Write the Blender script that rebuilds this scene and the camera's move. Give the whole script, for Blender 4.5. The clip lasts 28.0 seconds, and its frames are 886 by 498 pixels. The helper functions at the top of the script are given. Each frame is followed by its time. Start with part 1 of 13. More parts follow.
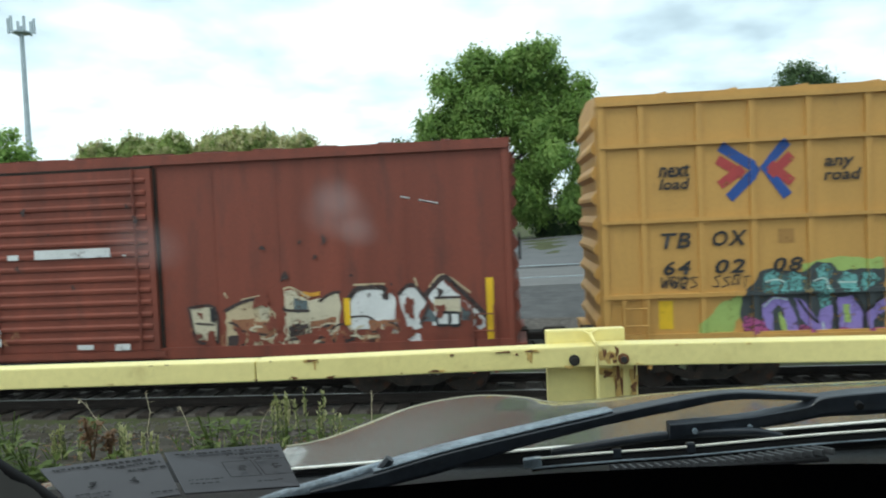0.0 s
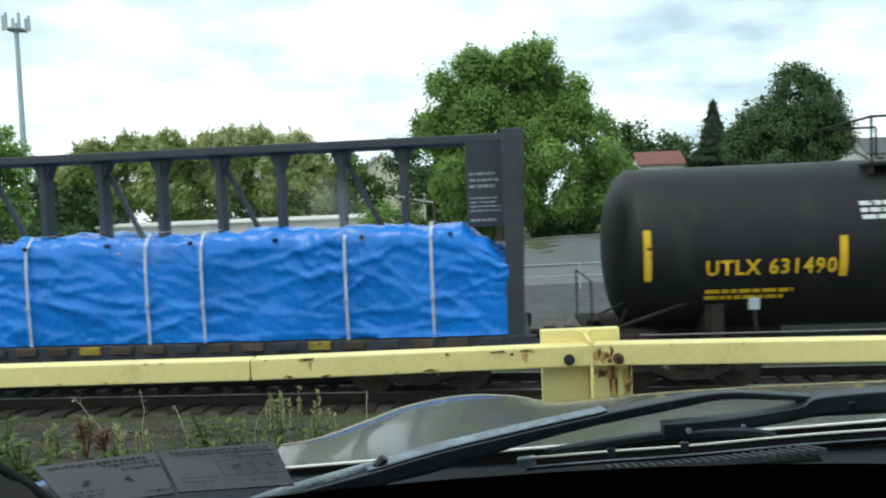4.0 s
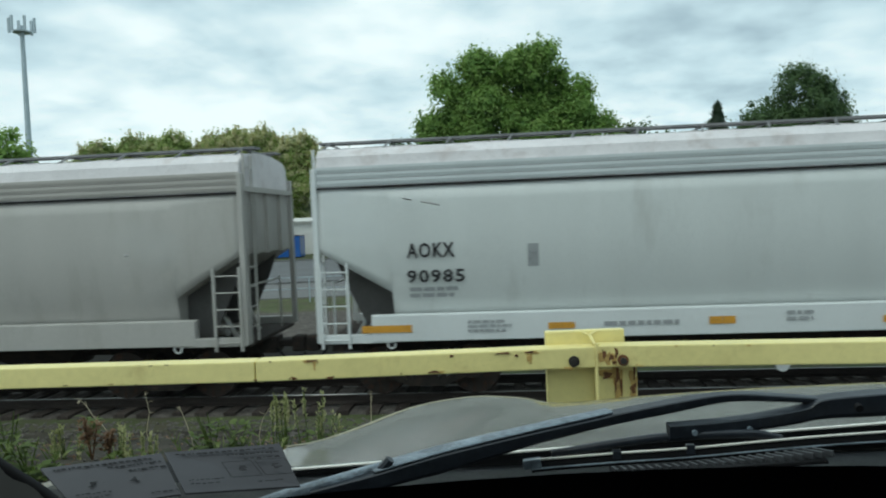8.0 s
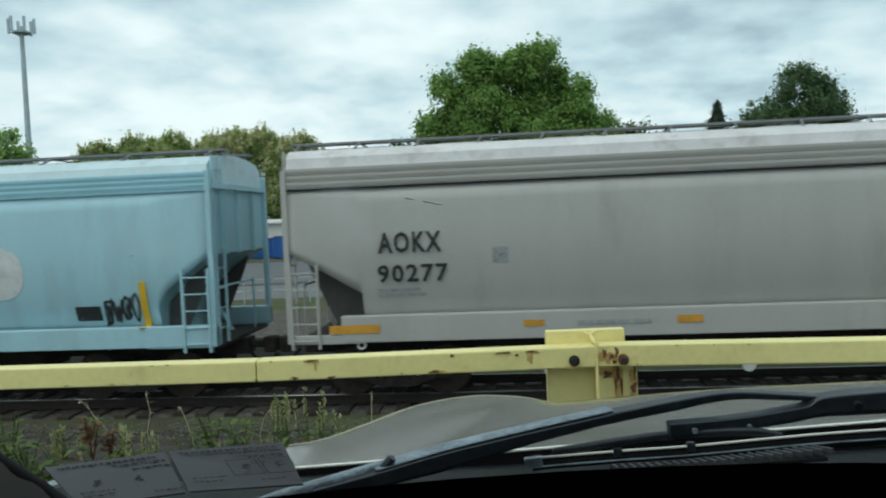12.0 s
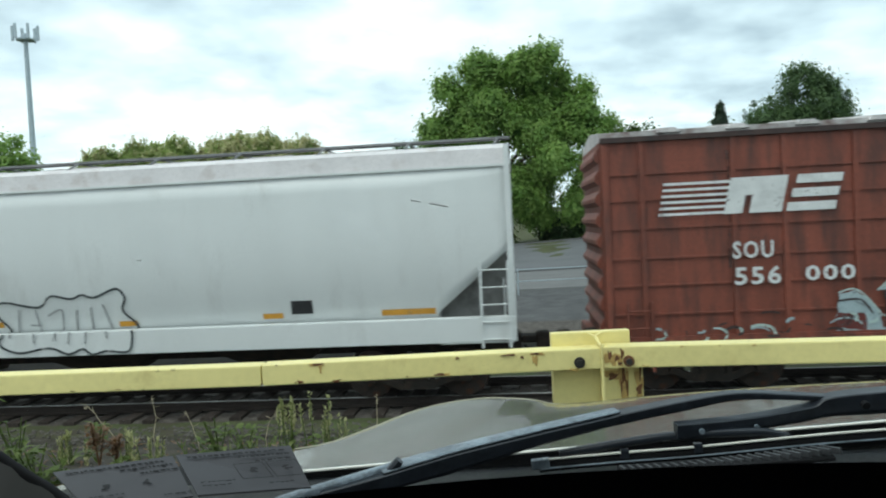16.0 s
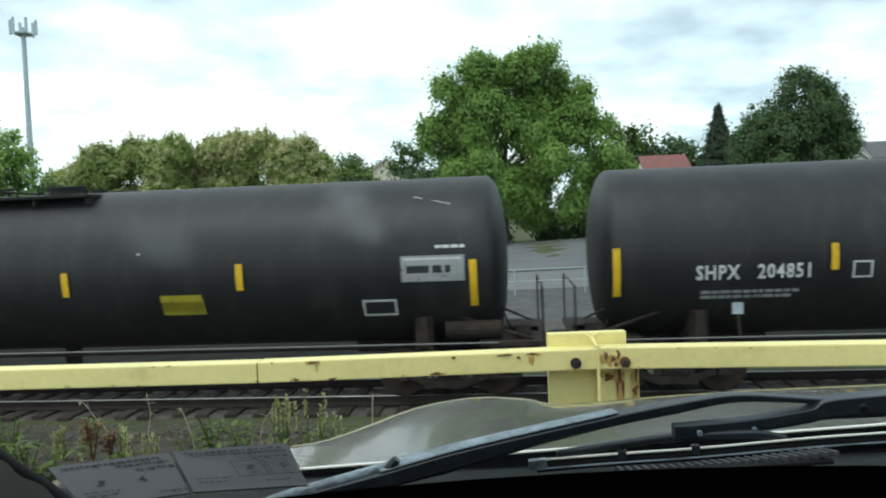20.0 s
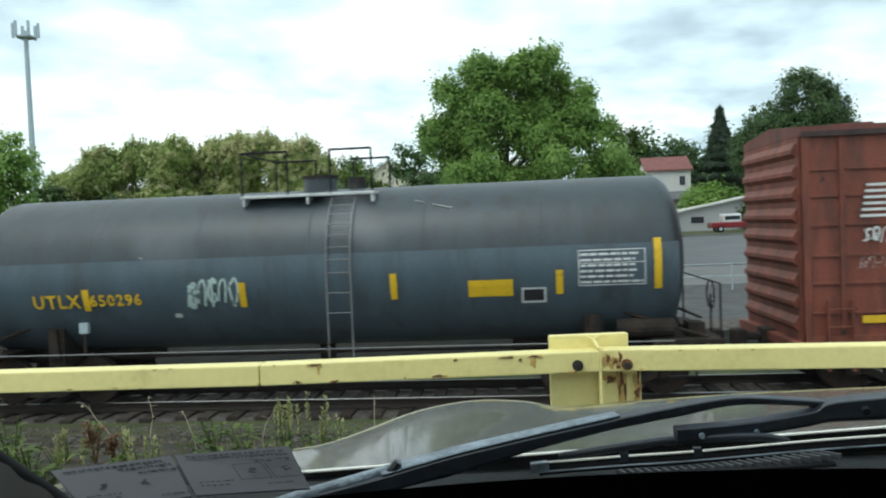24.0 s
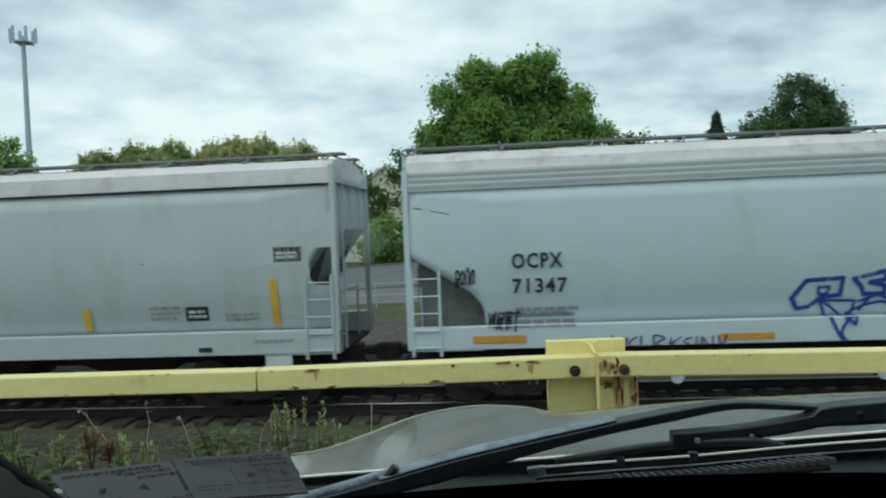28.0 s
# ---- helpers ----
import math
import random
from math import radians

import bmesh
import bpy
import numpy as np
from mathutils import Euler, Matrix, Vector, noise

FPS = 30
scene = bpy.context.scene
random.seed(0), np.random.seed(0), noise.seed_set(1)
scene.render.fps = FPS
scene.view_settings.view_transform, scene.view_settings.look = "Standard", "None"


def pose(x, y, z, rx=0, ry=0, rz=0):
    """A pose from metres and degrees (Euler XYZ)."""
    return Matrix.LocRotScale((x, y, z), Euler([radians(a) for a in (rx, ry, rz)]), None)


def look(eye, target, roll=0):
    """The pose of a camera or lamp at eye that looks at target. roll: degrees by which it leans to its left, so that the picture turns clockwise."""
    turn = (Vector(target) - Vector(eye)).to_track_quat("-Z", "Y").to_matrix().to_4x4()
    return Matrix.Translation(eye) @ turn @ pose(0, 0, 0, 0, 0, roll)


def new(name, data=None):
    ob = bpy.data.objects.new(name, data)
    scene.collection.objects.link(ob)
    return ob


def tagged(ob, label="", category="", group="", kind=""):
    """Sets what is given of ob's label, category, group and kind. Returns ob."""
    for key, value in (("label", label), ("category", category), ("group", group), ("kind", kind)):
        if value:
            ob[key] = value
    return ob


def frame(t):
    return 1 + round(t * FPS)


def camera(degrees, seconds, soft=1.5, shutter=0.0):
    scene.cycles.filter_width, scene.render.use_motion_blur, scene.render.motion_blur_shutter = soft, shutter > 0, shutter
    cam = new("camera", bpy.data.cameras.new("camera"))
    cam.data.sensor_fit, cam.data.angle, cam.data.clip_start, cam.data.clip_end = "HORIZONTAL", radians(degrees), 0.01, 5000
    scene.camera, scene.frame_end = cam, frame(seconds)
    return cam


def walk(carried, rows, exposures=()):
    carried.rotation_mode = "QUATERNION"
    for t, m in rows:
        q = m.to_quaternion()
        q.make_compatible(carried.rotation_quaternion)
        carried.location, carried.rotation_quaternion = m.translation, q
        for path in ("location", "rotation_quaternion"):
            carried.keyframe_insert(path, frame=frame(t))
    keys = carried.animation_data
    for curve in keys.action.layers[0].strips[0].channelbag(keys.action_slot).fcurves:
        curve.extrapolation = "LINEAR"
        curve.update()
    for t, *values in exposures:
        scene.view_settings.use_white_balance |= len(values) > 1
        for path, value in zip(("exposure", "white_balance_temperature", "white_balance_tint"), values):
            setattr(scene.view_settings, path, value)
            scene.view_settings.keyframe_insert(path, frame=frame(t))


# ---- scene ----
cam = camera(62, 28.0, 2.0, 0.1)
PATH = [
    (0.0, pose(0.0010, 0.0011, 3.2296, 87.589, 2.491, 5.320)),
    (0.5, pose(0.0009, 0.0015, 3.2290, 87.573, 2.425, 5.207)),
    (1.0, pose(0.0008, 0.0017, 3.2294, 87.579, 2.427, 5.205)),
    (1.5, pose(0.0006, -0.0003, 3.2304, 87.625, 2.442, 5.256)),
    (2.0, pose(-0.0001, 0.0030, 3.2283, 87.520, 2.427, 5.238)),
    (2.5, pose(-0.0001, 0.0005, 3.2286, 87.497, 2.257, 5.087)),
    (3.0, pose(0.0008, -0.0009, 3.2287, 87.496, 2.251, 5.053)),
    (3.5, pose(0.0017, 0.0002, 3.2292, 87.491, 2.278, 4.989)),
    (5.5, pose(0.0005, 0.0006, 3.2298, 87.717, 2.230, 5.016)),
    (6.0, pose(0.0013, -0.0003, 3.2281, 87.710, 2.218, 5.051)),
    (6.5, pose(0.0004, -0.0014, 3.2297, 87.709, 2.201, 5.106)),
    (7.0, pose(0.0003, -0.0057, 3.2301, 87.732, 2.233, 5.121)),
    (7.5, pose(-0.0004, -0.0003, 3.2300, 87.704, 2.301, 5.233)),
    (8.0, pose(0.0000, -0.0000, 3.2300, 87.648, 2.298, 5.306)),
    (8.5, pose(-0.0005, 0.0002, 3.2295, 87.745, 2.434, 5.396)),
    (9.0, pose(-0.0008, -0.0016, 3.2298, 87.651, 2.306, 5.237)),
    (9.5, pose(-0.0002, -0.0038, 3.2292, 87.599, 2.227, 5.194)),
    (10.0, pose(-0.0004, -0.0055, 3.2298, 87.582, 2.172, 5.199)),
    (10.5, pose(-0.0018, -0.0041, 3.2288, 87.524, 2.174, 5.198)),
    (11.0, pose(-0.0007, -0.0052, 3.2291, 87.613, 2.360, 5.192)),
    (11.5, pose(-0.0019, -0.0013, 3.2287, 87.572, 2.298, 5.233)),
    (12.0, pose(-0.0009, -0.0047, 3.2297, 87.643, 2.409, 5.303)),
    (12.5, pose(-0.0014, -0.0045, 3.2298, 87.665, 2.445, 5.362)),
    (14.5, pose(-0.0031, -0.0040, 3.2278, 87.608, 2.484, 5.296)),
    (15.0, pose(-0.0025, -0.0049, 3.2289, 87.705, 2.628, 5.345)),
    (15.5, pose(-0.0041, -0.0025, 3.2283, 87.851, 2.859, 5.434)),
    (16.0, pose(-0.0026, -0.0061, 3.2293, 87.883, 2.865, 5.582)),
    (16.5, pose(-0.0031, -0.0043, 3.2288, 87.879, 2.738, 5.494)),
    (17.0, pose(-0.0040, -0.0055, 3.2287, 87.863, 2.682, 5.494)),
    (17.5, pose(-0.0042, -0.0050, 3.2282, 87.817, 2.634, 5.440)),
    (18.0, pose(-0.0035, -0.0064, 3.2285, 87.835, 2.610, 5.397)),
    (18.5, pose(-0.0041, -0.0050, 3.2288, 87.869, 2.679, 5.433)),
    (19.0, pose(-0.0053, -0.0015, 3.2280, 87.740, 2.475, 5.490)),
    (19.5, pose(-0.0040, -0.0054, 3.2297, 87.742, 2.448, 5.490)),
    (20.0, pose(-0.0059, -0.0037, 3.2285, 87.821, 2.219, 5.351)),
    (20.5, pose(-0.0066, -0.0021, 3.2280, 87.907, 2.265, 5.383)),
    (21.0, pose(-0.0054, -0.0045, 3.2285, 87.928, 2.261, 5.353)),
    (21.5, pose(-0.0050, -0.0048, 3.2282, 87.873, 2.312, 5.359)),
    (23.5, pose(-0.0060, -0.0047, 3.2288, 88.052, 2.231, 5.536)),
    (24.0, pose(-0.0058, -0.0044, 3.2293, 88.003, 2.302, 5.483)),
    (24.5, pose(-0.0055, -0.0071, 3.2289, 88.074, 2.396, 5.535)),
    (25.0, pose(-0.0073, -0.0025, 3.2270, 88.001, 2.321, 5.493)),
    (25.5, pose(-0.0059, -0.0064, 3.2283, 87.968, 2.280, 5.421)),
    (26.0, pose(-0.0055, -0.0070, 3.2282, 88.159, 2.364, 5.416)),
    (26.5, pose(-0.0050, -0.0086, 3.2288, 88.287, 2.279, 5.315)),
    (27.0, pose(-0.0040, -0.0094, 3.2301, 88.367, 2.460, 5.322)),
    (27.5, pose(-0.0059, -0.0099, 3.2300, 88.401, 2.279, 5.303)),
    (28.0, pose(-0.0054, -0.0102, 3.2299, 88.408, 2.271, 5.274)),
]
WARM, COOL = (6270, 3), (6130, -1)
EXPOSURES = [(0.0, 0.28, *WARM), (3.5, 0.28, *WARM), (5.5, 0.26, 6300, 2), (6.6, 0.18, 6250, 1), (7.4, -0.04, 6180, 0), (8.0, -0.2, *COOL), (12.5, -0.25, *COOL), (14.5, 0.21, *WARM), (15.7, 0.24, *WARM), (16.5, -0.2, 6180, 0),
             (18.2, -0.26, 6180, 0), (18.9, -0.18, 6180, 0), (19.8, 0.24, *WARM), (21.5, 0.3, *WARM), (23.5, 0.26, *WARM), (24.5, 0.19, *WARM), (26.2, 0.18, *WARM), (26.8, 0.14, *WARM), (27.3, -0.16, 6180, 0), (28.0, -0.31, *COOL)]
walk(cam, PATH, EXPOSURES)

# ---- light ----
SUN_ELEV, SUN_TURN = radians(63), radians(205)


def make_world():
    w = bpy.data.worlds.new("overcast_sky")
    scene.world = w
    w.use_nodes = True
    nt = w.node_tree
    nt.nodes.clear()
    nd, ln = nt.nodes.new, nt.links.new
    out, bg = nd("ShaderNodeOutputWorld"), nd("ShaderNodeBackground")
    sky = nd("ShaderNodeTexSky")
    sky.sky_type, sky.sun_disc = "NISHITA", False
    sky.sun_elevation, sky.sun_rotation = SUN_ELEV, SUN_TURN
    tc, sep = nd("ShaderNodeTexCoord"), nd("ShaderNodeSeparateXYZ")
    ln(tc.outputs["Generated"], sep.inputs[0])
    # the cloud layer lies flat overhead, so it is read at direction / height
    up = nd("ShaderNodeMath"); up.operation = "MAXIMUM"; up.inputs[1].default_value = 0.0
    ln(sep.outputs["Z"], up.inputs[0])
    add = nd("ShaderNodeMath"); add.operation = "ADD"; add.inputs[1].default_value = 0.22
    ln(up.outputs[0], add.inputs[0])
    dx, dy = nd("ShaderNodeMath"), nd("ShaderNodeMath")
    dx.operation = dy.operation = "DIVIDE"
    ln(sep.outputs["X"], dx.inputs[0]); ln(add.outputs[0], dx.inputs[1])
    ln(sep.outputs["Y"], dy.inputs[0]); ln(add.outputs[0], dy.inputs[1])
    com = nd("ShaderNodeCombineXYZ")
    ln(dx.outputs[0], com.inputs[0]); ln(dy.outputs[0], com.inputs[1])
    big, small = nd("ShaderNodeTexNoise"), nd("ShaderNodeTexNoise")
    big.inputs["Scale"].default_value, big.inputs["Detail"].default_value = 0.95, 4.5
    big.inputs["Distortion"].default_value = 0.35
    small.inputs["Scale"].default_value, small.inputs["Detail"].default_value = 4.5, 3.0
    ln(com.outputs[0], big.inputs["Vector"]); ln(com.outputs[0], small.inputs["Vector"])
    mixn = nd("ShaderNodeMix"); mixn.data_type = "FLOAT"; mixn.inputs["Factor"].default_value = 0.28
    ln(big.outputs["Fac"], mixn.inputs[2]); ln(small.outputs["Fac"], mixn.inputs[3])
    ramp = nd("ShaderNodeValToRGB")
    e = ramp.color_ramp.elements
    e[0].position, e[0].color = 0.35, (0.375, 0.465, 0.53, 1)
    e[1].position, e[1].color = 0.585, (0.96, 0.993, 1.0, 1)
    m = e.new(0.455); m.color = (0.635, 0.745, 0.80, 1)
    # the cloud grows thicker to the east
    lean = nd("ShaderNodeMath"); lean.operation = "MULTIPLY_ADD"; lean.inputs[1].default_value = -0.07
    ln(sep.outputs["X"], lean.inputs[0]); ln(mixn.outputs[0], lean.inputs[2])
    ln(lean.outputs[0], ramp.inputs[0])
    mix = nd("ShaderNodeMix"); mix.data_type = "RGBA"; mix.inputs["Factor"].default_value = 0.93
    dim = nd("ShaderNodeMix"); dim.data_type = "RGBA"; dim.blend_type = "MULTIPLY"; dim.inputs["Factor"].default_value = 1.0
    dim.inputs[7].default_value = (0.1, 0.1, 0.1, 1)
    ln(sky.outputs[0], dim.inputs[6])
    ln(dim.outputs[2], mix.inputs[6]); ln(ramp.outputs[0], mix.inputs[7])
    ln(mix.outputs[2], bg.inputs[0])
    bg.inputs[1].default_value = 1.22
    ln(bg.outputs[0], out.inputs[0])


make_world()
sun = new("sun", bpy.data.lights.new("sun", "SUN"))
sun.data.energy, sun.data.angle, sun.data.color = 0.9, radians(25), (1.0, 0.97, 0.92)
sun.matrix_world = look((-16, -26, 60), (0, 0, 0))


# ---- materials ----
def paint(name, col, rough=0.55, metal=0.0, var=0.18, scale=1.2, bump=0.05, dirt=None, dirt_amount=0.35, streak=False, fine=18.0, objvar=0.0, spec=0.5, coat=0.0):
    """A weathered surface: a base colour that varies at two scales, dirt in patches or in streaks, and fine relief."""
    m = bpy.data.materials.new(name)
    m.use_nodes = True
    nt = m.node_tree
    nd, ln = nt.nodes.new, nt.links.new
    b = nt.nodes["Principled BSDF"]
    b.inputs["Metallic"].default_value = metal
    b.inputs["Specular IOR Level"].default_value = spec
    b.inputs["Coat Weight"].default_value = coat
    b.inputs["Coat Roughness"].default_value = 0.06
    tc = nd("ShaderNodeTexCoord")
    n1, n2 = nd("ShaderNodeTexNoise"), nd("ShaderNodeTexNoise")
    n1.inputs["Scale"].default_value, n1.inputs["Detail"].default_value = scale, 5
    n2.inputs["Scale"].default_value, n2.inputs["Detail"].default_value = fine, 4
    ln(tc.outputs["Object"], n2.inputs["Vector"])
    if streak:
        mp = nd("ShaderNodeMapping")
        mp.inputs["Scale"].default_value = (2.2, 2.2, 0.22)
        ln(tc.outputs["Object"], mp.inputs["Vector"]); ln(mp.outputs[0], n1.inputs["Vector"])
    else:
        ln(tc.outputs["Object"], n1.inputs["Vector"])
    c0 = tuple(max(0, v * (1 - var)) for v in col) + (1,)
    c1 = tuple(min(1, v * (1 + var)) for v in col) + (1,)
    mx = nd("ShaderNodeMix"); mx.data_type = "RGBA"
    mx.inputs[6].default_value, mx.inputs[7].default_value = c0, c1
    av = nd("ShaderNodeMix"); av.data_type = "FLOAT"; av.inputs["Factor"].default_value = 0.4
    ln(n1.outputs["Fac"], av.inputs[2]); ln(n2.outputs["Fac"], av.inputs[3])
    st = nd("ShaderNodeMapRange")
    st.inputs[1].default_value, st.inputs[2].default_value = 0.32, 0.68
    ln(av.outputs[0], st.inputs[0]); ln(st.outputs[0], mx.inputs["Factor"])
    last = mx.outputs[2]
    if dirt:
        n3 = nd("ShaderNodeTexNoise")
        n3.inputs["Scale"].default_value, n3.inputs["Detail"].default_value, n3.inputs["Roughness"].default_value = scale * 1.7, 8, 0.65
        if streak:
            mp2 = nd("ShaderNodeMapping"); mp2.inputs["Scale"].default_value = (1.6, 1.6, 0.35); mp2.inputs["Location"].default_value = (7.3, 1.1, 4.2)
            ln(tc.outputs["Object"], mp2.inputs["Vector"]); ln(mp2.outputs[0], n3.inputs["Vector"])
        else:
            ln(tc.outputs["Object"], n3.inputs["Vector"])
        r = nd("ShaderNodeMapRange")
        r.inputs[1].default_value, r.inputs[2].default_value = 0.62 - 0.3 * dirt_amount, 0.80 - 0.22 * dirt_amount
        r.inputs[4].default_value = min(1.0, 0.35 + dirt_amount)
        ln(n3.outputs["Fac"], r.inputs[0])
        md = nd("ShaderNodeMix"); md.data_type = "RGBA"
        ln(r.outputs[0], md.inputs["Factor"]); ln(last, md.inputs[6]); md.inputs[7].default_value = (*dirt, 1)
        last = md.outputs[2]
    if objvar:
        oi = nd("ShaderNodeObjectInfo")
        hs = nd("ShaderNodeHueSaturation")
        rr = nd("ShaderNodeMapRange"); rr.inputs[3].default_value, rr.inputs[4].default_value = 1 - objvar, 1 + objvar
        ln(oi.outputs["Random"], rr.inputs[0]); ln(rr.outputs[0], hs.inputs["Value"]); ln(last, hs.inputs["Color"])
        last = hs.outputs[0]
    ln(last, b.inputs["Base Color"])
    rg = nd("ShaderNodeMapRange")
    rg.inputs[3].default_value, rg.inputs[4].default_value = max(0.02, rough - 0.1), min(1, rough + 0.12)
    ln(n2.outputs["Fac"], rg.inputs[0]); ln(rg.outputs[0], b.inputs["Roughness"])
    if bump:
        bp = nd("ShaderNodeBump"); bp.inputs["Strength"].default_value = bump; bp.inputs["Distance"].default_value = 0.02
        ln(av.outputs[0], bp.inputs["Height"]); ln(bp.outputs[0], b.inputs["Normal"])
    return m


def leafy(name, a, b_, c, clump=0.9):
    """Foliage: colour varies by clump and leaf by leaf; light passes a little through."""
    m = bpy.data.materials.new(name)
    m.use_nodes = True
    nt = m.node_tree
    nd, ln = nt.nodes.new, nt.links.new
    p = nt.nodes["Principled BSDF"]
    p.inputs["Roughness"].default_value = 0.6
    g = nd("ShaderNodeNewGeometry")
    r = nd("ShaderNodeValToRGB")
    e = r.color_ramp.elements
    e[0].color, e[1].color = (*a, 1), (*c, 1)
    k = e.new(0.55); k.color = (*b_, 1)
    tc, n, mf = nd("ShaderNodeTexCoord"), nd("ShaderNodeTexNoise"), nd("ShaderNodeMix")
    n.inputs["Scale"].default_value, n.inputs["Detail"].default_value = clump, 2.0
    st = nd("ShaderNodeMapRange")
    st.inputs[1].default_value, st.inputs[2].default_value = 0.36, 0.64
    mf.data_type = "FLOAT"; mf.inputs["Factor"].default_value = 0.3
    ln(tc.outputs["Object"], n.inputs["Vector"]); ln(n.outputs["Fac"], st.inputs[0])
    ln(st.outputs[0], mf.inputs[2]); ln(g.outputs["Random Per Island"], mf.inputs[3])
    ln(mf.outputs[0], r.inputs[0])
    ln(r.outputs[0], p.inputs["Base Color"])
    tr, mx = nd("ShaderNodeBsdfTranslucent"), nd("ShaderNodeMixShader")
    ln(r.outputs[0], tr.inputs["Color"])
    mx.inputs[0].default_value = 0.5
    ln(p.outputs[0], mx.inputs[1]); ln(tr.outputs[0], mx.inputs[2])
    ln(mx.outputs[0], nt.nodes["Material Output"].inputs["Surface"])
    return m


def pane_material(name, tint, gloss, veil=0.0):
    m = bpy.data.materials.new(name)
    m.use_nodes = True
    nt = m.node_tree
    nt.nodes.clear()
    nd, ln = nt.nodes.new, nt.links.new
    o, t, g, mx = nd("ShaderNodeOutputMaterial"), nd("ShaderNodeBsdfTransparent"), nd("ShaderNodeBsdfGlossy"), nd("ShaderNodeMixShader")
    t.inputs[0].default_value = (*tint, 1)
    g.inputs["Roughness"].default_value = 0.02
    mx.inputs[0].default_value = gloss
    ln(t.outputs[0], mx.inputs[1]); ln(g.outputs[0], mx.inputs[2]); ln(mx.outputs[0], o.inputs[0])
    # faint scattering layer, added as haze that lifts the darks
    if veil:
        d, m2 = nd("ShaderNodeBsdfTranslucent"), nd("ShaderNodeMixShader")
        d.inputs[0].default_value = (0.6, 0.62, 0.62, 1)
        m2.inputs[0].default_value = veil
        ln(mx.outputs[0], m2.inputs[1]); ln(d.outputs[0], m2.inputs[2]); ln(m2.outputs[0], o.inputs[0])
    return m


def smear_material(name, col, amount, scale):
    """A thin dusty film on glass, thicker in the middle of its patches."""
    m = bpy.data.materials.new(name)
    m.use_nodes = True
    nt = m.node_tree
    nt.nodes.clear()
    nd, ln = nt.nodes.new, nt.links.new
    o, t, d, mx = nd("ShaderNodeOutputMaterial"), nd("ShaderNodeBsdfTransparent"), nd("ShaderNodeBsdfTranslucent"), nd("ShaderNodeMixShader")
    d.inputs[0].default_value = (*col, 1)
    tc, n, r = nd("ShaderNodeTexCoord"), nd("ShaderNodeTexNoise"), nd("ShaderNodeMapRange")
    gr = nd("ShaderNodeTexGradient"); gr.gradient_type = "SPHERICAL"
    ln(tc.outputs["Object"], gr.inputs[0])
    n.inputs["Scale"].default_value = scale
    ln(tc.outputs["Object"], n.inputs["Vector"])
    mu = nd("ShaderNodeMath"); mu.operation = "MULTIPLY"
    ln(n.outputs["Fac"], mu.inputs[0]); ln(gr.outputs["Fac"], mu.inputs[1])
    r.inputs[1].default_value, r.inputs[2].default_value, r.inputs[4].default_value = 0.02, 0.35, amount
    ln(mu.outputs[0], r.inputs[0]); ln(r.outputs[0], mx.inputs[0])
    ln(t.outputs[0], mx.inputs[1]); ln(d.outputs[0], mx.inputs[2]); ln(mx.outputs[0], o.inputs[0])
    return m


RUST = (0.12, 0.045, 0.022)
BOX_RED = paint("oxide_red_paint", (0.192, 0.046, 0.026), 0.6, var=0.25, scale=0.9, dirt=(0.07, 0.03, 0.024), dirt_amount=0.3, streak=True)
BOX_RED2 = paint("brown_red_paint", (0.195, 0.053, 0.031), 0.6, var=0.34, scale=1.3, dirt=(0.055, 0.027, 0.022), dirt_amount=0.5, streak=True)
BOX_RED3 = paint("faded_brown_paint", (0.158, 0.052, 0.040), 0.7, var=0.28, scale=1.3, dirt=(0.06, 0.032, 0.028), dirt_amount=0.5, streak=True)
DOOR_ORANGE = paint("orange_red_door_paint", (0.27, 0.06, 0.03), 0.6, var=0.2, scale=1.0, dirt=(0.1, 0.04, 0.03), dirt_amount=0.25, streak=True)
BOX_YELLOW = paint("ochre_yellow_paint", (0.52, 0.29, 0.075), 0.55, var=0.12, scale=0.8, dirt=(0.22, 0.12, 0.05), dirt_amount=0.15, streak=True)
BOX_GREEN = paint("faded_green_paint", (0.112, 0.21, 0.125), 0.6, var=0.25, scale=1.1, dirt=(0.075, 0.062, 0.045), dirt_amount=0.6, streak=True)
MAROON = paint("maroon_door_paint", (0.13, 0.04, 0.04), 0.6, var=0.2, scale=1.0, dirt=(0.06, 0.025, 0.025), dirt_amount=0.3, streak=True)
GALV = paint("rusting_galvanised_roof", (0.46, 0.44, 0.43), 0.6, metal=0.15, var=0.35, scale=1.5, dirt=(0.13, 0.06, 0.045), dirt_amount=0.5)
HOP_WHITE = paint("pale_grey_hopper_paint", (0.60, 0.62, 0.60), 0.4, var=0.06, scale=0.6, dirt=(0.40, 0.40, 0.37), dirt_amount=0.25, streak=True, bump=0.02)
HOP_TAN = paint("dusty_grey_hopper_paint", (0.44, 0.425, 0.395), 0.45, var=0.07, scale=0.6, dirt=(0.33, 0.31, 0.27), dirt_amount=0.3, streak=True, bump=0.02)
HOP_LIGHT = paint("white_hopper_paint", (0.68, 0.70, 0.69), 0.4, var=0.05, scale=0.6, dirt=(0.48, 0.48, 0.46), dirt_amount=0.2, streak=True, bump=0.02)
HOP_COOL = paint("cool_white_hopper_paint", (0.565, 0.645, 0.67), 0.4, var=0.05, scale=0.6, dirt=(0.45, 0.48, 0.47), dirt_amount=0.2, streak=True, bump=0.02)
HOP_BLUE = paint("light_blue_hopper_paint", (0.395, 0.655, 0.755), 0.42, var=0.06, scale=0.6, dirt=(0.31, 0.52, 0.60), dirt_amount=0.22, streak=True, bump=0.02)
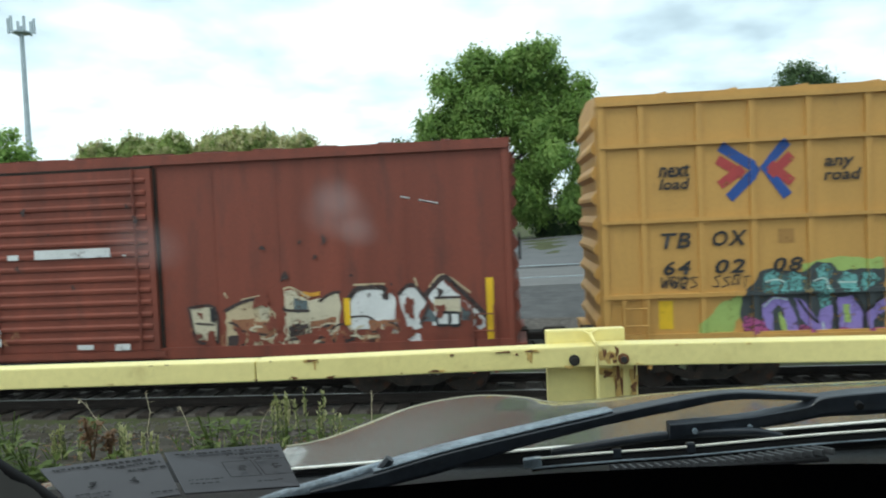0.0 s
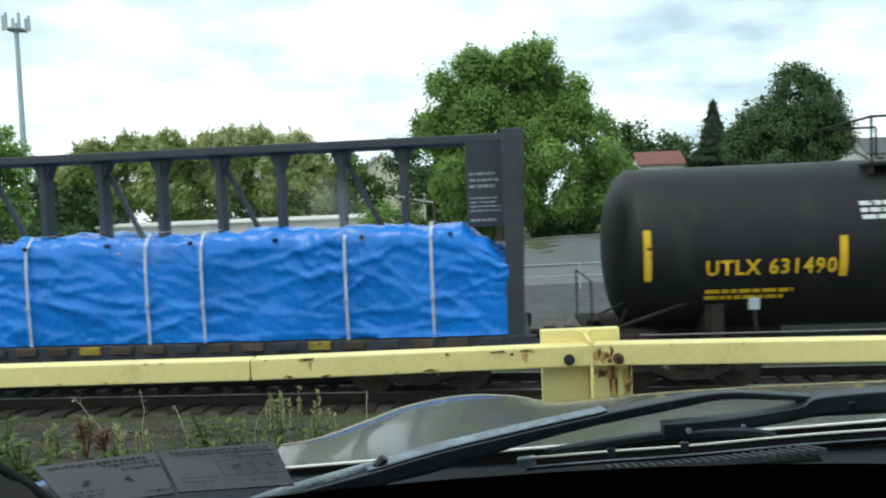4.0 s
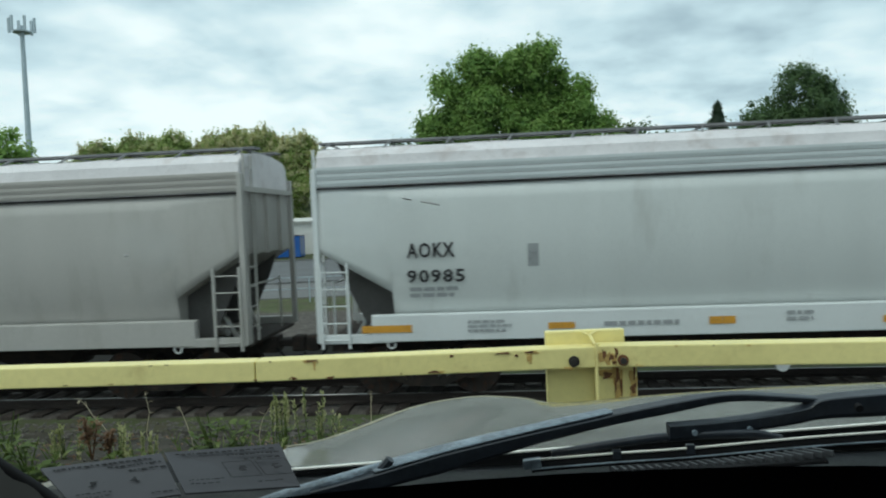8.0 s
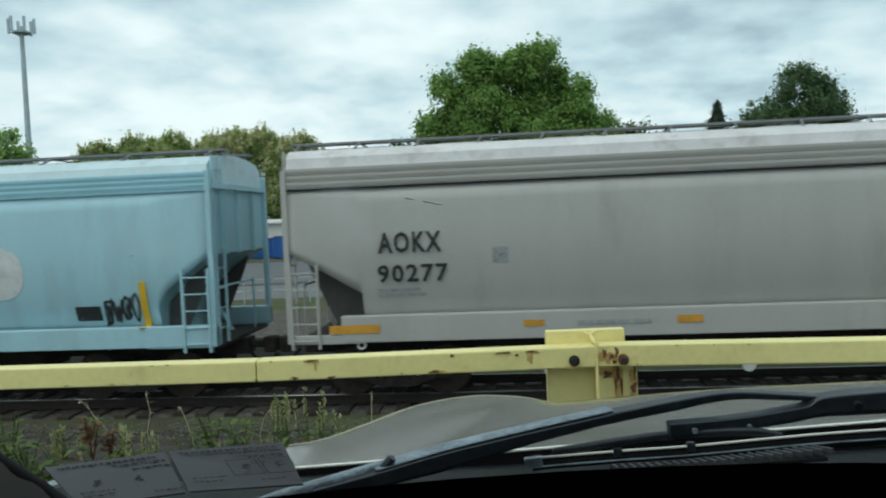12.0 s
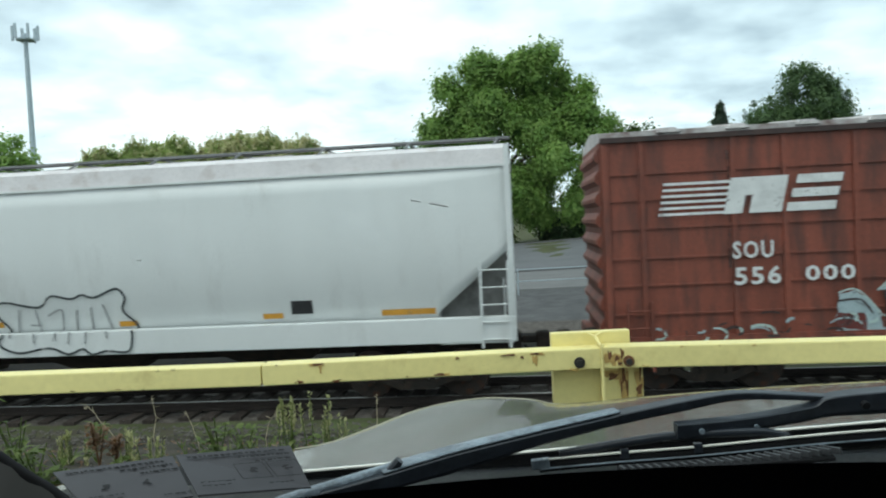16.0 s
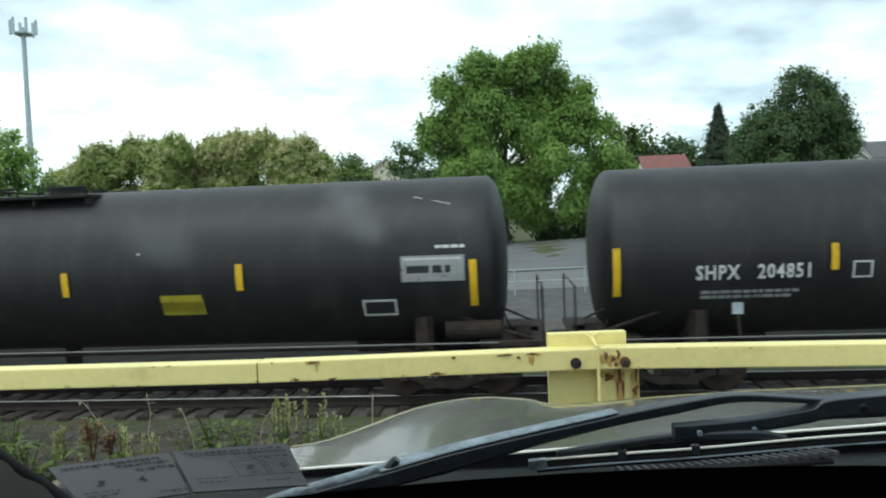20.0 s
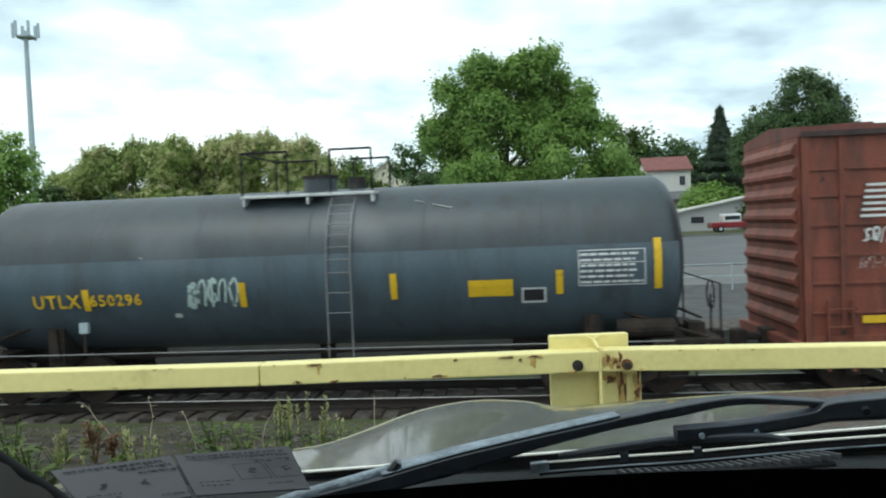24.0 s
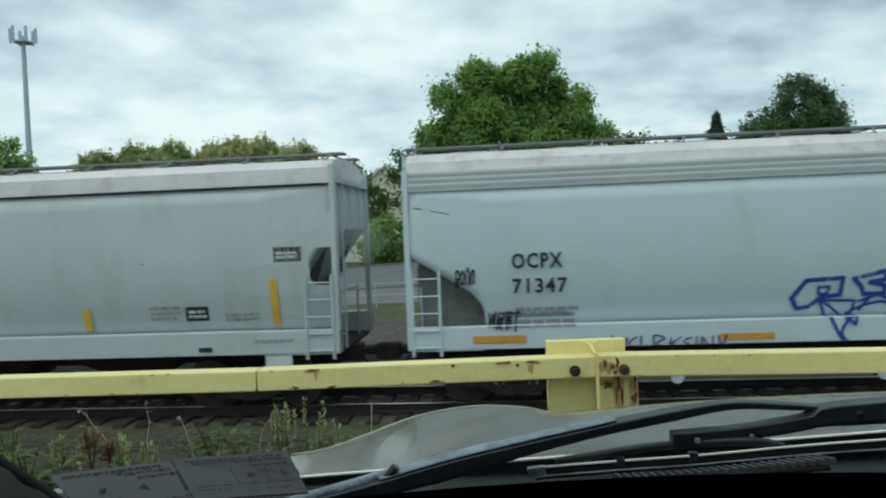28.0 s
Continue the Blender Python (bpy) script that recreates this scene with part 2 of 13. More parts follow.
HOP_RUSTY = paint("rust_stained_grey_hopper_paint", (0.47, 0.47, 0.46), 0.5, var=0.08, scale=0.5, dirt=(0.44, 0.40, 0.33), dirt_amount=0.35, streak=True, bump=0.02)
HOP_FADED = paint("faded_blue_hopper_paint", (0.40, 0.61, 0.68), 0.45, var=0.07, scale=0.6, dirt=(0.36, 0.48, 0.52), dirt_amount=0.4, streak=True, bump=0.02)
ROOF_BLUE = paint("pale_blue_roof", (0.56, 0.68, 0.71), 0.55, var=0.12, scale=1.4, dirt=(0.42, 0.42, 0.42), dirt_amount=0.35)
HOP_DUST = paint("dusty_white_hopper_paint", (0.50, 0.545, 0.55), 0.45, var=0.06, scale=0.6, dirt=(0.38, 0.39, 0.37), dirt_amount=0.3, streak=True, bump=0.02)
BAND_TAN = paint("dusty_band_paint", (0.36, 0.34, 0.31), 0.5, var=0.08, scale=0.8)
BAND_GREY = paint("grey_band_paint", (0.50, 0.53, 0.53), 0.5, var=0.08, scale=0.8)
BAND_BLUE = paint("blue_band_paint", (0.31, 0.54, 0.62), 0.5, var=0.08, scale=0.8)
BAND_RUSTY = paint("grey_brown_band_paint", (0.30, 0.29, 0.28), 0.5, var=0.12, scale=0.8)
ROOF_PALE = paint("pale_pinkish_roof", (0.66, 0.63, 0.63), 0.55, var=0.14, scale=1.4, dirt=(0.4, 0.33, 0.3), dirt_amount=0.3)
ROOF_RUSTY = paint("rust_stained_roof", (0.48, 0.46, 0.45), 0.55, var=0.14, scale=1.0, dirt=(0.45, 0.26, 0.12), dirt_amount=0.7)
TANK_BLACK = paint("black_tank_paint", (0.016, 0.016, 0.017), 0.5, var=0.3, scale=0.8, dirt=(0.038, 0.036, 0.034), dirt_amount=0.4, spec=0.4, streak=True, bump=0.02)
TANK_GREY = paint("blue_grey_tank_paint", (0.077, 0.107, 0.131), 0.4, var=0.16, scale=0.8, dirt=(0.05, 0.055, 0.06), dirt_amount=0.4, streak=True, bump=0.02)
TANK_MID = paint("dark_grey_tank_paint", (0.042, 0.055, 0.064), 0.42, var=0.2, scale=0.9, dirt=(0.035, 0.032, 0.03), dirt_amount=0.45, streak=True, bump=0.02)
TANK_BROWN = paint("brown_stained_tank_paint", (0.046, 0.055, 0.062), 0.45, var=0.22, scale=0.9, dirt=(0.044, 0.036, 0.03), dirt_amount=0.4, streak=True, bump=0.02)
BLACK_STEEL = paint("black_steel", (0.018, 0.017, 0.017), 0.7, spec=0.2, var=0.3, scale=3.0, dirt=(0.05, 0.035, 0.028), dirt_amount=0.4)
UNDER = paint("grimy_underframe", (0.028, 0.024, 0.021), 0.85, spec=0.2, var=0.35, scale=3.0, dirt=(0.07, 0.045, 0.032), dirt_amount=0.45)
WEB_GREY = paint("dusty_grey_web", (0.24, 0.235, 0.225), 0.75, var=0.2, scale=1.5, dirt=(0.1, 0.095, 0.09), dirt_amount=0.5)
WEB_DARK = paint("shade_toned_web", (0.09, 0.085, 0.08), 0.75, var=0.25, scale=2.0)
WHEEL = paint("wheel_steel", (0.05, 0.04, 0.035), 0.6, metal=0.6, var=0.3, scale=5.0, dirt=RUST, dirt_amount=0.4)
WHITE_STEEL = paint("white_steel", (0.62, 0.63, 0.62), 0.45, var=0.12, scale=2.0, dirt=(0.3, 0.28, 0.26), dirt_amount=0.3)
CB_STEEL = paint("blue_black_beam_paint", (0.034, 0.039, 0.049), 0.6, var=0.25, scale=1.5, dirt=(0.07, 0.055, 0.047), dirt_amount=0.3)
WALKWAY = paint("dark_galvanised_walkway", (0.2, 0.2, 0.2), 0.6, metal=0.2, var=0.2, scale=3.0)
RUST_BROWN = paint("rusty_brown_paint", (0.10, 0.06, 0.045), 0.7, var=0.35, scale=1.6, dirt=(0.12, 0.13, 0.08), dirt_amount=0.35, streak=True)
TANK_INK = paint("deep_black_tank_paint", (0.011, 0.011, 0.012), 0.5, var=0.25, scale=0.8, dirt=(0.028, 0.027, 0.026), dirt_amount=0.3, spec=0.3, streak=True, bump=0.02)
TARP = paint("blue_tarpaulin", (0.009, 0.185, 0.66), 0.27, var=0.2, scale=0.9, bump=0.2, fine=14.0)
STRAP = paint("pale_strap", (0.62, 0.64, 0.66), 0.5, var=0.1, scale=4.0)
TIMBER_DARK = paint("dark_timber", (0.07, 0.05, 0.038), 0.8, var=0.35, scale=3.0, objvar=0.3)


def spray(name, col, wear=0.16, thin=False):
    """Sprayed or stencilled paint, rubbed through in places to what lies under it."""
    m = paint(name, col, 0.6, var=0.14, scale=2.5, bump=0.0, fine=30.0, dirt=tuple(v * 0.72 for v in col), dirt_amount=0.3)
    nt = m.node_tree
    nd, ln = nt.nodes.new, nt.links.new
    tc, n1, n2, mf, r = nd("ShaderNodeTexCoord"), nd("ShaderNodeTexNoise"), nd("ShaderNodeTexNoise"), nd("ShaderNodeMix"), nd("ShaderNodeMapRange")
    mf.data_type = "FLOAT"; mf.inputs["Factor"].default_value = 0.5
    for n, k in ((n1, 2.6), (n2, 17.0)):
        n.inputs["Scale"].default_value, n.inputs["Detail"].default_value, n.inputs["Roughness"].default_value = k, 5, 0.65
        ln(tc.outputs["Object"], n.inputs["Vector"])
    ln(n1.outputs["Fac"], mf.inputs[2]); ln(n2.outputs["Fac"], mf.inputs[3])
    r.inputs[1].default_value, r.inputs[2].default_value = 0.33 + 0.3 * wear, 0.40 + 0.38 * wear
    r.inputs[3].default_value = 0.12
    if thin:
        r.inputs[1].default_value, r.inputs[2].default_value, r.inputs[3].default_value, r.inputs[4].default_value = 0.38, 0.70, 0.0, 0.5
    ln(mf.outputs[0], r.inputs[0])
    ln(r.outputs[0], nt.nodes["Principled BSDF"].inputs["Alpha"])
    return m


BLACKP, WHITEP, GREYP, DGREYP = spray("black_lettering", (0.02, 0.02, 0.022), 0.08), spray("white_lettering", (0.66, 0.67, 0.66), 0.08), spray("grey_lettering", (0.33, 0.34, 0.34)), spray("dark_grey_spray", (0.10, 0.13, 0.14))
YELLOWP, ORANGEP, DULLYELP, LIMEYELP = spray("reflective_yellow", (0.75, 0.47, 0.015), 0.08), spray("reflective_orange", (0.62, 0.30, 0.03), 0.08), spray("dull_yellow_placard", (0.34, 0.25, 0.03)), spray("greenish_yellow_placard", (0.42, 0.36, 0.03), 0.08)
CREAMP, TANP, RUSTP, BROWNP, MAROONP = spray("cream_spray", (0.56, 0.50, 0.36)), spray("tan_spray", (0.50, 0.40, 0.25)), spray("rust_spray", (0.28, 0.12, 0.06)), spray("brown_black_spray", (0.045, 0.03, 0.028)), spray("maroon_spray", (0.13, 0.03, 0.025))
TEALP, PURPLEP, PINKP, LIMEP, LILACP, SAGEP, SALMONP = spray("teal_spray", (0.16, 0.40, 0.38), 0.4), spray("violet_spray", (0.27, 0.20, 0.52)), spray("pink_spray", (0.50, 0.25, 0.33), 0.4), spray("lime_spray", (0.34, 0.46, 0.13)), spray("lilac_spray", (0.40, 0.36, 0.42)), spray("sage_spray", (0.33, 0.36, 0.26)), spray("salmon_spray", (0.48, 0.30, 0.20))
BLUEP, NAVYP, GREENP, REDP, MINTP, PALEBLUEP, SKYBLUEP = spray("blue_spray", (0.025, 0.21, 0.52)), spray("navy_spray", (0.02, 0.035, 0.16)), spray("green_spray", (0.06, 0.33, 0.17)), spray("red_spray", (0.40, 0.05, 0.05)), spray("mint_spray", (0.48, 0.60, 0.56)), spray("pale_blue_spray", (0.36, 0.45, 0.47)), spray("sky_blue_spray", (0.15, 0.36, 0.60))
SOOTP, DULLREDP = spray("soot_spray", (0.045, 0.055, 0.058)), spray("dull_red_spray", (0.24, 0.06, 0.065))
MIDBLUEP, DEEPBLUEP, MISTP = spray("mid_blue_spray", (0.02, 0.19, 0.39)), spray("deep_blue_spray", (0.015, 0.06, 0.30)), spray("faint_grey_spray", (0.26, 0.30, 0.31))
DUSKP = spray("dusky_outline", (0.17, 0.12, 0.13))
EMBLEMBLUE = spray("emblem_blue", (0.02, 0.075, 0.30), 0.08)
STAINP = spray("dark_run_down_stain", (0.05, 0.04, 0.036), 0.55)
MAGENTAP = spray("magenta_spray", (0.36, 0.08, 0.22), 0.3)
GRIMEP = spray("brown_grime", (0.065, 0.055, 0.05))
RUSTSTAIN = spray("soft_orange_stain", (0.68, 0.46, 0.22), thin=True)
FADEDP, TBOXLINE = spray("faded_lettering", (0.42, 0.30, 0.265), 0.42), spray("ochre_line", (0.36, 0.19, 0.05))
GUARD_YELLOW = paint("pale_yellow_guard_paint", (0.80, 0.695, 0.285), 0.45, var=0.09, scale=4.0, dirt=(0.46, 0.33, 0.12), dirt_amount=0.14, fine=40.0)
RUSTY = paint("flaking_rust", (0.14, 0.06, 0.024), 0.85, var=0.6, scale=30.0, bump=0.5, fine=90.0, dirt=(0.36, 0.22, 0.07), dirt_amount=0.3)
STAIN = paint("orange_rust_stain", (0.50, 0.33, 0.10), 0.6, var=0.35, scale=25.0, bump=0.1, fine=80.0)
BOLT = paint("dark_bolt_steel", (0.06, 0.055, 0.05), 0.5, metal=0.7, var=0.3, scale=20.0)
GRAVEL = paint("ballast_gravel", (0.105, 0.094, 0.084), 0.95, var=0.55, scale=6.0, bump=0.9, fine=45.0, dirt=(0.055, 0.05, 0.045), dirt_amount=0.4, spec=0.08)
GREY_GRAVEL = paint("grey_gravel", (0.098, 0.098, 0.099), 0.95, var=0.3, scale=1.5, bump=0.6, fine=25.0, spec=0.08)
# gravel painted near black: the train's shade is put into its colour
SHADED_VERGE = paint("train_shaded_verge", (0.016, 0.015, 0.014), 0.95, var=0.6, scale=1.4, bump=0.7, fine=22.0, dirt=(0.018, 0.021, 0.011), dirt_amount=0.4, spec=0.08)
STONE = paint("ballast_stone", (0.125, 0.114, 0.102), 0.9, var=0.5, scale=9.0, bump=0.3, fine=60.0, spec=0.08)
SLEEPER = paint("creosoted_sleeper", (0.062, 0.051, 0.044), 0.9, var=0.4, scale=4.0, bump=0.5, objvar=0.3, spec=0.08)
RAIL = paint("rusty_rail", (0.03, 0.022, 0.018), 0.7, metal=0.3, var=0.3, scale=4.0)
RAIL_TOP = paint("polished_rail_head", (0.22, 0.21, 0.205), 0.4, metal=0.9, var=0.1, scale=5.0)
ASPHALT = paint("worn_asphalt", (0.115, 0.118, 0.122), 0.9, var=0.22, scale=0.35, bump=0.2, fine=12.0)
CONCRETE = paint("pale_concrete", (0.165, 0.165, 0.163), 0.85, var=0.15, scale=0.6, bump=0.15, spec=0.08)
BANK = paint("gravelly_bank", (0.056, 0.05, 0.041), 0.95, var=0.75, scale=3.0, bump=1.0, fine=34.0, dirt=(0.05, 0.062, 0.026), dirt_amount=0.4, spec=0.08)
GRASS_GROUND = paint("rough_grass_ground", (0.085, 0.105, 0.045), 0.95, var=0.45, scale=0.9, bump=0.6, fine=14.0, dirt=(0.085, 0.075, 0.055), dirt_amount=0.75, spec=0.08)
BARK = paint("grey_brown_bark", (0.10, 0.08, 0.06), 0.9, var=0.4, scale=3.0, bump=0.6)
LEAF_MAIN = leafy("fresh_green_leaves", (0.15, 0.27, 0.058), (0.235, 0.375, 0.083), (0.33, 0.46, 0.12), 1.0)
LEAF_DARK = leafy("dark_green_leaves", (0.05, 0.10, 0.035), (0.095, 0.165, 0.055), (0.15, 0.24, 0.08))
LEAF_BLOSSOM = leafy("olive_green_leaves", (0.20, 0.29, 0.07), (0.31, 0.40, 0.11), (0.44, 0.50, 0.19), 0.9)
BLOSSOM = leafy("cream_blossom", (0.40, 0.42, 0.17), (0.56, 0.54, 0.28), (0.70, 0.67, 0.44), 0.6)
LEAF_LIME = leafy("lime_green_leaves", (0.06, 0.11, 0.02), (0.12, 0.19, 0.035), (0.20, 0.28, 0.05))
LEAF_FIR = leafy("fir_needles", (0.03, 0.055, 0.035), (0.055, 0.09, 0.05), (0.085, 0.13, 0.065))
WEED = leafy("weed_green", (0.06, 0.10, 0.016), (0.13, 0.185, 0.037), (0.27, 0.31, 0.105), 5.0)
SEEDHEAD = leafy("pale_seed_heads", (0.26, 0.28, 0.10), (0.40, 0.40, 0.19), (0.52, 0.50, 0.28), 5.0)
WEED_DRY = leafy("dry_weed", (0.14, 0.075, 0.035), (0.26, 0.15, 0.075), (0.36, 0.28, 0.16))
STALK = paint("dry_stalk", (0.42, 0.36, 0.24), 0.8, var=0.3, scale=20.0)
WALL_WHITE = paint("white_render", (0.66, 0.65, 0.62), 0.8, var=0.08, scale=0.5, dirt=(0.5, 0.48, 0.44), dirt_amount=0.3, streak=True)
WALL_CREAM = paint("cream_siding", (0.68, 0.63, 0.51), 0.8, var=0.08, scale=0.5)
WALL_BROWN = paint("brown_grey_siding", (0.20, 0.17, 0.15), 0.8, var=0.12, scale=0.6)
BROWN_BLACK = paint("brown_black_paint", (0.055, 0.034, 0.03), 0.75, var=0.3, scale=1.2, dirt=(0.025, 0.02, 0.02), dirt_amount=0.5, streak=True)
WALL_GREY = paint("grey_siding", (0.42, 0.42, 0.42), 0.8, var=0.1, scale=0.5)
ROOF_PINK = paint("brownish_red_shingles", (0.20, 0.08, 0.07), 0.85, var=0.2, scale=1.5, bump=0.3)
ROOF_GREY = paint("pale_grey_sheet_roof", (0.56, 0.55, 0.52), 0.7, var=0.12, scale=0.8)
ROOF_DARK = paint("dark_grey_shingles", (0.11, 0.11, 0.115), 0.85, var=0.2, scale=1.5)
WINDOW_DARK = paint("dark_window_glass", (0.03, 0.035, 0.04), 0.1, var=0.1, scale=1.0, bump=0.0)
POLE_GREY = paint("galvanised_pole", (0.42, 0.49, 0.53), 0.5, metal=0.1, var=0.1, scale=2.0)
CAR_BLUE, CAR_RED, CAR_WHITE, CAR_SILVER = [paint(n, c, 0.25, var=0.05, scale=1.0, bump=0.0, coat=0.5) for n, c in (("blue_steel_paint", (0.02, 0.10, 0.36)), ("dark_red_car_paint", (0.22, 0.015, 0.02)), ("white_car_paint", (0.7, 0.7, 0.7)), ("silver_car_paint", (0.45, 0.48, 0.48)))]
RUBBER = paint("black_rubber", (0.009, 0.009, 0.010), 0.8, spec=0.2, var=0.2, scale=8.0)
HOOD_PAINT = paint("champagne_metallic_paint", (0.41, 0.40, 0.35), 0.22, metal=0.3, var=0.05, scale=2.0, bump=0.0, fine=300.0, coat=1.0)
RIM_GLINT = paint("olive_rim_glint", (0.42, 0.39, 0.27), 0.4, var=0.15, scale=8.0, bump=0.0)
# pale paint for edges whose brightness is reflected sky
HIGHLIGHT = paint("pale_highlight", (0.8, 0.79, 0.72), 0.35, var=0.05, scale=5.0, bump=0.0)
SLAT = paint("dark_grey_slat", (0.055, 0.058, 0.062), 0.5, var=0.3, scale=30.0)
# scuffed plastic with the sky's blue sheen put into its colour
WORN_SKYLIT = paint("scuffed_skylit_plastic", (0.19, 0.235, 0.275), 0.4, var=0.5, scale=26.0, bump=0.3, fine=160.0, dirt=(0.045, 0.058, 0.07), dirt_amount=0.45)
COWL = paint("black_cowl_plastic", (0.010, 0.012, 0.014), 0.4, var=0.3, scale=12.0, bump=0.08, fine=150.0, spec=0.3)
WIPER = paint("satin_black_wiper", (0.012, 0.016, 0.023), 0.42, var=0.4, scale=40.0, bump=0.1, dirt=(0.03, 0.037, 0.046), dirt_amount=0.35, spec=0.45, coat=0.15)
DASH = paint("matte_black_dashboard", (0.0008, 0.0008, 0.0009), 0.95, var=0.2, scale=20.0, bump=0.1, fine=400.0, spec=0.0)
TRIM_GREY = paint("grey_cabin_trim", (0.095, 0.095, 0.092), 0.8, var=0.1, scale=20.0)
CHROME = paint("bright_trim", (0.75, 0.76, 0.76), 0.2, metal=0.9, var=0.05, scale=5.0, bump=0.0)
CARD_REFLECTION = paint("grey_card_reflection", (0.062, 0.062, 0.068), 0.6, var=0.08, scale=12.0, bump=0.0, spec=0.15)
GLASS = pane_material("windscreen_glass", (0.985, 0.995, 0.99), 0.004, 0.002)
SMEAR = smear_material("dusty_smear", (0.6, 0.62, 0.63), 0.075, 22.0)
SCRATCH = paint("glass_scratch", (0.75, 0.76, 0.76), 0.4, var=0.2, scale=60.0)


# ---- mesh helpers ----
def part(name, bm, material, parent=None, label="", smooth=False):
    """Links a bmesh as one mesh object, under a thing or a part."""
    me = bpy.data.meshes.new(name)
    bm.to_mesh(me)
    bm.free()
    if smooth:
        me.polygons.foreach_set("use_smooth", [True] * len(me.polygons))
    me.materials.append(material)
    ob = new(name, me)
    ob.parent = parent
    if label:
        tagged(ob, label)
    return ob


def share(name, me, parent, m=None):
    """One more object on a mesh that is already there."""
    ob = new(name, me)
    ob.parent = parent
    if m is not None:
        ob.matrix_basis = m
    return ob


def box(bm, x0, x1, y0, y1, z0, z1, m=None):
    v = [bm.verts.new((x, y, z)) for x in (x0, x1) for y in (y0, y1) for z in (z0, z1)]
    for f in ((0, 1, 3, 2), (4, 6, 7, 5), (0, 4, 5, 1), (2, 3, 7, 6), (0, 2, 6, 4), (1, 5, 7, 3)):
        bm.faces.new([v[i] for i in f])
    if m is not None:
        for q in v:
            q.co = m @ q.co
    return bm


def bbox(x0, x1, y0, y1, z0, z1, bevel=0.01):
    """A box with bevelled edges, as a bmesh of its own."""
    bm = box(bmesh.new(), x0, x1, y0, y1, z0, z1)
    bmesh.ops.bevel(bm, geom=list(bm.edges), offset=bevel, segments=2, affect="EDGES", profile=0.6)
    return bm


def tube(bm, p, q, r, n=8, r2=None):
    p, q = Vector(p), Vector(q)
    d = (q - p).normalized()
    a = d.orthogonal().normalized()
    b = d.cross(a)
    r2 = r if r2 is None else r2
    A = [bm.verts.new(p + (a * math.cos(k * 2 * math.pi / n) + b * math.sin(k * 2 * math.pi / n)) * r) for k in range(n)]
    B = [bm.verts.new(q + (a * math.cos(k * 2 * math.pi / n) + b * math.sin(k * 2 * math.pi / n)) * r2) for k in range(n)]
    for k in range(n):
        bm.faces.new((A[k], A[(k + 1) % n], B[(k + 1) % n], B[k]))
    bm.faces.new(A[::-1]); bm.faces.new(B)
    return bm


def pipe(bm, pts, r, n=6):
    for p, q in zip(pts, pts[1:]):
        tube(bm, p, q, r, n)
    return bm


def prism(bm, prof, x0, x1):
    """A closed (y, z) outline drawn out along x."""
    A = [bm.verts.new((x0, y, z)) for y, z in prof]
    B = [bm.verts.new((x1, y, z)) for y, z in prof]
    n = len(prof)
    for k in range(n):
        bm.faces.new((A[k], A[(k + 1) % n], B[(k + 1) % n], B[k]))
    bm.faces.new(A[::-1]); bm.faces.new(B)
    return bm


def lathe(bm, prof, n=32, zc=0.0):
    """(x, r) turned about the x axis at the height zc."""
    rings = []
    for x, r in prof:
        rings.append([bm.verts.new((x, -math.cos(k * 2 * math.pi / n) * r, zc + math.sin(k * 2 * math.pi / n) * r)) for k in range(n)])
    for a, b in zip(rings, rings[1:]):
        for k in range(n):
            bm.faces.new((a[k], a[(k + 1) % n], b[(k + 1) % n], b[k]))
    bm.faces.new(rings[0][::-1]); bm.faces.new(rings[-1])
    return bm


def fix(bm):
    bmesh.ops.recalc_face_normals(bm, faces=bm.faces)
    return bm


def thing(name, label, category, group="", kind=""):
    return tagged(new(name), label, category, group, kind)


def mesh_from(name, verts, faces, material, parent=None, smooth=False):
    me = bpy.data.meshes.new(name)
    me.from_pydata(verts, [], faces)
    me.update()
    if smooth:
        me.polygons.foreach_set("use_smooth", [True] * len(me.polygons))
    me.materials.append(material)
    ob = new(name, me)
    ob.parent = parent
    return ob


# ---- ground ----
def step(a, b, v):
    k = min(1.0, max(0.0, (v - a) / (b - a)))
    return k * k * (3 - 2 * k)


def ground_z(x, y):
    """Height of the ground over the rail tops: the raised lot, the bank down to the track, the street side beyond."""
    z = 2.06 - 2.36 * step(2.9, 11.6, y) * 1.0
    rise = 0.62 + 0.68 * math.tanh((x + 4) / 9)
    z += (0.2 + rise) * step(19, 66, y)
    z += 7.0 * step(90, 420, y)
    if 2.6 < y < 12.5:
        z += 0.05 * noise.noise((x * 1.3, y * 1.3, 0)) + 0.02 * noise.noise((x * 5, y * 5, 3))
    return z


def axis(near, far, fine, grow):
    out, v, s = [0.0], 0.0, fine
    while v < far:
        if v > near:
            s *= grow
        v += s
        out.append(v)
    return out


def build_ground():
    xs = axis(9, 2600, 0.35, 1.22)
    xs = [-v for v in xs[:0:-1]] + xs
    ys = axis(20, 2600, 0.3, 1.12)
    ys = [-v for v in (2600, 900, 300, 100, 30, 10, 3, 1)] + ys
    verts = [(x, y, ground_z(x, y) if y > 0 else 2.06) for y in ys for x in xs]
    n = len(xs)
    faces = [(j * n + i, j * n + i + 1, (j + 1) * n + i + 1, (j + 1) * n + i) for j in range(len(ys) - 1) for i in range(n - 1)]
    g = mesh_from("ground", verts, faces, GRASS_GROUND, smooth=True)
    g.data.materials.append(BANK)
    for f in g.data.polygons:
        if 2.0 < f.center.y < 12.2:
            f.material_index = 1
    tagged(g, "rough grassy ground sloping down to the railway track", "ground", kind="structure")


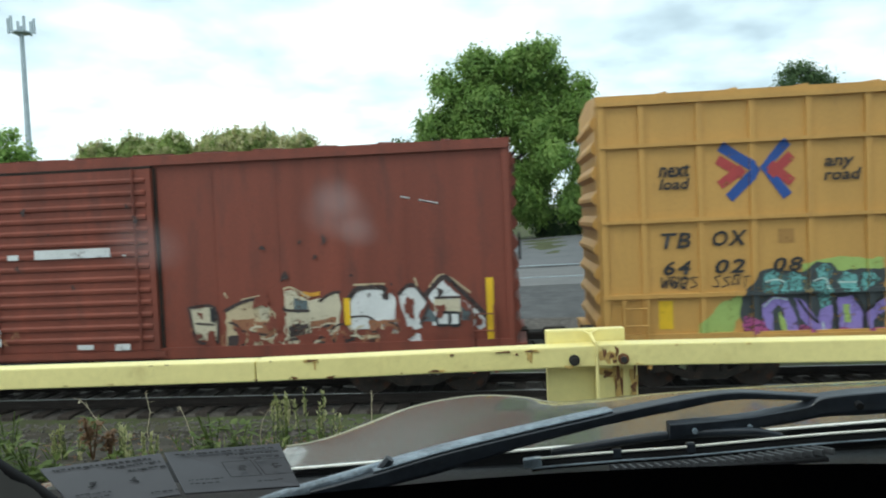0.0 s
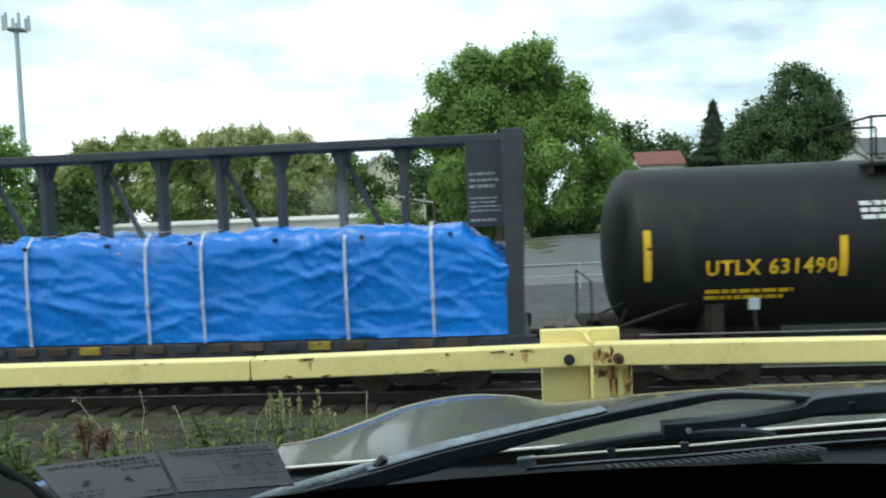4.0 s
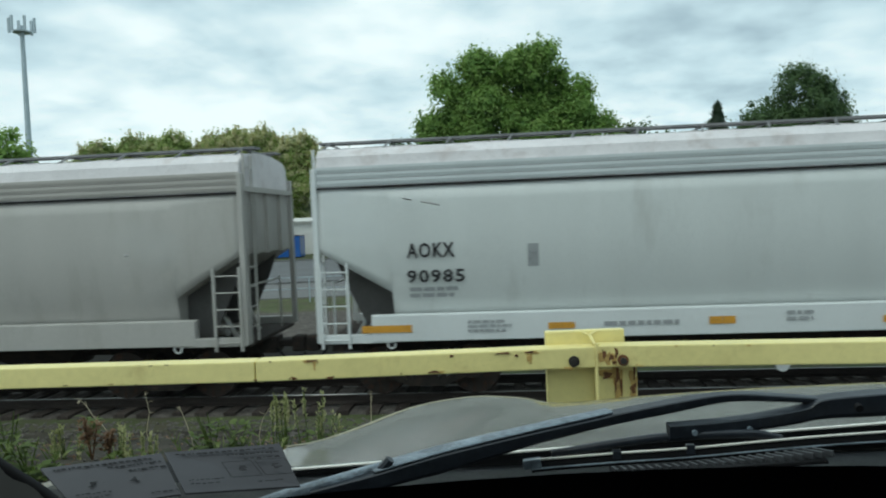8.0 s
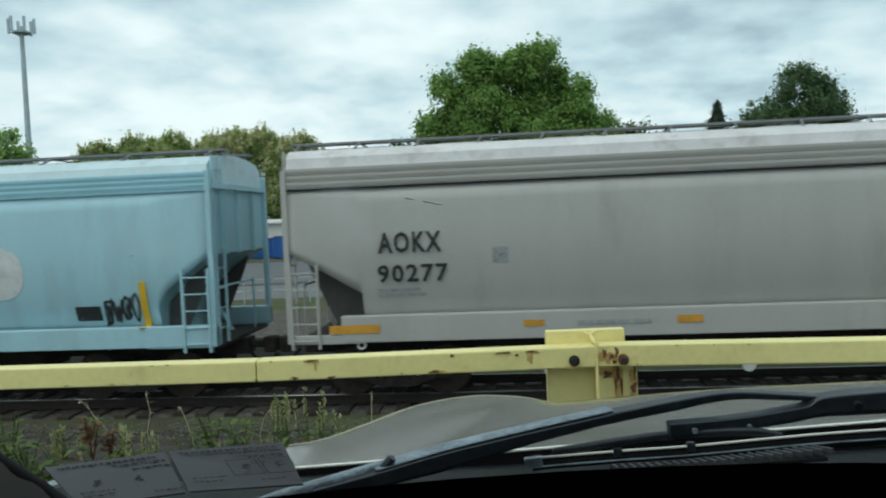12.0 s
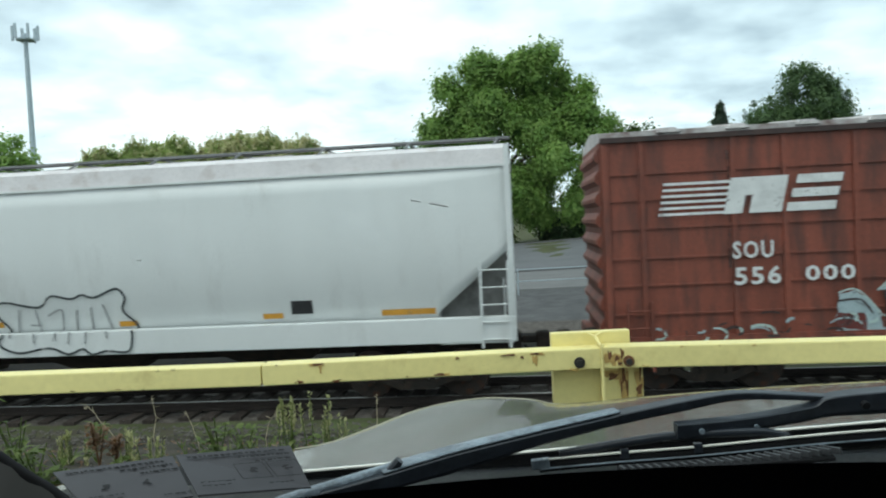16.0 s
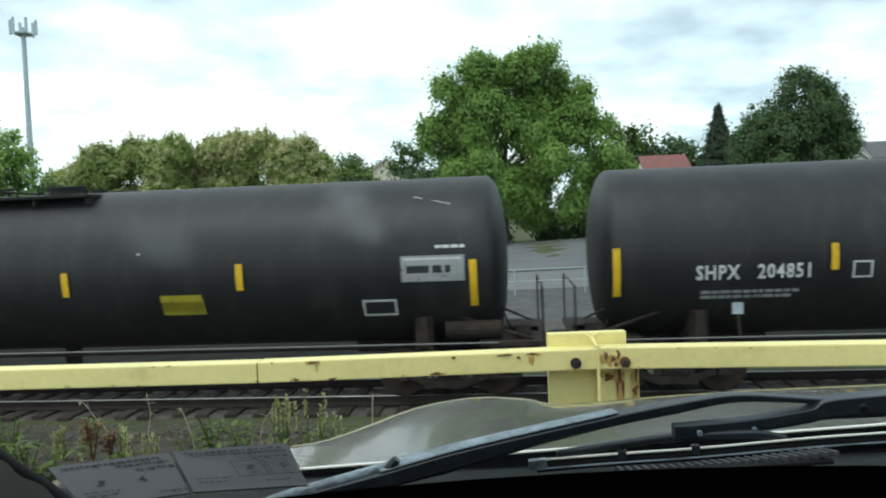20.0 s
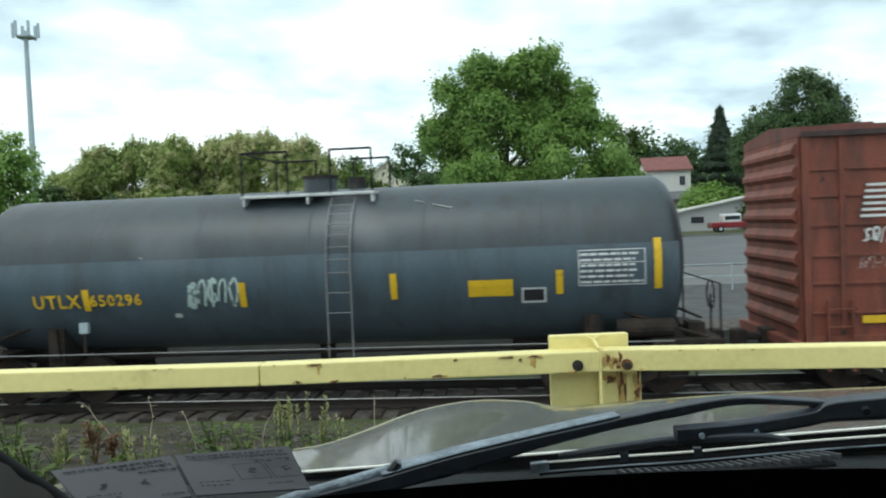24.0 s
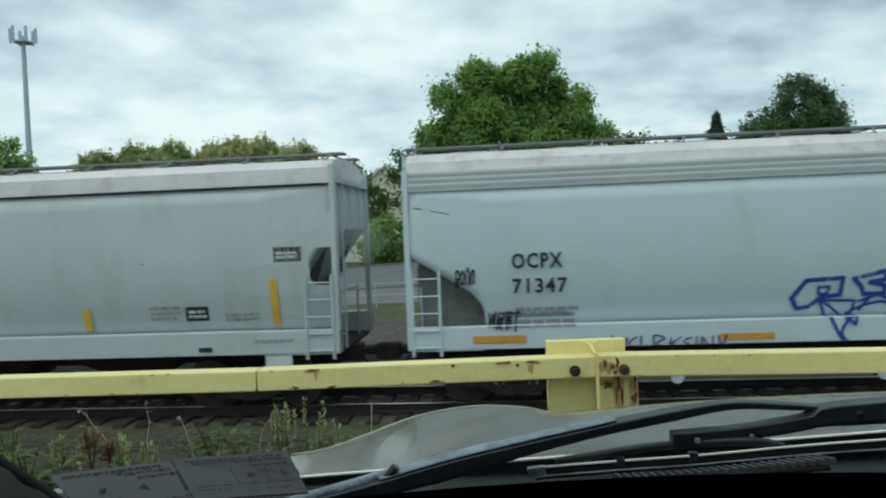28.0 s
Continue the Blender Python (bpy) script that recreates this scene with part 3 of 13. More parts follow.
def strip(name, y0, y1, lift, material, label, category, x0=-400, x1=400):
    """A paved strip along the track that follows the ground and has its own thickness."""
    xs = [x0 + (x1 - x0) * k / 160 for k in range(161)]
    ys = [y0 + (y1 - y0) * k / 6 for k in range(7)]
    verts, faces = [], []
    for y in ys:
        verts += [(x, y, ground_z(x, y) + lift) for x in xs]
    n = len(xs)
    for j in range(6):
        faces += [(j * n + i, j * n + i + 1, (j + 1) * n + i + 1, (j + 1) * n + i) for i in range(n - 1)]
    base = len(verts)
    for y, row in ((y0, 0), (y1, 6)):
        b = len(verts)
        verts += [(x, y, ground_z(x, y) - 0.2) for x in xs]
        faces += [(row * n + i, row * n + i + 1, b + i + 1, b + i) for i in range(n - 1)]
    ob = mesh_from(name, verts, faces, material)
    return tagged(ob, label, category, kind="structure")


TRACK_Y, TRACK_Z = 14.5, -0.045


def build_track():
    track = thing("track", "single railway track on dark ballast", "track", kind="structure")
    track.matrix_basis = pose(0, 0, TRACK_Z)
    bm = prism(bmesh.new(), [(TRACK_Y - 2.9, -0.5), (TRACK_Y - 1.55, -0.31), (TRACK_Y - 1.2, -0.23), (TRACK_Y + 1.2, -0.23), (TRACK_Y + 1.75, -0.3), (TRACK_Y + 3.1, -0.55)], -420, 420)
    part("ballast_bed", fix(bm), GRAVEL, track)
    for s in (-1, 1):
        c = TRACK_Y + s * 0.753
        prof = [(c - .07, -.172), (c + .07, -.172), (c + .07, -.16), (c + .012, -.13), (c + .012, -.045), (c + .036, -.035), (c + .036, -.008), (c - .036, -.008), (c - .036, -.035), (c - .012, -.045), (c - .012, -.13), (c - .07, -.16)]
        r = part("rail", fix(prism(bmesh.new(), prof, -420, 420)), RAIL, track)
        part("rail_head", fix(prism(bmesh.new(), [(c - .034, -.0075), (c + .034, -.0075), (c + .028, 0), (c - .028, 0)], -420, 420)), RAIL_TOP, r, "polished running surface")
    bm = bbox(-0.115, 0.115, TRACK_Y - 1.32, TRACK_Y + 1.32, -0.36, -0.174, 0.012)
    first = part("sleeper", bm, SLEEPER, track)
    for k in range(-75, 75):
        x = k * 0.54
        m = pose(x + random.uniform(-.03, .03), random.uniform(-.06, .06), random.uniform(-.012, 0.0), 0, 0, random.uniform(-.25, .25))
        if k == -75:
            first.matrix_basis = m
        else:
            share("sleeper", first.data, track, m)
    # loose stones of the ballast and of the bank
    rng = np.random.default_rng(5)
    ico = [(0, 0, 1), (.9, 0, .3), (.28, .85, .35), (-.72, .53, .3), (-.72, -.53, .35), (.28, -.85, .3), (.3, 0, -.7), (-.4, .3, -.7), (-.2, -.5, -.7)]
    tri = [(0, 1, 2), (0, 2, 3), (0, 3, 4), (0, 4, 5), (0, 5, 1), (1, 6, 2), (2, 6, 7), (2, 7, 3), (3, 7, 4), (4, 7, 8), (4, 8, 5), (5, 8, 6), (5, 6, 1), (6, 8, 7)]
    verts, faces = [], []
    for k in range(9000):
        x = rng.uniform(-10.5, 7.5)
        y = 9.6 + 3.3 * rng.random() if k < 6500 else 3.2 + 7.0 * rng.random()
        bed = -0.5 + 0.19 * (y - (TRACK_Y - 2.9)) / 1.35 if y > TRACK_Y - 2.9 else -9
        z = max(ground_z(x, y), bed + TRACK_Z)
        s = rng.uniform(0.022, 0.05) if k < 6500 else rng.uniform(0.01, 0.028)
        rz = rng.uniform(0, 6.28)
        c, sn, b = math.cos(rz), math.sin(rz), len(verts)
        q = rng.uniform(.6, 1.2, 3) * s
        verts += [(x + (a * c - d * sn) * q[0], y + (a * sn + d * c) * q[1], z + e * q[2] * .8) for a, d, e in ico]
        faces += [(b + i, b + j, b + l) for i, j, l in tri]
    tagged(mesh_from("loose_stones", verts, faces, STONE), "loose grey-brown ballast stones along the track", "gravel", kind="stuff")


build_ground()
tagged(strip("lot_surface", -60, 2.1, 0.006, ASPHALT, "worn asphalt of the parking lot by the guard rail", "asphalt", -60, 60), kind="structure")
# this strip carries the shade below the train in its dark colour
strip("gravel_verge", 17.4, 22.4, 0.02, SHADED_VERGE, "dark gravel verge behind the railway track", "gravel")
strip("gravel_verge", 22.4, 28.5, 0.018, GRAVEL, "dark gravel verge behind the railway track", "gravel", -400, -1.2)
strip("gravel_verge", 22.4, 24.6, 0.018, GRAVEL, "dark gravel verge behind the railway track", "gravel", -1.19, 400)
strip("gravel_yard", 24.6, 33.4, 0.016, GREY_GRAVEL, "grey gravel yard behind the railway track", "gravel", -1.19, 400)
strip("pavement", 33.5, 41.0, 0.03, CONCRETE, "pale concrete pavement beside the street", "pavement")
strip("road", 41.0, 66.0, 0.012, ASPHALT, "worn grey asphalt street", "road")
kerb = strip("kerb", 40.85, 41.05, 0.13, CONCRETE, "pale concrete kerb of the street", "kerb")
strip("kerb", 65.9, 66.1, 0.15, CONCRETE, "pale concrete kerb of the street", "kerb")
build_track()


# ---- paint on the cars' sides ----
SURF, HALF, LOW = {}, {}, {}
COAT = [0]


def coat():
    """A hair more thickness for each further piece of paint."""
    COAT[0] = (COAT[0] + 1) % 30
    return -.00004 * COAT[0]


def decal(name, bm, c, material, lift, parent=None, label=""):
    """Lays a flat outline, drawn in (x, z), on the near side of a car, over its ribs and curves."""
    side, cut_x, cut_z = SURF[c.name]
    if not bm.faces:
        bm.free()
        return None
    lim = HALF[c.name]
    for v in bm.verts:
        v.co.x = max(-lim, min(lim, v.co.x))
        v.co.z = max(LOW.get(c.name, 0.0), v.co.z)
    xs, zs = [v.co.x for v in bm.verts], [v.co.z for v in bm.verts]
    for cx in cut_x:
        if min(xs) < cx < max(xs):
            bmesh.ops.bisect_plane(bm, geom=bm.verts[:] + bm.edges[:] + bm.faces[:], plane_co=(cx, 0, 0), plane_no=(1, 0, 0))
    for cz in cut_z:
        if min(zs) < cz < max(zs):
            bmesh.ops.bisect_plane(bm, geom=bm.verts[:] + bm.edges[:] + bm.faces[:], plane_co=(0, 0, cz), plane_no=(0, 0, 1))
    for v in bm.verts:
        v.co.y += side(v.co.x, v.co.z) - 0.006 - lift
    return part(name, bm, material, parent or c, label)


def quad(bm, x0, z0, x1, z1):
    bm.faces.new([bm.verts.new(p) for p in ((x0, 0, z0), (x1, 0, z0), (x1, 0, z1), (x0, 0, z1))])
    return bm


def poly(bm, pts):
    y = coat()
    f = bm.faces.new([bm.verts.new((x, y, z)) for x, z in pts])
    if f.normal_update() or f.normal.y > 0:
        f.normal_flip()
    bmesh.ops.triangulate(bm, faces=[f])


def ribbon(bm, pts, w, closed=False):
    n = len(pts)
    P = [Vector((x, 0, z)) for x, z in pts]
    L, R = [], []
    for i, p in enumerate(P):
        a, b = (P[i - 1] if i or closed else p), (P[(i + 1) % n] if i < n - 1 or closed else p)
        d = (b - a)
        d = d.normalized() if d.length > 1e-6 else Vector((1, 0, 0))
        o = Vector((-d.z, 0, d.x)) * w / 2
        L.append(bm.verts.new(p + o)); R.append(bm.verts.new(p - o))
    for i in range(n if closed else n - 1):
        j = (i + 1) % n
        bm.faces.new((R[i], R[j], L[j], L[i]))


def panel(c, x0, z0, x1, z1, material, lift=0.0):
    w, h = x1 - x0, z1 - z0
    bm = bmesh.new()
    if material is WHITEP and min(w, h) > 0.7:
        r = 0.47 * min(w, h)
        pts = []
        for cx, cz, a0 in ((x1 - r, z0 + r, -90), (x1 - r, z1 - r, 0), (x0 + r, z1 - r, 90), (x0 + r, z0 + r, 180)):
            pts += [(cx + r * math.cos(radians(a0 + k * 18)), cz + r * math.sin(radians(a0 + k * 18))) for k in range(6)]
        poly(bm, pts)
    elif material is GREENP:
        for k in range(3):
            poly(bm, blob(random.Random(k), x0 + w * .3 * k, x0 + w * (.35 + .3 * k), z0 + (h * .35 if k == 1 else 0), z1 - h * .12 * k, .2, 14))
    else:
        quad(bm, x0, z0, x1, z1)
    decal("placard", bm, c, material, 0.002 + lift)


def stripe(c, x0, z0, x1, z1):
    xm, w = (x0 + x1) / 2, max(0.09, min(0.13, x1 - x0))
    decal("reflective_stripe", quad(bmesh.new(), xm - w / 2, z0, xm + w / 2, z1), c, YELLOWP, 0.029)


def bars(c, x0, z0, x1, z1, material, rows):
    """Lines of writing too small to be read."""
    rng = random.Random(int((x0 * 31 + z0 * 17) * 100))
    bm = bmesh.new()
    fill = .62
    if rows >= 6:
        for a, b, q, r in ((x0, x1, z1 - .018, z1), (x0, x1, z0, z0 + .018), (x0, x0 + .018, z0 + .018, z1 - .018), (x1 - .018, x1, z0 + .018, z1 - .018), (x0 + .02, x1 - .02, z0 + (z1 - z0) * .62, z0 + (z1 - z0) * .62 + .014)):
            quad(bm, a, q, b, r)
        x0, x1, z0, z1, fill = x0 + .04, x1 - .04, z0 + .03, z1 - .02, .42
    h = (z1 - z0) / rows
    for k in range(rows):
        x, z = x0, z1 - (k + 0.85) * h
        end = x1 - rng.uniform(0, 0.18) * (x1 - x0) * (rows > 1)
        while x < end - 0.02:
            big = h > .22
            w = min(end - x, rng.uniform(*((0.34, 0.56) if big else (0.7, 2.2))) * max(h, 0.05))
            quad(bm, x, z, x + w, z + h * fill)
            x += w + h * (rng.choice((.10, .12, .12, .14, .3)) if big else .28)
    decal("small_print", bm, c, material, 0.003)


def emblem_lines(c, x0, z0, x1, z1):
    """Thin white speed lines that lead into a slanted block emblem."""
    bm = bmesh.new()
    h = (z1 - z0) / 6
    for k in range(6):
        z = z0 + (k + .2) * h
        quad(bm, x0 + k * .02, z, x1 + k * .05, z + h * .45)
    decal("emblem_line", bm, c, WHITEP, 0.003)


def block_emblem(c, x0, z0, x1, z1):
    """Slanted white blocks side by side."""
    bm = bmesh.new()
    w, h, s = x1 - x0, z1 - z0, .22 * (z1 - z0)
    for a, b, lo, hi in ((0, .16, 0, 1), (.12, .36, .5, 1), (.22, .40, 0, .55), (.36, .5, 0, 1), (.58, .97, .76, 1), (.56, .96, .38, .62), (.54, .96, 0, .24)):
        poly(bm, [(x0 + a * w + s * lo, z0 + lo * h), (x0 + b * w + s * lo, z0 + lo * h), (x0 + b * w + s * hi, z0 + hi * h), (x0 + a * w + s * hi, z0 + hi * h)])
    decal("emblem_block", bm, c, WHITEP, 0.003)


def text(c, x0, z0, x1, z1, s, material, lift=0.0, slant=False):
    cu = bpy.data.curves.new("lettering", "FONT")
    cu.body = s
    cu.resolution_u = 2
    cu.offset = 0.024
    cu.space_character = 1.16 if s.isupper() or s.isdigit() else 1.0
    cu.shear = 0.22 if s.islower() or slant else 0.0
    tmp = bpy.data.objects.new("lettering", cu)
    me = bpy.data.meshes.new_from_object(tmp)
    bm = bmesh.new()
    bm.from_mesh(me)
    bpy.data.objects.remove(tmp)
    bpy.data.meshes.remove(me)
    xs, ys = [v.co.x for v in bm.verts], [v.co.y for v in bm.verts]
    a, b, lo, hi = min(xs), max(xs), min(ys), max(ys)
    for v in bm.verts:
        v.co = Vector((x0 + (v.co.x - a) / (b - a) * (x1 - x0), 0, z0 + (v.co.y - lo) / (hi - lo) * (z1 - z0)))
    decal("lettering", bm, c, material, 0.03 + lift)


def ring(c, x0, z0, x1, z1, material, seed, w):
    """A sprayed ring."""
    rng = random.Random(seed)
    z0 = max(z0, 0.95)
    out = bmesh.new()
    p = [((x0 + x1) / 2 + (x1 - x0) / 2 * math.cos(a * .3142) * rng.uniform(.97, 1.03), (z0 + z1) / 2 + (z1 - z0) / 2 * math.sin(a * .3142)) for a in range(20)]
    stroke(out, p + p[:1], w)
    decal("graffiti_outline", out, c, material, 0.003)


def stroke(bm, pts, w):
    """A sprayed line: short pieces with rounded overlaps."""
    for (ax, az), (bx, bz) in zip(pts, pts[1:]):
        d = math.hypot(bx - ax, bz - az)
        if d < 1e-4:
            continue
        ux, uz = (bx - ax) / d * w / 2, (bz - az) / d * w / 2
        q = [(ax - ux * .5 + uz, az - uz * .5 - ux), (bx + ux * .5 + uz, bz + uz * .5 - ux), (bx + ux * .5 - uz, bz + uz * .5 + ux), (ax - ux * .5 - uz, az - uz * .5 + ux)]
        y = coat()
        bm.faces.new([bm.verts.new((x, y, z)) for x, z in q])


LOOPS = (((-.3, .1), (0, .45), (.3, .1), (.05, -.45), (-.3, .05)), ((.3, .4), (-.2, .3), (.1, 0), (.25, -.3), (-.3, -.4)), ((-.25, -.45), (-.2, .45), (.25, .35), (.2, .05), (-.2, 0), (.3, -.45)), ((-.3, .35), (-.1, -.4), (.05, .2), (.2, -.4), (.35, .45)), ((-.3, -.4), (-.2, .3), (.1, .45), (.25, .1), (.2, -.45)), ((.25, .3), (-.1, .45), (-.3, 0), (-.05, -.42), (.3, -.25), (.1, 0)), ((-.3, .42), (.3, .4), (0, .4), (-.05, -.48)))


def tag(c, x0, z0, x1, z1, material, n, seed):
    """A quick scrawl of spray paint in loops and hooks, with no letters in it."""
    rng = random.Random(seed)
    bm = bmesh.new()
    n = max(4, n)
    w, h = (x1 - x0) / n, z1 - z0
    lw = min(.045, max(.02, h * .085))
    for k in range(n):
        cx, cz, g = x0 + (k + .5) * w, (z0 + z1) / 2 + rng.uniform(-.1, .1) * h, rng.uniform(.8, 1.05)
        for p in rng.sample(LOOPS, 2 if rng.random() < .45 else 1):
            p = [(cx + (u * 1.25 + .2 * v + rng.uniform(-.06, .06)) * w, cz + (v + rng.uniform(-.06, .06)) * h * g) for u, v in p]
            q, pts = [p[0]] + p + [p[-1]], []
            for a, b, d, e in zip(q, q[1:], q[2:], q[3:]):
                for j in range(4):
                    t = j / 4
                    pts.append(tuple(.5 * (2 * b[i] + (d[i] - a[i]) * t + (2 * a[i] - 5 * b[i] + 4 * d[i] - e[i]) * t * t + (3 * b[i] - a[i] - 3 * d[i] + e[i]) * t ** 3) for i in (0, 1)))
            stroke(bm, pts + p[-1:], lw * rng.uniform(.8, 1.15))
    decal("graffiti_scrawl", bm, c, material, 0.008)


def scribbles(c, x0, z0, x1, z1, materials, n, seed):
    """Many short curved strokes, the worn remains of sprayed pictures."""
    rng = random.Random(seed)
    for i, m in enumerate(materials):
        bm = bmesh.new()
        for k in range(n // len(materials)):
            x, z, r, a, t = rng.uniform(x0, x1), rng.uniform(z0 + .05, z1), rng.uniform(.06, .28), rng.uniform(0, 6.28), rng.uniform(.8, 2.6)
            pts = [(x + r * math.cos(a + t * j / 5), max(z0, z + .6 * r * math.sin(a + t * j / 5))) for j in range(6)]
            stroke(bm, pts, rng.uniform(.018, .05))
        decal("graffiti_scrawl", bm, c, m, .013 + .002 * i)


def drips(c, runs, seed):
    """Dark run-down stains; each run: x, lower z, upper z, width."""
    rng = random.Random(seed)
    for x, za, zb, w in runs:
        n = 10
        left = [(x - w * rng.uniform(.3, .7), za + (zb - za) * k / n) for k in range(n + 1)]
        right = [(x + w * rng.uniform(.3, .7), za + (zb - za) * k / n) for k in range(n, -1, -1)]
        bm = bmesh.new()
        poly(bm, left + right)
        decal("run_down_stain", bm, c, STAINP, .0005)


def peel(c, x0, z0, x1, z1, material, n, seed):
    """Places where paint has flaked off."""
    rng = random.Random(seed)
    bm = bmesh.new()
    for k in range(n):
        x, z, r = rng.uniform(x0, x1), rng.uniform(z0, z1), rng.uniform(.02, .13) * (.45 if material is BROWNP else 1)
        poly(bm, blob(rng, x - r * rng.uniform(.5, 1.4), x + r, z - r * rng.uniform(.6, 2), z + r, .35, 12))
    decal("flaked_paint", bm, c, material, 0.027)


def blob(rng, x0, x1, z0, z1, rough=0.13, n=26, lean=0.0):
    cx, cz, a, b = (x0 + x1) / 2, (z0 + z1) / 2, (x1 - x0) / 2, (z1 - z0) / 2
    ph = [rng.uniform(0, 6.28) for _ in range(4)]
    out = []
    for k in range(n):
        th = k * 2 * math.pi / n
        ce, se = math.cos(th), math.sin(th)
        r = 1 + rough * (math.sin(2 * th + ph[0]) * 0.6 + math.sin(3 * th + ph[1]) * 0.9 + math.sin(5 * th + ph[2]) * 0.5)
        ex = math.copysign(abs(ce) ** 0.62, ce)
        ez = math.copysign(abs(se) ** 0.62, se)
        z = cz + b * ez * r
        out.append((cx + a * ex * r + lean * (z - cz), z))
    return out


def brush(bm, pts, w):
    """A thick stroke with rounded joints."""
    stroke(bm, pts, w)
    for x, z in pts:
        poly(bm, [(x + math.cos(k * .785 + .4) * w * .54, z + math.sin(k * .785 + .4) * w * .54) for k in range(8)])


STROKES = (((-.3, -.5), (-.2, .5)), ((-.3, .45), (.35, .4)), ((.28, -.5), (.3, .48)), ((-.35, .5), (0, -.1), (.4, .55)), ((-.3, -.42), (.35, -.38)), ((-.35, -.5), (.3, .5)), ((-.25, .05), (.3, 0)), ((.35, .35), (-.3, .3), (.3, -.3), (-.35, -.45)), ((0, .5), (.05, -.5)), ((.3, .4), (-.3, .1), (-.2, -.45), (.35, -.4)))


def block_letters(c, x0, z0, x1, z1, s, fill, outline, seed, cloud=None, heart=None):
    """Wide sprayed letters that touch, filled, with an outline and a mist of paint round them."""
    rng = random.Random(seed)
    z0 = max(z0, 0.95)
    h, cw = z1 - z0, (x1 - x0) / len(s)
    if cloud:
        bm = bmesh.new()
        for k in range(len(s) + 2):
            a = x0 + (k - .75) * cw
            poly(bm, blob(rng, a, a + cw * rng.uniform(.5, .9), z0 + h * rng.uniform(.05, .4), z1 + h * rng.uniform(-.1, .06), 0.26))
        decal("graffiti_mist", bm, c, cloud, 0.001)
    if heart:
        decal("graffiti_shade", quad(bmesh.new(), x0 + .02 * cw, z0 + .04 * h, x1 - .3 * cw, z1 - .2 * h), c, heart, 0.005)
    for grow, name, material, lift in ((.12, "graffiti_outline", outline, .009), (.055, "graffiti_fill", fill, .0105)):
        jit = random.Random(seed + 1)
        for k, ch in enumerate(s):
            out = bmesh.new()
            cu = bpy.data.curves.new("letter", "FONT")
            cu.body = ch
            cu.resolution_u = 2
            cu.offset = grow
            tmp = bpy.data.objects.new("letter", cu)
            me = bpy.data.meshes.new_from_object(tmp)
            bm = bmesh.new()
            bm.from_mesh(me)
            bpy.data.objects.remove(tmp)
            bpy.data.meshes.remove(me)
            xs, ys = [v.co.x for v in bm.verts], [v.co.y for v in bm.verts]
            m = (.12 - grow) * .8
            lo, hi = z0 + jit.uniform(0, .06) * h + m * h, z1 - jit.uniform(0, .08) * h - m * h
            a, b = x0 + (k - .03 + m) * cw, x0 + (k + 1.03 - m) * cw
            y = coat()
            put = {}
            for v in bm.verts:
                put[v] = out.verts.new((a + (b - a) * (v.co.x - min(xs)) / (max(xs) - min(xs)), y, lo + (hi - lo) * (v.co.y - min(ys)) / (max(ys) - min(ys))))
            for f in bm.faces:
                out.faces.new([put[v] for v in f.verts])
            bm.free()
            decal(name, out, c, material, lift + .003 * k)


def wash(c, material, lift, *flat):
    """A filled patch of spray paint with an uneven edge; flat: x and z of its corners in turn."""
    p = list(zip(flat[::2], flat[1::2]))
    rng = random.Random(len(p) + int(1000 * abs(p[0][0])))
    pts = []
    for (ax, az), (bx, bz) in zip(p, p[1:] + p[:1]):
        d = math.hypot(bx - ax, bz - az)
        n = max(1, int(d / .09))
        for k in range(n):
            f, o = k / n, rng.uniform(-.022, .022) * (k > 0)
            pts.append((ax + (bx - ax) * f - (bz - az) / max(d, .01) * o, az + (bz - az) * f + (bx - ax) / max(d, .01) * o))
    bm = bmesh.new()
    poly(bm, pts)
    decal("graffiti_fill", bm, c, material, lift)


def line(c, material, w, closed, *flat):
    """A sprayed line through points, x and z in turn: with corners where closed is True, else rounded."""
    p = list(zip(flat[::2], flat[1::2]))
    if closed is True:
        pts = p + p[:1]
    else:
        q, pts = ([p[-1]] + p + p[:2] if closed else [p[0]] + p + [p[-1]]), []
        for a, b, d, e in zip(q, q[1:], q[2:], q[3:]):
            for k in range(4):
                t = k / 4
                pts.append(tuple(.5 * (2 * b[i] + (d[i] - a[i]) * t + (2 * a[i] - 5 * b[i] + 4 * d[i] - e[i]) * t * t + (3 * b[i] - a[i] - 3 * d[i] + e[i]) * t ** 3) for i in (0, 1)))
        pts.append(p[0] if closed else p[-1])
    bm = bmesh.new()
    stroke(bm, pts, w)
    for x, z in pts[::2] if len(pts) > 4 else pts:
        poly(bm, [(x + math.cos(k * .785 + .4) * w * .52, z + math.sin(k * .785 + .4) * w * .52) for k in range(8)])
    decal("graffiti_outline", bm, c, material, .012)


def patchwork(c, x0, z0, x1, z1, materials, n, seed):
    """Worn leftovers of a painted picture: many small tilted patches."""
    rng = random.Random(seed)
    for m in materials:
        bm = bmesh.new()
        for k in range(n // len(materials)):
            x, z = rng.uniform(x0, x1), z0 + (z1 - z0) * rng.random()
            a, b, t = rng.uniform(.06, .26), rng.uniform(.05, .2), rng.uniform(-.25, .25)
            p = [(-a, -b), (a, -b * rng.uniform(.6, 1)), (a * rng.uniform(.6, 1), b), (-a * rng.uniform(.7, 1), b)]
            poly(bm, [(x + u * math.cos(t) - v * math.sin(t), max(z0, z + u * math.sin(t) + v * math.cos(t))) for u, v in p])
        decal("graffiti_fill", bm, c, m, .001 + .0015 * materials.index(m))


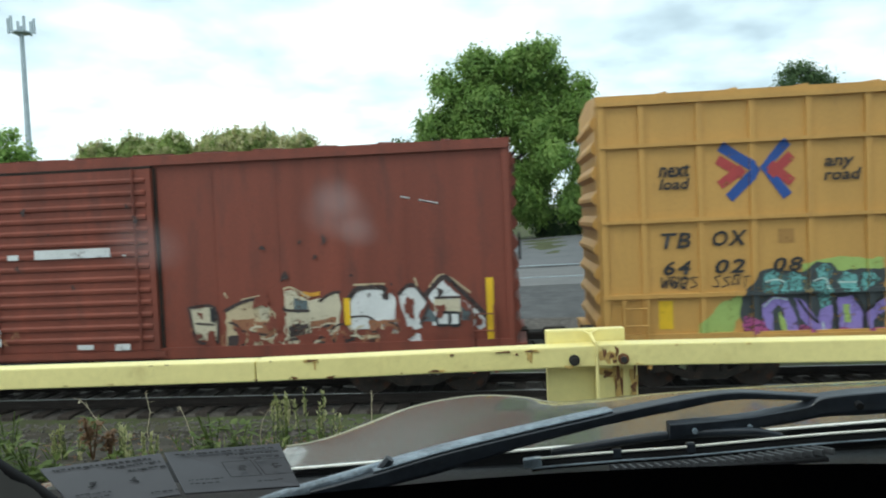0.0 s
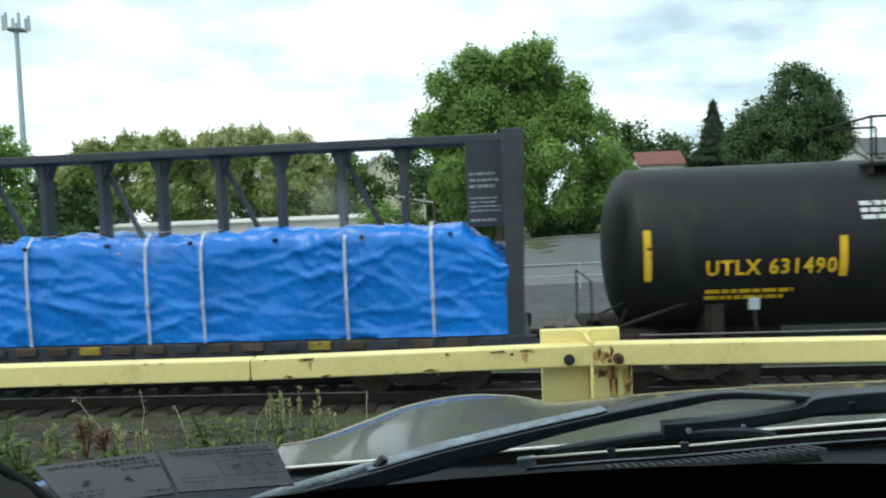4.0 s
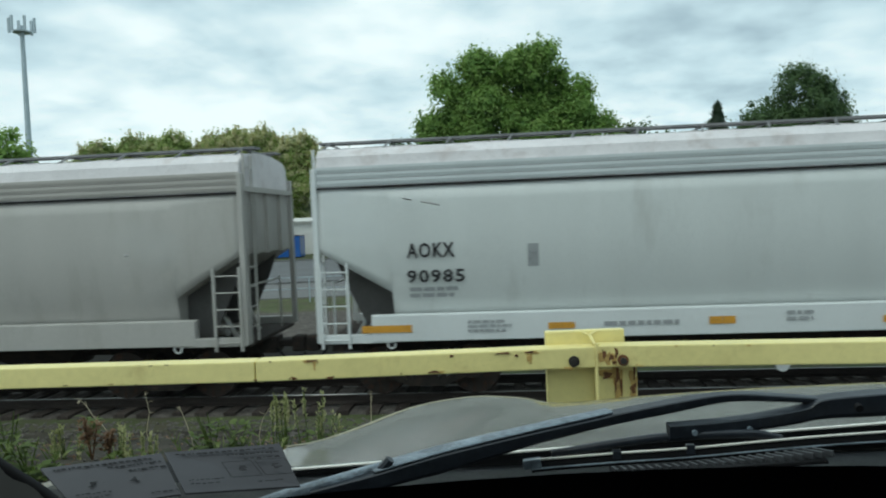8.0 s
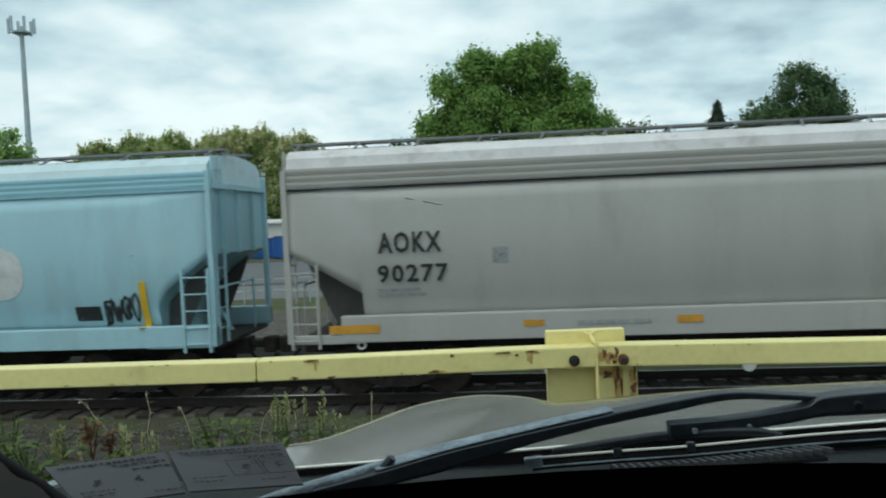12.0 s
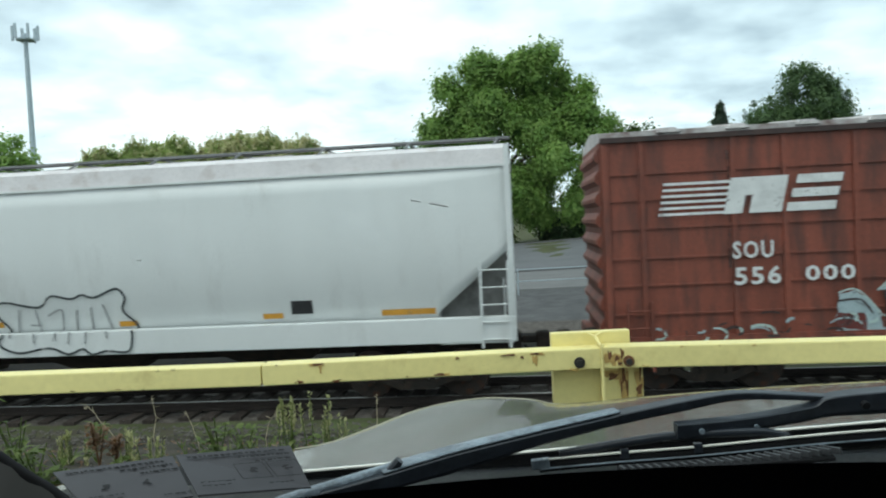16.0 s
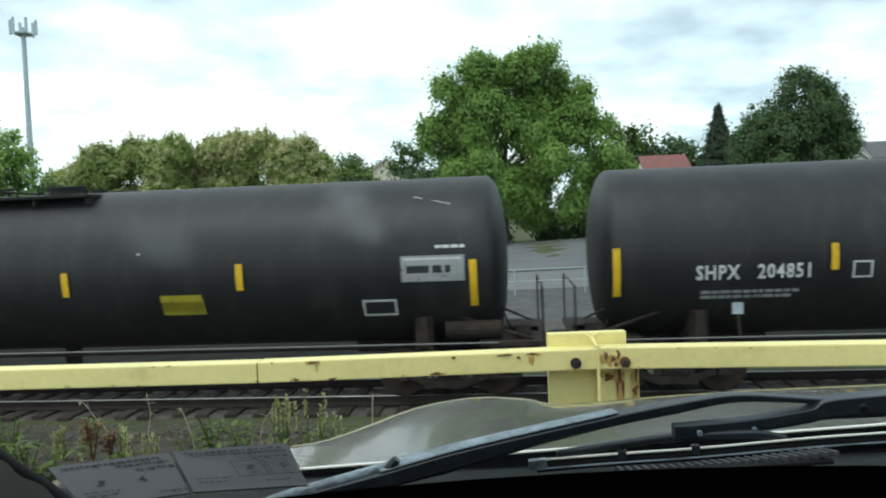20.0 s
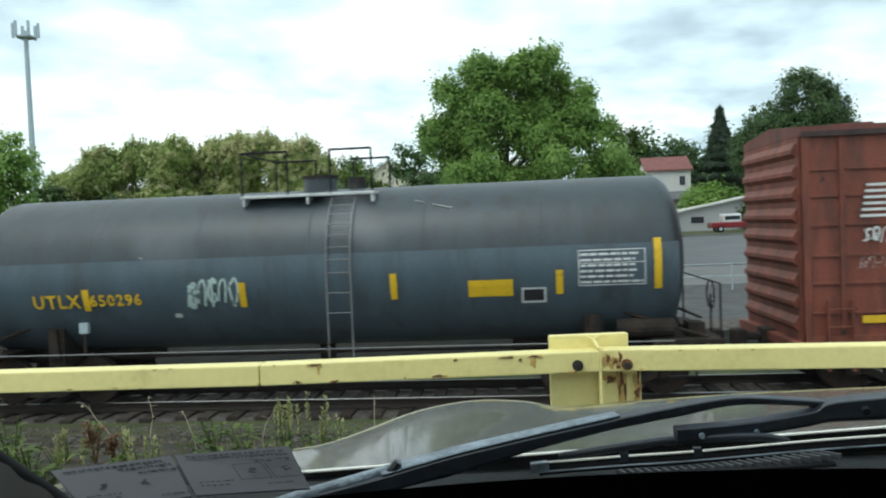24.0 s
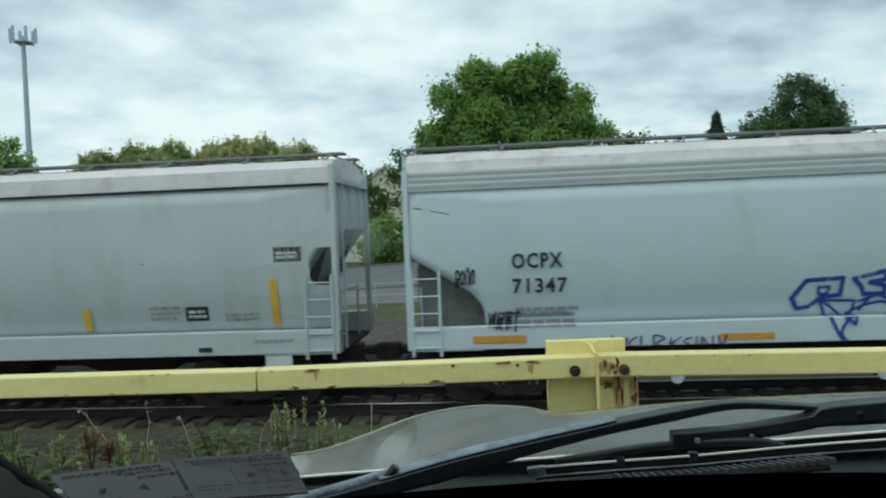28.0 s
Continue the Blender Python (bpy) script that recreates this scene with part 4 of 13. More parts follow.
def block_row(c, x0, z0, x1, z1, n, material):
    """A row of alike upright blocks, each with a slot in it."""
    bm = bmesh.new()
    w, h = (x1 - x0) / n, z1 - z0
    for k in range(n):
        a, b = x0 + k * w + .03 * w, x0 + (k + 1) * w - .05 * w
        quad(bm, a, z0, a + .28 * w, z1)
        quad(bm, a + .28 * w, z1 - .3 * h, b - .2 * w, z1)
        quad(bm, a + .28 * w, z0, b - .2 * w, z0 + .28 * h)
        quad(bm, b - .2 * w, z0 + .06 * h, b, z1 - .08 * h)
    decal("emblem_block", bm, c, material, .003)


def graffiti(c, x0, z0, x1, z1, fills, outline, n, seed, cloud=None):
    """A row of spray-painted shapes of thick strokes with outlines, over a mist of paint."""
    rng = random.Random(seed)
    z0 = max(z0, 0.95)
    w, h = (x1 - x0) / n, z1 - z0
    lw = max(0.022, min(0.05, h * 0.042))
    if cloud:
        bm = bmesh.new()
        for k in range(n):
            a = x0 + (k + rng.uniform(-.1, .2)) * w
            poly(bm, blob(rng, a, a + w * rng.uniform(.8, 1.1), z0 + h * .1, z1 + h * rng.uniform(.0, .14), 0.26))
            poly(bm, blob(rng, a, a + w * .2, z1, z1 + h * .15, .3, 12))
        decal("graffiti_mist", bm, c, cloud, 0.0)
    if not fills:
        bm = bmesh.new()
        for k in range(n):
            dz = rng.uniform(-.06, .08) * h
            s = blob(rng, x0 + (k - .08) * w, x0 + (k + 1.1) * w, z0 + max(0, dz), z1 + dz, 0.2, 30, rng.uniform(-.25, .25))
            stroke(bm, s + s[:1], lw * rng.uniform(.7, 1.1))
            for _ in range(2):
                cx, cz = x0 + (k + rng.uniform(.3, .7)) * w, z0 + h * rng.uniform(.3, .75)
                a0, r, turn = rng.uniform(0, 6.28), rng.uniform(.12, .28) * w, rng.uniform(2.0, 5.0)
                stroke(bm, [(cx + r * math.cos(a0 + turn * j / 8), cz + r * 1.3 * math.sin(a0 + turn * j / 8)) for j in range(9)], lw * .8)
        decal("graffiti_outline", bm, c, outline, 0.003)
        return
    for k in range(n):
        cx, cz, lean = x0 + (k + .5) * w, (z0 + z1) / 2 + rng.uniform(-.05, .05) * h, rng.uniform(-.3, .3)
        th = min(w * .34, h * .3) * rng.uniform(.85, 1.15)
        lines = []
        for f in rng.sample(STROKES, rng.randint(2, 3)):
            lines.append([(cx + (u * w * 1.3 + lean * v * h * .4) + rng.uniform(-.05, .05) * w, max(z0 + th * .3, cz + v * (h - th) + rng.uniform(-.05, .05) * h)) for u, v in f])
        rim, core, lit = bmesh.new(), bmesh.new(), bmesh.new()
        for p in lines:
            brush(rim, p, th + 2 * lw)
            brush(core, p, th)
            (ax, az), (bx, bz) = p[0], p[1]
            stroke(lit, [(ax + (bx - ax) * .15 - th * .2, az + (bz - az) * .15 + th * .2), (ax + (bx - ax) * .75 - th * .2, az + (bz - az) * .75 + th * .2)], th * .16)
            sx, sz = p[-1]
            poly(lit, blob(rng, sx - th * .3, sx + th * .25, sz - th * .35, sz + th * .1, .3, 10))
        decal("graffiti_outline", rim, c, outline, .003 + .003 * k)
        decal("graffiti_fill", core, c, fills[k % len(fills)], .0045 + .003 * k)
        decal("graffiti_shading", lit, c, fills[(k + 1) % len(fills)] if len(fills) > 1 else outline, .006 + .003 * k)


# ---- running gear ----
def gear_meshes():
    fr = bmesh.new()
    for a, b in (((-.95, .46), (-.55, .62)), ((-.55, .62), (.55, .62)), ((.55, .62), (.95, .46)), ((-.7, .42), (-.3, .26)), ((-.3, .26), (.3, .26)), ((.3, .26), (.7, .42))):
        d = Vector((b[0] - a[0], 0, b[1] - a[1]))
        ang = math.degrees(math.atan2(-d.z, d.x))
        box(fr, -0.03, d.length + 0.03, -0.06, 0.06, -0.065, 0.065, pose(a[0], 0, a[1], 0, ang, 0))
    for s in (-1, 1):
        box(fr, s * .89 - .13, s * .89 + .13, -.09, .09, .34, .58)
        box(fr, s * .30 - .05, s * .30 + .05, -.06, .06, .26, .6)
    box(fr, -.22, .22, -.05, .05, .28, .5)
    bo = bmesh.new()
    box(bo, -.2, .2, -1.1, 1.1, .42, .72)
    ws = bmesh.new()
    prof = [(-.80, .06), (-.80, .10), (-.795, .457), (-.71, .485), (-.69, .485), (-.67, .40), (-.70, .37), (-.69, .16), (-.64, .11), (-.6, .085), (.6, .085), (.64, .11), (.69, .16), (.70, .37), (.67, .40), (.69, .485), (.71, .485), (.795, .457), (.80, .10), (.80, .06)]
    n = 28
    rings = [[ws.verts.new((math.sin(k * 2 * math.pi / n) * r, y, math.cos(k * 2 * math.pi / n) * r)) for k in range(n)] for y, r in prof]
    for a, b in zip(rings, rings[1:]):
        for k in range(n):
            ws.faces.new((a[k], a[(k + 1) % n], b[(k + 1) % n], b[k]))
    ws.faces.new(rings[0]); ws.faces.new(rings[-1])
    for k in range(3):
        a = k * 2 * math.pi / 3
        for s in (-1, 1):
            tube(ws, (math.sin(a) * .035, s * .80, math.cos(a) * .035), (math.sin(a) * .035, s * 1.02, math.cos(a) * .035), .022, 6)
    tube(ws, (0, -1.0, 0), (0, 1.0, 0), .055, 10)
    out = []
    for name, bm, mt in (("side_frame", fix(fr), UNDER), ("truck", fix(bo), UNDER), ("wheelset", fix(ws), WHEEL)):
        me = bpy.data.meshes.new(name)
        bm.to_mesh(me); bm.free(); me.materials.append(mt)
        out.append(me)
    return out


FRAME_MESH, BOLSTER_MESH, WHEEL_MESH = gear_meshes()
TRAIN, WHEELS = [], []


def gear(c, centre, xs, half):
    """Trucks with their turning wheelsets, draft gear, couplers and hoses. half: from the middle of the car to its coupler face."""
    for x in xs:
        tr = share("truck", BOLSTER_MESH, c, pose(x, 0, TRACK_Z))
        for s in (-1, 1):
            share("side_frame", FRAME_MESH, tr, pose(0, s * 1.0, 0))
            w = share("wheelset", WHEEL_MESH, tr, pose(s * .89, 0, .457))
            WHEELS.append((w, centre, s * .89))
    for s in (-1, 1):
        a, b = s * (abs(xs[0]) + 0.2), s * (half - .55)
        bm = box(bmesh.new(), min(a, b), max(a, b), -.2, .2, .68, 1.0)
        part("draft_sill", bm, UNDER, c)
        bm = box(bmesh.new(), min(b, s * (half - .18)), max(b, s * (half - .18)), -.065, .065, .78, .92)
        box(bm, min(s * (half - .26), s * half), max(s * (half - .26), s * half), -.16, .15, .69, 1.0)
        bmesh.ops.bevel(bm, geom=list(bm.edges), offset=.03, segments=1, affect="EDGES")
        part("coupler", bm, UNDER, c)
        pts = [(s * (half - .5), -.35, .8), (s * (half - .28), -.36, .55), (s * (half - .05), -.3, .52), (s * (half + .02), -.2, .68)]
        part("brake_hose", pipe(bmesh.new(), pts, .028), RUBBER, c)


def car_root(name, label, centre):
    c = thing(name, label, "freight car", "freight train")
    TRAIN.append((c, centre))
    return c


def ladder(c, x0, x1, y, z0, z1, n, material, name="ladder"):
    bm = bmesh.new()
    for x in (x0, x1):
        box(bm, x - .022, x + .022, y - .03, y + .03, z0, z1)
    for k in range(n):
        z = z0 + (z1 - z0) * (k + .5) / n
        tube(bm, (x0, y - .02, z), (x1, y - .02, z), .014, 6)
    part(name, bm, material, c)


# ---- boxcars ----
def boxcar(centre, L, label, body, roof, door, ribs, H=4.62, zb=0.92, rib_w=0.08, rib_d=0.05, seams=(), door_mat=None, door_ribs=0, door_rows=0, rib_mat=None, gap=1.6, end_mat=None, fascia=None, inset=1.85, grid=()):
    c = car_root("boxcar", label, centre)
    h = L / 2
    edges = []
    for r in ribs:
        edges += [r - rib_w / 2 - .002, r - rib_w / 2 + .002, r + rib_w / 2 - .002, r + rib_w / 2 + .002]
    proud = [(r - rib_w / 2, r + rib_w / 2) for r in ribs]
    d0, d1 = door
    edges += [d0 - .002, d0 + .002, d1 - .002, d1 + .002]

    def side(x, z):
        if d0 < x < d1:
            return -1.622
        if any(abs(z - g) < .036 for g in grid):
            return -1.577
        return -1.5 - max(.038 if seams else 0.0, rib_d if any(a <= x <= b for a, b in proud) else 0.0)

    HALF[c.name] = h - .02
    SURF[c.name] = (side, edges, [g + d for g in grid for d in (-.038, -.035, .035, .038)])
    part("body", fix(prism(bmesh.new(), [(-1.5, zb), (1.5, zb), (1.5, H - .16), (-1.5, H - .16)], -h, h)), body, c)
    bm = prism(bmesh.new(), [(-1.53, H - .16), (1.53, H - .16), (1.53, H - .01), (0, H + .13), (-1.53, H - .01)], -h - .02, h + .02)
    part("roof", fix(bm), roof, c, "weathered metal roof")
    n = int(L / 1.1)
    for k in range(1, n):
        x = -h + L * k / n
        bm = prism(bmesh.new(), [(-1.6, H - .06), (1.6, H - .06), (1.58, H + .02), (0, H + .17), (-1.58, H + .02)] if roof is GALV else [(-1.52, H - .02), (1.52, H - .02), (1.52, H + .02), (0, H + .17), (-1.52, H + .02)], x - (.2 if roof is GALV else .06), x + (.2 if roof is GALV else .06))
        for v in bm.verts:
            if v.co.z > H - .03:
                v.co.x = x + (v.co.x - x) * .55
        part("roof_rib", fix(bm), roof, c)
    bm = box(bmesh.new(), -h - .01, h + .01, -1.575, -1.502, H - .19, H - .1)
    part("top_chord", bm, fascia or body, c)
    part("side_sill", box(bmesh.new(), -h, h, -1.56, -1.502, zb - .06, zb + .14), body, c)
    for r in ribs:
        part("side_post", box(bmesh.new(), r - rib_w / 2, r + rib_w / 2, -1.5 - rib_d, -1.495, zb + .14, H - .19), rib_mat or body, c)
    for x in (-h + .06, h - .06):
        part("corner_post", bbox(x - .06, x + .06, -1.55, -1.42, zb, H - .18, .015), rib_mat or body, c)
    for z in seams:
        for a, b in zip([-h] + [r for r in ribs if r < d0] + [d0], [r for r in ribs if r < d0] + [d0]):
            if b - a > .3:
                part("panel_seam", box(bmesh.new(), a + .06, b - .06, -1.535, -1.496, z - .016, z + .016), body, c)
        for a, b in zip([d1] + [r for r in ribs if r > d1], [r for r in ribs if r > d1] + [h]):
            if b - a > .3:
                part("panel_seam", box(bmesh.new(), a + .06, b - .06, -1.535, -1.496, z - .016, z + .016), body, c)
    for z in grid:
        part("side_rail", box(bmesh.new(), -h, h, -1.575, -1.496, z - .035, z + .035), rib_mat or body, c)
    # door
    dm = door_mat or body
    dz0, dz1 = zb + .12, H - .24
    d = part("sliding_door", bbox(d0, d1, -1.575, -1.502, dz0, dz1, .01), dm, c, "closed sliding door")
    # raised dark strips paint the shade in the gaps round the door
    for a, b in ((d0 - .07, d0 - .01), (d1 + .01, d1 + .06)):
        part("door_gap_shade", box(bmesh.new(), a, b, -1.545 if not seams else -1.515, -1.498, dz0, dz1), UNDER, c)
    part("door_gap_shade", box(bmesh.new(), d0, d1, -1.582, -1.5, dz1 + .004, dz1 + .045), UNDER, c)
    for x in (d0 + .05, d1 - .05):
        part("door_post", box(bmesh.new(), x - .05, x + .05, -1.61, -1.574, dz0, dz1), dm, d)
    if door_ribs:
        for k in range(door_ribs):
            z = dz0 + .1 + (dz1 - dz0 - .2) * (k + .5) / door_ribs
            bm = prism(bmesh.new(), [(-1.574, z - .05), (-1.574, z + .055), (-1.615, z + .02), (-1.61, z - .03)], d0 + .12, d1 - .12)
            part("door_rib", fix(bm), dm, d)
    for k in range(door_rows):
        z = dz0 + (dz1 - dz0) * (k + 1) / (door_rows + 1)
        part("door_rail", box(bmesh.new(), d0 + .1, d1 - .1, -1.62, -1.574, z - .03, z + .03), dm, d)
    # thin dark strips paint the shade under each door rail
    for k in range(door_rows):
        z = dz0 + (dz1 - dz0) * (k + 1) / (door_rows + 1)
        part("rail_shade", box(bmesh.new(), d0 + .11, d1 - .11, -1.581, -1.573, z - .055, z - .032), UNDER, d)
    part("locking_bar", tube(bmesh.new(), (d1 - .35, -1.625, dz0), (d1 - .35, -1.625, dz1), .022, 6), dm, d)
    part("door_track", box(bmesh.new(), d0 - (d1 - d0) * .9, d1 + .1, -1.6, -1.51, zb - .02, zb + .1), body, c)
    # ends
    em = end_mat or body
    for s in (-1, 1):
        part("end_wall", box(bmesh.new(), min(s * h, s * (h + .03)), max(s * h, s * (h + .03)), -1.46, 1.46, zb, H - .17), em, c)
        for k in range(9):
            z = zb + .2 + (H - zb - .5) * k / 8.6
            bm = bmesh.new()
            pr = [(h + .03, z), (h + .11, z + .08), (h + .11, z + .15), (h + .03, z + .27)]
            A = [bm.verts.new((s * x, -1.36, zz)) for x, zz in pr]
            B = [bm.verts.new((s * x, 1.36, zz)) for x, zz in pr]
            for i in range(4):
                bm.faces.new((A[i], A[(i + 1) % 4], B[(i + 1) % 4], B[i]))
            bm.faces.new(A); bm.faces.new(B)
            part("end_rib", fix(bm), em, c)
        ladder(c, s * (h - .55) - .2, s * (h - .55) + .2, -1.60, zb - .45, zb + .75, 4, body, "side_ladder")
        part("end_sill", box(bmesh.new(), min(s * (h - .1), s * (h + .2)), max(s * (h - .1), s * (h + .2)), -1.5, 1.5, zb - .12, zb + .05), body, c)
    part("brake_wheel", tube(bmesh.new(), (h + .13, .5, 2.6), (h + .17, .5, 2.6), .28, 16), BLACK_STEEL, c)
    part("underframe", box(bmesh.new(), -h + .1, h - .1, -.35, .35, .62, zb), UNDER, c)
    for k in range(7):
        x = -h + L * (k + .5) / 7
        part("cross_member", box(bmesh.new(), x - .07, x + .07, -1.45, 1.45, .74, zb - .06), UNDER, c)
    part("brake_cylinder", tube(bmesh.new(), (.6, -.75, .62), (1.35, -.75, .62), .17, 12), UNDER, c)
    gear(c, centre, (-h + inset, h - inset), h + gap / 2)
    return c


# ---- covered hoppers ----
def hopper(centre, L, label, body, roof, band, z_dark=3.85, bands=3, sill_top=1.55, sill_bot=1.07, cut=(2.72, 1.95, 1.30), round_cut=False, spacing=1.15, gap=1.25, frame=None, sill_short=0.0, top=4.47, band_h=0.12, gutter=None, web=None, closed_end=False):
    c = car_root("covered_hopper", label, centre)
    h, hb = L / 2, L / 2 - .08
    prof = [(-1.18, 1.2), (-1.28, 1.45), (-1.385, 1.75), (-1.475, 2.15), (-1.535, 2.7), (-1.54, 3.3), (-1.51, z_dark)]
    up = [(-1.50, z_dark + .05), (-1.465, z_dark + .3), (-1.40, top - .05), (-1.22, top + .09), (-.6, top + .17), (0, top + .19)]

    def yat(z):
        z = min(max(z, 1.2), z_dark)
        for (ya, za), (yb, zb_) in zip(prof, prof[1:]):
            if za <= z <= zb_:
                return ya + (yb - ya) * (z - za) / (zb_ - za)
        return -1.51

    def side(x, z):
        return -1.585 if z < sill_top else yat(z)

    HALF[c.name] = h - .02
    SURF[c.name] = (side, (), (sill_top - .003, sill_top + .003, 1.75, 2.0, 2.25, 2.6, 3.0, 3.4))
    LOW[c.name] = sill_bot + .012
    zt, zm, xin = cut
    xs = []
    for s in (-1, 1):
        seg = [(hb, zt)]
        m = 8
        for k in range(1, m + 1):
            f = k / m
            if round_cut:
                x = hb - xin * (.78 * f / .6 if f < .6 else .78 + .22 * math.sin((f - .6) / .4 * math.pi / 2))
                z = zt - (zt - zm) * f
            else:
                x, z = hb - xin * f, zt - (zt - zm) * f
            seg.append((x, z))
        seg.append((hb - xin - .01, 1.22))
        xs.append([(s * x, z) for x, z in seg])
    cols = xs[0] + [(x, 1.22) for x in np.linspace(xs[0][-1][0] + .5, xs[1][-1][0] - .5, 13)] + xs[1][::-1]
    bm = bmesh.new()
    rings = []
    for x, zb in cols:
        zs = [zb + (z_dark - zb) * k / 9 for k in range(10)]
        left = [(yat(z), z) for z in zs]
        ring = left + [(-y, z) for y, z in left[::-1]]
        rings.append([bm.verts.new((x, y, z)) for y, z in ring])
    n = len(rings[0])
    for a, b in zip(rings, rings[1:]):
        for k in range(n):
            bm.faces.new((a[k], a[(k + 1) % n], b[(k + 1) % n], b[k]))
    bm.faces.new(rings[0]); bm.faces.new(rings[-1])
    ob = part("body", fix(bm), body, c, smooth=True)
    ob.data.polygons.foreach_set("use_smooth", [p.normal.x ** 2 < .2 and abs(p.normal.z) < .6 for p in ob.data.polygons])
    arc = up + [(-y, z) for y, z in up[-2::-1]]
    part("roof", fix(prism(bmesh.new(), [(-1.50, z_dark + .001)] + arc + [(1.50, z_dark + .001)], -hb, hb)), roof, c, "pale curved roof")
    part("roof_gutter", box(bmesh.new(), -hb, hb, -1.545, -1.49, z_dark - .025, z_dark + .012), gutter or (BLACK_STEEL if band is not BAND_BLUE else band), c)
    for k in range(bands):
        z = z_dark + .03 + k * band_h
        y = -1.515 + .012 * k
        part("roof_band", fix(prism(bmesh.new(), [(y - .01, z), (y - .018, z + band_h * .5), (y - .01, z + band_h * .9), (y + .04, z + band_h * .9), (y + .04, z)], -hb, hb)), band, c)
    # running board along the roof on brackets
    for y in (-.62, .62):
        part("running_board", box(bmesh.new(), -h - .02, h + .02, y - .17, y + .17, top + .24, top + .28), WALKWAY, c, "galvanised roof walkway")
    nb = int(L / spacing)
    for k in range(nb + 1):
        x = -hb + .12 + (2 * hb - .24) * k / nb
        bm = bmesh.new()
        pipe(bm, [(x, -.80, top + .25), (x - .06, -1.02, top + .13), (x - .08, -1.24, top + .04)], .022)
        box(bm, x - .02, x + .02, -.8, .8, top + .215, top + .238)
        part("walkway_bracket", bm, WALKWAY, c)
    for k in range(int(L / 2.0)):
        x = -hb + 1.2 + k * 2.0
        if x < hb - .8:
            part("roof_hatch", bbox(x - .5, x + .5, -.36, .36, top + .15, top + .21, .02), roof, c)
    # side sill, end posts, ladders
    fm = frame or body
    part("side_sill", bbox(-h + sill_short, h - sill_short, -1.58, -1.38, sill_bot, sill_top, .02), fm, c)
    part("side_sill", bbox(-h + sill_short, h - sill_short, 1.38, 1.58, sill_bot, sill_top, .02), fm, c)
    for s in (-1, 1):
        e = s * (h - .05)
        for y in (-1.5, 1.5):
            part("corner_post", bbox(e - .05, e + .05, y - .06, y + .06, sill_bot, z_dark + .35, .012), fm, c)
            part("platform_edge", bbox(min(e, e - s * 1.3), max(e, e - s * 1.3), y - .07, y + .07, sill_bot - .02, sill_bot + .14, .015), fm, c)
        ladder(c, e - s * .55, e - s * .06, -1.585, sill_bot - .1, 2.5, 5, fm)
        if sill_short:
            ex = s * (h - sill_short - .35)
            ring = [(ex + .07 * math.cos(a * .7854), -1.55, sill_bot - .05 + .07 * math.sin(a * .7854)) for a in range(9)]
            part("towing_eye", pipe(bmesh.new(), ring, .018), WHITE_STEEL, c, "white ring under the side sill")
        lx = e + s * .03
        bm = bmesh.new()
        for y in (-1.35, -.95):
            box(bm, lx - .02, lx + .02, y - .02, y + .02, sill_bot, top + .1)
        for k in range(9):
            z = sill_bot + .3 + k * .37
            tube(bm, (lx, -1.35, z), (lx, -.95, z), .013, 6)
        part("end_ladder", bm, fm, c)
        for y in (-.75, -.1, .75):
            part("end_stiffener", box(bmesh.new(), min(s * hb, s * (hb + .07)), max(s * hb, s * (hb + .07)), y - .04, y + .04, zt - .02, z_dark + .1), body, c)
        part("end_roof_lip", box(bmesh.new(), min(s * (hb - .02), s * (hb + .1)), max(s * (hb - .02), s * (hb + .1)), -1.48, 1.48, z_dark + .02, z_dark + .12), body, c)
        part("end_platform", box(bmesh.new(), min(e, e - s * 1.9), max(e, e - s * 1.9), -1.38, 1.38, 1.0, 1.06), UNDER, c)
        bm = bmesh.new()
        for y in (-1.0, 1.0):
            pipe(bm, [(e - s * .15, y, 1.05), (e - s * .15, y, 2.15)], .025)
            pipe(bm, [(e - s * .5, y * .6, 1.05), (e - s * 1.1, y * .9, zm + .15)], .05)
        pipe(bm, [(e - s * .15, -1.0, 2.1), (e - s * .15, 1.0, 2.1)], .022)
        part("end_railing", bm, fm, c)
        # plates added to fill the open end; WEB_DARK paints the shade there
        for y in (-.95, .95):
            pr = [(hb - xin - .05, 1.16), (hb - xin * 1.05, zm + .05), (hb - .12, zt + .02), (hb - .3, zt - .5), (hb - .8, 1.16)]
            if web:
                pr[3:] = [(hb - .06, zt - .3), (hb - .06, 1.16)]
            bm = bmesh.new()
            A = [bm.verts.new((s * x, y - .02, z)) for x, z in pr]
            B = [bm.verts.new((s * x, y + .02, z)) for x, z in pr]
            for i in range(5):
                bm.faces.new((A[i], A[(i + 1) % 5], B[(i + 1) % 5], B[i]))
            bm.faces.new(A); bm.faces.new(B)
            part("end_web", fix(bm), web or WEB_DARK, c, "dusty grey web plate under the slope sheet" if web else "web plate darkened for the shade under the slope sheet")
        part("air_reservoir", tube(bmesh.new(), (e - s * 1.5, -.5, 1.28), (e - s * .75, -.5, 1.28), .19, 12), fm, c)
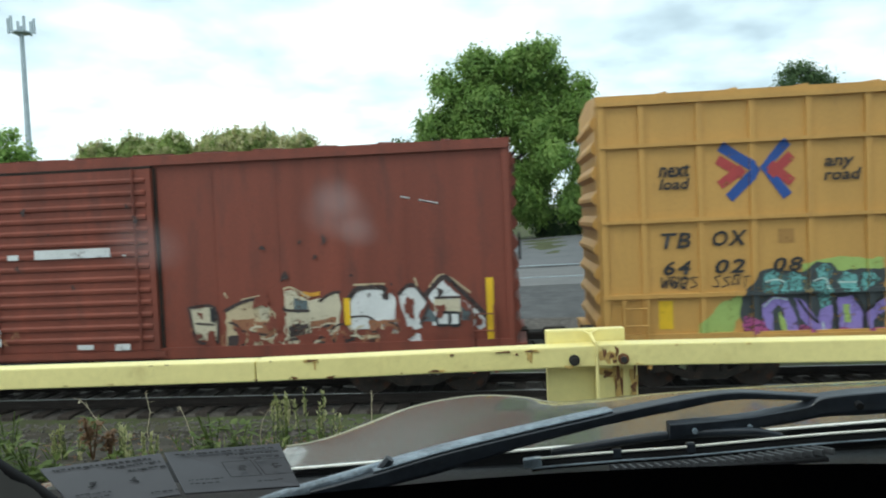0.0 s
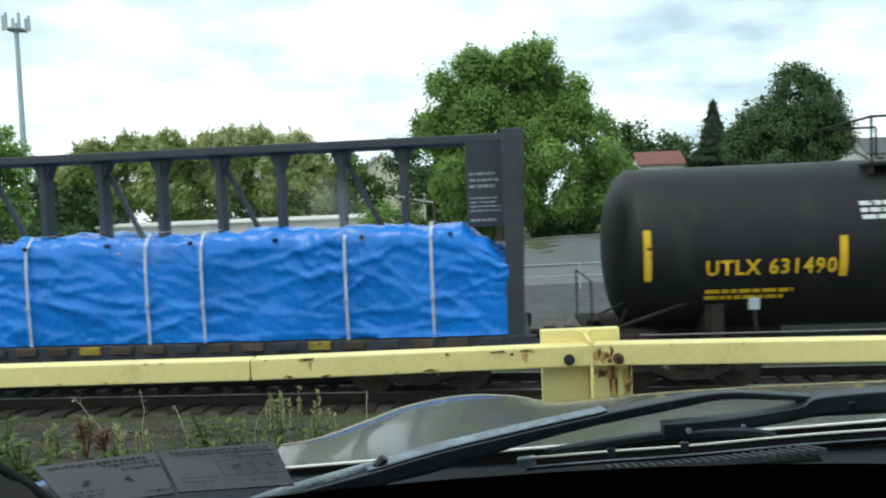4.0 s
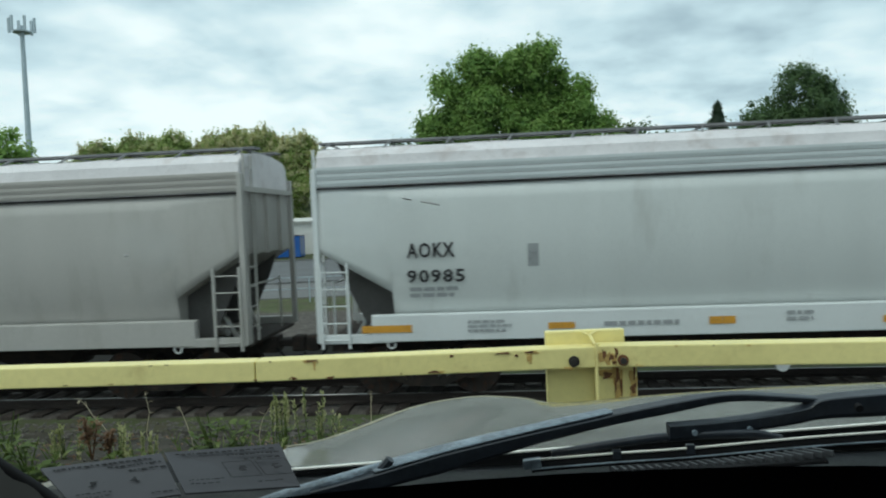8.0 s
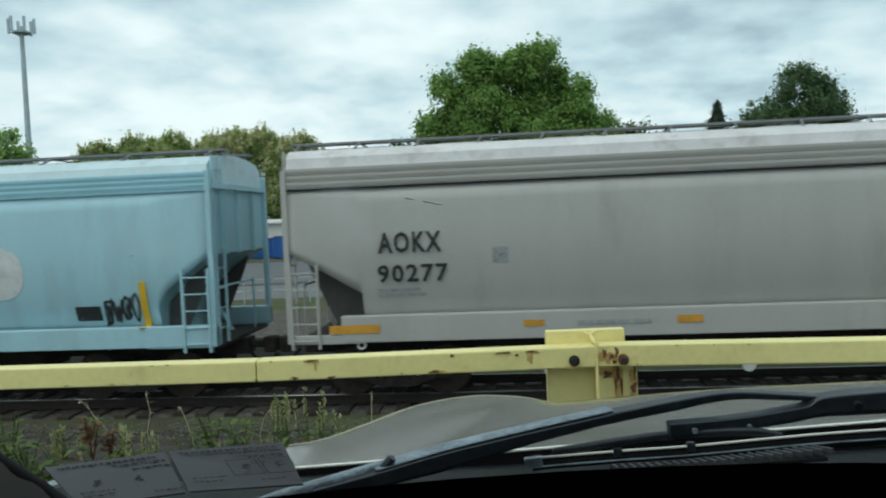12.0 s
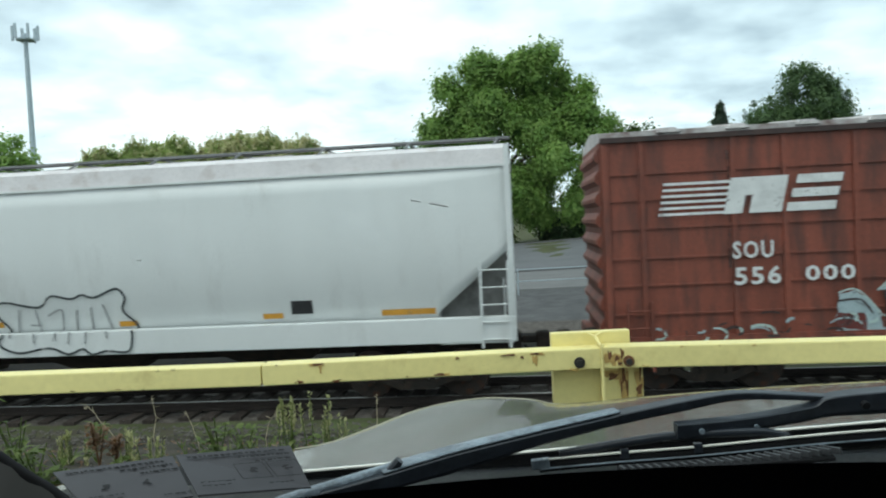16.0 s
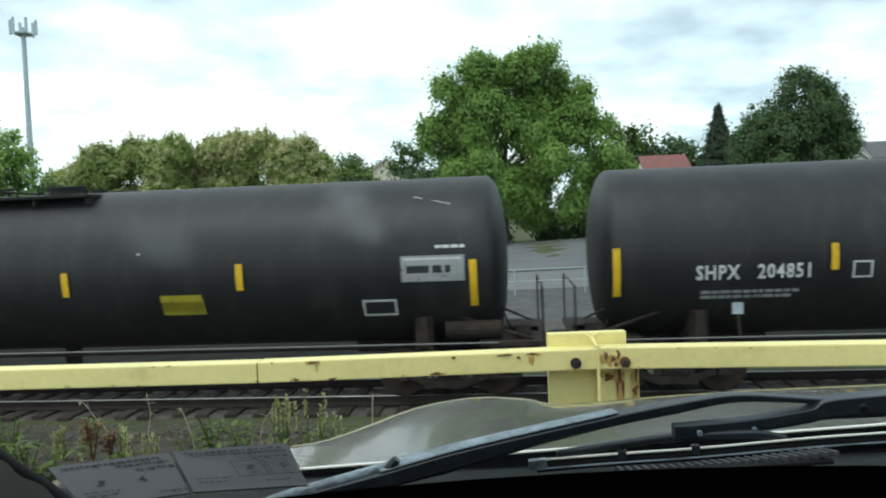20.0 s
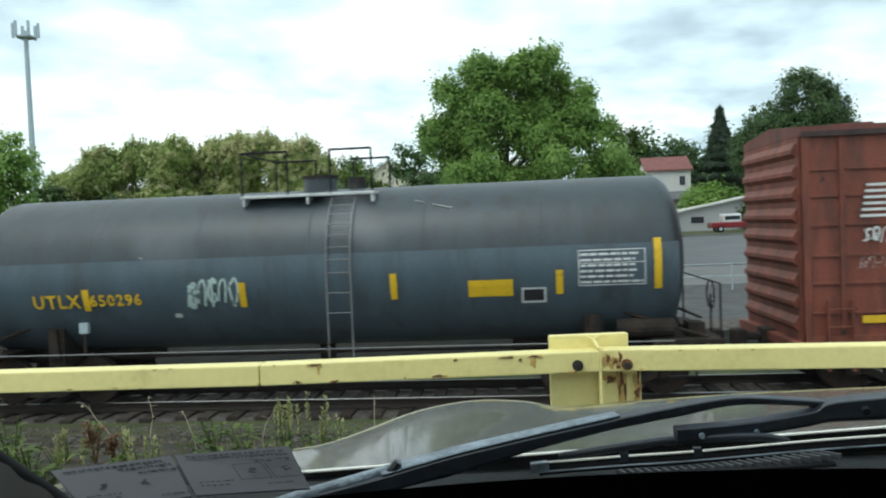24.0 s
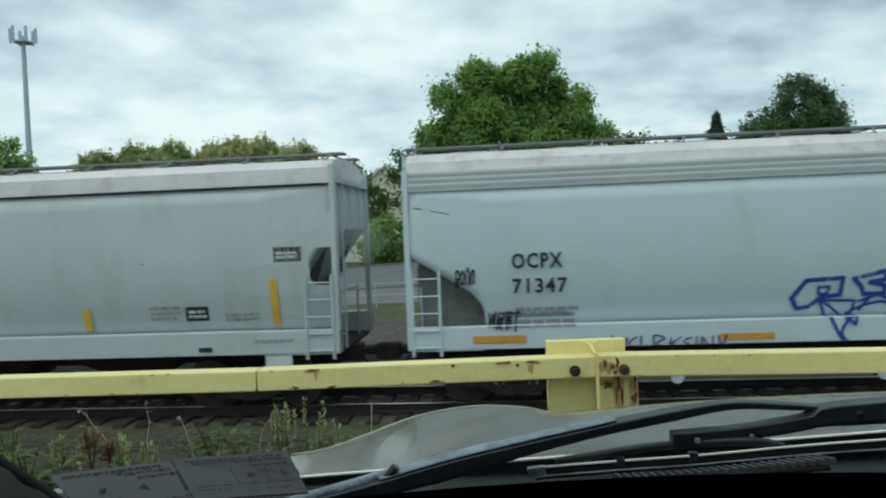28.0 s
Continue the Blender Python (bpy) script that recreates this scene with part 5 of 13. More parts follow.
    if closed_end:
        # side sheets that run down to the sill at both ends, each with an eight-sided hole
        for s in (-1, 1):
            q = [(-.22, -.22), (-.12, -.34), (.2, -.34), (.2, .34), (-.1, .34), (-.22, .22)]
            cx, cz, e0, e1 = h - .3, 2.64, hb - xin - .4, hb
            ring = [(e0, cz), (e0, sill_top), (e1, sill_top), (e1, zt + .3), (cx, zt + .3), (e0, zt + .3)]
            bm = bmesh.new()
            A = [bm.verts.new((s * x, 0, z)) for x, z in ring]
            B = [bm.verts.new((s * (cx + u), 0, cz + v)) for u, v in q]
            for i in range(6):
                bm.faces.new((A[i], A[(i + 1) % 6], B[(i + 1) % 6], B[i]))
            for z in (1.75, 2.0, 2.15, 2.4, 2.7, 3.0, 3.3):
                bmesh.ops.bisect_plane(bm, geom=bm.verts[:] + bm.edges[:] + bm.faces[:], plane_co=(0, 0, z), plane_no=(0, 0, 1))
            for v in bm.verts:
                v.co.y = yat(v.co.z) - .008
            bmesh.ops.solidify(bm, geom=bm.faces[:], thickness=.006)
            part("end_side_sheet", fix(bm), body, c)
        part("jacking_plate", bbox(7.4, 7.9, -1.56, -1.5, .8, 1.1, .02), WHITE_STEEL, c, "white bracket plate under the sill")
    # discharge hoppers under the body
    for k in range(4):
        x = -hb + 2.9 + (2 * hb - 5.8) * (k + .5) / 4
        bm = bmesh.new()
        A = [bm.verts.new((x + a * 1.5, b * 1.3, 1.24)) for a, b in ((-1, -1), (1, -1), (1, 1), (-1, 1))]
        B = [bm.verts.new((x + a * .3, b * .35, .42)) for a, b in ((-1, -1), (1, -1), (1, 1), (-1, 1))]
        for i in range(4):
            bm.faces.new((A[i], A[(i + 1) % 4], B[(i + 1) % 4], B[i]))
        bm.faces.new(A); bm.faces.new(B[::-1])
        ho = part("discharge_hopper", fix(bm), UNDER, c)
        part("outlet_gate", tube(bmesh.new(), (x, -1.25, .46), (x, 1.25, .46), .1, 12), UNDER, ho)
        part("outlet_cap", tube(bmesh.new(), (x, -1.32, .46), (x, -1.25, .46), .115, 14), WHITE_STEEL, ho, "white outlet cap")
    part("underframe", box(bmesh.new(), -h + .3, h - .3, -.22, .22, .72, 1.05), UNDER, c)
    gear(c, centre, (-h + 1.9, h - 1.9), h + gap / 2)
    return c


# ---- tank cars ----
def tank(centre, L, label, shell, R, zc, plat, dome=None, ladder_x=None, seam=None, plat_mat=None, rail_h=0.85, gap=1.6, head=0.52, rust=False, jacket=None, trim=(0, 0), lift=0.0, climb=True, rung_mat=None):
    c = car_root("tank_car", label, centre)
    h = L / 2

    def side(x, z):
        r = R + (.018 if seam and z < seam else .002)
        return -math.sqrt(max(.05, r * r - (z - zc) ** 2))

    HALF[c.name] = h - .02
    SURF[c.name] = (side, (), [zc - R * math.sin(radians(a)) for a in range(-70, 71, 7)])
    prof = [(-h + head * (1 - math.sin(radians(90 - 10 * k))), R * max(.03, math.sin(radians(10 * k)) ** 0.8)) for k in range(10)]
    full = [(x + trim[0], r) for x, r in prof] + [(x, R) for x in np.linspace(-h + head + .6, h - head - .6, 7)] + [(-x - trim[1], r) for x, r in prof[::-1]]
    part("shell", fix(lathe(bmesh.new(), full, 48, zc)), shell, c, smooth=True)
    for k in range(1, 6):
        x = -h + head + (L - 2 * head) * k / 6
        part("weld_band", lathe(bmesh.new(), [(x - .02, R), (x - .015, R + .004), (x + .015, R + .004), (x + .02, R)], 40, zc), shell, c, smooth=True)
    if seam:
        bm = bmesh.new()
        th0 = math.asin((seam - zc) / R)
        rings = []
        for x in (-h + trim[0] + head * .55, h - trim[1] - head * .55):
            rings.append([bm.verts.new((x, -math.cos(th0 - (th0 + 1.4) * k / 14) * (R + .012), zc + math.sin(th0 - (th0 + 1.4) * k / 14) * (R + .012))) for k in range(15)])
        for k in range(14):
            bm.faces.new((rings[0][k], rings[1][k], rings[1][k + 1], rings[0][k + 1]))
        part("lower_jacket", fix(bm), jacket, c, "lighter grey lower jacket sheet", smooth=True)
    p0, p1 = plat
    pm = plat_mat or BLACK_STEEL
    zt = zc + R + lift
    pl = part("top_platform", bbox(p0, p1, -1.05, -.45, zt - .16, zt - .10, .012), pm, c, "grated platform round the hatch")
    part("platform_deck", bbox(p0, p1, .45, 1.05, zt - .16, zt - .10, .012), pm, pl)
    bm = bmesh.new()
    for x in (p0 + .05, (p0 + p1) / 2, p1 - .05):
        box(bm, x - .02, x + .02, -1.03, -.5, zt - .3, zt - .14)
    part("platform_bracket", bm, pm, pl)
    bm = bmesh.new()
    for y in (-1.03, 1.03):
        for x in (p0 + .04, p0 + (p1 - p0) * .36, p0 + (p1 - p0) * .68, p1 - .04):
            pipe(bm, [(x, y, zt - .14), (x, y, zt + rail_h - .16)], .022)
        pipe(bm, [(p0 + .04, y, zt + rail_h - .16), (p0 + (p1 - p0) * .36, y, zt + rail_h - .16)], .022)
        pipe(bm, [(p0 + (p1 - p0) * .68, y, zt + rail_h - .16), (p1 - .04, y, zt + rail_h - .16)], .022)
    pipe(bm, [(p0 + .04, -1.03, zt + rail_h - .16), (p0 + .04, 1.03, zt + rail_h - .16)], .022)
    part("platform_railing", bm, BLACK_STEEL, pl)
    dx = dome if dome is not None else (p0 + p1) / 2
    up = .22 if climb else .03
    d = part("manway", tube(bmesh.new(), (dx, 0, zt - .1), (dx, 0, zt + up), .33, 20), shell, c)
    part("manway_lid", tube(bmesh.new(), (dx, 0, zt + up), (dx, 0, zt + up + .06), .36, 20), BLACK_STEEL, d)
    part("valve_housing", tube(bmesh.new(), (dx + .75, 0, zt - .1), (dx + .75, 0, zt + up), .17, 14), BLACK_STEEL, c)
    lx = ladder_x if ladder_x is not None else dx
    bm = bmesh.new()
    for x in (lx - .22, lx + .22):
        pts = [(x, -(R + .09) * math.cos(radians(a)), zc + (R + .09) * math.sin(radians(a))) for a in (58, 40, 20, 0)] + [(x, -(R + .09), 1.0), (x, -(R + .06), .55)]
        pipe(bm, pts, .017)
    for k in range(10):
        a = 55 - k * 8
        z = zc + (R + .09) * math.sin(radians(a)) if a > 0 else zc - (k - 6.9) * .36
        y = -(R + .09) * math.cos(radians(a)) if a > 0 else -(R + .09)
        if z > .5:
            tube(bm, (lx - .22, y, z), (lx + .22, y, z), .01, 6)
    if climb:
        part("side_ladder", bm, rung_mat or BLACK_STEEL, c)
    else:
        bm.free()
    # side rails, saddles and end platforms
    bm = pipe(bmesh.new(), [(-h + .4, -1.5, 1.04), (h - .4, -1.5, 1.04)], .016)
    for k in range(7):
        x = -h + .5 + (L - 1.0) * k / 6
        pipe(bm, [(x, -1.5, 1.04), (x, -1.2, .98)], .014)
    part("side_handrail", bm, WALKWAY, c, "thin grey handrail along the side")
    part("lever_bracket", box(bmesh.new(), -h + 2.3, -h + 2.48, -1.36, -1.3, 1.42, 1.62), POLE_GREY, c)
    part("lever_rod", pipe(bmesh.new(), [(-h + 2.39, -1.33, 1.42), (-h + 2.42, -1.38, 1.0)], .03), UNDER, c)
    part("brake_pipe", tube(bmesh.new(), (-h + .8, -.5, .82), (h - .8, -.5, .82), .03, 6), UNDER, c)
    for s in (-1, 1):
        x = s * (h - 1.75)
        bm = bmesh.new()
        box(bm, x - .16, x + .16, -1.25, 1.25, .75, zc - R * .62)
        part("saddle", bm, UNDER, c)
        bm = bmesh.new()
        A = [(-.11, .95), (.11, .95), (.07, 1.5), (-.07, 1.5)]
        va = [bm.verts.new((x + a, -1.34, z)) for a, z in A]
        vb = [bm.verts.new((x + a, -1.25, z)) for a, z in A]
        for i in range(4):
            bm.faces.new((va[i], va[(i + 1) % 4], vb[(i + 1) % 4], vb[i]))
        bm.faces.new(va); bm.faces.new(vb)
        part("saddle_plate", fix(bm), UNDER, c)
        part("stub_sill", box(bmesh.new(), min(s * (h - 3.2), s * (h + .35)), max(s * (h - 3.2), s * (h + .35)), -.3, .3, .72, 1.05), UNDER, c)
        part("end_platform", box(bmesh.new(), min(s * (h - .75), s * (h + .45)), max(s * (h - .75), s * (h + .45)), -1.5, 1.5, .98, 1.05), UNDER, c)
        bm = bmesh.new()
        e = s * (h + .4)
        for y in (-1.42, 1.42):
            pipe(bm, [(e, y, 1.02), (e, y, 2.0)], .018)
        pipe(bm, [(e, -1.42, 2.0), (e, 1.42, 2.0)], .016)
        part("end_railing", bm, BLACK_STEEL, c)
        part("step", pipe(bmesh.new(), [(s * (h - .5), -1.48, 1.0), (s * (h - .5), -1.5, .42), (s * (h - .05), -1.5, .42), (s * (h - .05), -1.48, 1.0)], .022), BLACK_STEEL, c)
        bm = bmesh.new()
        pipe(bm, [(s * (h - 1.5), -1.18, zc - R * .55), (s * (h + .25), -1.25, 1.04)], .035)
        pipe(bm, [(s * (h - .1), -.9, 1.04), (s * (h - .35), -.9, 1.6), (s * (h + .2), -.9, 1.35)], .025)
        box(bm, s * (h + .05) - .14, s * (h + .05) + .14, -1.2, -.8, 1.04, 1.3)
        part("brake_rigging", bm, UNDER, c)
        bm = bmesh.new()
        for k in range(16):
            a, b = k * math.pi / 8, (k + 1) * math.pi / 8
            tube(bm, (s * (h + .42), -.7 + .26 * math.cos(a), 1.75 + .26 * math.sin(a)), (s * (h + .42), -.7 + .26 * math.cos(b), 1.75 + .26 * math.sin(b)), .016, 5)
        tube(bm, (s * (h + .42), -.7, 1.04), (s * (h + .42), -.7, 1.75), .02, 6)
        if s > 0:
            part("brake_wheel", bm, BLACK_STEEL, c)
        else:
            bm.free()
    part("brake_reservoir", tube(bmesh.new(), (h - 1.35, -1.18, 1.24), (h - .35, -1.18, 1.24), .17, 14), UNDER, c)
    part("outlet_valve", tube(bmesh.new(), (dx, 0, .45), (dx, 0, zc - R + .05), .16, 12), UNDER, c)
    gear(c, centre, (-h + 1.35, h - 1.35), h + gap / 2)
    return c


# ---- centre-beam flatcars and their loads ----
LOADS = []


def centerbeam(centre, L, label, straps, seed):
    c = car_root("centerbeam_flatcar", label, centre)
    h = L / 2
    HALF[c.name] = h - .02
    SURF[c.name] = (lambda x, z: -1.53 if z > 1.15 else -1.605, (), ())
    part("deck", bbox(-h + .1, h - .1, -1.45, 1.45, .98, 1.1, .02), CB_STEEL, c)
    for y in (-1.48, 1.48):
        part("side_sill", bbox(-h, h, y - .06, y + .06, .80, 1.1, .02), CB_STEEL, c)
    part("top_chord", bbox(-h + .1, h - .1, -.33, .33, 4.62, 4.79, .03), CB_STEEL, c)
    part("centre_sill", box(bmesh.new(), -h + .3, h - .3, -.3, .3, .62, .98), UNDER, c)
    n = 17
    for k in range(1, n):
        x = -h + 1.2 + (L - 2.4) * k / n
        part("upright", bbox(x - .066, x + .066, -.16, .16, 1.1, 4.63, .015), CB_STEEL, c)
        bm = bmesh.new()
        A = [bm.verts.new((x + a, -.12, z)) for a, z in ((-.2, 4.61), (-.08, 4.3), (.08, 4.3), (.2, 4.61))]
        B = [bm.verts.new((v.co.x, .12, v.co.z)) for v in A]
        for i in range(4):
            bm.faces.new((A[i], A[(i + 1) % 4], B[(i + 1) % 4], B[i]))
        bm.faces.new(A); bm.faces.new(B)
        part("gusset", fix(bm), CB_STEEL, c)
        if k % 2 == 1:
            bm = bmesh.new()
            tube(bm, (x + math.copysign(.06, x), 0, 4.5), (x + math.copysign(.95, x), 0, 2.7), .06, 6)
            part("diagonal_brace", bm, CB_STEEL, c)
    for s in (-1, 1):
        def span(a, b):
            return min(s * (h - a), s * (h - b)), max(s * (h - a), s * (h - b))

        b = part("bulkhead", bbox(*span(.34, .44), -1.42, 1.42, .9, 4.6, .02), CB_STEEL, c)
        for y in (-1.46, 1.46):
            # posts are wider at the head than at the foot
            bm = bmesh.new()
            foot, head = span(.22, .5), span(.1, .5)
            A = [bm.verts.new((x, y + d, .8)) for x, d in ((foot[0], -.07), (foot[1], -.07), (foot[1], .07), (foot[0], .07))]
            B = [bm.verts.new((x, y + d, 4.74)) for x, d in ((head[0], -.07), (head[1], -.07), (head[1], .07), (head[0], .07))]
            for i in range(4):
                bm.faces.new((A[i], A[(i + 1) % 4], B[(i + 1) % 4], B[i]))
            bm.faces.new(A); bm.faces.new(B)
            fix(bm)
            bmesh.ops.bevel(bm, geom=list(bm.edges), offset=.02, segments=1, affect="EDGES")
            part("bulkhead_post", bm, CB_STEEL, b)
        part("end_beam", bbox(*span(.1, .5), -1.39, 1.39, 4.6, 4.74, .02), CB_STEEL, b)
        for y in (-.75, 0, .75):
            part("bulkhead_stiffener", box(bmesh.new(), *span(.24, .34), y - .06, y + .06, .9, 4.58), CB_STEEL, b)
        for z in (1.7, 2.5, 3.3, 4.1):
            part("bulkhead_rail", box(bmesh.new(), *span(.26, .34), -1.39, 1.39, z - .05, z + .05), CB_STEEL, b)
        part("sign_plate", box(bmesh.new(), *span(.5, 1.2), -.42, -.36, 3.02, 4.62), CB_STEEL, b)
        bm = bmesh.new()
        rng = random.Random(seed * 7 + s)
        x0, x1 = span(.54, 1.14)
        for z, t in ((4.0, .05), (3.88, .05), (3.76, .06), (3.55, .03), (3.47, .03), (3.39, .03), (3.31, .03), (3.12, .05)):
            x = x0
            e = x1 - rng.random() * .12
            while x < e:
                w = rng.uniform(.04, .13)
                box(bm, x, min(x + w, e), -.428, -.42, z, z + t)
                x += w + .025
        part("sign_lettering", bm, GREYP, b, "small worn white lettering lines")
    bm = bbox(-h - .02, -h + .2, -1.34, -1.12, 2.0, 2.4, .03)
    pipe(bm, [(-h - .12, -1.2, 2.35), (-h - .12, -1.2, 1.95)], .03)
    tube(bm, (-h - .14, -1.2, 2.2), (-h, -1.2, 2.2), .03, 8)
    part("hand_brake", bm, UNDER, c)
    for k in range(int(L / .62)):
        x = -h + .4 + k * .62
        part("stake_pocket", bbox(x - .2, x + .2, -1.6, -1.53, .93, 1.08, .02), (DULLYELP if k % 7 == 3 else TIMBER_DARK if k % 3 else CB_STEEL), c)
    for s in (-1, 1):
        rng = np.random.default_rng(seed + (s > 0))
        load = thing("tarped_lumber", "bundled lumber under a wrinkled blue tarpaulin on a flatcar", "tarpaulin load", "tarped loads")
        LOADS.append((load, centre))
        ys = s * .93
        nx, x0, x1 = (900 if s < 0 else 160), -h + .45, h - .45
        ph = rng.uniform(0, 6.28, 8)
        seg = np.sort(rng.uniform(x0, x1, 7))
        verts, faces = [], []
        nz = 36 if s < 0 else 12
        prof = [(-.57, 1.12 + 1.6 * k / (nz - 1)) for k in range(nz)] + [(-.56, 2.78), (-.53, 2.88), (-.47, 2.95), (-.38, 3.0), (-.2, 3.02), (.1, 3.02), (.4, 2.98), (.55, 2.88), (.56, 2.0), (.56, 1.12)]

        def crease(u, v, k):
            return max(0.0, 1 - 5 * abs(noise.noise((u, v, k)))) ** 2

        for i in range(nx + 1):
            x = x0 + (x1 - x0) * i / nx
            e = min(1.0, min(x - x0, x1 - x) / .8)
            ht = .05 * math.sin(x * .9 + ph[0]) + .07 * noise.noise((x * .8, seed, 1)) + .05 * noise.noise((x * 2.6, seed, 4)) + .05 * sum(math.tanh((x - q) * 4) * (-1) ** k for k, q in enumerate(seg))
            for y, z in prof:
                # pillowed panels with sharp pulled creases across them
                w = .05 * noise.noise((x * .8, z * 1.2, seed * 3.1)) + .05 * abs(noise.noise((x * 1.4 + z, z * 1.3 - x * .3, seed)))
                m1 = max(0.0, .35 + noise.noise((x * .45, z * .6, seed + 20)))
                m2 = max(0.0, .35 + noise.noise((x * .5 + 7, z * .6, seed + 30)))
                w += .055 * m1 * crease(x * .55 + z * 1.9, z * .5 - x * .2, seed + 9)
                w += .055 * m2 * crease(x * .6 - z * 2.1, z * .5 + x * .25, seed + 5)
                w += .05 * crease(x * .28, z * 2.6 + x * .12, seed + 2) * m1 + .03 * m2 * crease(x * 2.2 + z * 2.5, z * 1.5 - x, seed + 13)
                w += .032 * m2 * max(0.0, 1 - 11 * abs(noise.noise((x * .9 + z * 1.7, z * .3 - x * .15, seed + 41)))) + .032 * m1 * max(0.0, 1 - 11 * abs(noise.noise((x * .5 - z * 1.2, z * 1.1 + x * .3, seed + 47))))
                top = max(0, (z - 1.4) / 1.6)
                zz = z + (ht + (e - 1) * .6 * max(0, (z - 1.6) / 1.4) ** 2 + .09 * noise.noise((x * 3.1, y * 4, seed)) + .10 * abs(noise.noise((x * 1.7, y * 3, seed + 7)))) * top
                verts.append((x, ys + y + math.copysign(w, y) * (1 if abs(y) > .3 else 0), zz))
        m = len(prof)
        for i in range(nx):
            for k in range(m - 1):
                faces.append((i * m + k, (i + 1) * m + k, (i + 1) * m + k + 1, i * m + k + 1))
        faces.append(tuple(range(m)))
        faces.append(tuple(nx * m + k for k in range(m))[::-1])
        mesh_from("tarpaulin", verts, faces, TARP, load, smooth=True)
        if s < 0:
            for k in range(14):
                x = x0 + 1.0 + (x1 - x0 - 2.0) * k / 13
                part("tie_eyelet", tube(bmesh.new(), (x, -1.50, 2.94), (x, -1.585, 2.93), .036, 8), RUBBER, load)
        for x in straps:
            bm = bmesh.new()
            if s < 0:
                pts = [(x, -1.56, 1.1), (x, -1.60, 1.8), (x, -1.60, 2.5), (x, -1.56, 2.9), (x, -1.35, 3.14), (x, -.6, 3.15)]
            else:
                pts = [(x, 1.56, 1.1), (x, 1.58, 2.5), (x, 1.35, 3.07), (x, .6, 3.09)]
            for a, b in zip(pts, pts[1:]):
                a, b = Vector(a), Vector(b)
                nrm = Vector((0, b.z - a.z, -(b.y - a.y))).normalized() * (.012 if s > 0 else -.012)
                v = [bm.verts.new(a + Vector((dx, 0, 0)) + o) for dx in (-.02, .02) for o in (Vector((0, 0, 0)), nrm)] + [bm.verts.new(b + Vector((dx, 0, 0)) + o) for dx in (-.02, .02) for o in (Vector((0, 0, 0)), nrm)]
                for f in ((0, 1, 5, 4), (2, 6, 7, 3), (0, 4, 6, 2), (1, 3, 7, 5), (0, 2, 3, 1), (4, 5, 7, 6)):
                    bm.faces.new([v[i] for i in f])
            st = part("strap", fix(bm), STRAP, load, "pale tie-down strap")
            if s < 0:
                part("ratchet", bbox(x - .035, x + .035, -1.635, -1.6, 1.78, 1.86, .01), POLE_GREY, st)
    gear(c, centre, (-h + 2.2, h - 2.2), h + .45)
    return c


# ---- the yellow guard rail ----
def slab(p, q, thick, z0, z1, bevel=0.006, fall=0.0):
    """A straight bar between two plan points; its front face runs from p to q, and its far end lies lower by fall."""
    p, q = Vector((*p, 0)), Vector((*q, 0))
    d = q - p
    bm = bbox(0, d.length, 0, thick, z0, z1, bevel)
    for v in bm.verts:
        v.co.z -= fall * v.co.x / d.length
    m = pose(p.x, p.y, 0, 0, 0, math.degrees(math.atan2(d.y, d.x)))
    bmesh.ops.transform(bm, matrix=m, verts=bm.verts)
    return bm


